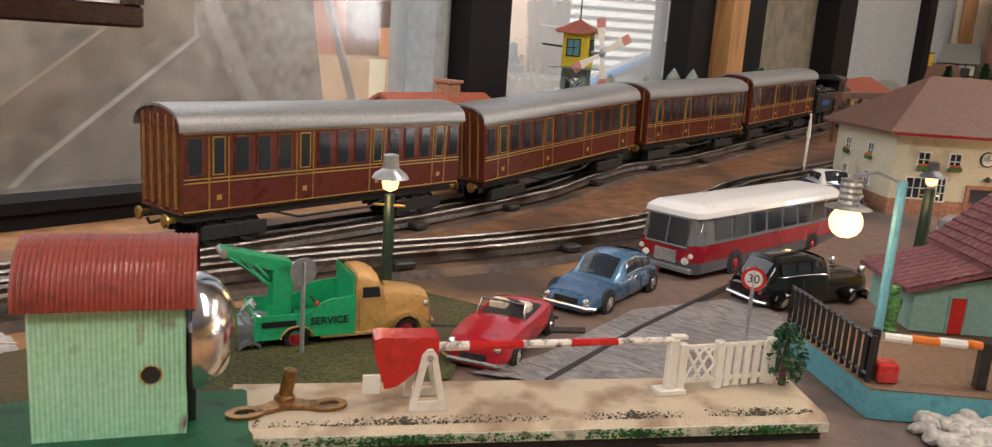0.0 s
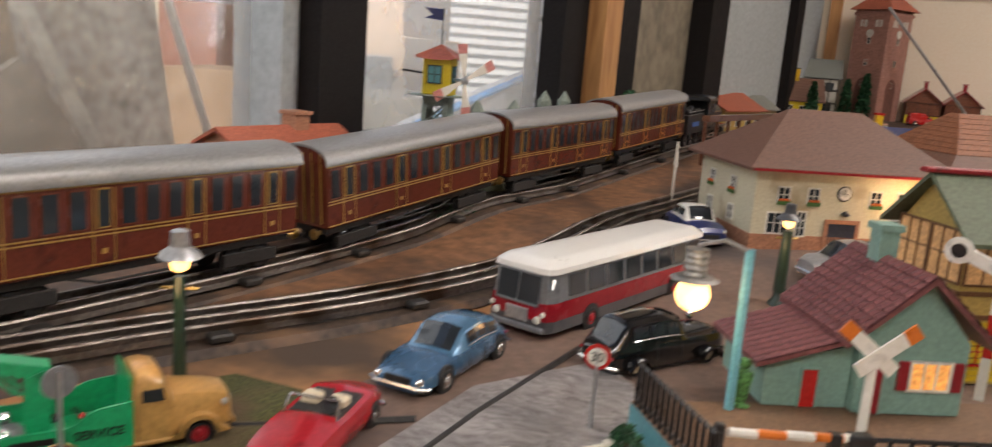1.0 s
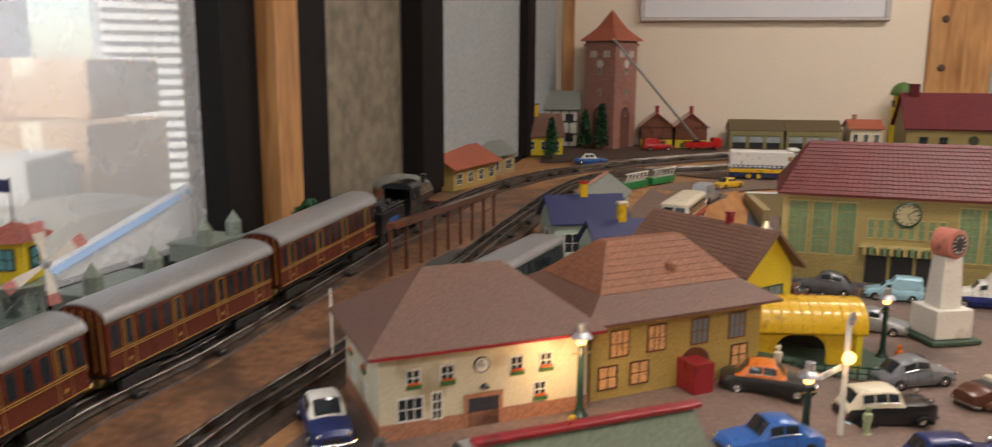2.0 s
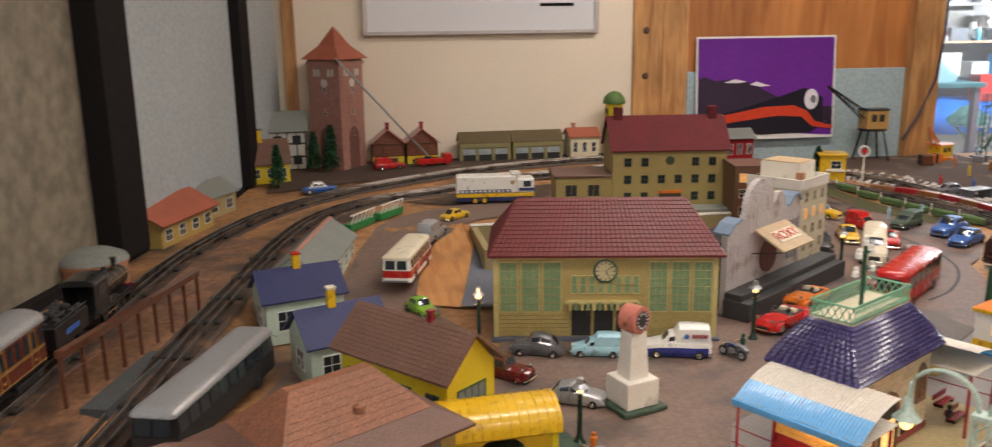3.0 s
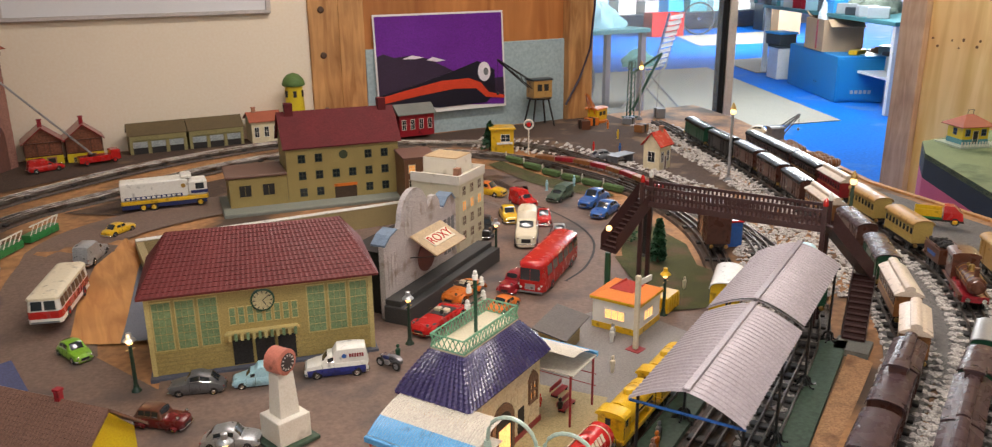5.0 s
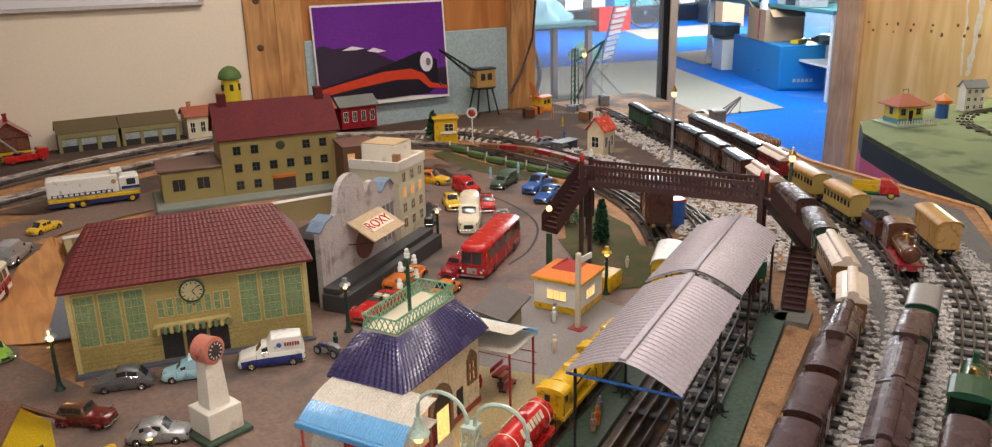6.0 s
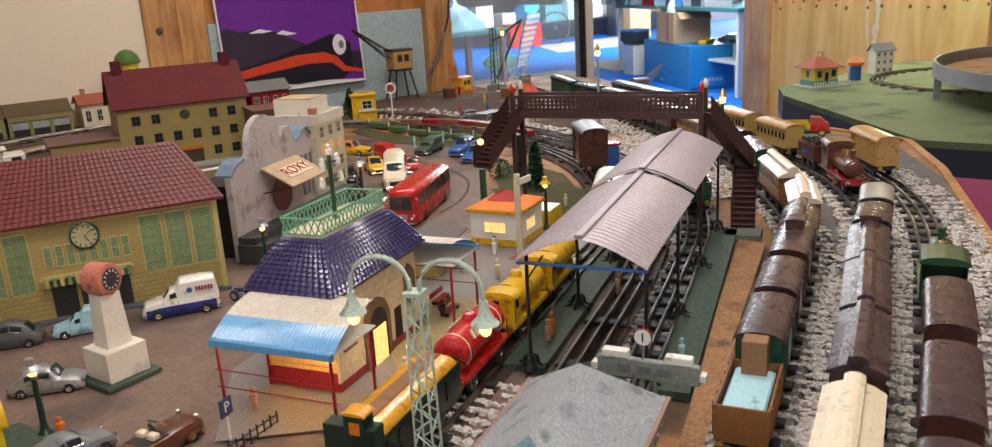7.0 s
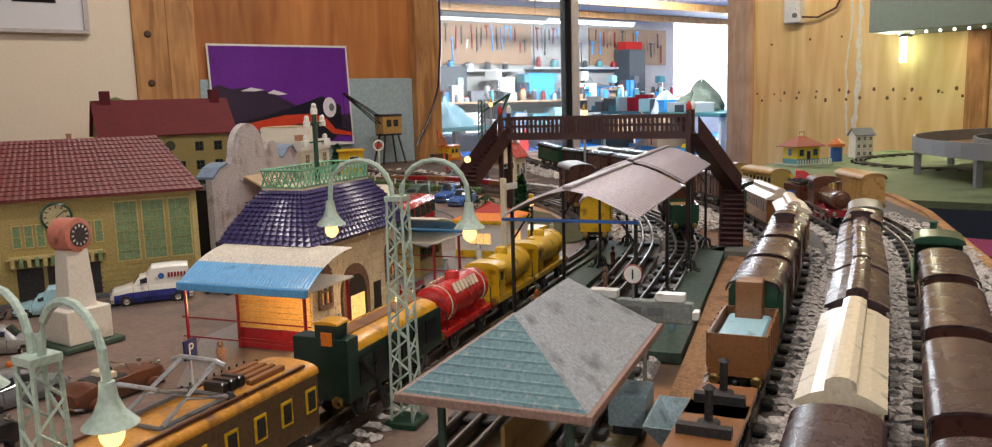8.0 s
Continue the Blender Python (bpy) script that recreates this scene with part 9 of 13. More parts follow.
def breakdown_truck():
    t = thing("breakdown_truck", "tan and green breakdown truck with a crane jib", "toy truck", base(-0.3215, 0.5685, 54), "toy trucks")
    part("chassis", Mesh().box(-0.047, 0.04, -0.013, 0.013, 0.0055, 0.0085, c=0.0005), TAN, t)
    part("running_board", Mesh().box(-0.018, 0.018, -0.0175, 0.0175, 0.0055, 0.0078, c=0.0006), TAN, t)
    rings = []
    for X, w, zt in ((0.0465, 0.009, 0.021), (0.0445, 0.0115, 0.0245), (0.036, 0.0125, 0.0268), (0.026, 0.0135, 0.0282), (0.0175, 0.0155, 0.0292)):
        rings.append([(X, -w, 0.008), (X, -w, zt - 0.006), (X, -w * 0.85, zt - 0.0022), (X, -w * 0.45, zt), (X, w * 0.45, zt), (X, w * 0.85, zt - 0.0022), (X, w, zt - 0.006), (X, w, 0.008)])
    part("bonnet", Mesh().loft(rings), TAN, t, smooth=True)
    rings = []
    for X, zt, w in ((0.0182, 0.0285, 0.0165), (0.0165, 0.0335, 0.0166), (0.0135, 0.0388, 0.0167), (0.008, 0.0405, 0.0168), (0.0025, 0.0402, 0.0168), (0.0008, 0.038, 0.0165)):
        rings.append([(X, -w, 0.007), (X, -w, zt - 0.011), (X, -w * 0.93, zt - 0.0045), (X, -w * 0.7, zt - 0.001), (X, 0, zt), (X, w * 0.7, zt - 0.001), (X, w * 0.93, zt - 0.0045), (X, w, zt - 0.011), (X, w, 0.007)])
    cab = part("cab", Mesh().loft(rings), TAN, t, smooth=True)
    part("windscreen", Mesh().add([(0.0189, -0.0115, 0.0298), (0.0189, 0.0115, 0.0298), (0.0158, 0.01, 0.0364), (0.0158, -0.01, 0.0364)], [(0, 1, 2, 3)]), GLASS_D, cab)
    for s in (-1, 1):
        part("cab_window", Mesh().prism([(0.0045, 0.0265), (0.0145, 0.0265), (0.0135, 0.0322), (0.0045, 0.0322)], s * 0.0166 - 0.0006, s * 0.0166 + 0.0006), GLASS_D, cab)
        part("door_seam", Mesh().box(0.0028, 0.0031, s * 0.0169 - 0.0002, s * 0.0169 + 0.0002, 0.008, 0.026), BROWN, cab)
        for X in (0.0303, -0.0303):
            wheel(t, X, s * 0.0155, 0.0068, 0.005, s, CRIMSON)
        fe = [(0.0303 + 0.0105 * math.cos(q * math.pi / 10), 0.0065 + 0.0105 * math.sin(q * math.pi / 10)) for q in range(11)]
        part("fender", Mesh().prism([(0.0445, 0.0075)] + fe[1:] + [(0.0145, 0.0065), (0.0225, 0.0068)] + [(0.0303 - 0.0078 * math.cos(q * math.pi / 10), 0.0068 + 0.0078 * math.sin(q * math.pi / 10)) for q in range(1, 10)] + [(0.0385, 0.0068)], s * 0.0155 - 0.0032, s * 0.0155 + 0.0028), TAN, t)
        side = [(-0.052, 0.0075), (-0.0385, 0.0075)] + [(-0.0303 - 0.0082 * math.cos(q * math.pi / 10), 0.0075 + 0.006 * math.sin(q * math.pi / 10)) for q in range(1, 10)] + [(-0.0222, 0.0075), (0.0005, 0.0075), (0.0005, 0.0285), (-0.013, 0.0272), (-0.0175, 0.0255), (-0.0225, 0.0215), (-0.026, 0.0203), (-0.05, 0.0203), (-0.052, 0.0185)]
        part("side_panel", Mesh().prism(side, s * 0.0175 - 0.0006, s * 0.0175 + 0.0006), EMERALD, t, "bright green side panel")
        part("wheel_arch_trim", Mesh().tube([(-0.0303 - 0.0084 * math.cos(q * math.pi / 10), s * 0.0183, 0.0076 + 0.0062 * math.sin(q * math.pi / 10)) for q in range(11)], 0.0006, 5), TAN, t)
        part("letter_bar", Mesh().box(-0.0485, -0.031, s * 0.0183 - 0.0002, s * 0.0183 + 0.0002, 0.0142, 0.0172), BLACK, t)
        cu = bpy.data.curves.new("lettering", "FONT")
        cu.body, cu.size, cu.align_x, cu.align_y, cu.extrude = "SERVICE", 0.0056, "CENTER", "CENTER", 0.0002
        cu.offset = 0.00012
        cu.materials.append(BLACK)
        o = new("lettering", cu)
        o.parent = t
        o.matrix_basis = at(-0.0135 if s < 0 else -0.0165, s * 0.0183, 0.0158) @ Matrix.Rotation(0 if s < 0 else math.pi, 4, "Z") @ Matrix.Rotation(radians(90), 4, "X")
        part("jib_plate", Mesh().prism([(-0.041, 0.0095), (-0.032, 0.0095), (-0.03, 0.0425), (-0.0335, 0.0442), (-0.041, 0.041)], s * 0.0072 - 0.0005, s * 0.0072 + 0.0005), EMERALD, t, "green crane post plate")
        part("jib_beam", Mesh().prism([(-0.0305, 0.0428), (-0.031, 0.0447), (-0.066, 0.0535), (-0.0675, 0.0508), (-0.066, 0.0492), (-0.041, 0.0412)], s * 0.0055 - 0.0005, s * 0.0055 + 0.0005), EMERALD, t, "green crane jib")
        for q0, q1 in (((-0.058, 0.05), (-0.045, 0.0345)), ((-0.052, 0.0475), (-0.043, 0.0365)), ((-0.063, 0.0495), (-0.042, 0.0335))):
            part("jib_stay", Mesh().tube([(q0[0], s * 0.0055, q0[1]), (q1[0], s * 0.0055, q1[1])], 0.0008, 5), EMERALD, t)
    part("jib_top", Mesh().loft([[(-0.031, -0.0055, 0.0443), (-0.031, 0.0055, 0.0443), (-0.031, 0.0055, 0.0449), (-0.031, -0.0055, 0.0449)], [(-0.066, -0.0055, 0.0533), (-0.066, 0.0055, 0.0533), (-0.066, 0.0055, 0.0538), (-0.066, -0.0055, 0.0538)]]), EMERALD, t)
    part("bed", Mesh().box(-0.051, 0.0, -0.0168, 0.0168, 0.0088, 0.0115).box(-0.052, -0.0505, -0.0168, 0.0168, 0.0088, 0.0195).box(-0.0013, 0.0002, -0.0168, 0.0168, 0.0116, 0.0395, c=0.0006), EMERALD, t)
    part("pulley", Mesh().lathe([(0.0022, -0.0066), (0.0022, 0.0066)], 12, at(-0.0655, 0, 0.0512) @ AX["y"]), SILVER, t)
    part("tow_hoop", Mesh().tube([(-0.052 - 0.006 * math.sin(q * math.pi / 8), -0.01, 0.012 + 0.016 * q / 8) for q in range(9)], 0.0008, 5), SILVER, t)
    part("crank", Mesh().tube([(-0.024, -0.0185, 0.03), (-0.021, -0.0187, 0.0262)], 0.0006, 5), SOOT, t)
    part("winch_knob", Mesh().ball(0.0014, (-0.0205, -0.0188, 0.0258), 8), RED, t)
    part("bumper", Mesh().box(0.0462, 0.0478, -0.0125, 0.0125, 0.0075, 0.0105, c=0.0005), TAN, t)
    part("grille", Mesh().box(0.0462, 0.0472, -0.006, 0.006, 0.0115, 0.0195, c=0.0003), SILVER, t)
    for s in (-1, 1):
        part("headlamp", Mesh().ball(0.0017, (0.0425, s * 0.0125, 0.0195), 10), SILVER, t)


EMERALD = enamel("emerald_green", (0.015, 0.33, 0.13), 0.32)
breakdown_truck()
# round the town houses
car(0.012, 1.098, 30, "silver-grey saloon parked before the cream house", "saloon", SILVER, L=0.1, W=0.042, H=0.036)
car(-0.145, 1.165, -62, "blue and white saloon behind the bus", "saloon", NAVY, L=0.1, W=0.04, H=0.034, roof=WHITE)
car(0.275, 1.325, -10, "black car with an orange-red roof", "saloon", BLACK, L=0.095, W=0.04, H=0.033, roof=ORANGE)
car(0.39, 1.315, 14, "cream and black vintage saloon", "prewar", BLACK, L=0.098, W=0.04, H=0.04, roof=CREAM, hub=CREAM, fenders=True)
car(0.455, 1.43, 20, "dark grey rounded saloon", "round", GREY, L=0.092, W=0.038, H=0.034)
car(0.25, 1.175, -160, "bright blue small saloon", "saloon", BLUE, L=0.092, W=0.038, H=0.033)
car(0.53, 1.385, 25, "glossy black and brown open tourer", "open", BROWN, L=0.1, W=0.04, H=0.032, fenders=True)
car(0.42, 1.215, 10, "dark blue-black van near the lamp", "prewar", NAVY, L=0.09, W=0.038, H=0.034, fenders=True)
# before the station hall
car(0.458, 1.824, 161, "dark grey rounded economy saloon", "round", enamel("lead_grey", (0.1, 0.1, 0.105), 0.35), L=0.088, W=0.037, H=0.037)
car(0.552, 1.802, 165, "pale blue small delivery van", "van", PALEBLUE, L=0.084, W=0.036, H=0.038)
dv = car(0.68, 1.776, 163, "white delivery van with blue mudguards and red lettering", "van", WHITE, L=0.108, W=0.043, H=0.054, lower=enamel("royal_blue", (0.02, 0.03, 0.2), 0.3), name="toy_van", category="toy van")
for k in range(6):
    part("letter_bar", Mesh().box(-0.046 + 0.0042 * k, -0.0432 + 0.0042 * k, 0.0193, 0.0203, 0.036, 0.0425), CRIMSON, dv)
part("emblem", Mesh().lathe([(0.0042, 0), (0.0042, 0.0006)], 10, at(-0.0135, 0.0194, 0.0385) @ Matrix.Rotation(radians(-90), 4, "X")), BLUE, dv, "blue star-shaped emblem")
car(0.392, 1.738, -40, "maroon pre-war coupe with curved wings", "prewar", enamel("maroon", (0.13, 0.014, 0.014), 0.25), roof=BROWN, L=0.085, W=0.038, H=0.034, fenders=True)
car(0.474, 1.632, -26, "silver rounded saloon with chrome trim", "round", SILVER, L=0.085, W=0.038, H=0.032)
car(0.284, 2.066, -68, "lime green beetle-shaped car", "round", enamel("lime_green", (0.2, 0.42, 0.03), 0.3), L=0.085, W=0.036, H=0.032)
bus(0.272, 2.275, 73, "cream-topped coach with a red band", L=0.2, W=0.06, H=0.062, low=RED, mid=WHITE, roof=CREAM, hub=RED, n=7, z=0.026, skirt=WHITE)
car(0.342, 2.502, 66, "silver-grey delivery van on the ramp", "van", SILVER, L=0.115, W=0.045, H=0.048, name="toy_van", category="toy van")
car(0.412, 2.628, 40, "low yellow taxi saloon on the ramp", "saloon", YELLOW, L=0.085, W=0.034, H=0.027)


def lorry(x, y, deg):
    t = thing("toy_lorry", "white box lorry with yellow and dark blue chassis", "toy lorry", base(x, y, deg), "toy trucks")
    L = 0.215
    part("box_body", Mesh().box(-L / 2, L * 0.27, -0.029, 0.029, 0.03, 0.078, c=0.003), WHITE, t)
    part("roof_hood", Mesh().box(L * 0.2, L * 0.33, -0.026, 0.026, 0.0782, 0.086, c=0.003), WHITE, t)
    part("yellow_band", Mesh().box(-L / 2 - 0.001, L * 0.5 + 0.001, -0.0298, 0.0298, 0.02, 0.0298, c=0.001), YELLOW, t)
    part("chassis", Mesh().box(-L / 2, L * 0.48, -0.0275, 0.0275, 0.009, 0.0198), NAVY, t)
    c = part("cab", Mesh().box(L * 0.275, L * 0.5, -0.0285, 0.0285, 0.03, 0.07, c=0.004), WHITE, t)
    part("cab_stripe", Mesh().box(L * 0.3, L * 0.502, -0.0292, 0.0292, 0.036, 0.044), NAVY, c)
    part("windscreen", Mesh().box(L * 0.498, L * 0.503, -0.024, 0.024, 0.047, 0.063), GLASS_D, c)
    for s in (-1, 1):
        part("cab_window", Mesh().box(L * 0.36, L * 0.46, s * 0.0288 - 0.0004, s * 0.0288 + 0.0004, 0.047, 0.063), GLASS_D, c)
        part("side_bar", Mesh().box(-L * 0.46, L * 0.2, s * 0.0293 - 0.0004, s * 0.0293 + 0.0004, 0.033, 0.041), NAVY, t)
        for k in range(11):
            part("letter_bar", Mesh().box(-L * 0.44 + 0.0125 * k, -L * 0.44 + 0.0125 * k + 0.008, s * 0.0298 - 0.0004, s * 0.0298 + 0.0004, 0.0345, 0.0395), WHITE, t)
        part("emblem", Mesh().lathe([(0.006, 0), (0.006, 0.0006)], 14, at(L * 0.22, s * 0.029, 0.06) @ Matrix.Rotation(radians(90) * -s, 4, "X")), GOLD, t)
        for X in (L * 0.4, -L * 0.14, -L * 0.26):
            wheel(t, X, s * 0.0262, 0.0105, 0.0075, s, YELLOW)
    part("emblem", Mesh().lathe([(0.007, 0), (0.007, 0.0006)], 14, at(-L / 2, 0.006, 0.052) @ Matrix.Rotation(radians(-90), 4, "Y")), GOLD, t)


lorry(0.545, 2.815, -5)
# the back street on the far side
bus(1.243, 1.995, -140, "red coach with two rounded front windows", L=0.255, W=0.062, H=0.074, low=RED, mid=RED, roof=RED, hub=CRIMSON, n=6, rounded=True)
car(1.06, 1.876, -150, "orange saloon near the red coach", "saloon", ORANGE, L=0.09, W=0.038, H=0.028)
car(0.915, 1.868, -148, "red vintage roadster with long bonnet", "open", RED, L=0.14, W=0.048, H=0.036, fenders=True, wr=0.0125)
car(1.02, 1.975, -148, "orange vintage tourer beside the steps", "open", ORANGE, L=0.12, W=0.045, H=0.036, fenders=True, wr=0.011)
car(1.135, 1.965, -145, "dark red vintage car behind the coach", "prewar", CRIMSON, L=0.09, W=0.04, H=0.038, fenders=True)
car(1.325, 2.235, -122, "cream and blue delivery van", "van", CREAM, L=0.145, W=0.058, H=0.08, lower=NAVY, name="toy_van", category="toy van")
car(1.372, 2.415, -110, "yellow and orange toy car", "round", YELLOW, L=0.105, W=0.044, H=0.04)
car(1.435, 2.655, -60, "yellow cab with an orange roof", "saloon", YELLOW, L=0.115, W=0.046, H=0.04, roof=ORANGE)
car(1.478, 2.52, -80, "small bright red delivery van", "van", RED, L=0.095, W=0.045, H=0.046)
car(1.442, 2.345, -120, "red saloon behind the van", "saloon", RED, L=0.095, W=0.042, H=0.037)
car(1.405, 2.21, -120, "silver-white rounded hatchback car", "round", SILVER, L=0.09, W=0.042, H=0.037)
car(1.255, 2.33, -120, "black vintage taxi with wings", "prewar", BLACK, L=0.1, W=0.042, H=0.045, fenders=True)
car(1.66, 2.425, -150, "blue estate car by the hedge", "saloon", BLUE, L=0.135, W=0.05, H=0.046)
car(1.63, 2.325, -150, "bright blue streamlined car", "round", BLUE, L=0.125, W=0.048, H=0.04)
car(1.605, 2.52, -150, "pale green van near the hedge", "van", PLATGREEN, L=0.115, W=0.046, H=0.042)
car(2.0, 2.86, -10, "grey car on the far ground", "round", GREY, L=0.1, W=0.04, H=0.034)
car(0.055, 3.05, 10, "blue and white car beside the outer track", "saloon", BLUE, L=0.1, W=0.04, H=0.034, roof=WHITE)
car(0.27, 3.3, 15, "red fire van beside the tower", "van", RED, L=0.1, W=0.04, H=0.04)
# long silver-roofed railcar bus beside the inner track
bus(-0.03, 1.665, 73, "long dark railcar with a silver-grey roof", L=0.3, W=0.062, H=0.07, low=SOOT, mid=BLACK, roof=ROOFSILVER, hub=BLACK, n=10, group="", z=0.02)
fe = thing("fire_engine", "red fire engine with a long raised silver ladder", "toy truck", base(0.42, 3.33, 10), "toy trucks")
part("body", Mesh().box(-0.06, 0.03, -0.02, 0.02, 0.008, 0.026, c=0.001), RED, fe)
part("cab", Mesh().box(0.0305, 0.06, -0.02, 0.02, 0.008, 0.04, c=0.003), RED, fe)
part("turntable", Mesh().lathe([(0.012, 0), (0.012, 0.006)], 14, at(-0.02, 0, 0.0262)), BLACK, fe)
ld = part("ladder", Mesh().tube([(-0.02, -0.008, 0.033), (-0.31, -0.007, 0.36)], 0.003, 5).tube([(-0.02, 0.008, 0.033), (-0.31, 0.007, 0.36)], 0.003, 5), SILVER, fe, "long silver ladder")
for k in range(24):
    u = k / 24
    part("rung", Mesh().tube([(-0.02 - 0.29 * u, -0.008 + 0.001 * u, 0.033 + 0.327 * u), (-0.02 - 0.29 * u, 0.008 - 0.001 * u, 0.033 + 0.327 * u)], 0.0016, 4), SILVER, ld)
for s in (-1, 1):
    for X in (0.042, -0.04):
        wheel(fe, X, s * 0.018, 0.008, 0.006, s, RED)
# ---------------- station structures ----------------
def canopy():
    L, W = 0.635, 0.148
    m = at(0.9385, 1.1885, 0.0) @ Matrix.Rotation(radians(30.8), 4, "Z")
    t = thing("platform_canopy", "long ribbed grey platform canopy on thin black posts", "canopy", m)
    RIB = mat("ribbed_grey_roof", (0.33, 0.29, 0.31), 0.42, 0.25, var=0.15, scale=20)
    n = 54
    for half in range(2):
        x0, x1 = half * L / 2 + (0.002 if half else 0), (half + 1) * L / 2 - 0.002
        dz = 0.0 if half == 0 else 0.004
        for s in (-1, 1):
            me = Mesh()
            cells = n // 2
            for k in range(cells):
                a = x0 + (x1 - x0) * k / cells
                b = x0 + (x1 - x0) * (k + 1) / cells
                rows = []
                for X, up in ((a, 0), (a + (b - a) * 0.3, 0.0027), (a + (b - a) * 0.62, 0.0027), (b, 0)):
                    rows.append([(X, s * W / 2 * v, 0.178 + dz - 0.03 * v ** 1.5 + up) for v in (0, 0.25, 0.5, 0.75, 1.0)])
                me.loft(rows, closed=False)
            me.weld = True
            part("roof_sheet", me, RIB, t)
        part("ridge_cap", Mesh().box(x0, x1, -0.005, 0.005, 0.179 + dz, 0.183 + dz, c=0.001), RIB, t)
    part("joint_strip", Mesh().loft([[(L / 2 - 0.003, v * W / 2, 0.186 - 0.03 * abs(v) ** 1.5) for v in (-1, -0.75, -0.5, -0.25, 0, 0.25, 0.5, 0.75, 1)], [(L / 2 + 0.003, v * W / 2, 0.186 - 0.03 * abs(v) ** 1.5) for v in (-1, -0.75, -0.5, -0.25, 0, 0.25, 0.5, 0.75, 1)]], closed=False), SOOT, t, "dark joint strip")
    for X in (0.005, L - 0.005):
        part("end_tie", Mesh().tube([(X, -W / 2, 0.145), (X, W / 2, 0.145)], 0.002, 5), BLUE if X < 0.1 else BLACK, t, "blue end tie rod" if X < 0.1 else "")
    for k in range(4):
        X = 0.02 + k * (L - 0.04) / 3
        for s in (-1, 1):
            Y = s * (W / 2 - 0.006)
            p = part("post", Mesh().tube([(X, Y, 0.012), (X, Y, 0.152)], 0.0022, 6), BLACK, t)
            part("foot", Mesh().lathe([(0.007, 0), (0.0065, 0.004), (0.0035, 0.014), (0.0026, 0.024)], 10, at(X, Y, 0.006)), BLACK, p)
            for q in range(6):
                sc = Mesh().tube([(r0 * math.cos(q * math.pi / 3), r0 * math.sin(q * math.pi / 3), z0) for r0, z0 in ((0.003, 0.022), (0.008, 0.018), (0.009, 0.01), (0.014, 0.006), (0.018, 0.008), (0.019, 0.002))], 0.0018, 5, at(X, Y, 0.006))
                part("foot_scroll", sc, BLACK, p)
            part("bracket", Mesh().tube([(X, Y, 0.12), (X, Y - s * 0.02, 0.15)], 0.0011, 4), BLACK, p)
    return t


canopy()


def footbridge():
    a, b = Vector((1.372, 1.824, 0)), Vector((1.551, 1.518, 0))
    ang = math.degrees(math.atan2(b.y - a.y, b.x - a.x))
    L = (b - a).length
    IRON = mat("brown_pierced_iron", (0.05, 0.022, 0.02), 0.4, var=0.25)
    t = thing("footbridge", "dark brown pierced tinplate footbridge with two stairways", "footbridge", at(a.x, a.y, 0) @ Matrix.Rotation(radians(ang), 4, "Z"))
    part("deck", Mesh().box(0, L, -0.024, 0.024, 0.198, 0.202), IRON, t)
    for s in (-1, 1):
        pa = part("parapet", Mesh().box(0, L, s * 0.024 - 0.001, s * 0.024 + 0.001, 0.196, 0.208).box(0, L, s * 0.024 - 0.001, s * 0.024 + 0.001, 0.233, 0.239), IRON, t)
        g = Mesh()
        for k in range(42):
            x = L * (k + 0.5) / 42
            g.box(x - 0.0022, x + 0.0022, s * 0.024 - 0.0007, s * 0.024 + 0.0007, 0.208, 0.233)
        g.box(0, L, s * 0.024 - 0.0008, s * 0.024 + 0.0008, 0.219, 0.2225)
        ob = part("pierced_panel", g, IRON, pa)
        ob["kind"] = "stuff"
    inv = t.matrix_world.inverted()
    for foot, top, lab in (((1.262, 1.8, 0.115), (1.372, 1.824, 0.2), "left"), ((1.535, 1.417, 0.006), (1.652, 1.498, 0.09), "r"), ((1.652, 1.498, 0.09), (1.551, 1.518, 0.2), "r2")):
        p, q = inv @ Vector(foot), inv @ Vector(top)
        d = (q - p)
        n = Vector((-d.y, d.x, 0)).normalized() * 0.02
        st = part("stairway", Mesh().loft([[p - n, p + n, p + n + Vector((0, 0, 0.004)), p - n + Vector((0, 0, 0.004))], [q - n, q + n, q + n + Vector((0, 0, 0.004)), q - n + Vector((0, 0, 0.004))]]), IRON, t)
        steps = 12
        for k in range(steps):
            c = p + d * ((k + 0.5) / steps) + Vector((0, 0, 0.006))
            h = Vector((d.x, d.y, 0)).normalized() * 0.005
            part("step", Mesh().loft([[c - n * 0.9 - h, c + n * 0.9 - h, c + n * 0.9 + h, c - n * 0.9 + h], [v + Vector((0, 0, 0.002)) for v in (c - n * 0.9 - h, c + n * 0.9 - h, c + n * 0.9 + h, c - n * 0.9 + h)]]), IRON, st)
        for s in (-1, 1):
            e = n * s
            z = Vector((0, 0, 1))
            part("stair_side", Mesh().loft([[p + e, q + e], [p + e + z * 0.034, q + e + z * 0.036]], closed=False).loft([[p + e * 1.06, q + e * 1.06], [p + e * 1.06 + z * 0.034, q + e * 1.06 + z * 0.036]], closed=False), IRON, st)
    for X, Y, h in ((0, -0.024, 0.2), (0, 0.024, 0.2), (L, -0.024, 0.2), (L, 0.024, 0.2)):
        p = part("post", Mesh().box(X - 0.004, X + 0.004, Y - 0.004, Y + 0.004, 0.0, 0.246, c=0.0008), IRON, t)
        part("finial", Mesh().lathe([(0.004, 0), (0.005, 0.004), (0.0045, 0.01), (0.001, 0.016)], 10, at(X, Y, 0.246)), RED if Y < 0 else WHITE, p)
    g = inv @ Vector((1.262, 1.8, 0.0))
    part("green_post", Mesh().lathe([(0.008, 0), (0.007, 0.004), (0.006, 0.114)], 12, at(g.x, g.y, 0.0)), DKGREEN, t, "green stair post")
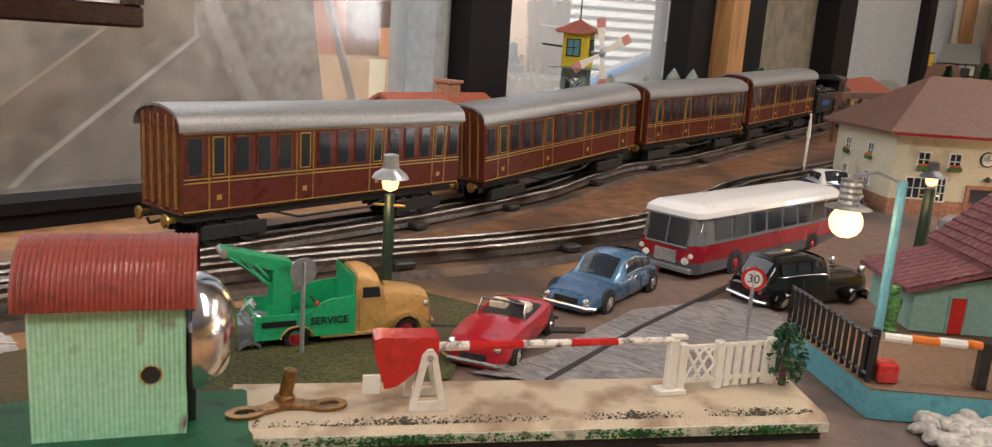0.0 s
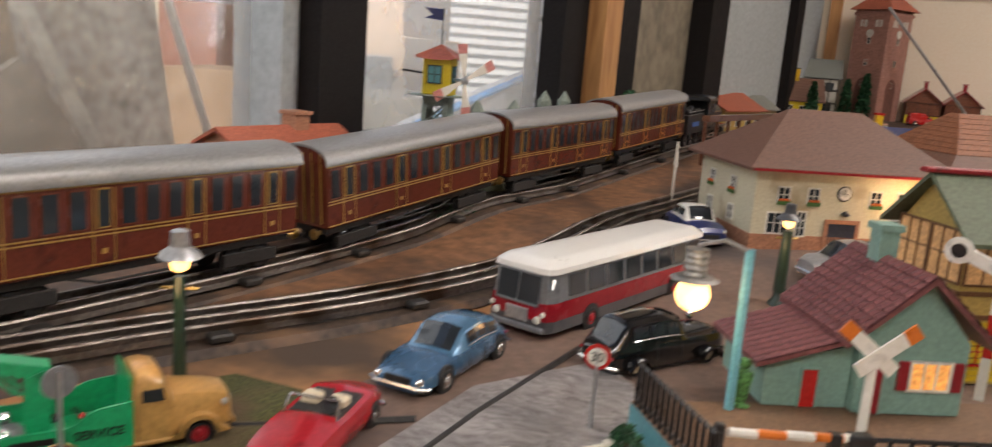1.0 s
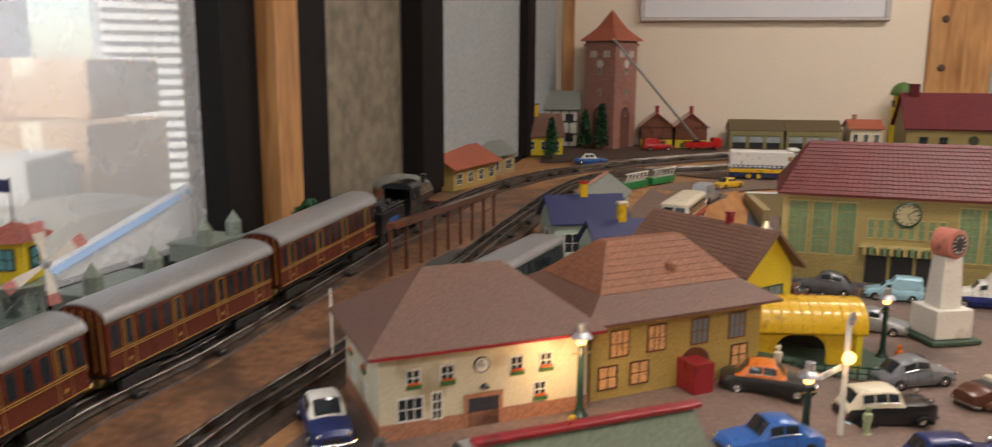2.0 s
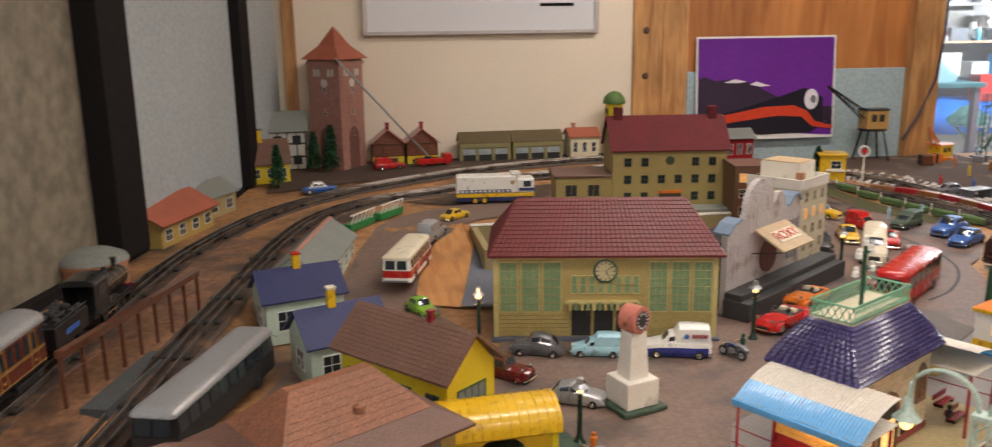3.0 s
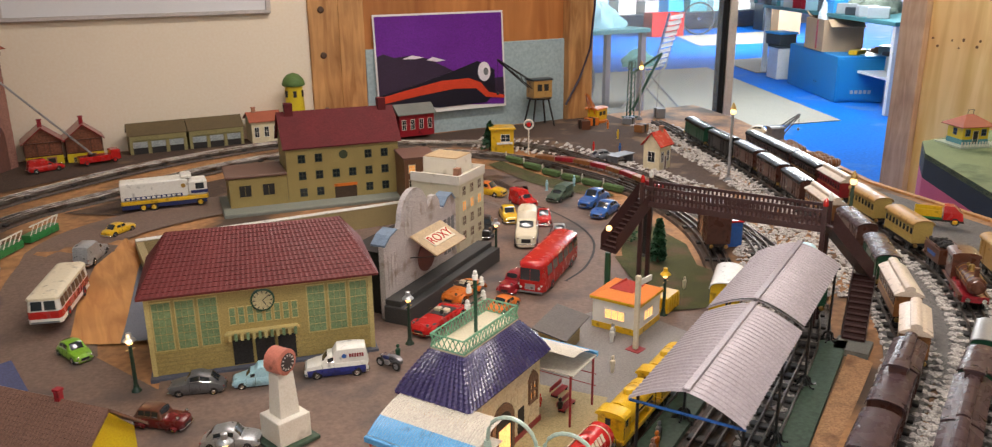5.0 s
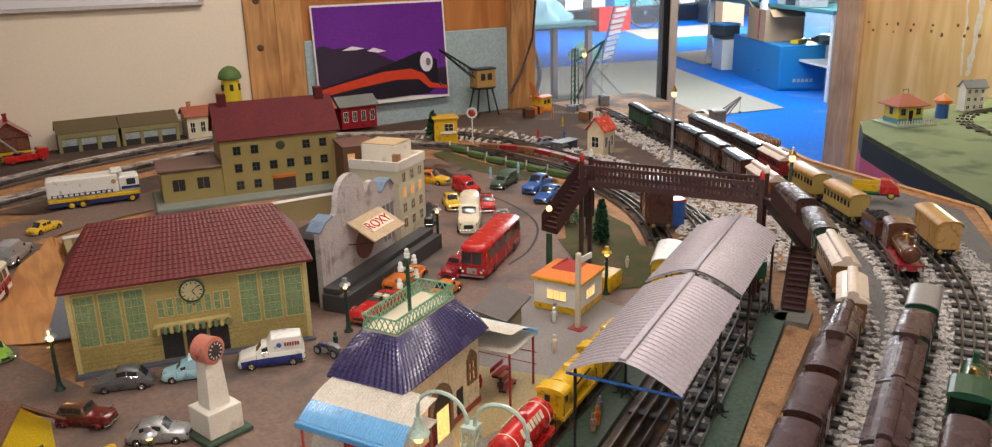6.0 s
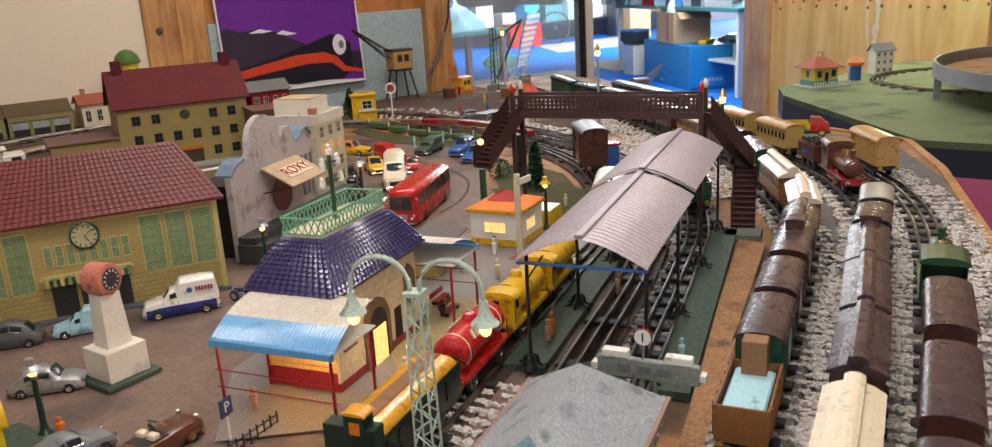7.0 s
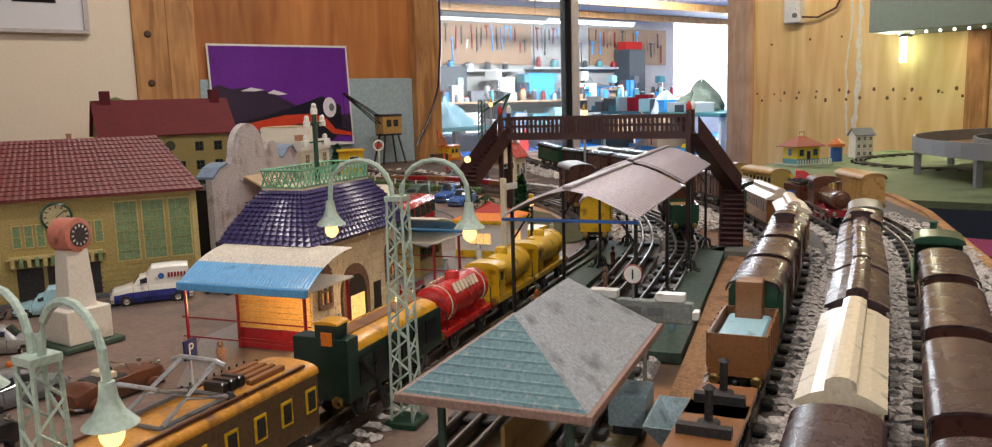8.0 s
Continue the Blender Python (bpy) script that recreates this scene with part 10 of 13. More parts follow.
    part("lamp_globe", Mesh().ball(0.006, (g.x, g.y, 0.165), 12), BULBW, t, "lit lamp globe")
    part("landing", Mesh().box(-0.03, 0.03, -0.03, 0.03, 0.0, 0.012, at(*(inv @ Vector((1.525, 1.408, 0.0))))), mat("grey_stone_step", (0.16, 0.16, 0.14), 0.7), t)
    return t


footbridge()


def kiosk():
    m = base(1.21, 1.63, 27, 0.008)
    t = thing("kiosk", "white kiosk with orange-red roof and lit windows", "kiosk", m)
    w, d, h = 0.098, 0.094, 0.058
    part("wall", Mesh().box(0, w, 0, d, 0, h), mat("white_kiosk_wall", (0.75, 0.72, 0.66), 0.6, var=0.08, scale=40), t)
    part("yellow_base", Mesh().box(-0.001, w + 0.001, -0.001, d + 0.001, 0, 0.012), YELLOW, t)
    part("eave", Mesh().box(-0.005, w + 0.005, -0.005, d + 0.005, h, h + 0.006, c=0.001), YELLOW, t)
    part("roof", Mesh().loft([[(-0.005, -0.005, h + 0.0065), (w + 0.005, -0.005, h + 0.0065), (w + 0.005, d + 0.005, h + 0.0065), (-0.005, d + 0.005, h + 0.0065)], [(0.02, 0.02, h + 0.016), (w - 0.02, 0.02, h + 0.016), (w - 0.02, d - 0.02, h + 0.016), (0.02, d - 0.02, h + 0.016)]]), mat("matt_orange_roof", (0.66, 0.19, 0.03), 0.7, var=0.1), t)
    part("upper_roof", Mesh().loft([[(0.022, 0.022, h + 0.0165), (w - 0.022, 0.022, h + 0.0165), (w - 0.022, d - 0.022, h + 0.0165), (0.022, d - 0.022, h + 0.0165)], [(0.047, 0.046, h + 0.03), (0.051, 0.046, h + 0.03), (0.051, 0.048, h + 0.03), (0.047, 0.048, h + 0.034)]]), mat("matt_red_roof", (0.36, 0.03, 0.02), 0.7, var=0.12), t)
    window(t, at(0, 0), 0.045, 0.024, 0.036, 0.018, pane_mat=LITW, frame_mat=WHITE, bars=(2, 0))
    l = at(0, d / 2) @ Matrix.Rotation(radians(-90), 4, "Z")
    window(t, l, 0.0, 0.024, 0.04, 0.018, pane_mat=LITW, frame_mat=WHITE, bars=(2, 0))
    r = at(w, d / 2) @ Matrix.Rotation(radians(90), 4, "Z")
    window(t, r, -0.02, 0.022, 0.022, 0.024, pane_mat=LITW, frame_mat=WHITE)
    yb = thing("newspaper_box", "yellow slatted box beside the kiosk", "box", base(1.345, 1.72, 27))
    part("body", Mesh().box(-0.03, 0.03, -0.02, 0.02, 0, 0.035, c=0.001), YELLOW, yb)
    for k in range(5):
        part("slat", Mesh().box(-0.027 + 0.012 * k, -0.018 + 0.012 * k, -0.0212, -0.0201, 0.004, 0.031), YELLOW, yb)


kiosk()


def semaphore(x, y, label, h=0.146, mast=CREAM, arm=WHITE, deg=30, red=False, arm_up=0):
    t = thing("semaphore_signal", label, "railway signal", base(x, y, deg), "signals")
    part("foot", Mesh().box(-0.014, 0.014, -0.014, 0.014, 0, 0.005, c=0.001), CRIMSON, t)
    part("mast", Mesh().box(-0.004, 0.004, -0.004, 0.004, 0.005, h, c=0.0008), mast, t)
    if red:
        for k in range(3):
            part("red_band", Mesh().box(-0.0044, 0.0044, -0.0044, 0.0044, 0.03 + 0.04 * k, 0.05 + 0.04 * k), RED, t)
    part("name_arm", Mesh().box(0.004, 0.042, -0.0016, 0.0016, h - 0.02, h - 0.01, at(0, 0, 0) @ Matrix.Rotation(radians(arm_up), 4, "Y")), arm, t)
    return t


semaphore(1.178, 1.592, "cream signal post with a name arm and red foot", deg=20)
sb = thing("platform_sign", "grey platform sign board with white number disc", "sign", base(0.912, 1.066, -62, 0.004))
for s in (-1, 1):
    part("post", Mesh().tube([(s * 0.006, 0, 0), (s * 0.006, 0, 0.072)], 0.0022, 6), mat("grey_sign_paint", (0.22, 0.24, 0.22), 0.6), sb)
part("board", Mesh().box(-0.05, 0.05, -0.004, 0.004, 0.064, 0.084, c=0.001), sb.children[0].data.materials[0], sb)
part("disc_post", Mesh().tube([(-0.005, 0, 0.084), (-0.005, 0, 0.1)], 0.0013, 6), GREY, sb)
part("disc", Mesh().lathe([(0.0092, -0.001), (0.0092, 0.001)], 20, at(-0.005, 0, 0.107) @ AX["y"]), CRIMSON, sb)
part("disc_face", Mesh().lathe([(0.0082, -0.0014), (0.0082, 0.0014)], 20, at(-0.005, 0, 0.107) @ AX["y"]), WHITE, sb)
part("numeral", Mesh().box(-0.0058, -0.0042, -0.0019, 0.0019, 0.1025, 0.1115), BLACK, sb)
for X, z in ((-0.032, 0.087), (0.03, 0.087), (-0.053, 0.072), (0.053, 0.072)):
    part("tag", Mesh().box(X - (0.013 if abs(X) < 0.04 else 0.003), X + (0.013 if abs(X) < 0.04 else 0.003), -0.005, 0.005, z - 0.003, z + 0.005, c=0.0008), WHITE, sb)
for k in range(3):
    part("letter_bar", Mesh().box(-0.03 + 0.02 * k, -0.016 + 0.02 * k, -0.0046, -0.0041, 0.07, 0.078), GREY, sb)


def shelter():
    m = base(0.75, 1.014, 29.5, 0.002)
    t = thing("shelter", "open shelter with a grey-blue embossed hipped roof", "shelter", m)
    BR = mat("grey_blue_tile", (0.3, 0.325, 0.35), 0.45, 0.0, var=0.2, scale=25, stain=(0.12, 0.14, 0.15), stain_amount=0.2, stain_scale=40)
    TL = mat("teal_ribbed_tin", (0.13, 0.225, 0.25), 0.42, var=0.2, scale=30, stain=(0.3, 0.34, 0.34), stain_amount=0.1, stain_scale=150)
    a, b, z0, z1, r = 0.107, 0.064, 0.08, 0.126, 0.062
    e = [(-a, -b, z0), (a, -b, z0), (a, b, z0), (-a, b, z0)]
    g = [(-r, 0, z1), (r, 0, z1)]
    roof = part("roof", Mesh().add(e + g + [(x, y, z - 0.003) for x, y, z in e], [(0, 1, 5, 4), (1, 2, 5), (2, 3, 4, 5), (3, 0, 4), (6, 7, 1, 0), (7, 8, 2, 1), (8, 9, 3, 2), (9, 6, 0, 3), (9, 8, 7, 6)]), BR, t)
    for c in ([e[0], e[1], g[1], g[0]], [e[2], e[3], g[0], g[1]]):
        tile_rows(roof, c, 14, 26, BR, 0.00025, name="pressed_tile", bow=0.8)
    for s in (-1, 1):
        rib = Mesh()
        for k in range(9):
            u0, u1, um = k / 9, (k + 0.55) / 9, (k + 0.3) / 9
            rows = []
            for u, up in ((u0, 0.0001), (um, 0.0009), (u1, 0.0001)):
                rows.append([(s * (a - (a - r) * u + up * 0.7), y * (1 - u), z0 + (z1 - z0) * u + up * 0.7) for y in (-b, 0, b)])
            rib.loft(rows, closed=False)
        part("rib", rib, TL, roof)
        end = Mesh().add([(s * (a + 0.0003), -b, z0 + 0.0002), (s * (a + 0.0003), b, z0 + 0.0002), (s * (r + 0.0003), 0, z1 + 0.0003)], [(0, 1, 2)])
        part("end_slope", end, TL, roof, "teal ribbed end slope")
    FAS = mat("pinkish_brown_fascia", (0.26, 0.16, 0.125), 0.6, var=0.2, scale=40)
    for sgn in (-1, 1):
        part("fascia", Mesh().box(-a - 0.004, a + 0.004, sgn * (b + 0.002) - 0.002, sgn * (b + 0.002) + 0.002, z0 - 0.006, z0, c=0.0005), FAS, t)
        part("fascia", Mesh().box(sgn * (a + 0.002) - 0.002, sgn * (a + 0.002) + 0.002, -b, b, z0 - 0.006, z0, c=0.0005), FAS, t)
        for sy in (-1, 1):
            part("post", Mesh().tube([(sgn * 0.085, sy * 0.046, 0), (sgn * 0.085, sy * 0.046, 0.078)], 0.003, 8), PLATGREEN, t)
    part("seat", Mesh().box(-0.05, 0.05, -0.004, 0.016, 0.014, 0.018, c=0.0006).box(-0.05, 0.05, 0.014, 0.017, 0.0185, 0.04), TAN, t)
    part("floor_slab", Mesh().box(-0.1, 0.1, -0.06, 0.06, 0, 0.004), KHAKI, t)


shelter()
sl = thing("trough", "pale grey-blue trough beside the shelter", "trough", base(0.83, 1.0, 32, 0.004))
part("tub", Mesh().box(-0.02, 0.02, -0.015, 0.015, 0.01, 0.036, c=0.001), DULLBLUE, sl)
part("stand", Mesh().box(-0.016, 0.016, -0.012, 0.012, 0, 0.01), BLACK, sl)


def lattice_lamp(x, y, deg, h=0.168, reach=0.05, label="pale green lattice mast with two curved lamp arms"):
    t = thing("lattice_lamp", label, "lamp post", base(x, y, deg), "lattice lamps")
    PG = enamel("pale_green_paint", (0.4, 0.5, 0.42), 0.4)
    part("foot", Mesh().box(-0.014, 0.014, -0.014, 0.014, 0, 0.006, c=0.001), DKGREEN, t)
    for sx in (-1, 1):
        for sy in (-1, 1):
            part("leg", Mesh().tube([(sx * 0.0095, sy * 0.0095, 0.006), (sx * 0.0065, sy * 0.0065, h - 0.02)], 0.0013, 5), PG, t)
    g = Mesh()
    k, z = 0, 0.008
    while z < h - 0.03:
        w = 0.0095 - 0.003 * z / h
        for a, b in (((-w, -w), (w, -w)), ((w, -w), (w, w)), ((w, w), (-w, w)), ((-w, w), (-w, -w))):
            if k % 2:
                a, b = b, a
            g.tube([(a[0], a[1], z), (b[0], b[1], z + 0.014)], 0.0009, 4)
        z += 0.014
        k += 1
    ob = part("lattice", g, PG, t)
    ob["kind"] = "stuff"
    part("cap", Mesh().box(-0.008, 0.008, -0.008, 0.008, h - 0.021, h - 0.017), PG, t)
    for s in (-1, 1):
        pts = [(s * 0.004, 0, h - 0.018)] + [(s * (0.004 + reach * (1 - math.cos(q * math.pi / 10)) / 2), 0, h - 0.018 + 0.03 * math.sin(q * math.pi / 10) ** 0.9 * (1 if q < 6 else 1)) for q in range(1, 10)] + [(s * (0.004 + reach), 0, h - 0.026)]
        arm = part("arm", Mesh().tube(pts, 0.0022, 6), PG, t)
        sh = part("shade", Mesh().lathe([(0.0035, 0.0), (0.0045, -0.008), (0.007, -0.014), (0.0125, -0.02), (0.0115, -0.0205), (0.006, -0.016)], 16, at(s * (0.004 + reach), 0, h - 0.022)), PG, arm, "bell-shaped shade", smooth=True)
        part("bulb", Mesh().ball(0.0056, (s * (0.004 + reach), 0, h - 0.0465), 12, sz=1.2), BULB, sh)
    point_lamp("mast_lamp", t.matrix_world @ Vector((-(0.004 + reach), 0, h - 0.052)), 0.012)
    return t


lattice_lamp(0.702, 1.137, -57, 0.212, 0.058)
lattice_lamp(0.412, 0.996, -70, 0.173, 0.05, "pale green lattice mast with curved lamp arms, close by")


LAMPGREEN = enamel("lamp_post_green", (0.009, 0.03, 0.018), 0.4)


def street_lamp(x, y, label, h=0.095, post=LAMPGREEN, lit=True, z=None, hood=SILVER, thick=1.0):
    t = thing("street_lamp", label, "street lamp", base(x, y, 25, z), "street lamps")
    part("base", Mesh().lathe([(0.009, 0), (0.008, 0.003), (0.005, 0.006), (0.0042, 0.012)], 12), post, t, smooth=True)
    part("post", Mesh().lathe([(0.0036 * thick, 0.012), (0.0028 * thick, h - 0.018)], 10), post, t)
    part("cross_bar", Mesh().tube([(-0.009, 0, h - 0.024), (0.009, 0, h - 0.024)], 0.0009, 5), BRASS, t)
    part("bulb", Mesh().lathe([(0.001, -0.016), (0.004, -0.0145), (0.0048, -0.011), (0.0042, -0.008)], 12, at(0, 0, h)), BULB if lit else WHITE, t, "lit bulb" if lit else "")
    part("hood", Mesh().lathe([(0.0105, -0.0085), (0.009, -0.006), (0.0048, -0.003), (0.0042, 0.0035), (0.0045, 0.0045), (0.0025, 0.0052)], 16, at(0, 0, h)), hood, t, smooth=True)
    return t


BLACKGREEN = enamel("black_green", (0.012, 0.028, 0.02), 0.35)
street_lamp(-0.315, 0.597, "dark green street lamp with a ribbed silver hood, lit")
point_lamp("lamp_glow", (-0.31, 0.58, 0.074), 0.015)
street_lamp(-0.05, 1.01, "dark green street lamp before the cream house, lit", h=0.082, post=BLACKGREEN, hood=SKIRT, thick=1.5)
point_lamp("lamp_glow", (-0.05, 0.99, 0.06), 0.02)
street_lamp(0.085, 1.225, "wall lamp post between the houses, brightly lit", h=0.088)
point_lamp("lamp_glow", (0.078, 1.195, 0.085), 0.12)
street_lamp(0.448, 1.513, "dark street lamp by the yellow arch, lit", h=0.085)
street_lamp(0.29, 1.218, "dark street lamp near the signal box, lit", h=0.068)
street_lamp(0.368, 1.873, "dark street lamp beside the station hall, lit", h=0.1)
point_lamp("lamp_glow", (0.362, 1.86, 0.1), 0.02)
street_lamp(0.833, 1.819, "black street lamp before the cinema", h=0.099, lit=True)
street_lamp(1.184, 2.136, "black street lamp on the back street", h=0.1)
street_lamp(1.325, 1.695, "black lamp with a yellow lantern", h=0.095, hood=YELLOW)
for X, Y, H, lab in ((2.18, 2.43, 0.245, "tall grey lattice lamp with a bright bulb"), (2.1, 1.9, 0.15, "green lattice lamp with a pointed brass top"), (2.493, 3.3, 0.24, "tall dark lamp at the far corner")):
    t = thing("yard_lamp", lab, "lamp post", base(X, Y, 20), "yard lamps")
    part("mast", Mesh().tube([(0, 0, 0), (0, 0, H - 0.03)], 0.0045, 8), SILVER if H > 0.2 else PLATGREEN, t)
    part("foot", Mesh().lathe([(0.014, 0), (0.012, 0.006), (0.005, 0.012)], 12), GREY, t)
    part("bulb", Mesh().ball(0.0085, (0, 0, H - 0.022), 12, sz=1.2), BULBW, t)
    part("cap", Mesh().lathe([(0.01, -0.014), (0.007, -0.006), (0.002, 0.006)], 12, at(0, 0, H)), BRASS, t)
# blue hanging lamp
SOCKET = mat("dull_zinc", (0.33, 0.31, 0.28), 0.4, 0.6, var=0.2)
bl = thing("hanging_lamp", "pale blue lamp post with ribbed socket and glowing globe", "lamp post", base(-0.062, 0.728, 40, 0.02))
part("post", Mesh().tube([(0, 0, 0), (0, 0, 0.088)], 0.0026, 8), enamel("aqua_paint", (0.15, 0.4, 0.48), 0.45), bl)
part("arm", Mesh().tube([(0, 0, 0.087), (-0.014, 0.003, 0.092), (-0.0274, 0.006, 0.089)], 0.0012, 5), SILVER, bl)
part("socket", Mesh().lathe([(0.0055 + (0.0007 if k % 2 else 0), 0.072 + 0.0017 * k) for k in range(10)], 16, at(-0.0274, 0.006, 0)), SOCKET, bl, "ribbed grey metal socket")
part("collar", Mesh().lathe([(0.013, 0.071), (0.01, 0.0725), (0.006, 0.073)], 16, at(-0.0274, 0.006, 0)), SOCKET, bl)
part("globe", Mesh().ball(0.0092, (-0.0274, 0.006, 0.063), 16), BULBW, bl, "glowing glass globe", smooth=True)
point_lamp("globe_lamp", bl.matrix_world @ Vector((-0.03, -0.009, 0.06)), 0.03, (1.0, 0.75, 0.45))

# ---------------- the near crossing ----------------
hut_m = base(-0.296, 0.401, 46, 0.016)
ht = thing("bell_hut", "mint green corrugated hut with red arched roof and a chrome bell", "signal hut", hut_m)
part("base_plate", Mesh().box(-0.045, 0.05, -0.03, 0.04, -0.012, 0.0, c=0.002), enamel("bottle_green", (0.008, 0.075, 0.03), 0.6, coat=0.05), ht, "glossy green base plate")
MINTP = enamel("mint_paint", (0.36, 0.63, 0.43), 0.4, stain=(0.16, 0.08, 0.05), stain_amount=0.06)
cor = Mesh()
for k in range(30):
    a, b = -0.026 + 0.052 * k / 30, -0.026 + 0.052 * (k + 1) / 30
    cor.weld = True
    cor.add([(a, 0, 0), ((a + b) / 2, -0.0006, 0), (b, 0, 0), (b, 0, 0.053), ((a + b) / 2, -0.0006, 0.053), (a, 0, 0.053)], [(0, 1, 4, 5), (1, 2, 3, 4)])
part("front_wall", cor, MINTP, ht, "corrugated mint front")
part("wall", Mesh().box(-0.026, 0.026, 0.0003, 0.036, 0, 0.053), MINTP, ht)
rp = [(0.018 + 0.023 * -math.cos(math.pi * k / 16), 0.05 + 0.022 * math.sin(math.pi * k / 16)) for k in range(17)]
rf = Mesh()
for k in range(34):
    a, b = -0.03 + 0.06 * k / 34, -0.03 + 0.06 * (k + 1) / 34
    mid = (a + b) / 2
    rf.weld = True
    rf.loft([[(a, y, z) for y, z in rp], [(mid, 0.018 + (y - 0.018) * 1.03, z + 0.0006) for y, z in rp], [(b, y, z) for y, z in rp]], closed=False)
rf.box(-0.029, 0.029, -0.003, 0.039, 0.0505, 0.052)
part("roof", rf, enamel("brick_red_roof", (0.26, 0.045, 0.03), 0.4), ht, "corrugated brick-red arched roof")
part("hole", Mesh().lathe([(0.0034, 0), (0.0034, 0.0008)], 16, at(0.014, -0.0006, 0.024) @ AX["y"]), SOOT, ht)
part("hole_rim", Mesh().lathe([(0.0041, 0), (0.0041, 0.0004)], 16, at(0.014, -0.0004, 0.024) @ AX["y"]), BRASS, ht)
part("bell", Mesh().lathe([(0.023, 0.0), (0.0225, 0.003), (0.02, 0.008), (0.014, 0.013), (0.006, 0.0155), (0.001, 0.016)], 32, at(0.0285, 0.014, 0.036) @ AX["x"]), CHROME, ht, "polished chrome bell", smooth=True)
part("bell_stand", Mesh().box(0.0262, 0.029, 0.01, 0.02, 0.0, 0.036), BLACK, ht)

# cream crossing base with the barrier
cb_pts = [(-0.268, 0.4313), (-0.298, 0.463), (-0.096, 0.632), (-0.0726, 0.5951)]
CREAMWORN = mat("worn_cream_tin", (0.49, 0.395, 0.28), 0.45, var=0.15, scale=30, stain=(0.27, 0.18, 0.11), stain_amount=0.48, stain_scale=45, fine=1600, bump=0.1)
LIPWHITE = mat("chipped_pale_lip", (0.48, 0.46, 0.36), 0.5, var=0.15, scale=80, stain=(0.12, 0.13, 0.08), stain_amount=0.25, stain_scale=160)
cb = thing("level_crossing", "worn cream tin base of the level crossing", "base plate", at(0, 0, 0))
low = [(-0.266, 0.4295), (-0.301, 0.464), (-0.096, 0.637), (-0.0705, 0.5935)]
part("plate", Mesh().loft([[(x, y, 0.0088) for x, y in low], [(x, y, 0.0125) for x, y in low], [(x, y, 0.0155) for x, y in cb_pts]]), CREAMWORN, cb)
part("front_lip", Mesh().loft([[(-0.2662, 0.4292, z), (-0.0703, 0.5932, z), (-0.0703 - 0.002, 0.5932 + 0.0024, z), (-0.2662 - 0.002, 0.4292 + 0.0024, z)] for z in (0.0084, 0.0128)]), LIPWHITE, cb, "chipped pale front lip")
# soot-black body added to stand for the shadow under the front lip
part("plinth", Mesh().loft([[(x * 0.985 - 0.004, y * 0.985 + 0.01, z) for x, y in low] for z in (0.001, 0.0087)]), SOOT, cb, "black plinth in place of the shadow below the lip")
MOSS = mat("green_moss", (0.02, 0.09, 0.02), 0.95, var=0.6, scale=300)
GRIME = mat("dark_grime", (0.07, 0.06, 0.04), 0.95, var=0.5, scale=200)
rm = random.Random(12)


def crust(label, f0, f1, v0, v1, n, m, size, quad):
    """Crumbs of growth on a strip along the front of the crossing base."""
    me = Mesh()
    A, B, C, D = [Vector(p) for p in quad]
    for k in range(n):
        u, v = f0 + (f1 - f0) * (0.5 + 0.5 * rm.uniform(-1, 1) ** 3), rm.triangular(v0, v1, v0)
        q = A.lerp(B, u).lerp(D.lerp(C, u), v)
        s = size * rm.uniform(0.5, 1.5)
        mm = Matrix.Translation(q) @ Euler((rm.uniform(-0.6, 0.6), rm.uniform(-0.6, 0.6), rm.uniform(0, 6.3))).to_matrix().to_4x4()
        me.add([(-s, -s * 0.6, 0), (s, -s * 0.7, 0), (s * 0.8, s * 0.6, 0), (-s * 0.5, s, 0), (0, 0, s * 0.6)], [(0, 1, 4), (1, 2, 4), (2, 3, 4), (3, 0, 4)], mm)
    ob = part("moss", me, m, cb, label)
    ob["kind"] = "stuff"


LIP = ((-0.2664, 0.429, 0.009), (-0.0702, 0.5929, 0.009), (-0.0702, 0.593, 0.0128), (-0.2663, 0.429, 0.0128))
BRIM = ((-0.2682, 0.4316, 0.0157), (-0.0728, 0.5954, 0.0157), (-0.0775, 0.603, 0.0157), (-0.2735, 0.4372, 0.0157))
for f0, f1, n in ((0.03, 0.5, 700), (0.56, 0.74, 420), (0.78, 0.98, 520)):
    crust("green moss on the worn front edge", f0, f1, 0.0, 1.0, n, MOSS, 0.0007, LIP)
    crust("dark grime above the moss", f0, f1, 0.0, 1.0, n, GRIME, 0.00045, BRIM)
bar = thing("crossing_barrier", "red and white crossing barrier with a red counterweight", "barrier", base(-0.2218, 0.4965, 43.3, 0.0158))
for s in (-1, 1):
    st0 = Mesh().prism([(-0.0078, 0), (0.0078, 0), (0.0074, 0.004), (-0.0074, 0.004)], s * 0.0075 - 0.0008, s * 0.0075 + 0.0008)
    st0.prism([(-0.0074, 0.004), (-0.0044, 0.004), (-0.001, 0.0205), (0.001, 0.0205), (0.0044, 0.004), (0.0074, 0.004), (0.003, 0.0245), (0.001, 0.0268), (-0.001, 0.0268), (-0.003, 0.0245)], s * 0.0075 - 0.0008, s * 0.0075 + 0.0008)
    part("stand", st0, WHITEP, bar, "chipped white A-frame stand")
part("pivot", Mesh().lathe([(0.0014, -0.0092), (0.0014, 0.0092)], 12, at(0, 0, 0.0235) @ AX["y"]), SILVER, bar)
part("counterweight", Mesh().prism([(-0.0225, 0.031), (-0.02, 0.0318), (0.004, 0.0312), (0.004, 0.0225), (-0.003, 0.0185), (-0.013, 0.0105), (-0.018, 0.0095), (-0.0225, 0.024)], -0.0062, 0.0062), RED, bar, "glossy red counterweight")
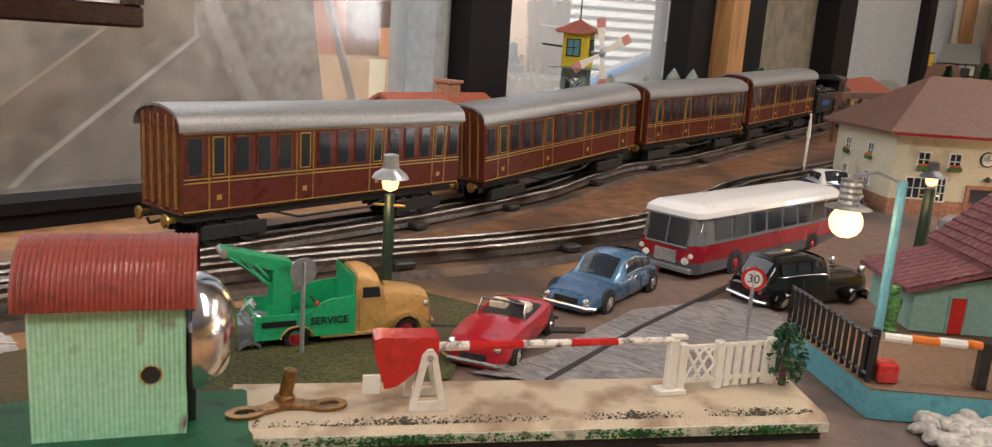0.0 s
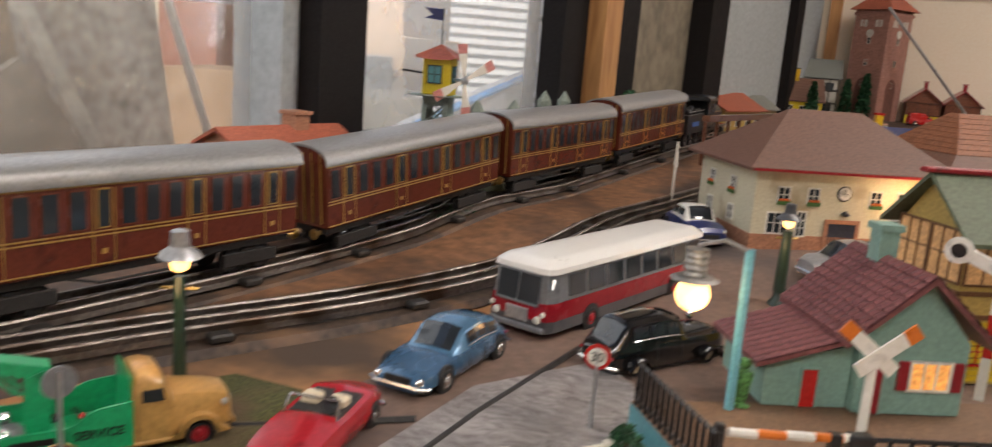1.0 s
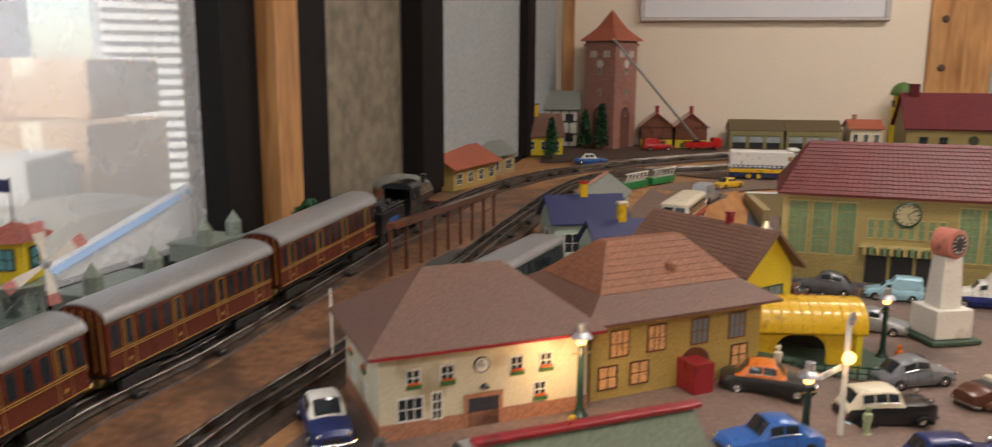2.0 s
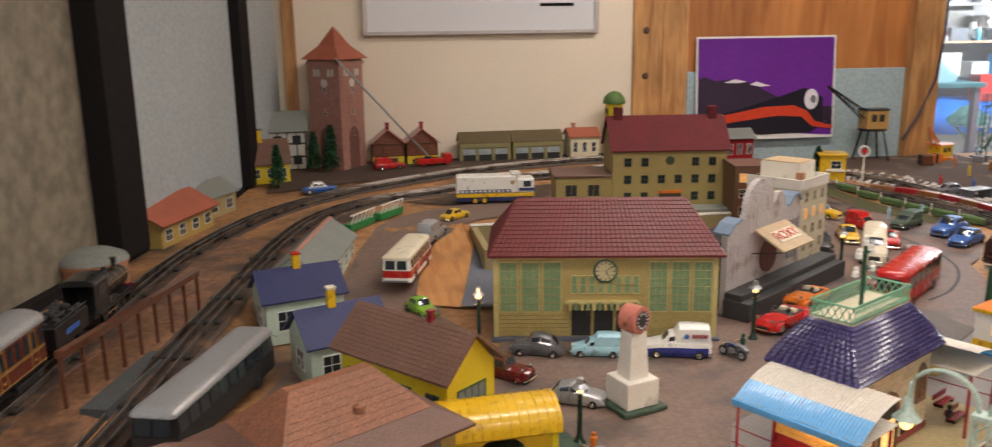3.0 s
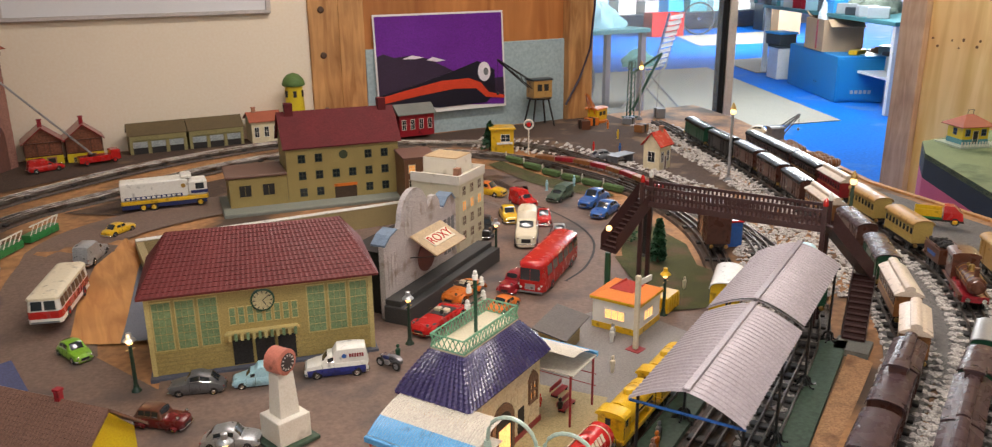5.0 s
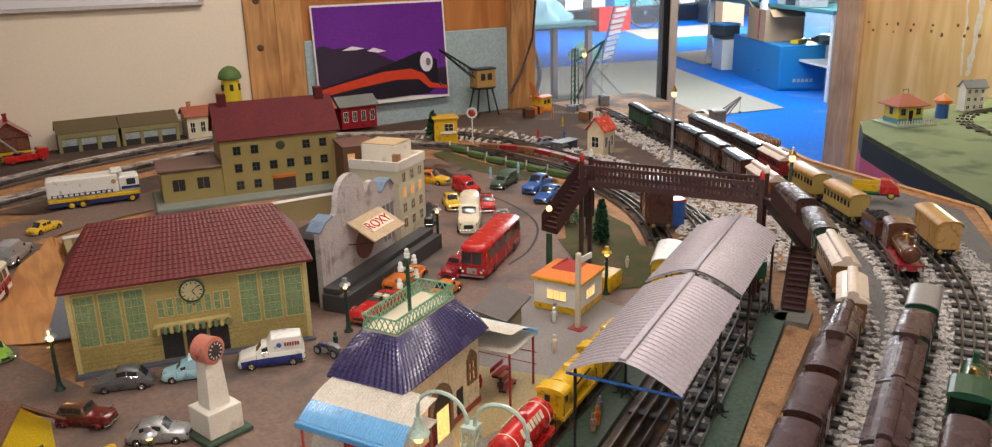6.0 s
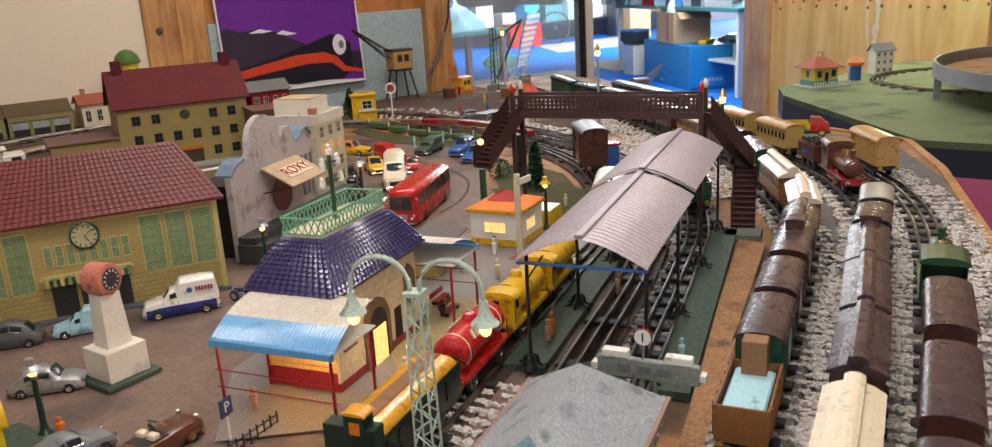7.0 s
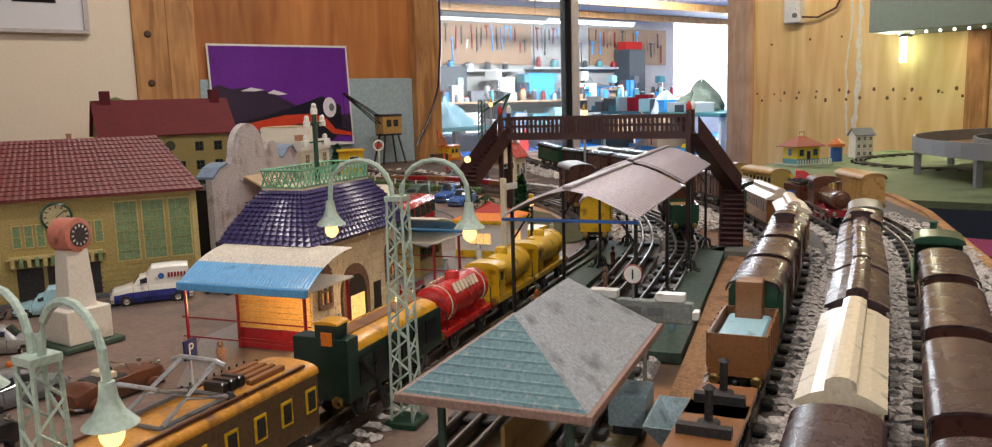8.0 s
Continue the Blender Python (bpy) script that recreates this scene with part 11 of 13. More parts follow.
part("weight_tag", Mesh().box(-0.027, -0.02, -0.007, -0.0055, 0.008, 0.016), WHITE, bar, "small paper tag")
CHIPPED = mat("chipped_white_paint", (0.66, 0.62, 0.55), 0.5, var=0.15, scale=60, stain=(0.08, 0.07, 0.06), stain_amount=0.45, stain_scale=260)
for a, b, r0, m0 in ((0.004, 0.018, 0.0021, CHIPPED), (0.018, 0.042, 0.002, RED), (0.042, 0.064, 0.0019, CHIPPED), (0.064, 0.086, 0.0018, RED), (0.086, 0.114, 0.0017, CHIPPED)):
    part("boom", Mesh().tube([(a, 0, 0.0252), (b, 0, 0.0252)], r0, 8), m0, bar)
pst = thing("barrier_rest", "worn white barrier rest post", "post", base(-0.1388, 0.5745, 44, 0.0158))
part("post", Mesh().box(-0.0022, 0.0022, -0.0022, 0.0022, 0, 0.026, c=0.0004), WHITEP, pst)
part("foot", Mesh().box(-0.007, 0.007, -0.004, 0.004, 0, 0.002), WHITEP, pst)
part("fork", Mesh().box(-0.001, 0.006, -0.002, 0.002, 0.026, 0.0275), WHITEP, pst)
gt = thing("picket_gate", "white tin gate with lattice and pickets", "gate", base(-0.1246, 0.591, 48, 0.0158) @ Matrix.Scale(1.3, 4))
for X in (-0.0125, 0.003, 0.0255):
    part("gate_post", Mesh().box(X - 0.0016, X + 0.0016, -0.0016, 0.0016, 0, 0.018, c=0.0004), WHITEP, gt)
for z in (0.003, 0.0155):
    part("rail", Mesh().box(-0.012, 0.025, -0.0006, 0.0006, z, z + 0.0014), WHITEP, gt)
for k in range(5):
    part("picket", Mesh().prism([(0.0055 + 0.004 * k, 0.001), (0.0078 + 0.004 * k, 0.001), (0.0078 + 0.004 * k, 0.0155), (0.0067 + 0.004 * k, 0.0178), (0.0055 + 0.004 * k, 0.0155)], -0.0014, -0.0006), WHITEP, gt)
for k in range(4):
    part("lattice_bar", Mesh().tube([(-0.0115 + 0.0038 * k, -0.0008, 0.004 if k < 3 else 0.01), (-0.0115 + 0.0038 * k + 0.007 if k < 2 else 0.002, -0.0008, 0.0155 if k < 2 else 0.011)], 0.0006, 4).tube([(-0.0115 + 0.0038 * k, -0.0009, 0.0155), (min(0.002, -0.0115 + 0.0038 * k + 0.007), -0.0009, 0.0045 if k < 2 else 0.009)], 0.0006, 4), WHITEP, gt)
def leafy(x, y, z, h, w, label, name="shrub", cone=False, n=420):
    t = thing(name, label, "shrub" if not cone else "tree", at(x, y, z), "model trees" if cone else "")
    part("trunk", Mesh().lathe([(w * 0.1, 0), (w * 0.06, h * 0.8)], 8), BROWN, t)
    me, rr = Mesh(), random.Random(int(abs(x) * 1000 + y * 77))
    for k in range(n):
        u = rr.random() ** 0.8
        zz = h * (0.12 + 0.88 * u)
        rad = w / 2 * ((1 - u) ** 0.7 if cone else math.sin(math.pi * min(0.98, u * 0.8 + 0.2)) ** 0.6) * rr.uniform(0.65, 1.08)
        a = rr.uniform(0, 6.283)
        s = h * 0.045 * rr.uniform(0.7, 1.4)
        m = Matrix.Translation((rad * math.cos(a), rad * math.sin(a), zz)) @ Euler((rr.uniform(-1, 1), rr.uniform(-1, 1), a)).to_matrix().to_4x4()
        me.add([(-s, -s * 0.5, 0), (s, -s * 0.5, 0.2 * s), (s * 1.2, s * 0.6, 0), (-s * 0.6, s * 0.7, 0.3 * s)], [(0, 1, 2, 3)], m)
    part("crown", me, mat("model_foliage", (0.02, 0.075, 0.03), 0.6, var=0.5, scale=300), t)


leafy(-0.096, 0.6185, 0.0158, 0.03, 0.019, "small dark green plastic shrub at the crossing")
BRONZE = mat("worn_bronze", (0.27, 0.15, 0.06), 0.34, 0.9, var=0.3)
ky = thing("winding_key", "brass clockwork winding key lying on the crossing base", "key", base(-0.2612, 0.4562, 51.7, 0.0162) @ Matrix.Rotation(radians(4), 4, "X") @ Matrix.Scale(0.96, 4))
for sg in (-1, 1):
    part("bow_loop", Mesh().loft([[(sg * 0.0175 + rx * math.cos(q), ry * math.sin(q), zz) for rx, ry, zz in ((0.0078, 0.005, 0.0), (0.0078, 0.005, 0.0014), (0.0044, 0.0022, 0.0014), (0.0044, 0.0022, 0.0))] for q in [2 * math.pi * k / 28 for k in range(29)]]), BRONZE, ky, "flat brass loop of the key")
arm = [(-0.0128, 0.0008, 0.0034), (-0.009, 0.002, 0.003), (-0.004, 0.0042, 0.004), (0.0, 0.006, 0.005), (0.004, 0.0042, 0.004), (0.009, 0.002, 0.003), (0.0128, 0.0008, 0.0034)]
part("bow", Mesh().loft([[(x, y - w, 0), (x, y + w, 0), (x, y + w, 0.0014), (x, y - w, 0.0014)] for x, y, w in arm]), BRONZE, ky)
part("collar", Mesh().lathe([(0.0046, 0.0012), (0.0042, 0.0026), (0.003, 0.0034)], 16, at(0, 0.0085)), BRONZE, ky)
part("shank", Mesh().tube([(0, 0.0085, 0.001), (0.0024, 0.0095, 0.0142)], 0.003, 14), BRONZE, ky)


def road_sign(x, y, label, h, face_mat, rim=None, deg=-130, text=None, r=0.0085):
    t = thing("road_sign", label, "road sign", base(x, y, deg), "road signs")
    part("foot", Mesh().lathe([(0.0085, 0), (0.008, 0.0014), (0.003, 0.0024)], 14), GREY, t)
    part("post", Mesh().tube([(0, 0, 0.002), (0, 0, h)], 0.0012, 6), SILVER, t)
    m = at(0, 0, h - r * 0.7) @ AX["x"]
    part("disc", Mesh().lathe([(r, -0.0006), (r, 0.0006)], 24, m), rim or face_mat, t)
    part("face", Mesh().lathe([(r * 0.72, 0.0006), (r * 0.72, 0.001)], 24, m), face_mat, t)
    if text:
        cu = bpy.data.curves.new("numeral", "FONT")
        cu.body, cu.size, cu.align_x, cu.align_y, cu.extrude = text, r * 1.0, "CENTER", "CENTER", 0.0002
        o = new("numeral", cu)
        cu.materials.append(BLACK)
        o.parent = t
        o.matrix_basis = at(0.0013, 0, h - r * 0.7) @ Matrix.Rotation(radians(90), 4, "Z") @ Matrix.Rotation(radians(90), 4, "X")
    return t


road_sign(-0.129, 0.6965, "red-ringed speed limit sign on a grey post", 0.0475, WHITE, RED, deg=-82, text="30", r=0.007)
road_sign(-0.3178, 0.5292, "plain grey round sign seen from behind", 0.0505, GREY, deg=158, r=0.0072)
ps = thing("parking_sign", "blue square parking sign on a white post", "road sign", base(0.595, 1.355, -58), "road signs")
part("post", Mesh().tube([(0, 0, 0), (0, 0, 0.04)], 0.001, 6), WHITE, ps)
part("panel", Mesh().box(-0.001, 0.001, -0.009, 0.009, 0.03, 0.05, c=0.0004), NAVY, ps)
cu = bpy.data.curves.new("letter", "FONT")
cu.body, cu.size, cu.align_x, cu.align_y, cu.extrude = "P", 0.016, "CENTER", "CENTER", 0.0002
o = new("letter", cu)
cu.materials.append(WHITE)
o.parent = ps
o.matrix_basis = at(0.0013, 0, 0.04) @ Matrix.Rotation(radians(90), 4, "Z") @ Matrix.Rotation(radians(90), 4, "X")

# teal platform with black railings
tp = thing("toll_platform", "teal-edged brown platform with black iron railings", "platform", at(0, 0, 0))
pl = [(-0.112, 0.712), (-0.058, 0.632), (0.135, 0.722), (0.09, 0.83)]
me = Mesh().loft([[(x, y, 0.004) for x, y in pl], [(x, y, 0.0185) for x, y in pl]])
part("edge", me, TEAL, tp)
part("deck", Mesh().loft([[(x, y, 0.0187) for x, y in pl], [(x * 0.99, y, 0.0192) for x, y in pl]]), mat("brown_deck", (0.17, 0.1, 0.06), 0.6), tp)
for (a, b) in (((-0.108, 0.708), (-0.06, 0.64)), ((0.002, 0.671), (0.13, 0.73))):
    A, B = Vector((*a, 0.0195)), Vector((*b, 0.0195))
    fn = part("railing", Mesh().tube([A + Vector((0, 0, 0.0225)), B + Vector((0, 0, 0.0225))], 0.0012, 5).tube([A + Vector((0, 0, 0.0035)), B + Vector((0, 0, 0.0035))], 0.001, 5), BLACK, tp)
    for k in range(15):
        q = A.lerp(B, k / 14)
        part("bar", Mesh().box(q.x - 0.0011, q.x + 0.0011, q.y - 0.0011, q.y + 0.0011, 0.0195, 0.043), BLACK, fn)
tb = thing("toll_barrier", "white and orange toll bar on black posts", "barrier", base(-0.06, 0.645, 24, 0.0195))
for k in range(5):
    part("boom", Mesh().tube([(0.004 + 0.013 * k, 0, 0.022), (0.017 + 0.013 * k, 0, 0.0215)], 0.0022, 8), ORANGE if k == 1 or k == 3 else WHITE, tb)
part("post", Mesh().box(-0.002, 0.002, -0.002, 0.002, -0.02, 0.026, c=0.0004), BLACK, tb)
part("post", Mesh().box(0.05, 0.055, -0.0025, 0.0025, 0, 0.024, c=0.0004), BLACK, tb)
part("latch", Mesh().box(0.058, 0.07, -0.004, 0.004, 0.016, 0.024, c=0.001), BLACK, tb)
part("red_weight", Mesh().box(0.002, 0.012, -0.006, 0.004, 0.0, 0.01, c=0.001), RED, tb)
cx = thing("crossing_cross", "white and orange St Andrew crossing sign", "railway sign", base(-0.0006, 0.682, 25, 0.0195))
part("post", Mesh().tube([(0, 0, 0), (0, 0, 0.06)], 0.0023, 8), WHITE, cx)
for s in (-1, 1):
    mm = at(0, -0.003 - 0.0008 * s, 0.0585) @ Matrix.Rotation(radians(-38 if s > 0 else -142), 4, "Y")
    part("blade", Mesh().box(-0.0115, 0.0145, -0.0006, 0.0006, -0.0035, 0.0035, mm), WHITE, cx)
    part("tip", Mesh().box(0.0146, 0.0215, -0.0007, 0.0007, -0.0036, 0.0036, mm), ORANGE, cx)
sg = thing("semaphore_signal", "white semaphore with black ring on a striped mast", "railway signal", base(0.072, 0.826, -12, 0.0195), "signals")
for k in range(3):
    part("mast", Mesh().box(-0.0027, 0.0027, -0.0027, 0.0027, 0.0262 * k, 0.0262 * (k + 1)), WHITE if k != 1 else RED, sg)
am = at(0, -0.0045, 0.078) @ Matrix.Rotation(radians(21), 4, "Y")
part("arm", Mesh().box(-0.0245, 0.009, -0.0012, 0.0012, -0.0042, 0.0042, am, c=0.0006), WHITE, sg)
part("ring", Mesh().lathe([(0.0078, 0), (0.0078, 0.0016)], 20, am @ at(-0.0255, -0.0013, 0) @ Matrix.Rotation(radians(90), 4, "X")), WHITE, sg)
part("ring_centre", Mesh().lathe([(0.0042, 0), (0.0042, 0.0022)], 18, am @ at(-0.0255, -0.0013, 0) @ Matrix.Rotation(radians(90), 4, "X")), BLACK, sg)
sg2 = thing("semaphore_signal", "white station semaphore with a lit lamp and drooping arm", "railway signal", base(0.33, 1.25, -40), "signals")
part("mast", Mesh().tube([(0, 0, 0), (0, 0, 0.115)], 0.0028, 6), WHITE, sg2)
part("disc", Mesh().lathe([(0.007, 0), (0.007, 0.0014)], 18, at(0.002, 0, 0.115) @ AX["x"]), SILVER, sg2)
part("lamp", Mesh().ball(0.006, (0.006, -0.008, 0.08), 12), BULB, sg2, "brightly lit lamp")
part("arm", Mesh().box(0.0, 0.0014, -0.05, -0.012, 0.068, 0.074), WHITE, sg2)
point_lamp("signal_lamp", (0.318, 1.236, 0.085), 0.015)
wh = thing("caravan", "white tin caravan with a grey-blue arched roof", "caravan", base(0.215, 1.03, 30, 0.006), "")
part("body", Mesh().box(-0.045, 0.045, -0.025, 0.025, 0.008, 0.045, c=0.002), WHITE, wh)
part("roof", roof_mesh(0.09, 0.05, 0.045, 0.012), mat("slate_roof", (0.12, 0.13, 0.2), 0.4), wh)
for k in range(3):
    window(wh, at(0, -0.025), -0.028 + 0.028 * k, 0.022, 0.011, 0.014, frame_mat=GREY)
for X in (-0.025, 0.025):
    for s in (-1, 1):
        wheel(wh, X, s * 0.021, 0.008, 0.005, s, GREY)


# toy figures: plain painted lead shapes
def figurine(x, y, label, paint, h=0.036, z=None, deg=0):
    prof = [(0.0052, 0), (0.0052, 0.0012), (0.0028, 0.002), (0.0036, h * 0.2), (0.0042, h * 0.45), (0.0052, h * 0.62), (0.0048, h * 0.72), (0.0016, h * 0.78), (0.0028, h * 0.82), (0.0034, h * 0.89), (0.0028, h * 0.96), (0.0006, h)]
    me = Mesh().lathe(prof, 10)
    whole("figurine", me, paint, label, "figurine", base(x, y, deg, z) @ Matrix.Diagonal((1, 0.75, 1, 1)), "toy figures", smooth=True)


BLUSH = mat("flesh_and_coat_paint", (0.35, 0.2, 0.14), 0.5, var=0.5, scale=160)
figurine(-0.057, 0.737, "small green painted toy figure on the platform", mat("green_red_figure", (0.08, 0.2, 0.06), 0.5, var=0.6, scale=200), 0.028, 0.0195)
for x, y, lab, pm, h in ((1.158, 1.637, "white painted toy figure by the kiosk", WHITE, 0.034), (1.089, 1.539, "pale painted toy figure on the forecourt", CREAM, 0.036), (0.788, 1.763, "dark green toy motorcyclist", DKGREEN, 0.034),
                         (1.0, 1.31, "orange-coated toy figure on the platform", ORANGE, 0.04), (1.02, 1.33, "blue-grey toy figure on the platform", GREY, 0.04), (0.985, 1.3, "brown toy figure on the platform", BLUSH, 0.038),
                         (1.06, 1.15, "pale blue toy figure on the side platform", PALEBLUE, 0.036), (0.94, 1.47, "dark toy figure at the bench", BLACK, 0.03), (0.92, 1.5, "red toy figure at the bench", RED, 0.028),
                         (0.8, 1.34, "white toy figure at the lit doorway", CREAM, 0.034), (0.64, 1.4, "pale toy figure under the awning", BLUSH, 0.03), (0.46, 1.49, "orange toy figure by the lamp", ORANGE, 0.026),
                         (0.3, 1.4, "pale toy figure at the ochre house", CREAM, 0.03), (0.08, 1.17, "yellow-hatted toy figure by the house", YELLOW, 0.026), (0.36, 1.27, "green and pale toy figure in the street", mat("pale_green_coat", (0.3, 0.35, 0.2), 0.5), 0.03),
                         (1.45, 1.78, "small pale toy figure on the grass", CREAM, 0.03), (1.62, 2.62, "blue and white toy figure by the hedge", PALEBLUE, 0.034), (1.17, 1.36, "brown toy figure under the canopy", BLUSH, 0.036), (1.3, 1.47, "dark toy figure under the canopy", BROWN, 0.036)):
    figurine(x, y, lab, pm, h)

# motorcycle with sidecar at the corner of the station hall
mc = thing("toy_motorcycle", "dark blue toy motorcycle with a grey sidecar", "toy motorcycle", base(0.762, 1.746, 118))
for x in (0.018, -0.018):
    wheel(mc, x, 0.0, 0.0085, 0.003, 1, SILVER)
wheel(mc, -0.006, -0.022, 0.0075, 0.003, -1, SILVER)
part("frame", Mesh().tube([(0.018, 0, 0.0085), (0.013, 0, 0.021), (-0.004, 0, 0.018), (-0.018, 0, 0.0085), (-0.002, 0, 0.007), (0.011, 0, 0.012)], 0.0012, 6), SOOT, mc)
part("tank", Mesh().lathe([(0.0005, -0.008), (0.0034, -0.005), (0.0036, 0.004), (0.0005, 0.008)], 10, at(0.004, 0, 0.0205) @ AX["x"]), NAVY, mc, smooth=True)
part("saddle", Mesh().box(-0.014, -0.004, -0.003, 0.003, 0.0205, 0.0225, c=0.0008), BLACK, mc)
part("engine", Mesh().box(-0.003, 0.006, -0.003, 0.003, 0.008, 0.0165, c=0.0008), SILVER, mc)
part("handlebar", Mesh().tube([(0.009, -0.008, 0.0255), (0.013, -0.003, 0.0235), (0.013, 0.003, 0.0235), (0.009, 0.008, 0.0255)], 0.0007, 5), CHROME, mc)
part("headlamp", Mesh().ball(0.0024, (0.0165, 0, 0.0215), 10), CHROME, mc)
part("sidecar", Mesh().loft([[(x, -0.014 - w, 0.008), (x, -0.014 + w, 0.008), (x, -0.014 + w * 0.9, h), (x, -0.014 - w * 0.9, h)] for x, w, h in ((0.021, 0.0015, 0.012), (0.014, 0.005, 0.017), (0.002, 0.0062, 0.019), (-0.012, 0.006, 0.0185), (-0.019, 0.004, 0.014))]), GREY, mc, smooth=True)
part("sidecar_screen", Mesh().tube([(0.004, -0.02, 0.0185), (0.002, -0.019, 0.026), (0.002, -0.009, 0.026), (0.004, -0.008, 0.0185)], 0.0006, 5), CHROME, mc)

# benches, scooter and railings by the station
for X, Y, dg in ((0.955, 1.475, 30), (0.97, 1.52, 30)):
    b = thing("bench", "dark red slatted station bench", "bench", base(X, Y, dg), "benches")
    for k in range(3):
        part("slat", Mesh().box(-0.02, 0.02, -0.006 + 0.004 * k, -0.003 + 0.004 * k, 0.01, 0.0115), CRIMSON, b)
    for s in (-1, 1):
        part("leg", Mesh().box(s * 0.016 - 0.001, s * 0.016 + 0.001, -0.006, 0.006, 0, 0.01), BLACK, b)
    part("back", Mesh().box(-0.02, 0.02, 0.006, 0.0072, 0.014, 0.022), CRIMSON, b)
rl = thing("iron_railing", "low black iron railing before the station", "railing", base(0.6, 1.33, 25), "")
for z in (0.006, 0.014):
    part("rail", Mesh().tube([(-0.03, 0, z), (0.05, 0, z)], 0.0009, 5), BLACK, rl)
for k in range(9):
    part("bar", Mesh().tube([(-0.03 + 0.01 * k, 0, 0), (-0.03 + 0.01 * k, 0, 0.018)], 0.0009, 4), BLACK, rl)


# monument clock before the hall
mc = thing("clock_column", "white stone clock column with a round pink clock head", "clock", base(0.548, 1.604, 18, 0.0045))
part("base", Mesh().box(-0.036, 0.036, -0.034, 0.034, 0, 0.006, c=0.001), PLATGREEN, mc, "dull green base plate")
part("pedestal", Mesh().box(-0.0265, 0.0265, -0.0255, 0.0255, 0.0062, 0.045, c=0.001), WHITEP, mc)
part("shaft", Mesh().loft([[(-0.016, -0.015, 0.0452), (0.016, -0.015, 0.0452), (0.016, 0.015, 0.0452), (-0.016, 0.015, 0.0452)], [(-0.0125, -0.012, 0.112), (0.0125, -0.012, 0.112), (0.0125, 0.012, 0.112), (-0.0125, 0.012, 0.112)]]), WHITEP, mc)
ch = part("clock_head", Mesh().lathe([(0.017, -0.014), (0.0195, -0.013), (0.0195, 0.013), (0.017, 0.014)], 28, at(0, 0, 0.129) @ Matrix.Rotation(radians(-74), 4, "Z") @ AX["x"]), enamel("salmon_pink", (0.5, 0.17, 0.12), 0.5), mc, "round pink clock head", smooth=True)
part("dial", Mesh().lathe([(0.0135, 0.0141), (0.0135, 0.0148)], 28, at(0, 0, 0.129) @ Matrix.Rotation(radians(-74), 4, "Z") @ AX["x"]), mat("dark_dial", (0.05, 0.04, 0.04), 0.5), ch)
for k in range(12):
    part("hour_mark", Mesh().box(0.009, 0.012, -0.0008, 0.0008, 0.0148, 0.0153, at(0, 0, 0.129) @ Matrix.Rotation(radians(-74), 4, "Z") @ AX["x"] @ Matrix.Rotation(k * math.pi / 6, 4, "Z")), WHITE, ch)
# ---------------- more houses: ridge along local x, front towards local -y ----------------
DKBLUE = mat("dark_blue_tin_roof", (0.025, 0.03, 0.09), 0.45, var=0.2, scale=20)
PALEWALL = mat("white_green_wall", (0.42, 0.5, 0.4), 0.55, var=0.15, scale=20)
TERRA = mat("terracotta_roof", (0.36, 0.1, 0.055), 0.6, var=0.25, scale=18)
TUDOR = mat("white_plaster", (0.55, 0.52, 0.46), 0.7, var=0.15, scale=30)
CHALET = mat("bright_yellow_tin", (0.62, 0.47, 0.02), 0.4, var=0.12, scale=20)
BROWNROOF = mat("brown_pressed_roof", (0.16, 0.085, 0.06), 0.5, var=0.25, scale=18)


def house(label, x, y, deg, w, d, h, zr, wall, roof, z=None, wins=2, rows=1, pane=GLASS_D, frame_mat=WHITE, chim=None, door=None, over=0.008, sides=("f", "r"), name="toy_house", tiles=0, group="", gable_win=False):
    t = thing(name, label, "house" if "house" in name or "cottage" in name else "building", base(x, y, deg, z), group)
    part("wall", gable_walls(w, d, h, zr), wall, t)
    rf = part("roof", gable_roof(w, d, h, zr + 0.002, over, over), roof, t)
    if tiles:
        a, b = w / 2 + over, d / 2 + over
        tile_rows(rf, [(-a, -b, h), (a, -b, h), (a, 0, zr + 0.002), (-a, 0, zr + 0.002)], tiles, int(tiles * w / d * 1.6), roof, 0.0007, bow=0.3)
        tile_rows(rf, [(a, b, h), (-a, b, h), (-a, 0, zr + 0.002), (a, 0, zr + 0.002)], tiles, int(tiles * w / d * 1.6), roof, 0.0007, bow=0.3)
    for fc in sides:
        L = w if fc in "fb" else d
        n = wins if fc in "fb" else max(1, wins - 1)
        m = face_m(w, d, fc)
        for r in range(rows):
            for k in range(n):
                u = -L / 2 + L * (k + 0.5) / n
                hh = h / rows * 0.42
                window(t, m, u, h / rows * (r + 0.32), min(L / n * 0.42, hh * 1.1), hh, pane_mat=pane, frame_mat=frame_mat)
        if gable_win and fc in "lr":
            window(t, m, 0, h + (zr - h) * 0.2, d * 0.14, (zr - h) * 0.35, pane_mat=pane, frame_mat=frame_mat)
    if door:
        doorway(t, face_m(w, d, "f"), w * 0.02, 0.0, min(0.014, w * 0.16), h * 0.55, leaf=door, surround=frame_mat, t=0.0015)
    if chim:
        cx, cw, ch, cm, cap = chim
        c = part("chimney", Mesh().box(cx - cw / 2, cx + cw / 2, -cw / 2, cw / 2, zr - 0.008, zr + ch, c=0.0005), cm, t)
        part("chimney_cap", Mesh().box(cx - cw * 0.62, cx + cw * 0.62, -cw * 0.62, cw * 0.62, zr + ch + 0.0003, zr + ch + 0.004, c=0.0005), cap, c)
    return t


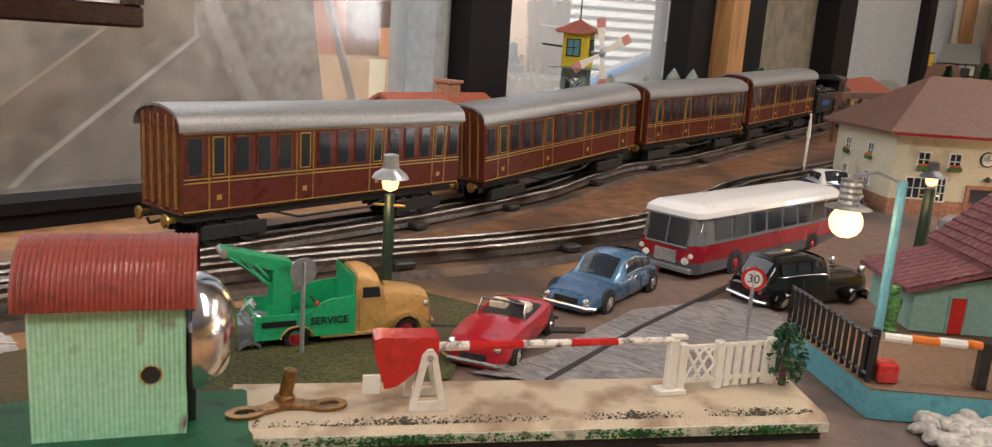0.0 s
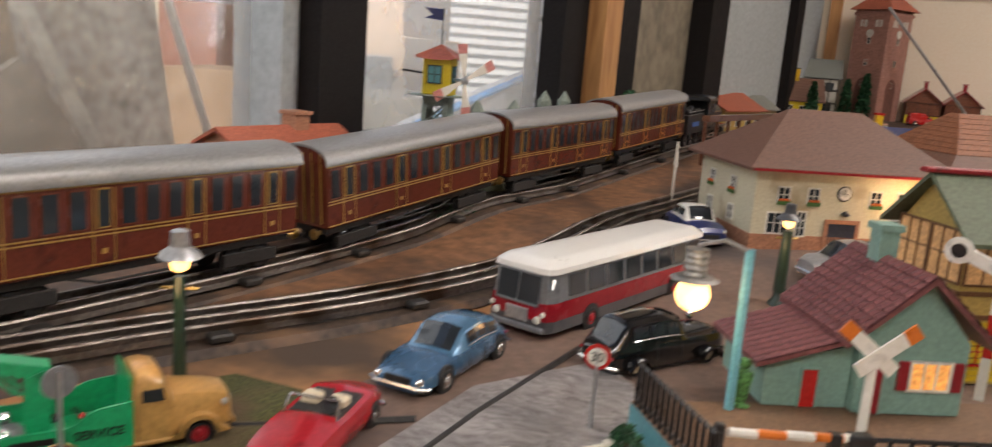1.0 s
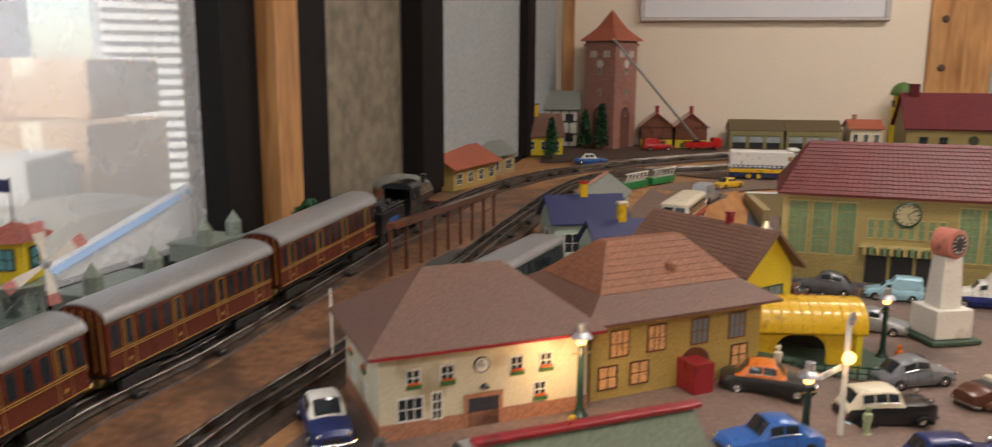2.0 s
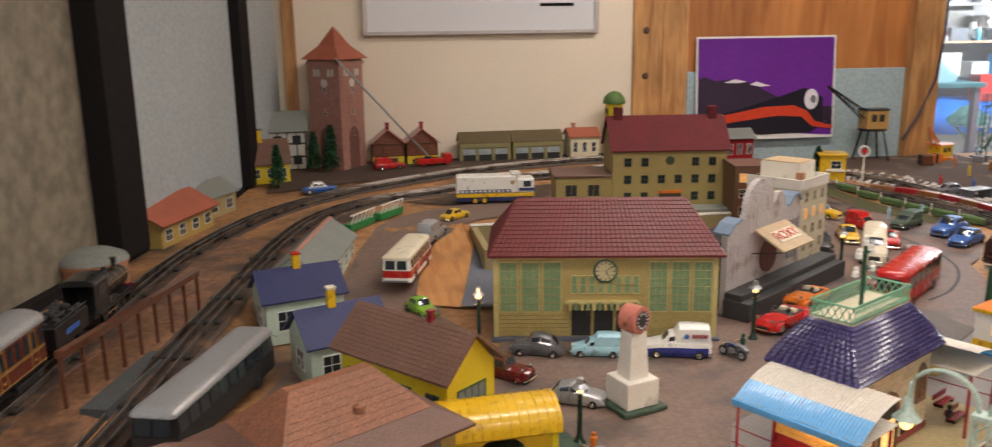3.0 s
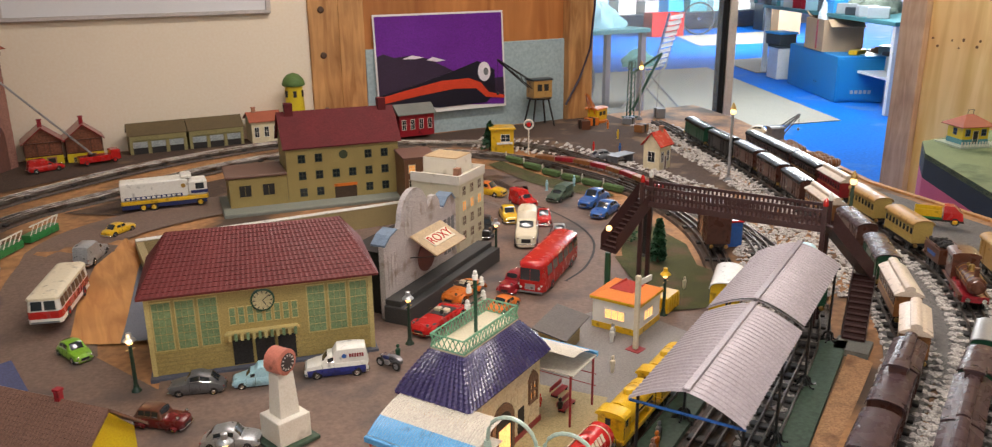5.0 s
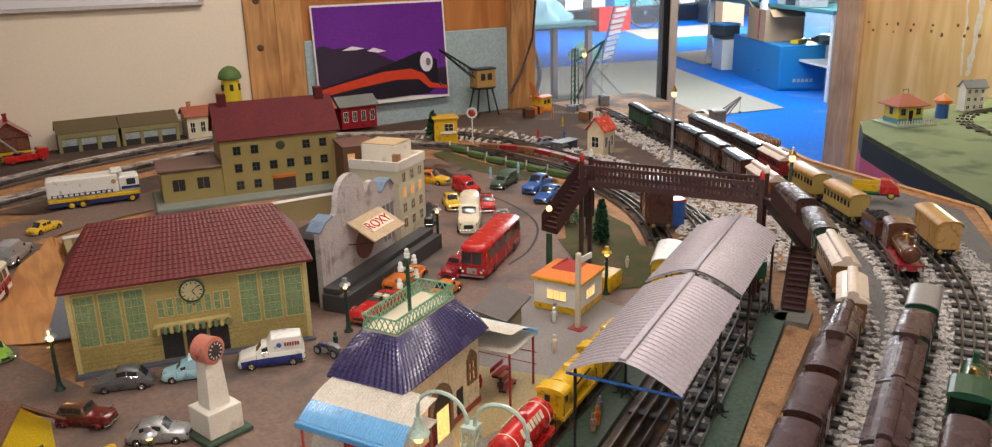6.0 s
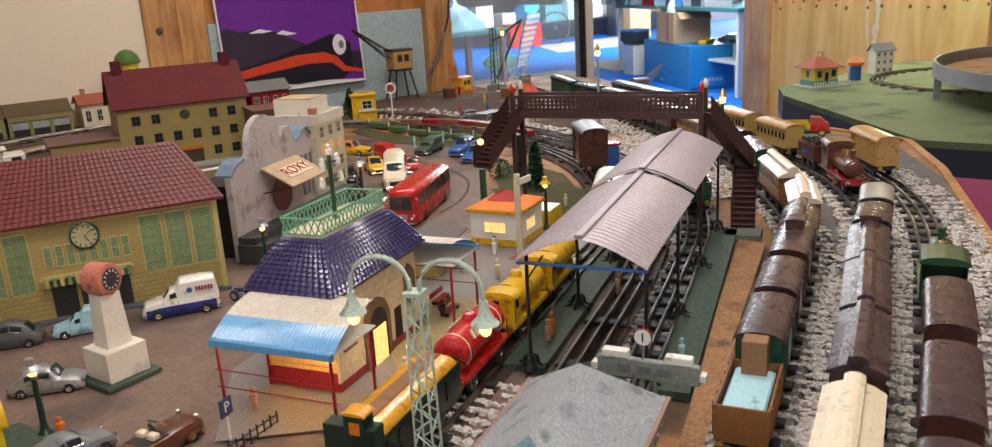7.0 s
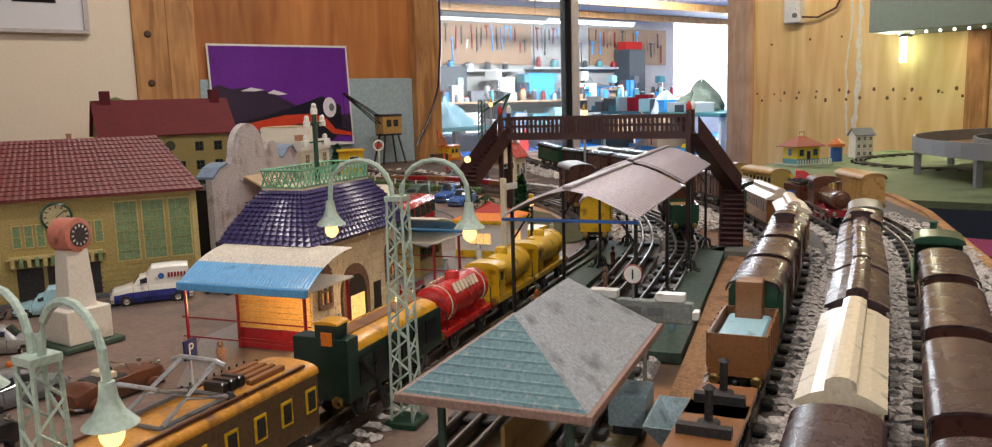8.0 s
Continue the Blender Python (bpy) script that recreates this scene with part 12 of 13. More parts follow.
# the two white houses with dark blue roofs, and the long grey shed behind
def corner(x, y, deg, w, d):
    """Centre of a house whose front left corner is given."""
    a = radians(deg)
    return x + math.cos(a) * w / 2 - math.sin(a) * d / 2, y + math.sin(a) * w / 2 + math.cos(a) * d / 2


cx, cy = corner(0.015, 1.94, 18, 0.135, 0.105)
house("white-green house with dark blue roof and yellow chimney", cx, cy, 18, 0.135, 0.105, 0.078, 0.12, PALEWALL, DKBLUE, wins=2, chim=(0.0, 0.013, 0.022, YELLOW, RED), sides=("f", "l", "r"))
cx, cy = corner(0.1, 1.735, 22, 0.125, 0.1)
house("smaller pale house with dark blue roof", cx, cy, 22, 0.125, 0.1, 0.07, 0.113, PALEWALL, DKBLUE, wins=2, chim=(-0.01, 0.012, 0.026, YELLOW, CREAM), sides=("f", "l", "r"))
sh2 = house("long low grey-green shed with a pink ridge stripe", 0.0775, 2.3, 80, 0.33, 0.105, 0.062, 0.103, PALEWALL, ROOF_GY, wins=5, name="goods_building", z=0.006, sides=("f", "l"))
part("ridge_stripe", Mesh().box(-0.165, 0.165, -0.005, 0.005, 0.1045, 0.108, c=0.001), enamel("faded_pink", (0.45, 0.22, 0.16), 0.6), sh2, "faded pink ridge stripe")
# yellow chalet with brown roof
ch1 = house("bright yellow timber house with long brown roof", 0.247, 1.611, 132, 0.195, 0.092, 0.1, 0.15, CHALET, BROWNROOF, wins=4, frame_mat=DKGREEN, sides=("f", "b", "r"), chim=(-0.03, 0.008, 0.012, CRIMSON, CRIMSON), over=0.012, tiles=12, gable_win=True, z=0.004)
window(ch1, face_m(0.195, 0.092, "l"), 0.0, 0.04, 0.052, 0.038, pane_mat=GLASS_L, frame_mat=DKGREEN, bars=(3, 1))
part("doorstep", Mesh().box(-0.107, -0.098, -0.025, 0.025, 0.0, 0.012, c=0.001), KHAKI, ch1)
# yellow barrel-roofed stall in its green yard
ys = thing("market_stall", "yellow barrel-roofed stall with an arched open front", "stall", base(0.335, 1.49, 4, 0.005))
o = arch(0.07, 0.045, 0.034, 14, 0.004)
part("roof", Mesh().prism(o + [(x * 0.93, z - 0.003) for x, z in reversed(o)], -0.075, 0.075, Matrix.Rotation(radians(-90), 4, "Z")), YELLOW, ys, smooth=True)
for k in range(13):
    X = -0.07 + 0.0117 * k
    part("rib", Mesh().prism([(x * 1.02, z + 0.001) for x, z in o] + [(x * 0.99, z - 0.001) for x, z in reversed(o)], X - 0.0012, X + 0.0012, Matrix.Rotation(radians(-90), 4, "Z")), YELLOW, ys)
for sx in (-1, 1):
    for sy in (-1, 1):
        part("post", Mesh().box(sx * 0.066 - 0.004, sx * 0.066 + 0.004, sy * 0.033 - 0.004, sy * 0.033 + 0.004, 0, 0.046, c=0.0005), CHALET, ys)
part("back_wall", Mesh().box(-0.066, 0.066, 0.03, 0.033, 0, 0.046), SOOT, ys)
ar = [(0.03 * math.cos(k * math.pi / 12), 0.022 + 0.022 * math.sin(k * math.pi / 12)) for k in range(13)]
part("front_wall", Mesh().prism([(-0.062, 0), (-0.03, 0)] + ar[::-1] + [(0.03, 0), (0.062, 0), (0.062, 0.05), (-0.062, 0.05)], -0.034, -0.031), YELLOW, ys, "yellow front wall with an arched opening")
part("arch_front", Mesh().prism([(0.033 * math.cos(k * math.pi / 12), 0.046 + 0.03 * math.sin(k * math.pi / 12)) for k in range(13)] + [(-0.026 * math.cos(k * math.pi / 12), 0.046 + 0.022 * math.sin(k * math.pi / 12)) for k in range(13)], 0.07, 0.073, Matrix.Rotation(radians(-90), 4, "Z")), CHALET, ys)
fill("grass", [(0.26, 1.44), (0.42, 1.42), (0.45, 1.5), (0.43, 1.56), (0.28, 1.53)], 0.0058, PLATGREEN, "green painted yard round the stall", "grass")
fc = thing("low_fence", "low dark green fence round the stall yard", "fence", base(0.36, 1.43, -7))
for z in (0.005, 0.012):
    part("rail", Mesh().box(-0.06, 0.07, -0.0007, 0.0007, z, z + 0.0016), DKGREEN, fc)
for k in range(12):
    part("picket", Mesh().box(-0.06 + 0.0117 * k, -0.058 + 0.0117 * k, -0.0022, -0.0008, 0.0, 0.016), DKGREEN, fc)

# ---------------- the far corner: tower, half-timbered house, cottage, conifers ----------------
tw = thing("brick_tower", "tall red brick gate tower with a pointed tiled roof", "tower", base(0.11, 3.385, -36, 0.085))
part("wall", Mesh().box(-0.0625, 0.0625, -0.0625, 0.0625, -0.003, 0.36, c=0.001), TOWERBRICK, tw)
cs = Mesh()
rb = random.Random(4)
for fcx in ("f", "r", "l"):
    m = face_m(0.125, 0.125, fcx)
    for r in range(38):
        for k in range(9):
            if rb.random() < 0.4:
                u = -0.0615 + 0.014 * k + (0.007 if r % 2 else 0)
                cs.box(max(-0.0615, u), min(0.0615, u + 0.013), -rb.uniform(0.0004, 0.001), 0.0002, 0.002 + r * 0.0094, 0.0108 + r * 0.0094, m)
ob = part("brick", cs, TOWERBRICK, tw)
ob["kind"] = "stuff"
rf = part("roof", Mesh().loft([[(-0.078, -0.078, 0.358), (0.078, -0.078, 0.358), (0.078, 0.078, 0.358), (-0.078, 0.078, 0.358)], [(-0.034, -0.04, 0.4), (0.034, -0.04, 0.4), (0.034, 0.04, 0.4), (-0.034, 0.04, 0.4)], [(-0.001, -0.001, 0.461), (0.001, -0.001, 0.461), (0.001, 0.001, 0.461), (-0.001, 0.001, 0.461)]]), TERRA, tw)
for fcx in ("f", "r", "l"):
    m = face_m(0.125, 0.125, fcx)
    for u, z in ((-0.02, 0.305), (0.02, 0.305), (0.0, 0.25), (0.0, 0.18), (0.0, 0.11)):
        window(tw, m, u, z, 0.009, 0.018, frame_mat=TUDOR, bars=(0, 1))
    part("clock_ring", Mesh().lathe([(0.013, 0), (0.013, 0.0015), (0.0095, 0.0016)], 18, m @ at(0, 0, 0.283) @ Matrix.Rotation(radians(90), 4, "X")), TUDOR, tw)
    part("cornice", Mesh().box(-0.065, 0.065, -0.004, 0.0003, 0.34, 0.35, m), TOWERBRICK, tw)
for mm in (face_m(0.125, 0.125, "f"), face_m(0.125, 0.125, "r")):
    part("gate_arch", Mesh().prism([(0.026 * math.cos(k * math.pi / 10), 0.1 + 0.04 * math.sin(k * math.pi / 10)) for k in range(11)] + [(-0.026, 0.0), (0.026, 0.0)], -0.0016, 0.0003, mm), mat("shaded_brick", (0.14, 0.06, 0.045), 0.8, var=0.3, scale=60), tw)
    for u in (-0.035, -0.022, 0.022, 0.035):
        part("white_shutter", Mesh().box(u - 0.004, u + 0.004, -0.0016, 0.0003, 0.304, 0.326, mm), TUDOR, tw)
td = house("white half-timbered house with grey felt roof", -0.06, 3.4, 5, 0.12, 0.1, 0.13, 0.19, TUDOR, ROOF_GY, wins=2, rows=2, frame_mat=SOOT, z=0.085, sides=("f",))
for u in (-0.058, -0.03, 0.0, 0.03, 0.058):
    part("timber", Mesh().box(u - 0.002, u + 0.002, -0.0518, -0.0501, 0.0, 0.13), SOOT, td)
for zz in (0.0, 0.043, 0.086, 0.124):
    part("timber", Mesh().box(-0.06, 0.06, -0.0516, -0.0501, zz, zz + 0.005), SOOT, td)
house("yellow cottage with a steep brown roof", -0.11, 3.22, 15, 0.12, 0.1, 0.06, 0.13, CHALET, BROWNROOF, wins=3, rows=1, z=0.075, sides=("f", "r"), chim=(-0.02, 0.016, 0.03, YELLOW, ROOF_GR), tiles=8)
for x, y, h in ((-0.07, 3.12, 0.13), (0.03, 3.3, 0.13), (0.085, 3.29, 0.15)):
    leafy(x, y, gz(x, y), h, 0.04, "dark green model conifer on a round base", "conifer", True, 500)
RUSTWOOD = mat("red_brown_boarding", (0.17, 0.06, 0.03), 0.7, var=0.35, scale=30, fine=200, bump=0.4)
for k, x in enumerate((0.27, 0.385)):
    rh = house("red-roofed row house, brown boarded gable over a yellow base", x, 3.425, 92, 0.09, 0.105, 0.075, 0.122, RUSTWOOD, CRIMSON, wins=1, z=0.082, sides=("f",), chim=(-0.02, 0.012, 0.02, CRIMSON, CRIMSON), group="row houses")
    gm = face_m(0.09, 0.105, "l")
    part("base_wall", Mesh().box(-0.0525, 0.0525, -0.0016, -0.0001, 0.0, 0.033, gm), CHALET, rh, "yellow painted base wall")
    window(rh, gm @ at(0, -0.0016), -0.026, 0.008, 0.018, 0.013, frame_mat=KHAKI)
    doorway(rh, gm @ at(0, -0.0016), 0.018, 0.0, 0.02, 0.026, leaf=SOOT)
    for u in (-0.05, -0.0175, 0.0175, 0.05):
        part("timber", Mesh().box(u - 0.0018, u + 0.0018, -0.0018, 0.0, 0.034, 0.076, gm), BROWN, rh)
    for zz in (0.034, 0.073):
        part("timber", Mesh().box(-0.0525, 0.0525, -0.0024, 0.0, zz, zz + 0.004, gm), BROWN, rh)
OLIVE = mat("olive_brown_roof", (0.12, 0.085, 0.04), 0.6, var=0.2, scale=18)
KHAKIW = mat("khaki_tin_wall", (0.24, 0.21, 0.09), 0.6, var=0.2, scale=20)
FROST = mat("frosted_bay_glass", (0.3, 0.33, 0.33), 0.35, var=0.3, scale=40)
for k, x in enumerate((0.605, 0.79)):
    s3 = house("long low khaki tin shed with three dark bays", x, 3.44, 0, 0.175, 0.085, 0.068, 0.1, KHAKIW, OLIVE, z=0.082, sides=(), group="khaki sheds", name="tin_shed", over=0.004)
    fm = face_m(0.175, 0.085, "f")
    for j in range(3):
        u = -0.056 + 0.056 * j
        part("bay", Mesh().box(u - 0.022, u + 0.022, -0.0008, 0.0004, 0.0, 0.026, fm), SOOT, s3, "dark open bay")
        part("bay_window", Mesh().box(u - 0.022, u + 0.022, -0.001, 0.0004, 0.0265, 0.046, fm), FROST, s3, "frosted window over the bay")
    for u in (-0.084, -0.028, 0.028, 0.084):
        part("pillar", Mesh().box(u - 0.0045, u + 0.0045, -0.004, 0.0, 0.0, 0.05, fm), KHAKIW, s3)
    part("lintel", Mesh().box(-0.0875, 0.0875, -0.0035, 0.0, 0.0505, 0.067, fm), KHAKIW, s3)
house("small stone house with a red roof", 0.955, 3.43, 0, 0.1, 0.09, 0.08, 0.105, WALL_ST, TERRA, wins=3, z=0.082, sides=("f",), chim=(-0.03, 0.012, 0.014, BRICKY, BRICKY))
MOSSGREEN = mat("moss_green_paint", (0.09, 0.16, 0.04), 0.6, var=0.3, scale=30)
lh = thing("round_tower", "round yellow tower with a domed green roof", "tower", at(1.07, 3.42, 0.082))
part("wall", Mesh().lathe([(0.036, 0), (0.034, 0.09), (0.03, 0.19)], 20), CHALET, lh, smooth=True)
part("dome", Mesh().lathe([(0.038, 0.188), (0.04, 0.194), (0.034, 0.212), (0.02, 0.226), (0.003, 0.232)], 20), MOSSGREEN, lh, "domed green roof", smooth=True)
for a in range(0, 360, 60):
    part("window", Mesh().box(0.0295, 0.0325, -0.006, 0.006, 0.15, 0.172, Matrix.Rotation(radians(a - 100), 4, "Z")), SOOT, lh)
for k, (x, w, m, r) in enumerate(((1.34, 0.17, BRICKY, TERRA), (1.52, 0.14, CRIMSON, ROOF_GY))):
    house("low red brick station building at the back wall", x, 3.44, 0, w, 0.09, 0.085, 0.115, m, r, wins=4, z=0.05, sides=("f",), group="brick station buildings")

# ---------------- window side ----------------
tr = thing("trestle_fence", "red-brown iron trestle fence beside the outer track", "fence", at(0, 0, 0))
A, B = Vector((-0.204, 1.63, 0.058)), Vector((-0.1, 1.98, 0.06))
n = 9
for k in range(n):
    q = A.lerp(B, k / (n - 1))
    p = part("post", Mesh().box(q.x - 0.0025, q.x + 0.0025, q.y - 0.0025, q.y + 0.0025, q.z - 0.004, q.z + 0.064), BROWN, tr)
    if k < n - 1:
        r = A.lerp(B, (k + 1) / (n - 1))
        part("brace", Mesh().tube([(q.x, q.y, q.z + 0.04), (r.x, r.y, r.z + 0.04)], 0.0012, 4), BROWN, tr)
part("top_rail", Mesh().loft([[(p.x - 0.006, p.y, p.z + 0.0645), (p.x + 0.006, p.y, p.z + 0.0645), (p.x + 0.006, p.y, p.z + 0.074), (p.x - 0.006, p.y, p.z + 0.074)] for p in (A, B)]), BROWN, tr)
pf2 = Mesh().loft([[(-0.185, 1.62, z), (-0.15, 1.61, z), (-0.075, 1.98, z), (-0.11, 1.99, z)] for z in (0.03, 0.056)])
whole("platform", pf2, mat("dark_grey_slab", (0.06, 0.065, 0.065), 0.7, var=0.25, scale=20), "dark grey platform slab under the trestle fence", "platform", kind="structure")
house("low shed with a broad terracotta roof", -0.29, 2.6, 72, 0.24, 0.13, 0.06, 0.1, WALL_OC, TERRA, wins=4, z=0.05, sides=("f",), name="tin_shed", over=0.014)
house("small grey-roofed shed beside the outer track", -0.235, 2.84, 66, 0.14, 0.1, 0.06, 0.095, KHAKI, ROOF_GY, wins=2, z=0.05, sides=("f",), name="tin_shed")
tk2 = thing("round_tank", "round brick tank with a grey domed lid", "tank", at(-0.33, 2.2, 0.048))
part("wall", Mesh().lathe([(0.06, 0), (0.06, 0.05), (0.063, 0.052), (0.063, 0.058)], 24), BRICKY, tk2, smooth=True)
part("lid", Mesh().lathe([(0.064, 0.0585), (0.06, 0.066), (0.035, 0.078), (0.004, 0.083)], 24), ROOF_GY, tk2, smooth=True)

# toy windmill and the mill with turning blades
wm = thing("windmill", "yellow tin windmill cabin with white blades on a pierced mast", "windmill", base(-0.466, 1.202, 10, 0.03))
LAT = mat("grey_green_lattice", (0.24, 0.3, 0.27), 0.5)
for s0 in (-1, 1):
    for w0, w1, m in ((0.019, 0.0155, at(0, s0 * 0.014)), (0.014, 0.0115, Matrix.Rotation(radians(90), 4, "Z") @ at(0, s0 * 0.0155))):
        me = Mesh().prism([(-w0, 0), (-w0 + 0.008, 0), (-w1 + 0.006, 0.115), (-w1, 0.115)], -0.0006, 0.0006, m).prism([(w0 - 0.008, 0), (w0, 0), (w1, 0.115), (w1 - 0.006, 0.115)], -0.0006, 0.0006, m)
        for z in (0.0, 0.036, 0.072, 0.104):
            me.prism([(-w0 + 0.004, z), (w0 - 0.004, z), (w0 - 0.005, z + 0.009), (-w0 + 0.005, z + 0.009)], -0.0005, 0.0005, m)
        part("lattice_panel", me, LAT, wm, "grey-green pierced tin panel")
        for z in (0.012, 0.048, 0.084):
            part("brace", Mesh().tube([(-w1 + 0.004, 0, z), (w1 - 0.004, 0, z + 0.022)], 0.0012, 4, m).tube([(w1 - 0.004, 0, z), (-w1 + 0.004, 0, z + 0.022)], 0.0012, 4, m), LAT, wm)
part("deck", Mesh().lathe([(0.001, 0.115), (0.034, 0.115), (0.0345, 0.1162), (0.001, 0.1165)], 28), LAT, wm, "round tin deck")
part("cabin", Mesh().box(-0.0165, 0.0165, -0.0165, 0.0165, 0.1167, 0.162, c=0.001), CHALET, wm)
for fcx in ("f", "r"):
    window(wm, face_m(0.033, 0.033, fcx), -0.002 if fcx == "f" else 0, 0.131, 0.015, 0.019, pane_mat=TEAL, frame_mat=SOOT)
rf0 = Mesh()
for k in range(4):
    m = Matrix.Rotation(radians(90 * k), 4, "Z")
    edge = [(-0.025 + 0.005 * j, -0.025, 0.1595 - 0.002 * math.sin(math.pi * j / 10) + (0.0015 if j in (0, 10) else 0)) for j in range(11)]
    rf0.add(edge + [(0, 0, 0.176)], [(j, j + 1, 11) for j in range(10)], m)
part("roof", rf0, mat("faded_red_roof_tin", (0.28, 0.075, 0.05), 0.45, var=0.3, scale=60), wm, "scalloped red tin roof")
part("flag_pole", Mesh().tube([(0, 0, 0.175), (0, 0, 0.218)], 0.0009, 5), SOOT, wm)
part("flag", Mesh().prism([(0, 0.203), (-0.023, 0.205), (-0.013, 0.209), (-0.023, 0.217), (0, 0.216)], -0.0003, 0.0003), NAVY, wm, "dark swallow-tailed flag")
part("arm", Mesh().tube([(-0.044, -0.01, 0.143), (-0.0166, -0.01, 0.141)], 0.0012, 5), BLACK, wm)
part("axle", Mesh().tube([(0.016, 0.002, 0.136), (0.033, -0.012, 0.136)], 0.0018, 6), SILVER, wm)
HB = at(0.033, -0.012, 0.136) @ Matrix.Rotation(radians(38), 4, "Z")
hb = part("hub", Mesh().lathe([(0.0045, -0.001), (0.005, 0.001), (0.002, 0.004)], 14, HB @ Matrix.Rotation(radians(90), 4, "X")), SILVER, wm)
for q in (97, 30, 210, 277):
    m = HB @ Matrix.Rotation(radians(90 - q), 4, "Y")
    bl = part("blade", Mesh().prism([(-0.0015, 0.004), (0.0015, 0.004), (0.0055, 0.031), (-0.0055, 0.031)], -0.0004, 0.0004, m), WHITEP, hb)
    part("blade_tip", Mesh().prism([(-0.0056, 0.0312), (0.0056, 0.0312), (0.0062, 0.042), (-0.0062, 0.042)], -0.0004, 0.0004, m), mat("pink_tip_paint", (0.5, 0.2, 0.18), 0.5), bl, "faded pink blade tip")
ml = thing("round_mill", "round silver-domed tin mill tower", "tower", base(-0.405, 1.215, -35, 0.04))
part("drum", Mesh().lathe([(0.026, 0), (0.024, 0.045), (0.026, 0.046), (0.026, 0.052)], 18), mat("pale_green_tin", (0.3, 0.36, 0.26), 0.4, 0.3), ml, smooth=True)
part("dome", Mesh().lathe([(0.0255, 0.0525), (0.022, 0.066), (0.012, 0.074), (0.001, 0.077)], 18), BRASS, ml, smooth=True)
house("red brick signal house by the window with a chimney", -0.545, 1.0, 79, 0.15, 0.05, 0.045, 0.06, BRICKY, TERRA, wins=3, z=0.05, sides=("f",), chim=(0.02, 0.02, 0.012, BRICKY, BRICKY))
for x, y, w, h in ((-0.452, 1.566, 0.09, 0.085), (-0.47, 1.36, 0.12, 0.07)):
    ct = thing("stone_fort", "grey-green tin fort block with pointed corner turrets", "building", base(x, y, 79, 0.05), "fort blocks")
    GT = mat("grey_green_stone", (0.2, 0.23, 0.19), 0.6, var=0.25, scale=30)
    part("wall", Mesh().box(-w / 2, w / 2, -0.03, 0.03, 0, h * 0.72, c=0.001), GT, ct)
    part("roof", Mesh().box(-w / 2 - 0.002, w / 2 + 0.002, -0.032, 0.032, h * 0.725, h * 0.77), GT, ct)
    for sx in (-1, 1):
        part("turret", Mesh().lathe([(0.011, 0), (0.011, 0.02), (0.0005, 0.036)], 6, at(sx * (w / 2 - 0.012), -0.02, h * 0.772)), GT, ct)
    for k in range(3):
        part("slit", Mesh().box(-w * 0.3 + w * 0.3 * k - 0.003, -w * 0.3 + w * 0.3 * k + 0.003, -0.0312, -0.0302, h * 0.3, h * 0.55), SOOT, ct)
leafy(-0.335, 1.66, gz(-0.335, 1.66), 0.11, 0.07, "dark green shrub against the window post")
leafy(-0.42, 1.1, gz(-0.42, 1.1), 0.03, 0.1, "low dark green moss clump by the mill")
sp = thing("spike_post", "thin white spear-headed post", "post", base(-0.2, 1.35, -50))
part("post", Mesh().tube([(0, 0, 0), (0, 0, 0.06)], 0.0018, 5), WHITEP, sp)
part("head", Mesh().prism([(-0.004, 0.052), (0.004, 0.05), (0.0, 0.082)], -0.001, 0.001), WHITEP, sp)
lb = thing("leaning_board", "white board with a blue edge leaning outside the window", "board", at(0, 0, 0))
pts = [(-0.6, 1.28, -0.2), (-0.53, 1.75, -0.2), (-0.53, 1.86, 0.2), (-0.6, 1.38, 0.09)]
part("panel", Mesh().loft([pts, [(x - 0.015, y, z) for x, y, z in pts]]), LOUV, lb)
part("edge", Mesh().tube([(-0.595, 1.38, 0.085), (-0.525, 1.86, 0.195)], 0.006, 6), SKYPAINT, lb, "blue edge strip")
ORANGEBOARD = timber("orange_bare_board", (0.5, 0.24, 0.08), (0.34, 0.14, 0.04), along="Y", scale=10.0)
# sand strip, trough and lattice gate by the ramp road
fill("sand_strip", [(0.275, 2.12), (0.36, 2.078), (0.45, 2.52), (0.42, 2.57), (0.345, 2.46), (0.3, 2.3)], 0.0052, ORANGEBOARD, "orange-tan bare strip beside the ramp road", "ground")
for (xa, ya), (xb, yb) in (((0.141, 2.537), (0.2, 2.63)), ((0.215, 2.65), (0.276, 2.735))):
    L = math.hypot(xb - xa, yb - ya)
    hd = thing("hedge_trough", "green trough hedge with a white lattice panel", "hedge", base((xa + xb) / 2, (ya + yb) / 2, math.degrees(math.atan2(yb - ya, xb - xa))), "trough hedges")
    part("trough", Mesh().box(-L / 2, L / 2, -0.012, 0.012, 0, 0.018, c=0.001), GREEN, hd)
    for k in range(6):
        part("lattice", Mesh().tube([(-L / 2 + L * k / 6, -0.013, 0.018), (-L / 2 + L * (k + 1) / 6, -0.013, 0.04)], 0.0012, 4), WHITEP, hd)
    part("rail", Mesh().box(-L / 2, L / 2, -0.014, -0.012, 0.038, 0.041), WHITEP, hd)

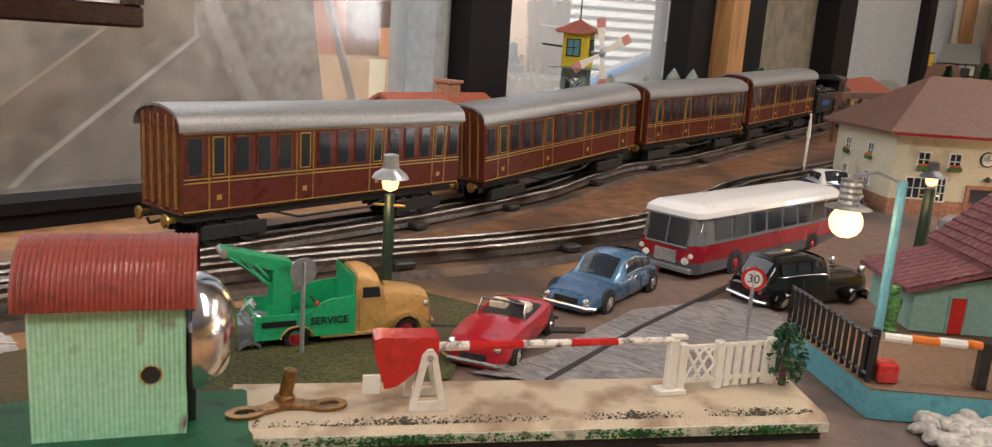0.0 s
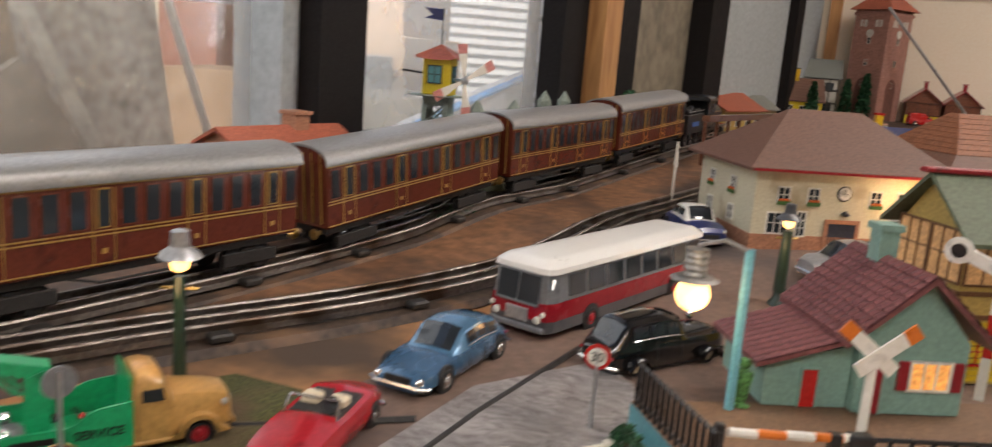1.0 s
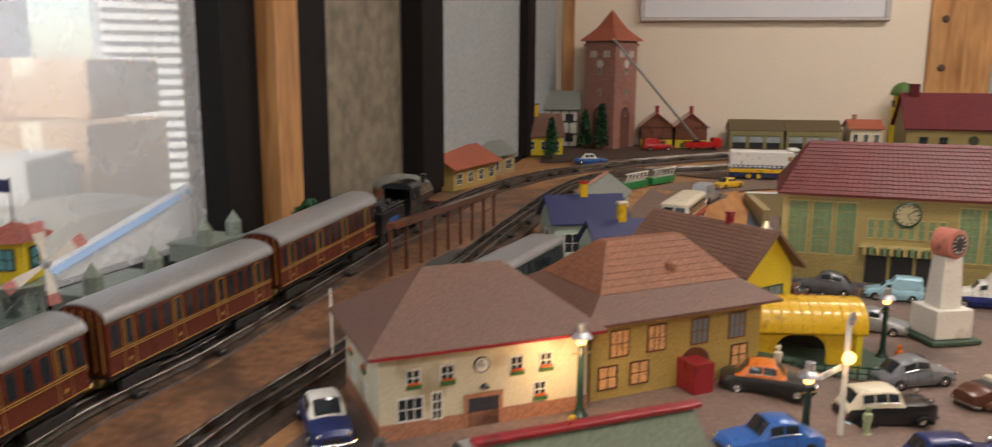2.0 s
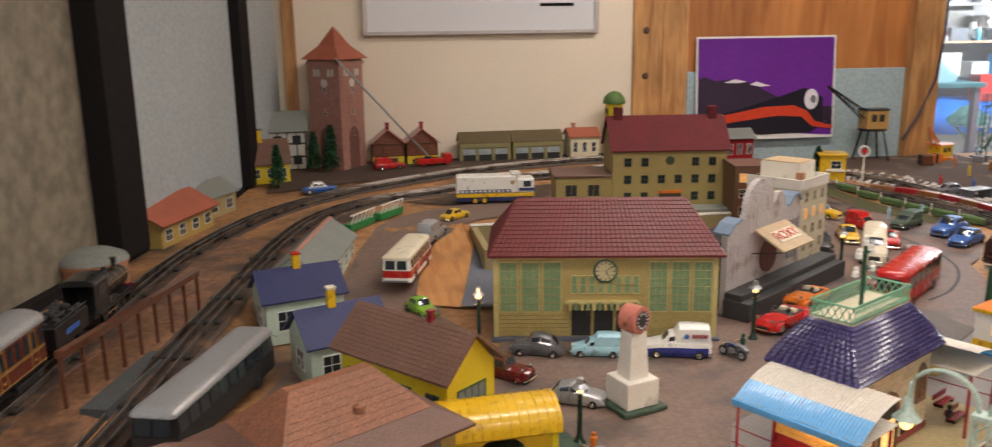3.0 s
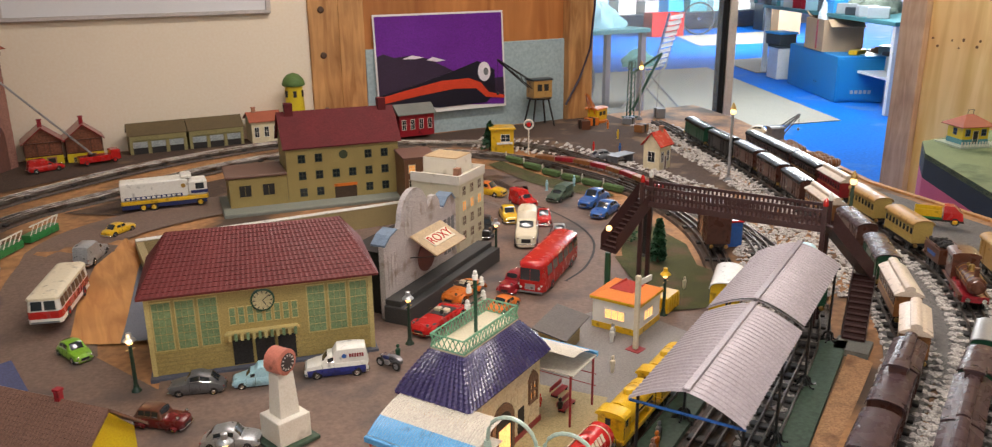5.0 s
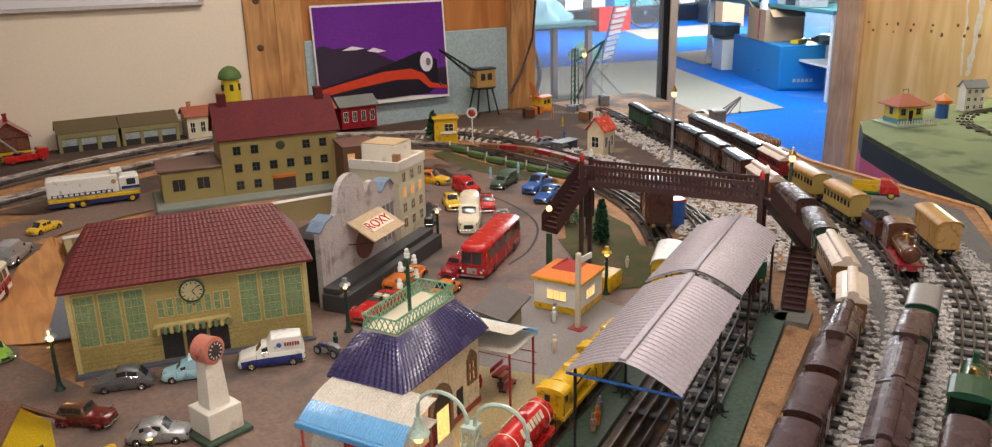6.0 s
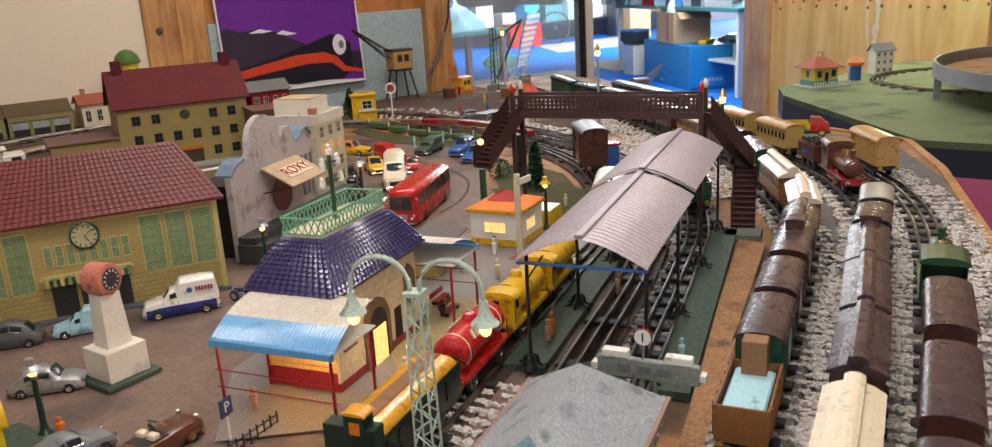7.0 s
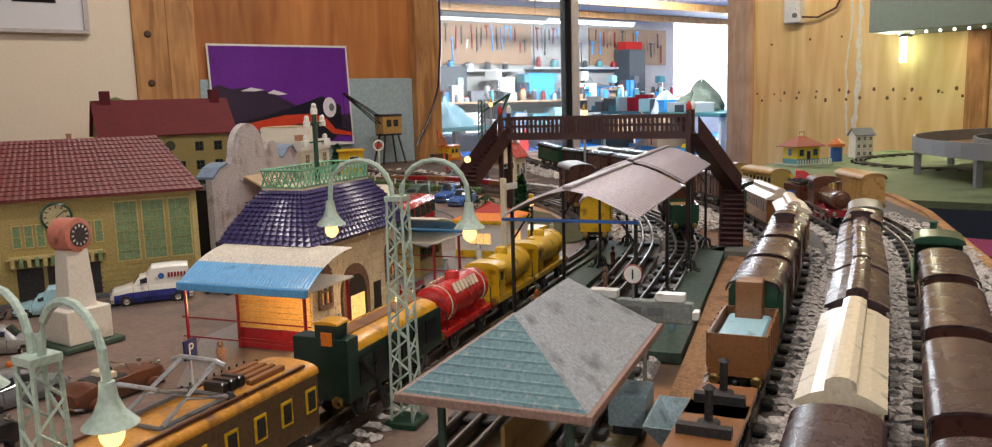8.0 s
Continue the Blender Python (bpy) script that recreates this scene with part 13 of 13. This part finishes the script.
# ---------------- right back: cranes, huts, hedges, loads ----------------
def jib_crane(x, y, deg, label, h, reach, up, body, jib, legs=True, z=None, cab=(0.07, 0.055, 0.07)):
    t = thing("toy_crane", label, "crane", base(x, y, deg, z), "toy cranes")
    zb = h * 0.42 if legs else 0.008
    if legs:
        for sx in (-1, 1):
            for sy in (-1, 1):
                part("leg", Mesh().tube([(sx * cab[0] * 0.6, sy * cab[1] * 0.6, 0), (sx * cab[0] * 0.35, sy * cab[1] * 0.35, zb)], 0.004, 5), jib, t)
        part("turntable", Mesh().lathe([(cab[0] * 0.6, zb), (cab[0] * 0.6, zb + 0.006)], 20), jib, t)
    else:
        part("plinth", Mesh().lathe([(cab[0] * 0.6, 0), (cab[0] * 0.6, 0.008)], 20), jib, t)
    c = part("cabin", Mesh().box(-cab[0] / 2, cab[0] / 2, -cab[1] / 2, cab[1] / 2, zb + 0.0065 if legs else 0.0085, zb + cab[2], c=0.001), body, t)
    part("cabin_roof", Mesh().prism(arch(cab[1], zb + cab[2], 0.008, 8, 0.003) + [(cab[1] / 2, zb + cab[2] - 0.001), (-cab[1] / 2, zb + cab[2] - 0.001)], -cab[0] / 2 - 0.003, cab[0] / 2 + 0.003, Matrix.Rotation(radians(-90), 4, "Z")), jib, c)
    for k in range(2):
        part("cabin_window", Mesh().box(-cab[0] * 0.3 + cab[0] * 0.36 * k, -cab[0] * 0.06 + cab[0] * 0.36 * k, -cab[1] / 2 - 0.001, -cab[1] / 2 + 0.0003, zb + cab[2] * 0.45, zb + cab[2] * 0.8), SOOT, c)
    foot, tip = Vector((-cab[0] / 2, 0, zb + cab[2] * 0.6)), Vector((-reach, 0, up))
    for s in (-1, 1):
        part("jib", Mesh().tube([foot + Vector((0, s * 0.014, 0)), tip + Vector((0, s * 0.004, 0))], 0.0026, 5), jib, t)
        part("jib", Mesh().tube([foot + Vector((0, s * 0.014, 0.03)), tip + Vector((0, s * 0.004, 0.004))], 0.0022, 5), jib, t)
    for k in range(8):
        q, r = foot.lerp(tip, k / 8), foot.lerp(tip, (k + 1) / 8)
        part("lacing", Mesh().tube([q + Vector((0, -0.012 * (1 - k / 9), 0)), r + Vector((0, -0.012 * (1 - k / 9), 0.025 * (1 - k / 8)))], 0.0012, 4), jib, t)
    part("rope", Mesh().tube([tip, tip - Vector((0, 0, up * 0.45))], 0.0006, 4), SOOT, t)
    part("hook", Mesh().ball(0.006, tuple(tip - Vector((0, 0, up * 0.47))), 8), jib, t)
    return t


jib_crane(2.06, 3.4, 0, "tall black quay crane with brown cabin on legs", 0.265, 0.19, 0.275, TAN, BLACK, cab=(0.085, 0.06, 0.075))
jib_crane(2.32, 3.36, 20, "small yellow crane with a tilted jib", 0.1, 0.08, 0.12, YELLOW, ORANGE, legs=False, cab=(0.07, 0.05, 0.045))
jib_crane(2.7, 2.74, 160, "small blue-grey wagon crane with a curved hook", 0.1, 0.09, 0.115, GREY, GREY, legs=False, cab=(0.05, 0.045, 0.06))
dk = thing("derrick", "green lattice derrick mast with a slanted boom", "crane", base(2.49, 3.36, 0))
for sx in (-1, 1):
    for sy in (-1, 1):
        part("mast_leg", Mesh().tube([(sx * 0.011, sy * 0.011, 0), (sx * 0.009, sy * 0.009, 0.24)], 0.0024, 5), DKGREEN, dk)
for k in range(11):
    z = 0.01 + 0.021 * k
    for sy in (-1, 1):
        part("lattice", Mesh().tube([(-0.01, sy * 0.01, z), (0.01, sy * 0.01, z + 0.021)], 0.0014, 4).tube([(sy * 0.01, -0.01, z + 0.021), (sy * 0.01, 0.01, z)], 0.0014, 4), DKGREEN, dk)
part("boom", Mesh().tube([(0.01, 0, 0.03), (0.155, 0, 0.262)], 0.0058, 6), DKGREEN, dk)
part("tie", Mesh().tube([(0.008, 0, 0.19), (0.155, 0, 0.262)], 0.005, 6), DKGREEN, dk)
part("foot", Mesh().box(-0.03, 0.03, -0.02, 0.02, 0, 0.006), DKGREEN, dk)
part("rope", Mesh().tube([(0.152, 0, 0.255), (0.14, 0, 0.02)], 0.0008, 4), SOOT, dk)
house("small stone hut with a red roof", 2.1, 2.69, 20, 0.07, 0.062, 0.082, 0.125, WALL_ST, RED, wins=2, door=BROWN, sides=("f", "l"), chim=(0.02, 0.012, 0.012, BRICKY, BRICKY))
pk = thing("petrol_kiosk", "yellow petrol kiosk with a white front", "kiosk", base(1.7, 3.06, -20))
part("wall", Mesh().box(-0.04, 0.04, -0.03, 0.03, 0, 0.085, c=0.001), YELLOW, pk)
part("roof", Mesh().box(-0.046, 0.046, -0.036, 0.036, 0.0855, 0.094, c=0.002), YELLOW, pk)
window(pk, face_m(0.08, 0.06, "f"), 0.01, 0.045, 0.03, 0.024, frame_mat=WHITE)
part("counter", Mesh().box(-0.02, 0.035, -0.036, -0.0305, 0.036, 0.042), WHITE, pk)
ds = thing("disc_signal", "white ring disc signal on a tall post", "railway signal", base(1.777, 3.0, 60), "signals")
part("post", Mesh().tube([(0, 0, 0), (0, 0, 0.092)], 0.0024, 6), WHITEP, ds)
rg = Mesh().loft([[(0.002 * math.sin(q), (0.016 + 0.003 * math.cos(q)) * math.cos(a), 0.108 + (0.016 + 0.003 * math.cos(q)) * math.sin(a)) for q in (0, 1.57, 3.14, 4.71)] for a in [2 * math.pi * k / 20 for k in range(21)]])
part("ring", rg, WHITEP, ds)
part("face", Mesh().lathe([(0.008, -0.001), (0.008, 0.001)], 14, at(0, 0, 0.108) @ AX["x"]), RED, ds)
leafy(1.665, 3.08, gz(1.665, 3.08), 0.11, 0.055, "dark green cone-shaped model tree", "cone_tree", True, 600)
leafy(1.505, 1.938, gz(1.505, 1.938), 0.108, 0.036, "dark green column-shaped model tree", "cone_tree", True, 900)
wt = thing("water_column", "black cylindrical water tank on a dark stand", "water tank", base(1.508, 1.992, 0))
part("stand", Mesh().lathe([(0.016, 0), (0.014, 0.004), (0.006, 0.008), (0.006, 0.05), (0.0135, 0.056)], 18), SOOT, wt, smooth=True)
part("tank", Mesh().lathe([(0.0145, 0.0562), (0.015, 0.058), (0.015, 0.116), (0.0155, 0.1165), (0.0155, 0.12), (0.001, 0.121)], 24), BLACK, wt)
part("pipe", Mesh().tube([(0, 0, 0.12), (0, 0, 0.128), (0.02, 0, 0.128), (0.02, 0, 0.118)], 0.002, 8), SOOT, wt)
leafy(1.53, 2.1, gz(1.53, 2.1), 0.05, 0.06, "low dark green bush by the footbridge")
# hedge strip and plank trough along the curve
for k in range(6):
    x, y = 1.685 + 0.022 * k, 2.94 - 0.085 * k
    hd = thing("hedge", "short clipped green hedge with a white post", "hedge", base(x, y, -74), "curve hedges")
    hm = Mesh().box(-0.036, 0.036, -0.01, 0.01, 0, 0.02, c=0.004)
    part("hedge", hm, mat("clipped_hedge", (0.07, 0.12, 0.04), 0.9, var=0.4, scale=120, bump=0.8), hd)
    part("post", Mesh().box(-0.041, -0.038, -0.002, 0.002, 0, 0.032), WHITEP, hd)
pp = spline([(1.78, 2.96), (1.86, 2.86), (1.905, 2.72), (1.91, 2.55), (1.89, 2.4)], 0.07)
for k, (a, b) in enumerate(zip(pp, pp[1:])):
    d = b - a
    pt = thing("plank", "red-brown plank lying on the ballast", "plank", at(a.x, a.y, 0.018) @ Matrix.Rotation(math.atan2(d.y, d.x), 4, "Z"), "red planks")
    part("board", Mesh().box(0.003, d.length - 0.003, -0.013, 0.013, 0, 0.014, c=0.001), CRIMSON if k % 2 else TEAK, pt)


def barrel_wagon(m, label):
    t = flat_wagon(m, label, L=0.15, W=0.056, body=GREY)
    for ch in list(t.children):
        if ch.name.startswith(("winch", "bolster")):
            bpy.data.objects.remove(ch)
    for k in range(4):
        for s in (-1, 1):
            mm = at(-0.055 + 0.036 * k, s * 0.013, 0.042) @ AX["y"]
            b = part("barrel", Mesh().lathe([(0.012, -0.012), (0.0145, -0.004), (0.0145, 0.004), (0.012, 0.012)], 12, mm), TEAK, t)
            part("hoop", Mesh().lathe([(0.0148, -0.0052), (0.0148, -0.0036)], 12, mm).lathe([(0.0148, 0.0036), (0.0148, 0.0052)], 12, mm), SILVER, b)
    return t


barrel_wagon(base(2.595, 2.56, 64, 0.004), "grey flat wagon loaded with wooden barrels")
barrel_wagon(base(2.535, 2.37, 70, 0.004), "second barrel wagon beside the curve")
for X, Y, lab in ((2.335, 2.25, "dark brown coach with black glossy roof behind the crimson coach"), (2.41, 2.425, "black-roofed brown coach in the back row"), (2.475, 2.59, "long dark coach with rounded black roof in the back row")):
    box_wagon(track_m(SD, X, Y), lab, L=0.185, body=DKBROWN, roof=ROOFBLACK, windows=True)
car(2.78, 2.9, -50, "cream saloon car at the table edge", "round", CREAM, L=0.095, W=0.04, H=0.034)
bb = thing("blue_hut", "small bright blue hut with a flat roof", "hut", base(1.747, 1.952, -20))
part("wall", Mesh().box(-0.018, 0.018, -0.016, 0.016, 0, 0.062, c=0.001), BLUE, bb)
part("roof", Mesh().box(-0.021, 0.021, -0.019, 0.019, 0.0625, 0.068, c=0.001), RED, bb)
ty = thing("toy_lorry", "red-cabbed lorry with a green and yellow tray", "toy lorry", base(2.3, 1.79, -55, 0.02), "toy trucks")
part("chassis", Mesh().box(-0.055, 0.06, -0.016, 0.016, 0.008, 0.014), SOOT, ty)
part("cab", Mesh().loft([[(0.012, -0.02, 0.0145), (0.058, -0.02, 0.0145), (0.058, 0.02, 0.0145), (0.012, 0.02, 0.0145)], [(0.012, -0.02, 0.032), (0.056, -0.018, 0.032), (0.056, 0.018, 0.032), (0.012, 0.02, 0.032)], [(0.012, -0.017, 0.05), (0.034, -0.016, 0.05), (0.034, 0.016, 0.05), (0.012, 0.017, 0.05)]]), RED, ty)
tr_ = part("tray", Mesh().box(-0.056, 0.008, -0.022, 0.022, 0.0145, 0.02), GREEN, ty)
for s in (-1, 1):
    part("tray_side", Mesh().box(-0.056, 0.008, s * 0.022 - 0.001, s * 0.022 + 0.001, 0.0202, 0.038), YELLOW, tr_)
for X in (-0.036, 0.04):
    for s in (-1, 1):
        wheel(ty, X, s * 0.018, 0.0105, 0.006, s, YELLOW)
tb3 = thing("trestle_table", "small grey trestle table on the far ground", "table", base(2.03, 2.8, 15))
part("top", Mesh().box(-0.05, 0.05, -0.025, 0.025, 0.028, 0.031), GREY, tb3)
for sx in (-1, 1):
    part("leg", Mesh().box(sx * 0.042 - 0.002, sx * 0.042 + 0.002, -0.022, 0.022, 0, 0.0279), GREY, tb3)
for x, y, pmt, lab in ((2.02, 2.95, RED, "red toy figure by the trestle table"), (2.1, 2.9, BLUE, "blue toy figure on the far ground"), (2.2, 3.05, YELLOW, "yellow toy figure near the crane"), (1.72, 2.62, PALEBLUE, "pale blue toy figure by the hedge"), (2.26, 3.2, ORANGE, "orange toy figure near the crane")):
    figurine(x, y, lab, pmt, 0.036)
for x, y, h, m in ((2.25, 3.3, 0.03, ORANGE), (2.4, 3.25, 0.025, GREY), (2.6, 3.3, 0.04, GREY), (2.18, 3.25, 0.035, BROWN), (2.35, 3.1, 0.03, TEAK)):
    b = thing("packing_case", "small painted packing case near the cranes", "box", base(x, y, x * 200 % 90), "packing cases")
    part("body", Mesh().box(-0.025, 0.025, -0.018, 0.018, 0, h, c=0.001), m, b)
    part("strap", Mesh().box(-0.006, 0.006, -0.0188, 0.0188, 0.0, h + 0.0008), SOOT, b)
# small toys on the side table
yh = thing("toy_house", "small yellow house with orange hipped roof on green", "house", base(3.5, 2.5, -20, -0.029))
part("wall", Mesh().box(-0.055, 0.055, -0.045, 0.045, 0.026, 0.078), CHALET, yh)
part("wall_base", Mesh().box(-0.056, 0.056, -0.046, 0.046, 0.0061, 0.0262), TEAL, yh, "teal painted lower wall")
part("roof", hip_roof(0.11, 0.09, 0.078, 0.118, 0.02, 0.06), TERRA, yh)
part("chimney", Mesh().tube([(-0.012, 0, 0.11), (-0.012, 0, 0.135), (0.012, 0, 0.135), (0.012, 0, 0.11)], 0.0018, 5), SOOT, yh, "wire roof loop")
for fc, xs in (("f", (-0.034, 0.034)), ("r", (0.0,)), ("l", (0.0,))):
    for x in xs:
        window(yh, face_m(0.11, 0.09, fc), x, 0.04, 0.018, 0.024, frame_mat=BLUE)
doorway(yh, face_m(0.11, 0.09, "f"), 0.0, 0.008, 0.02, 0.05, leaf=SOOT, surround=CREAM, t=0.002)
part("plinth", Mesh().box(-0.09, 0.09, -0.09, 0.07, 0.0, 0.006), PALEWALL, yh)
for k in range(14):
    part("fence_picket", Mesh().box(-0.088 + 0.0125 * k, -0.083 + 0.0125 * k, -0.09, -0.088, 0.006, 0.026), WHITE, yh)
mt = thing("tin_drum_house", "small blue drum with an orange cap", "toy", at(3.72, 2.47, -0.029))
part("drum", Mesh().lathe([(0.025, 0), (0.025, 0.06), (0.027, 0.062)], 16), BLUE, mt)
part("cap", Mesh().lathe([(0.036, 0.0625), (0.036, 0.075), (0.004, 0.1)], 16), ORANGE, mt)
house("narrow white gabled row house with black windows", 3.98, 2.5, -25, 0.09, 0.05, 0.1, 0.13, WHITEP, GREY, z=-0.029, wins=3, rows=3, sides=("f",))
# small khaki refreshment stall between station house and kiosk
rs2 = thing("refreshment_stall", "small khaki stall with a slanted grey roof and bottles", "stall", base(1.055, 1.655, 36, 0.008))
part("back_wall", Mesh().box(-0.05, 0.05, 0.015, 0.02, 0, 0.058), WALL_OC, rs2)
for sx in (-1, 1):
    part("side_wall", Mesh().box(sx * 0.05 - 0.0015, sx * 0.05 + 0.0015, -0.02, 0.0148, 0, 0.05), WALL_OC, rs2)
part("counter", Mesh().box(-0.048, 0.048, -0.02, -0.008, 0, 0.024, c=0.0006), KHAKI, rs2)
part("roof", Mesh().prism([(-0.036, 0.047), (0.028, 0.06), (0.028, 0.0625), (-0.036, 0.0495)], -0.06, 0.06, Matrix.Rotation(radians(90), 4, "Z")), mat("grey_brown_felt", (0.12, 0.105, 0.095), 0.75, var=0.2, scale=30), rs2)
for k in range(8):
    part("bottle", Mesh().lathe([(0.0026, 0), (0.0026, 0.008), (0.001, 0.011), (0.001, 0.014)], 8, at(-0.042 + 0.012 * k, -0.014, 0.0241)), (GREEN, BROWN, DKGREEN)[k % 3], rs2)
for dx in (-0.03, 0.075):
    bt = thing("milk_churn", "small dull metal churn beside the stall", "churn", base(1.1 + dx, 1.62 + dx * 0.5, 0, 0.008), "churns")
    part("body", Mesh().lathe([(0.005, 0), (0.0055, 0.012), (0.003, 0.017), (0.0036, 0.021)], 10), SILVER, bt, smooth=True)
    part("lid", Mesh().lathe([(0.0038, 0.0212), (0.003, 0.024)], 10), GREY, bt)
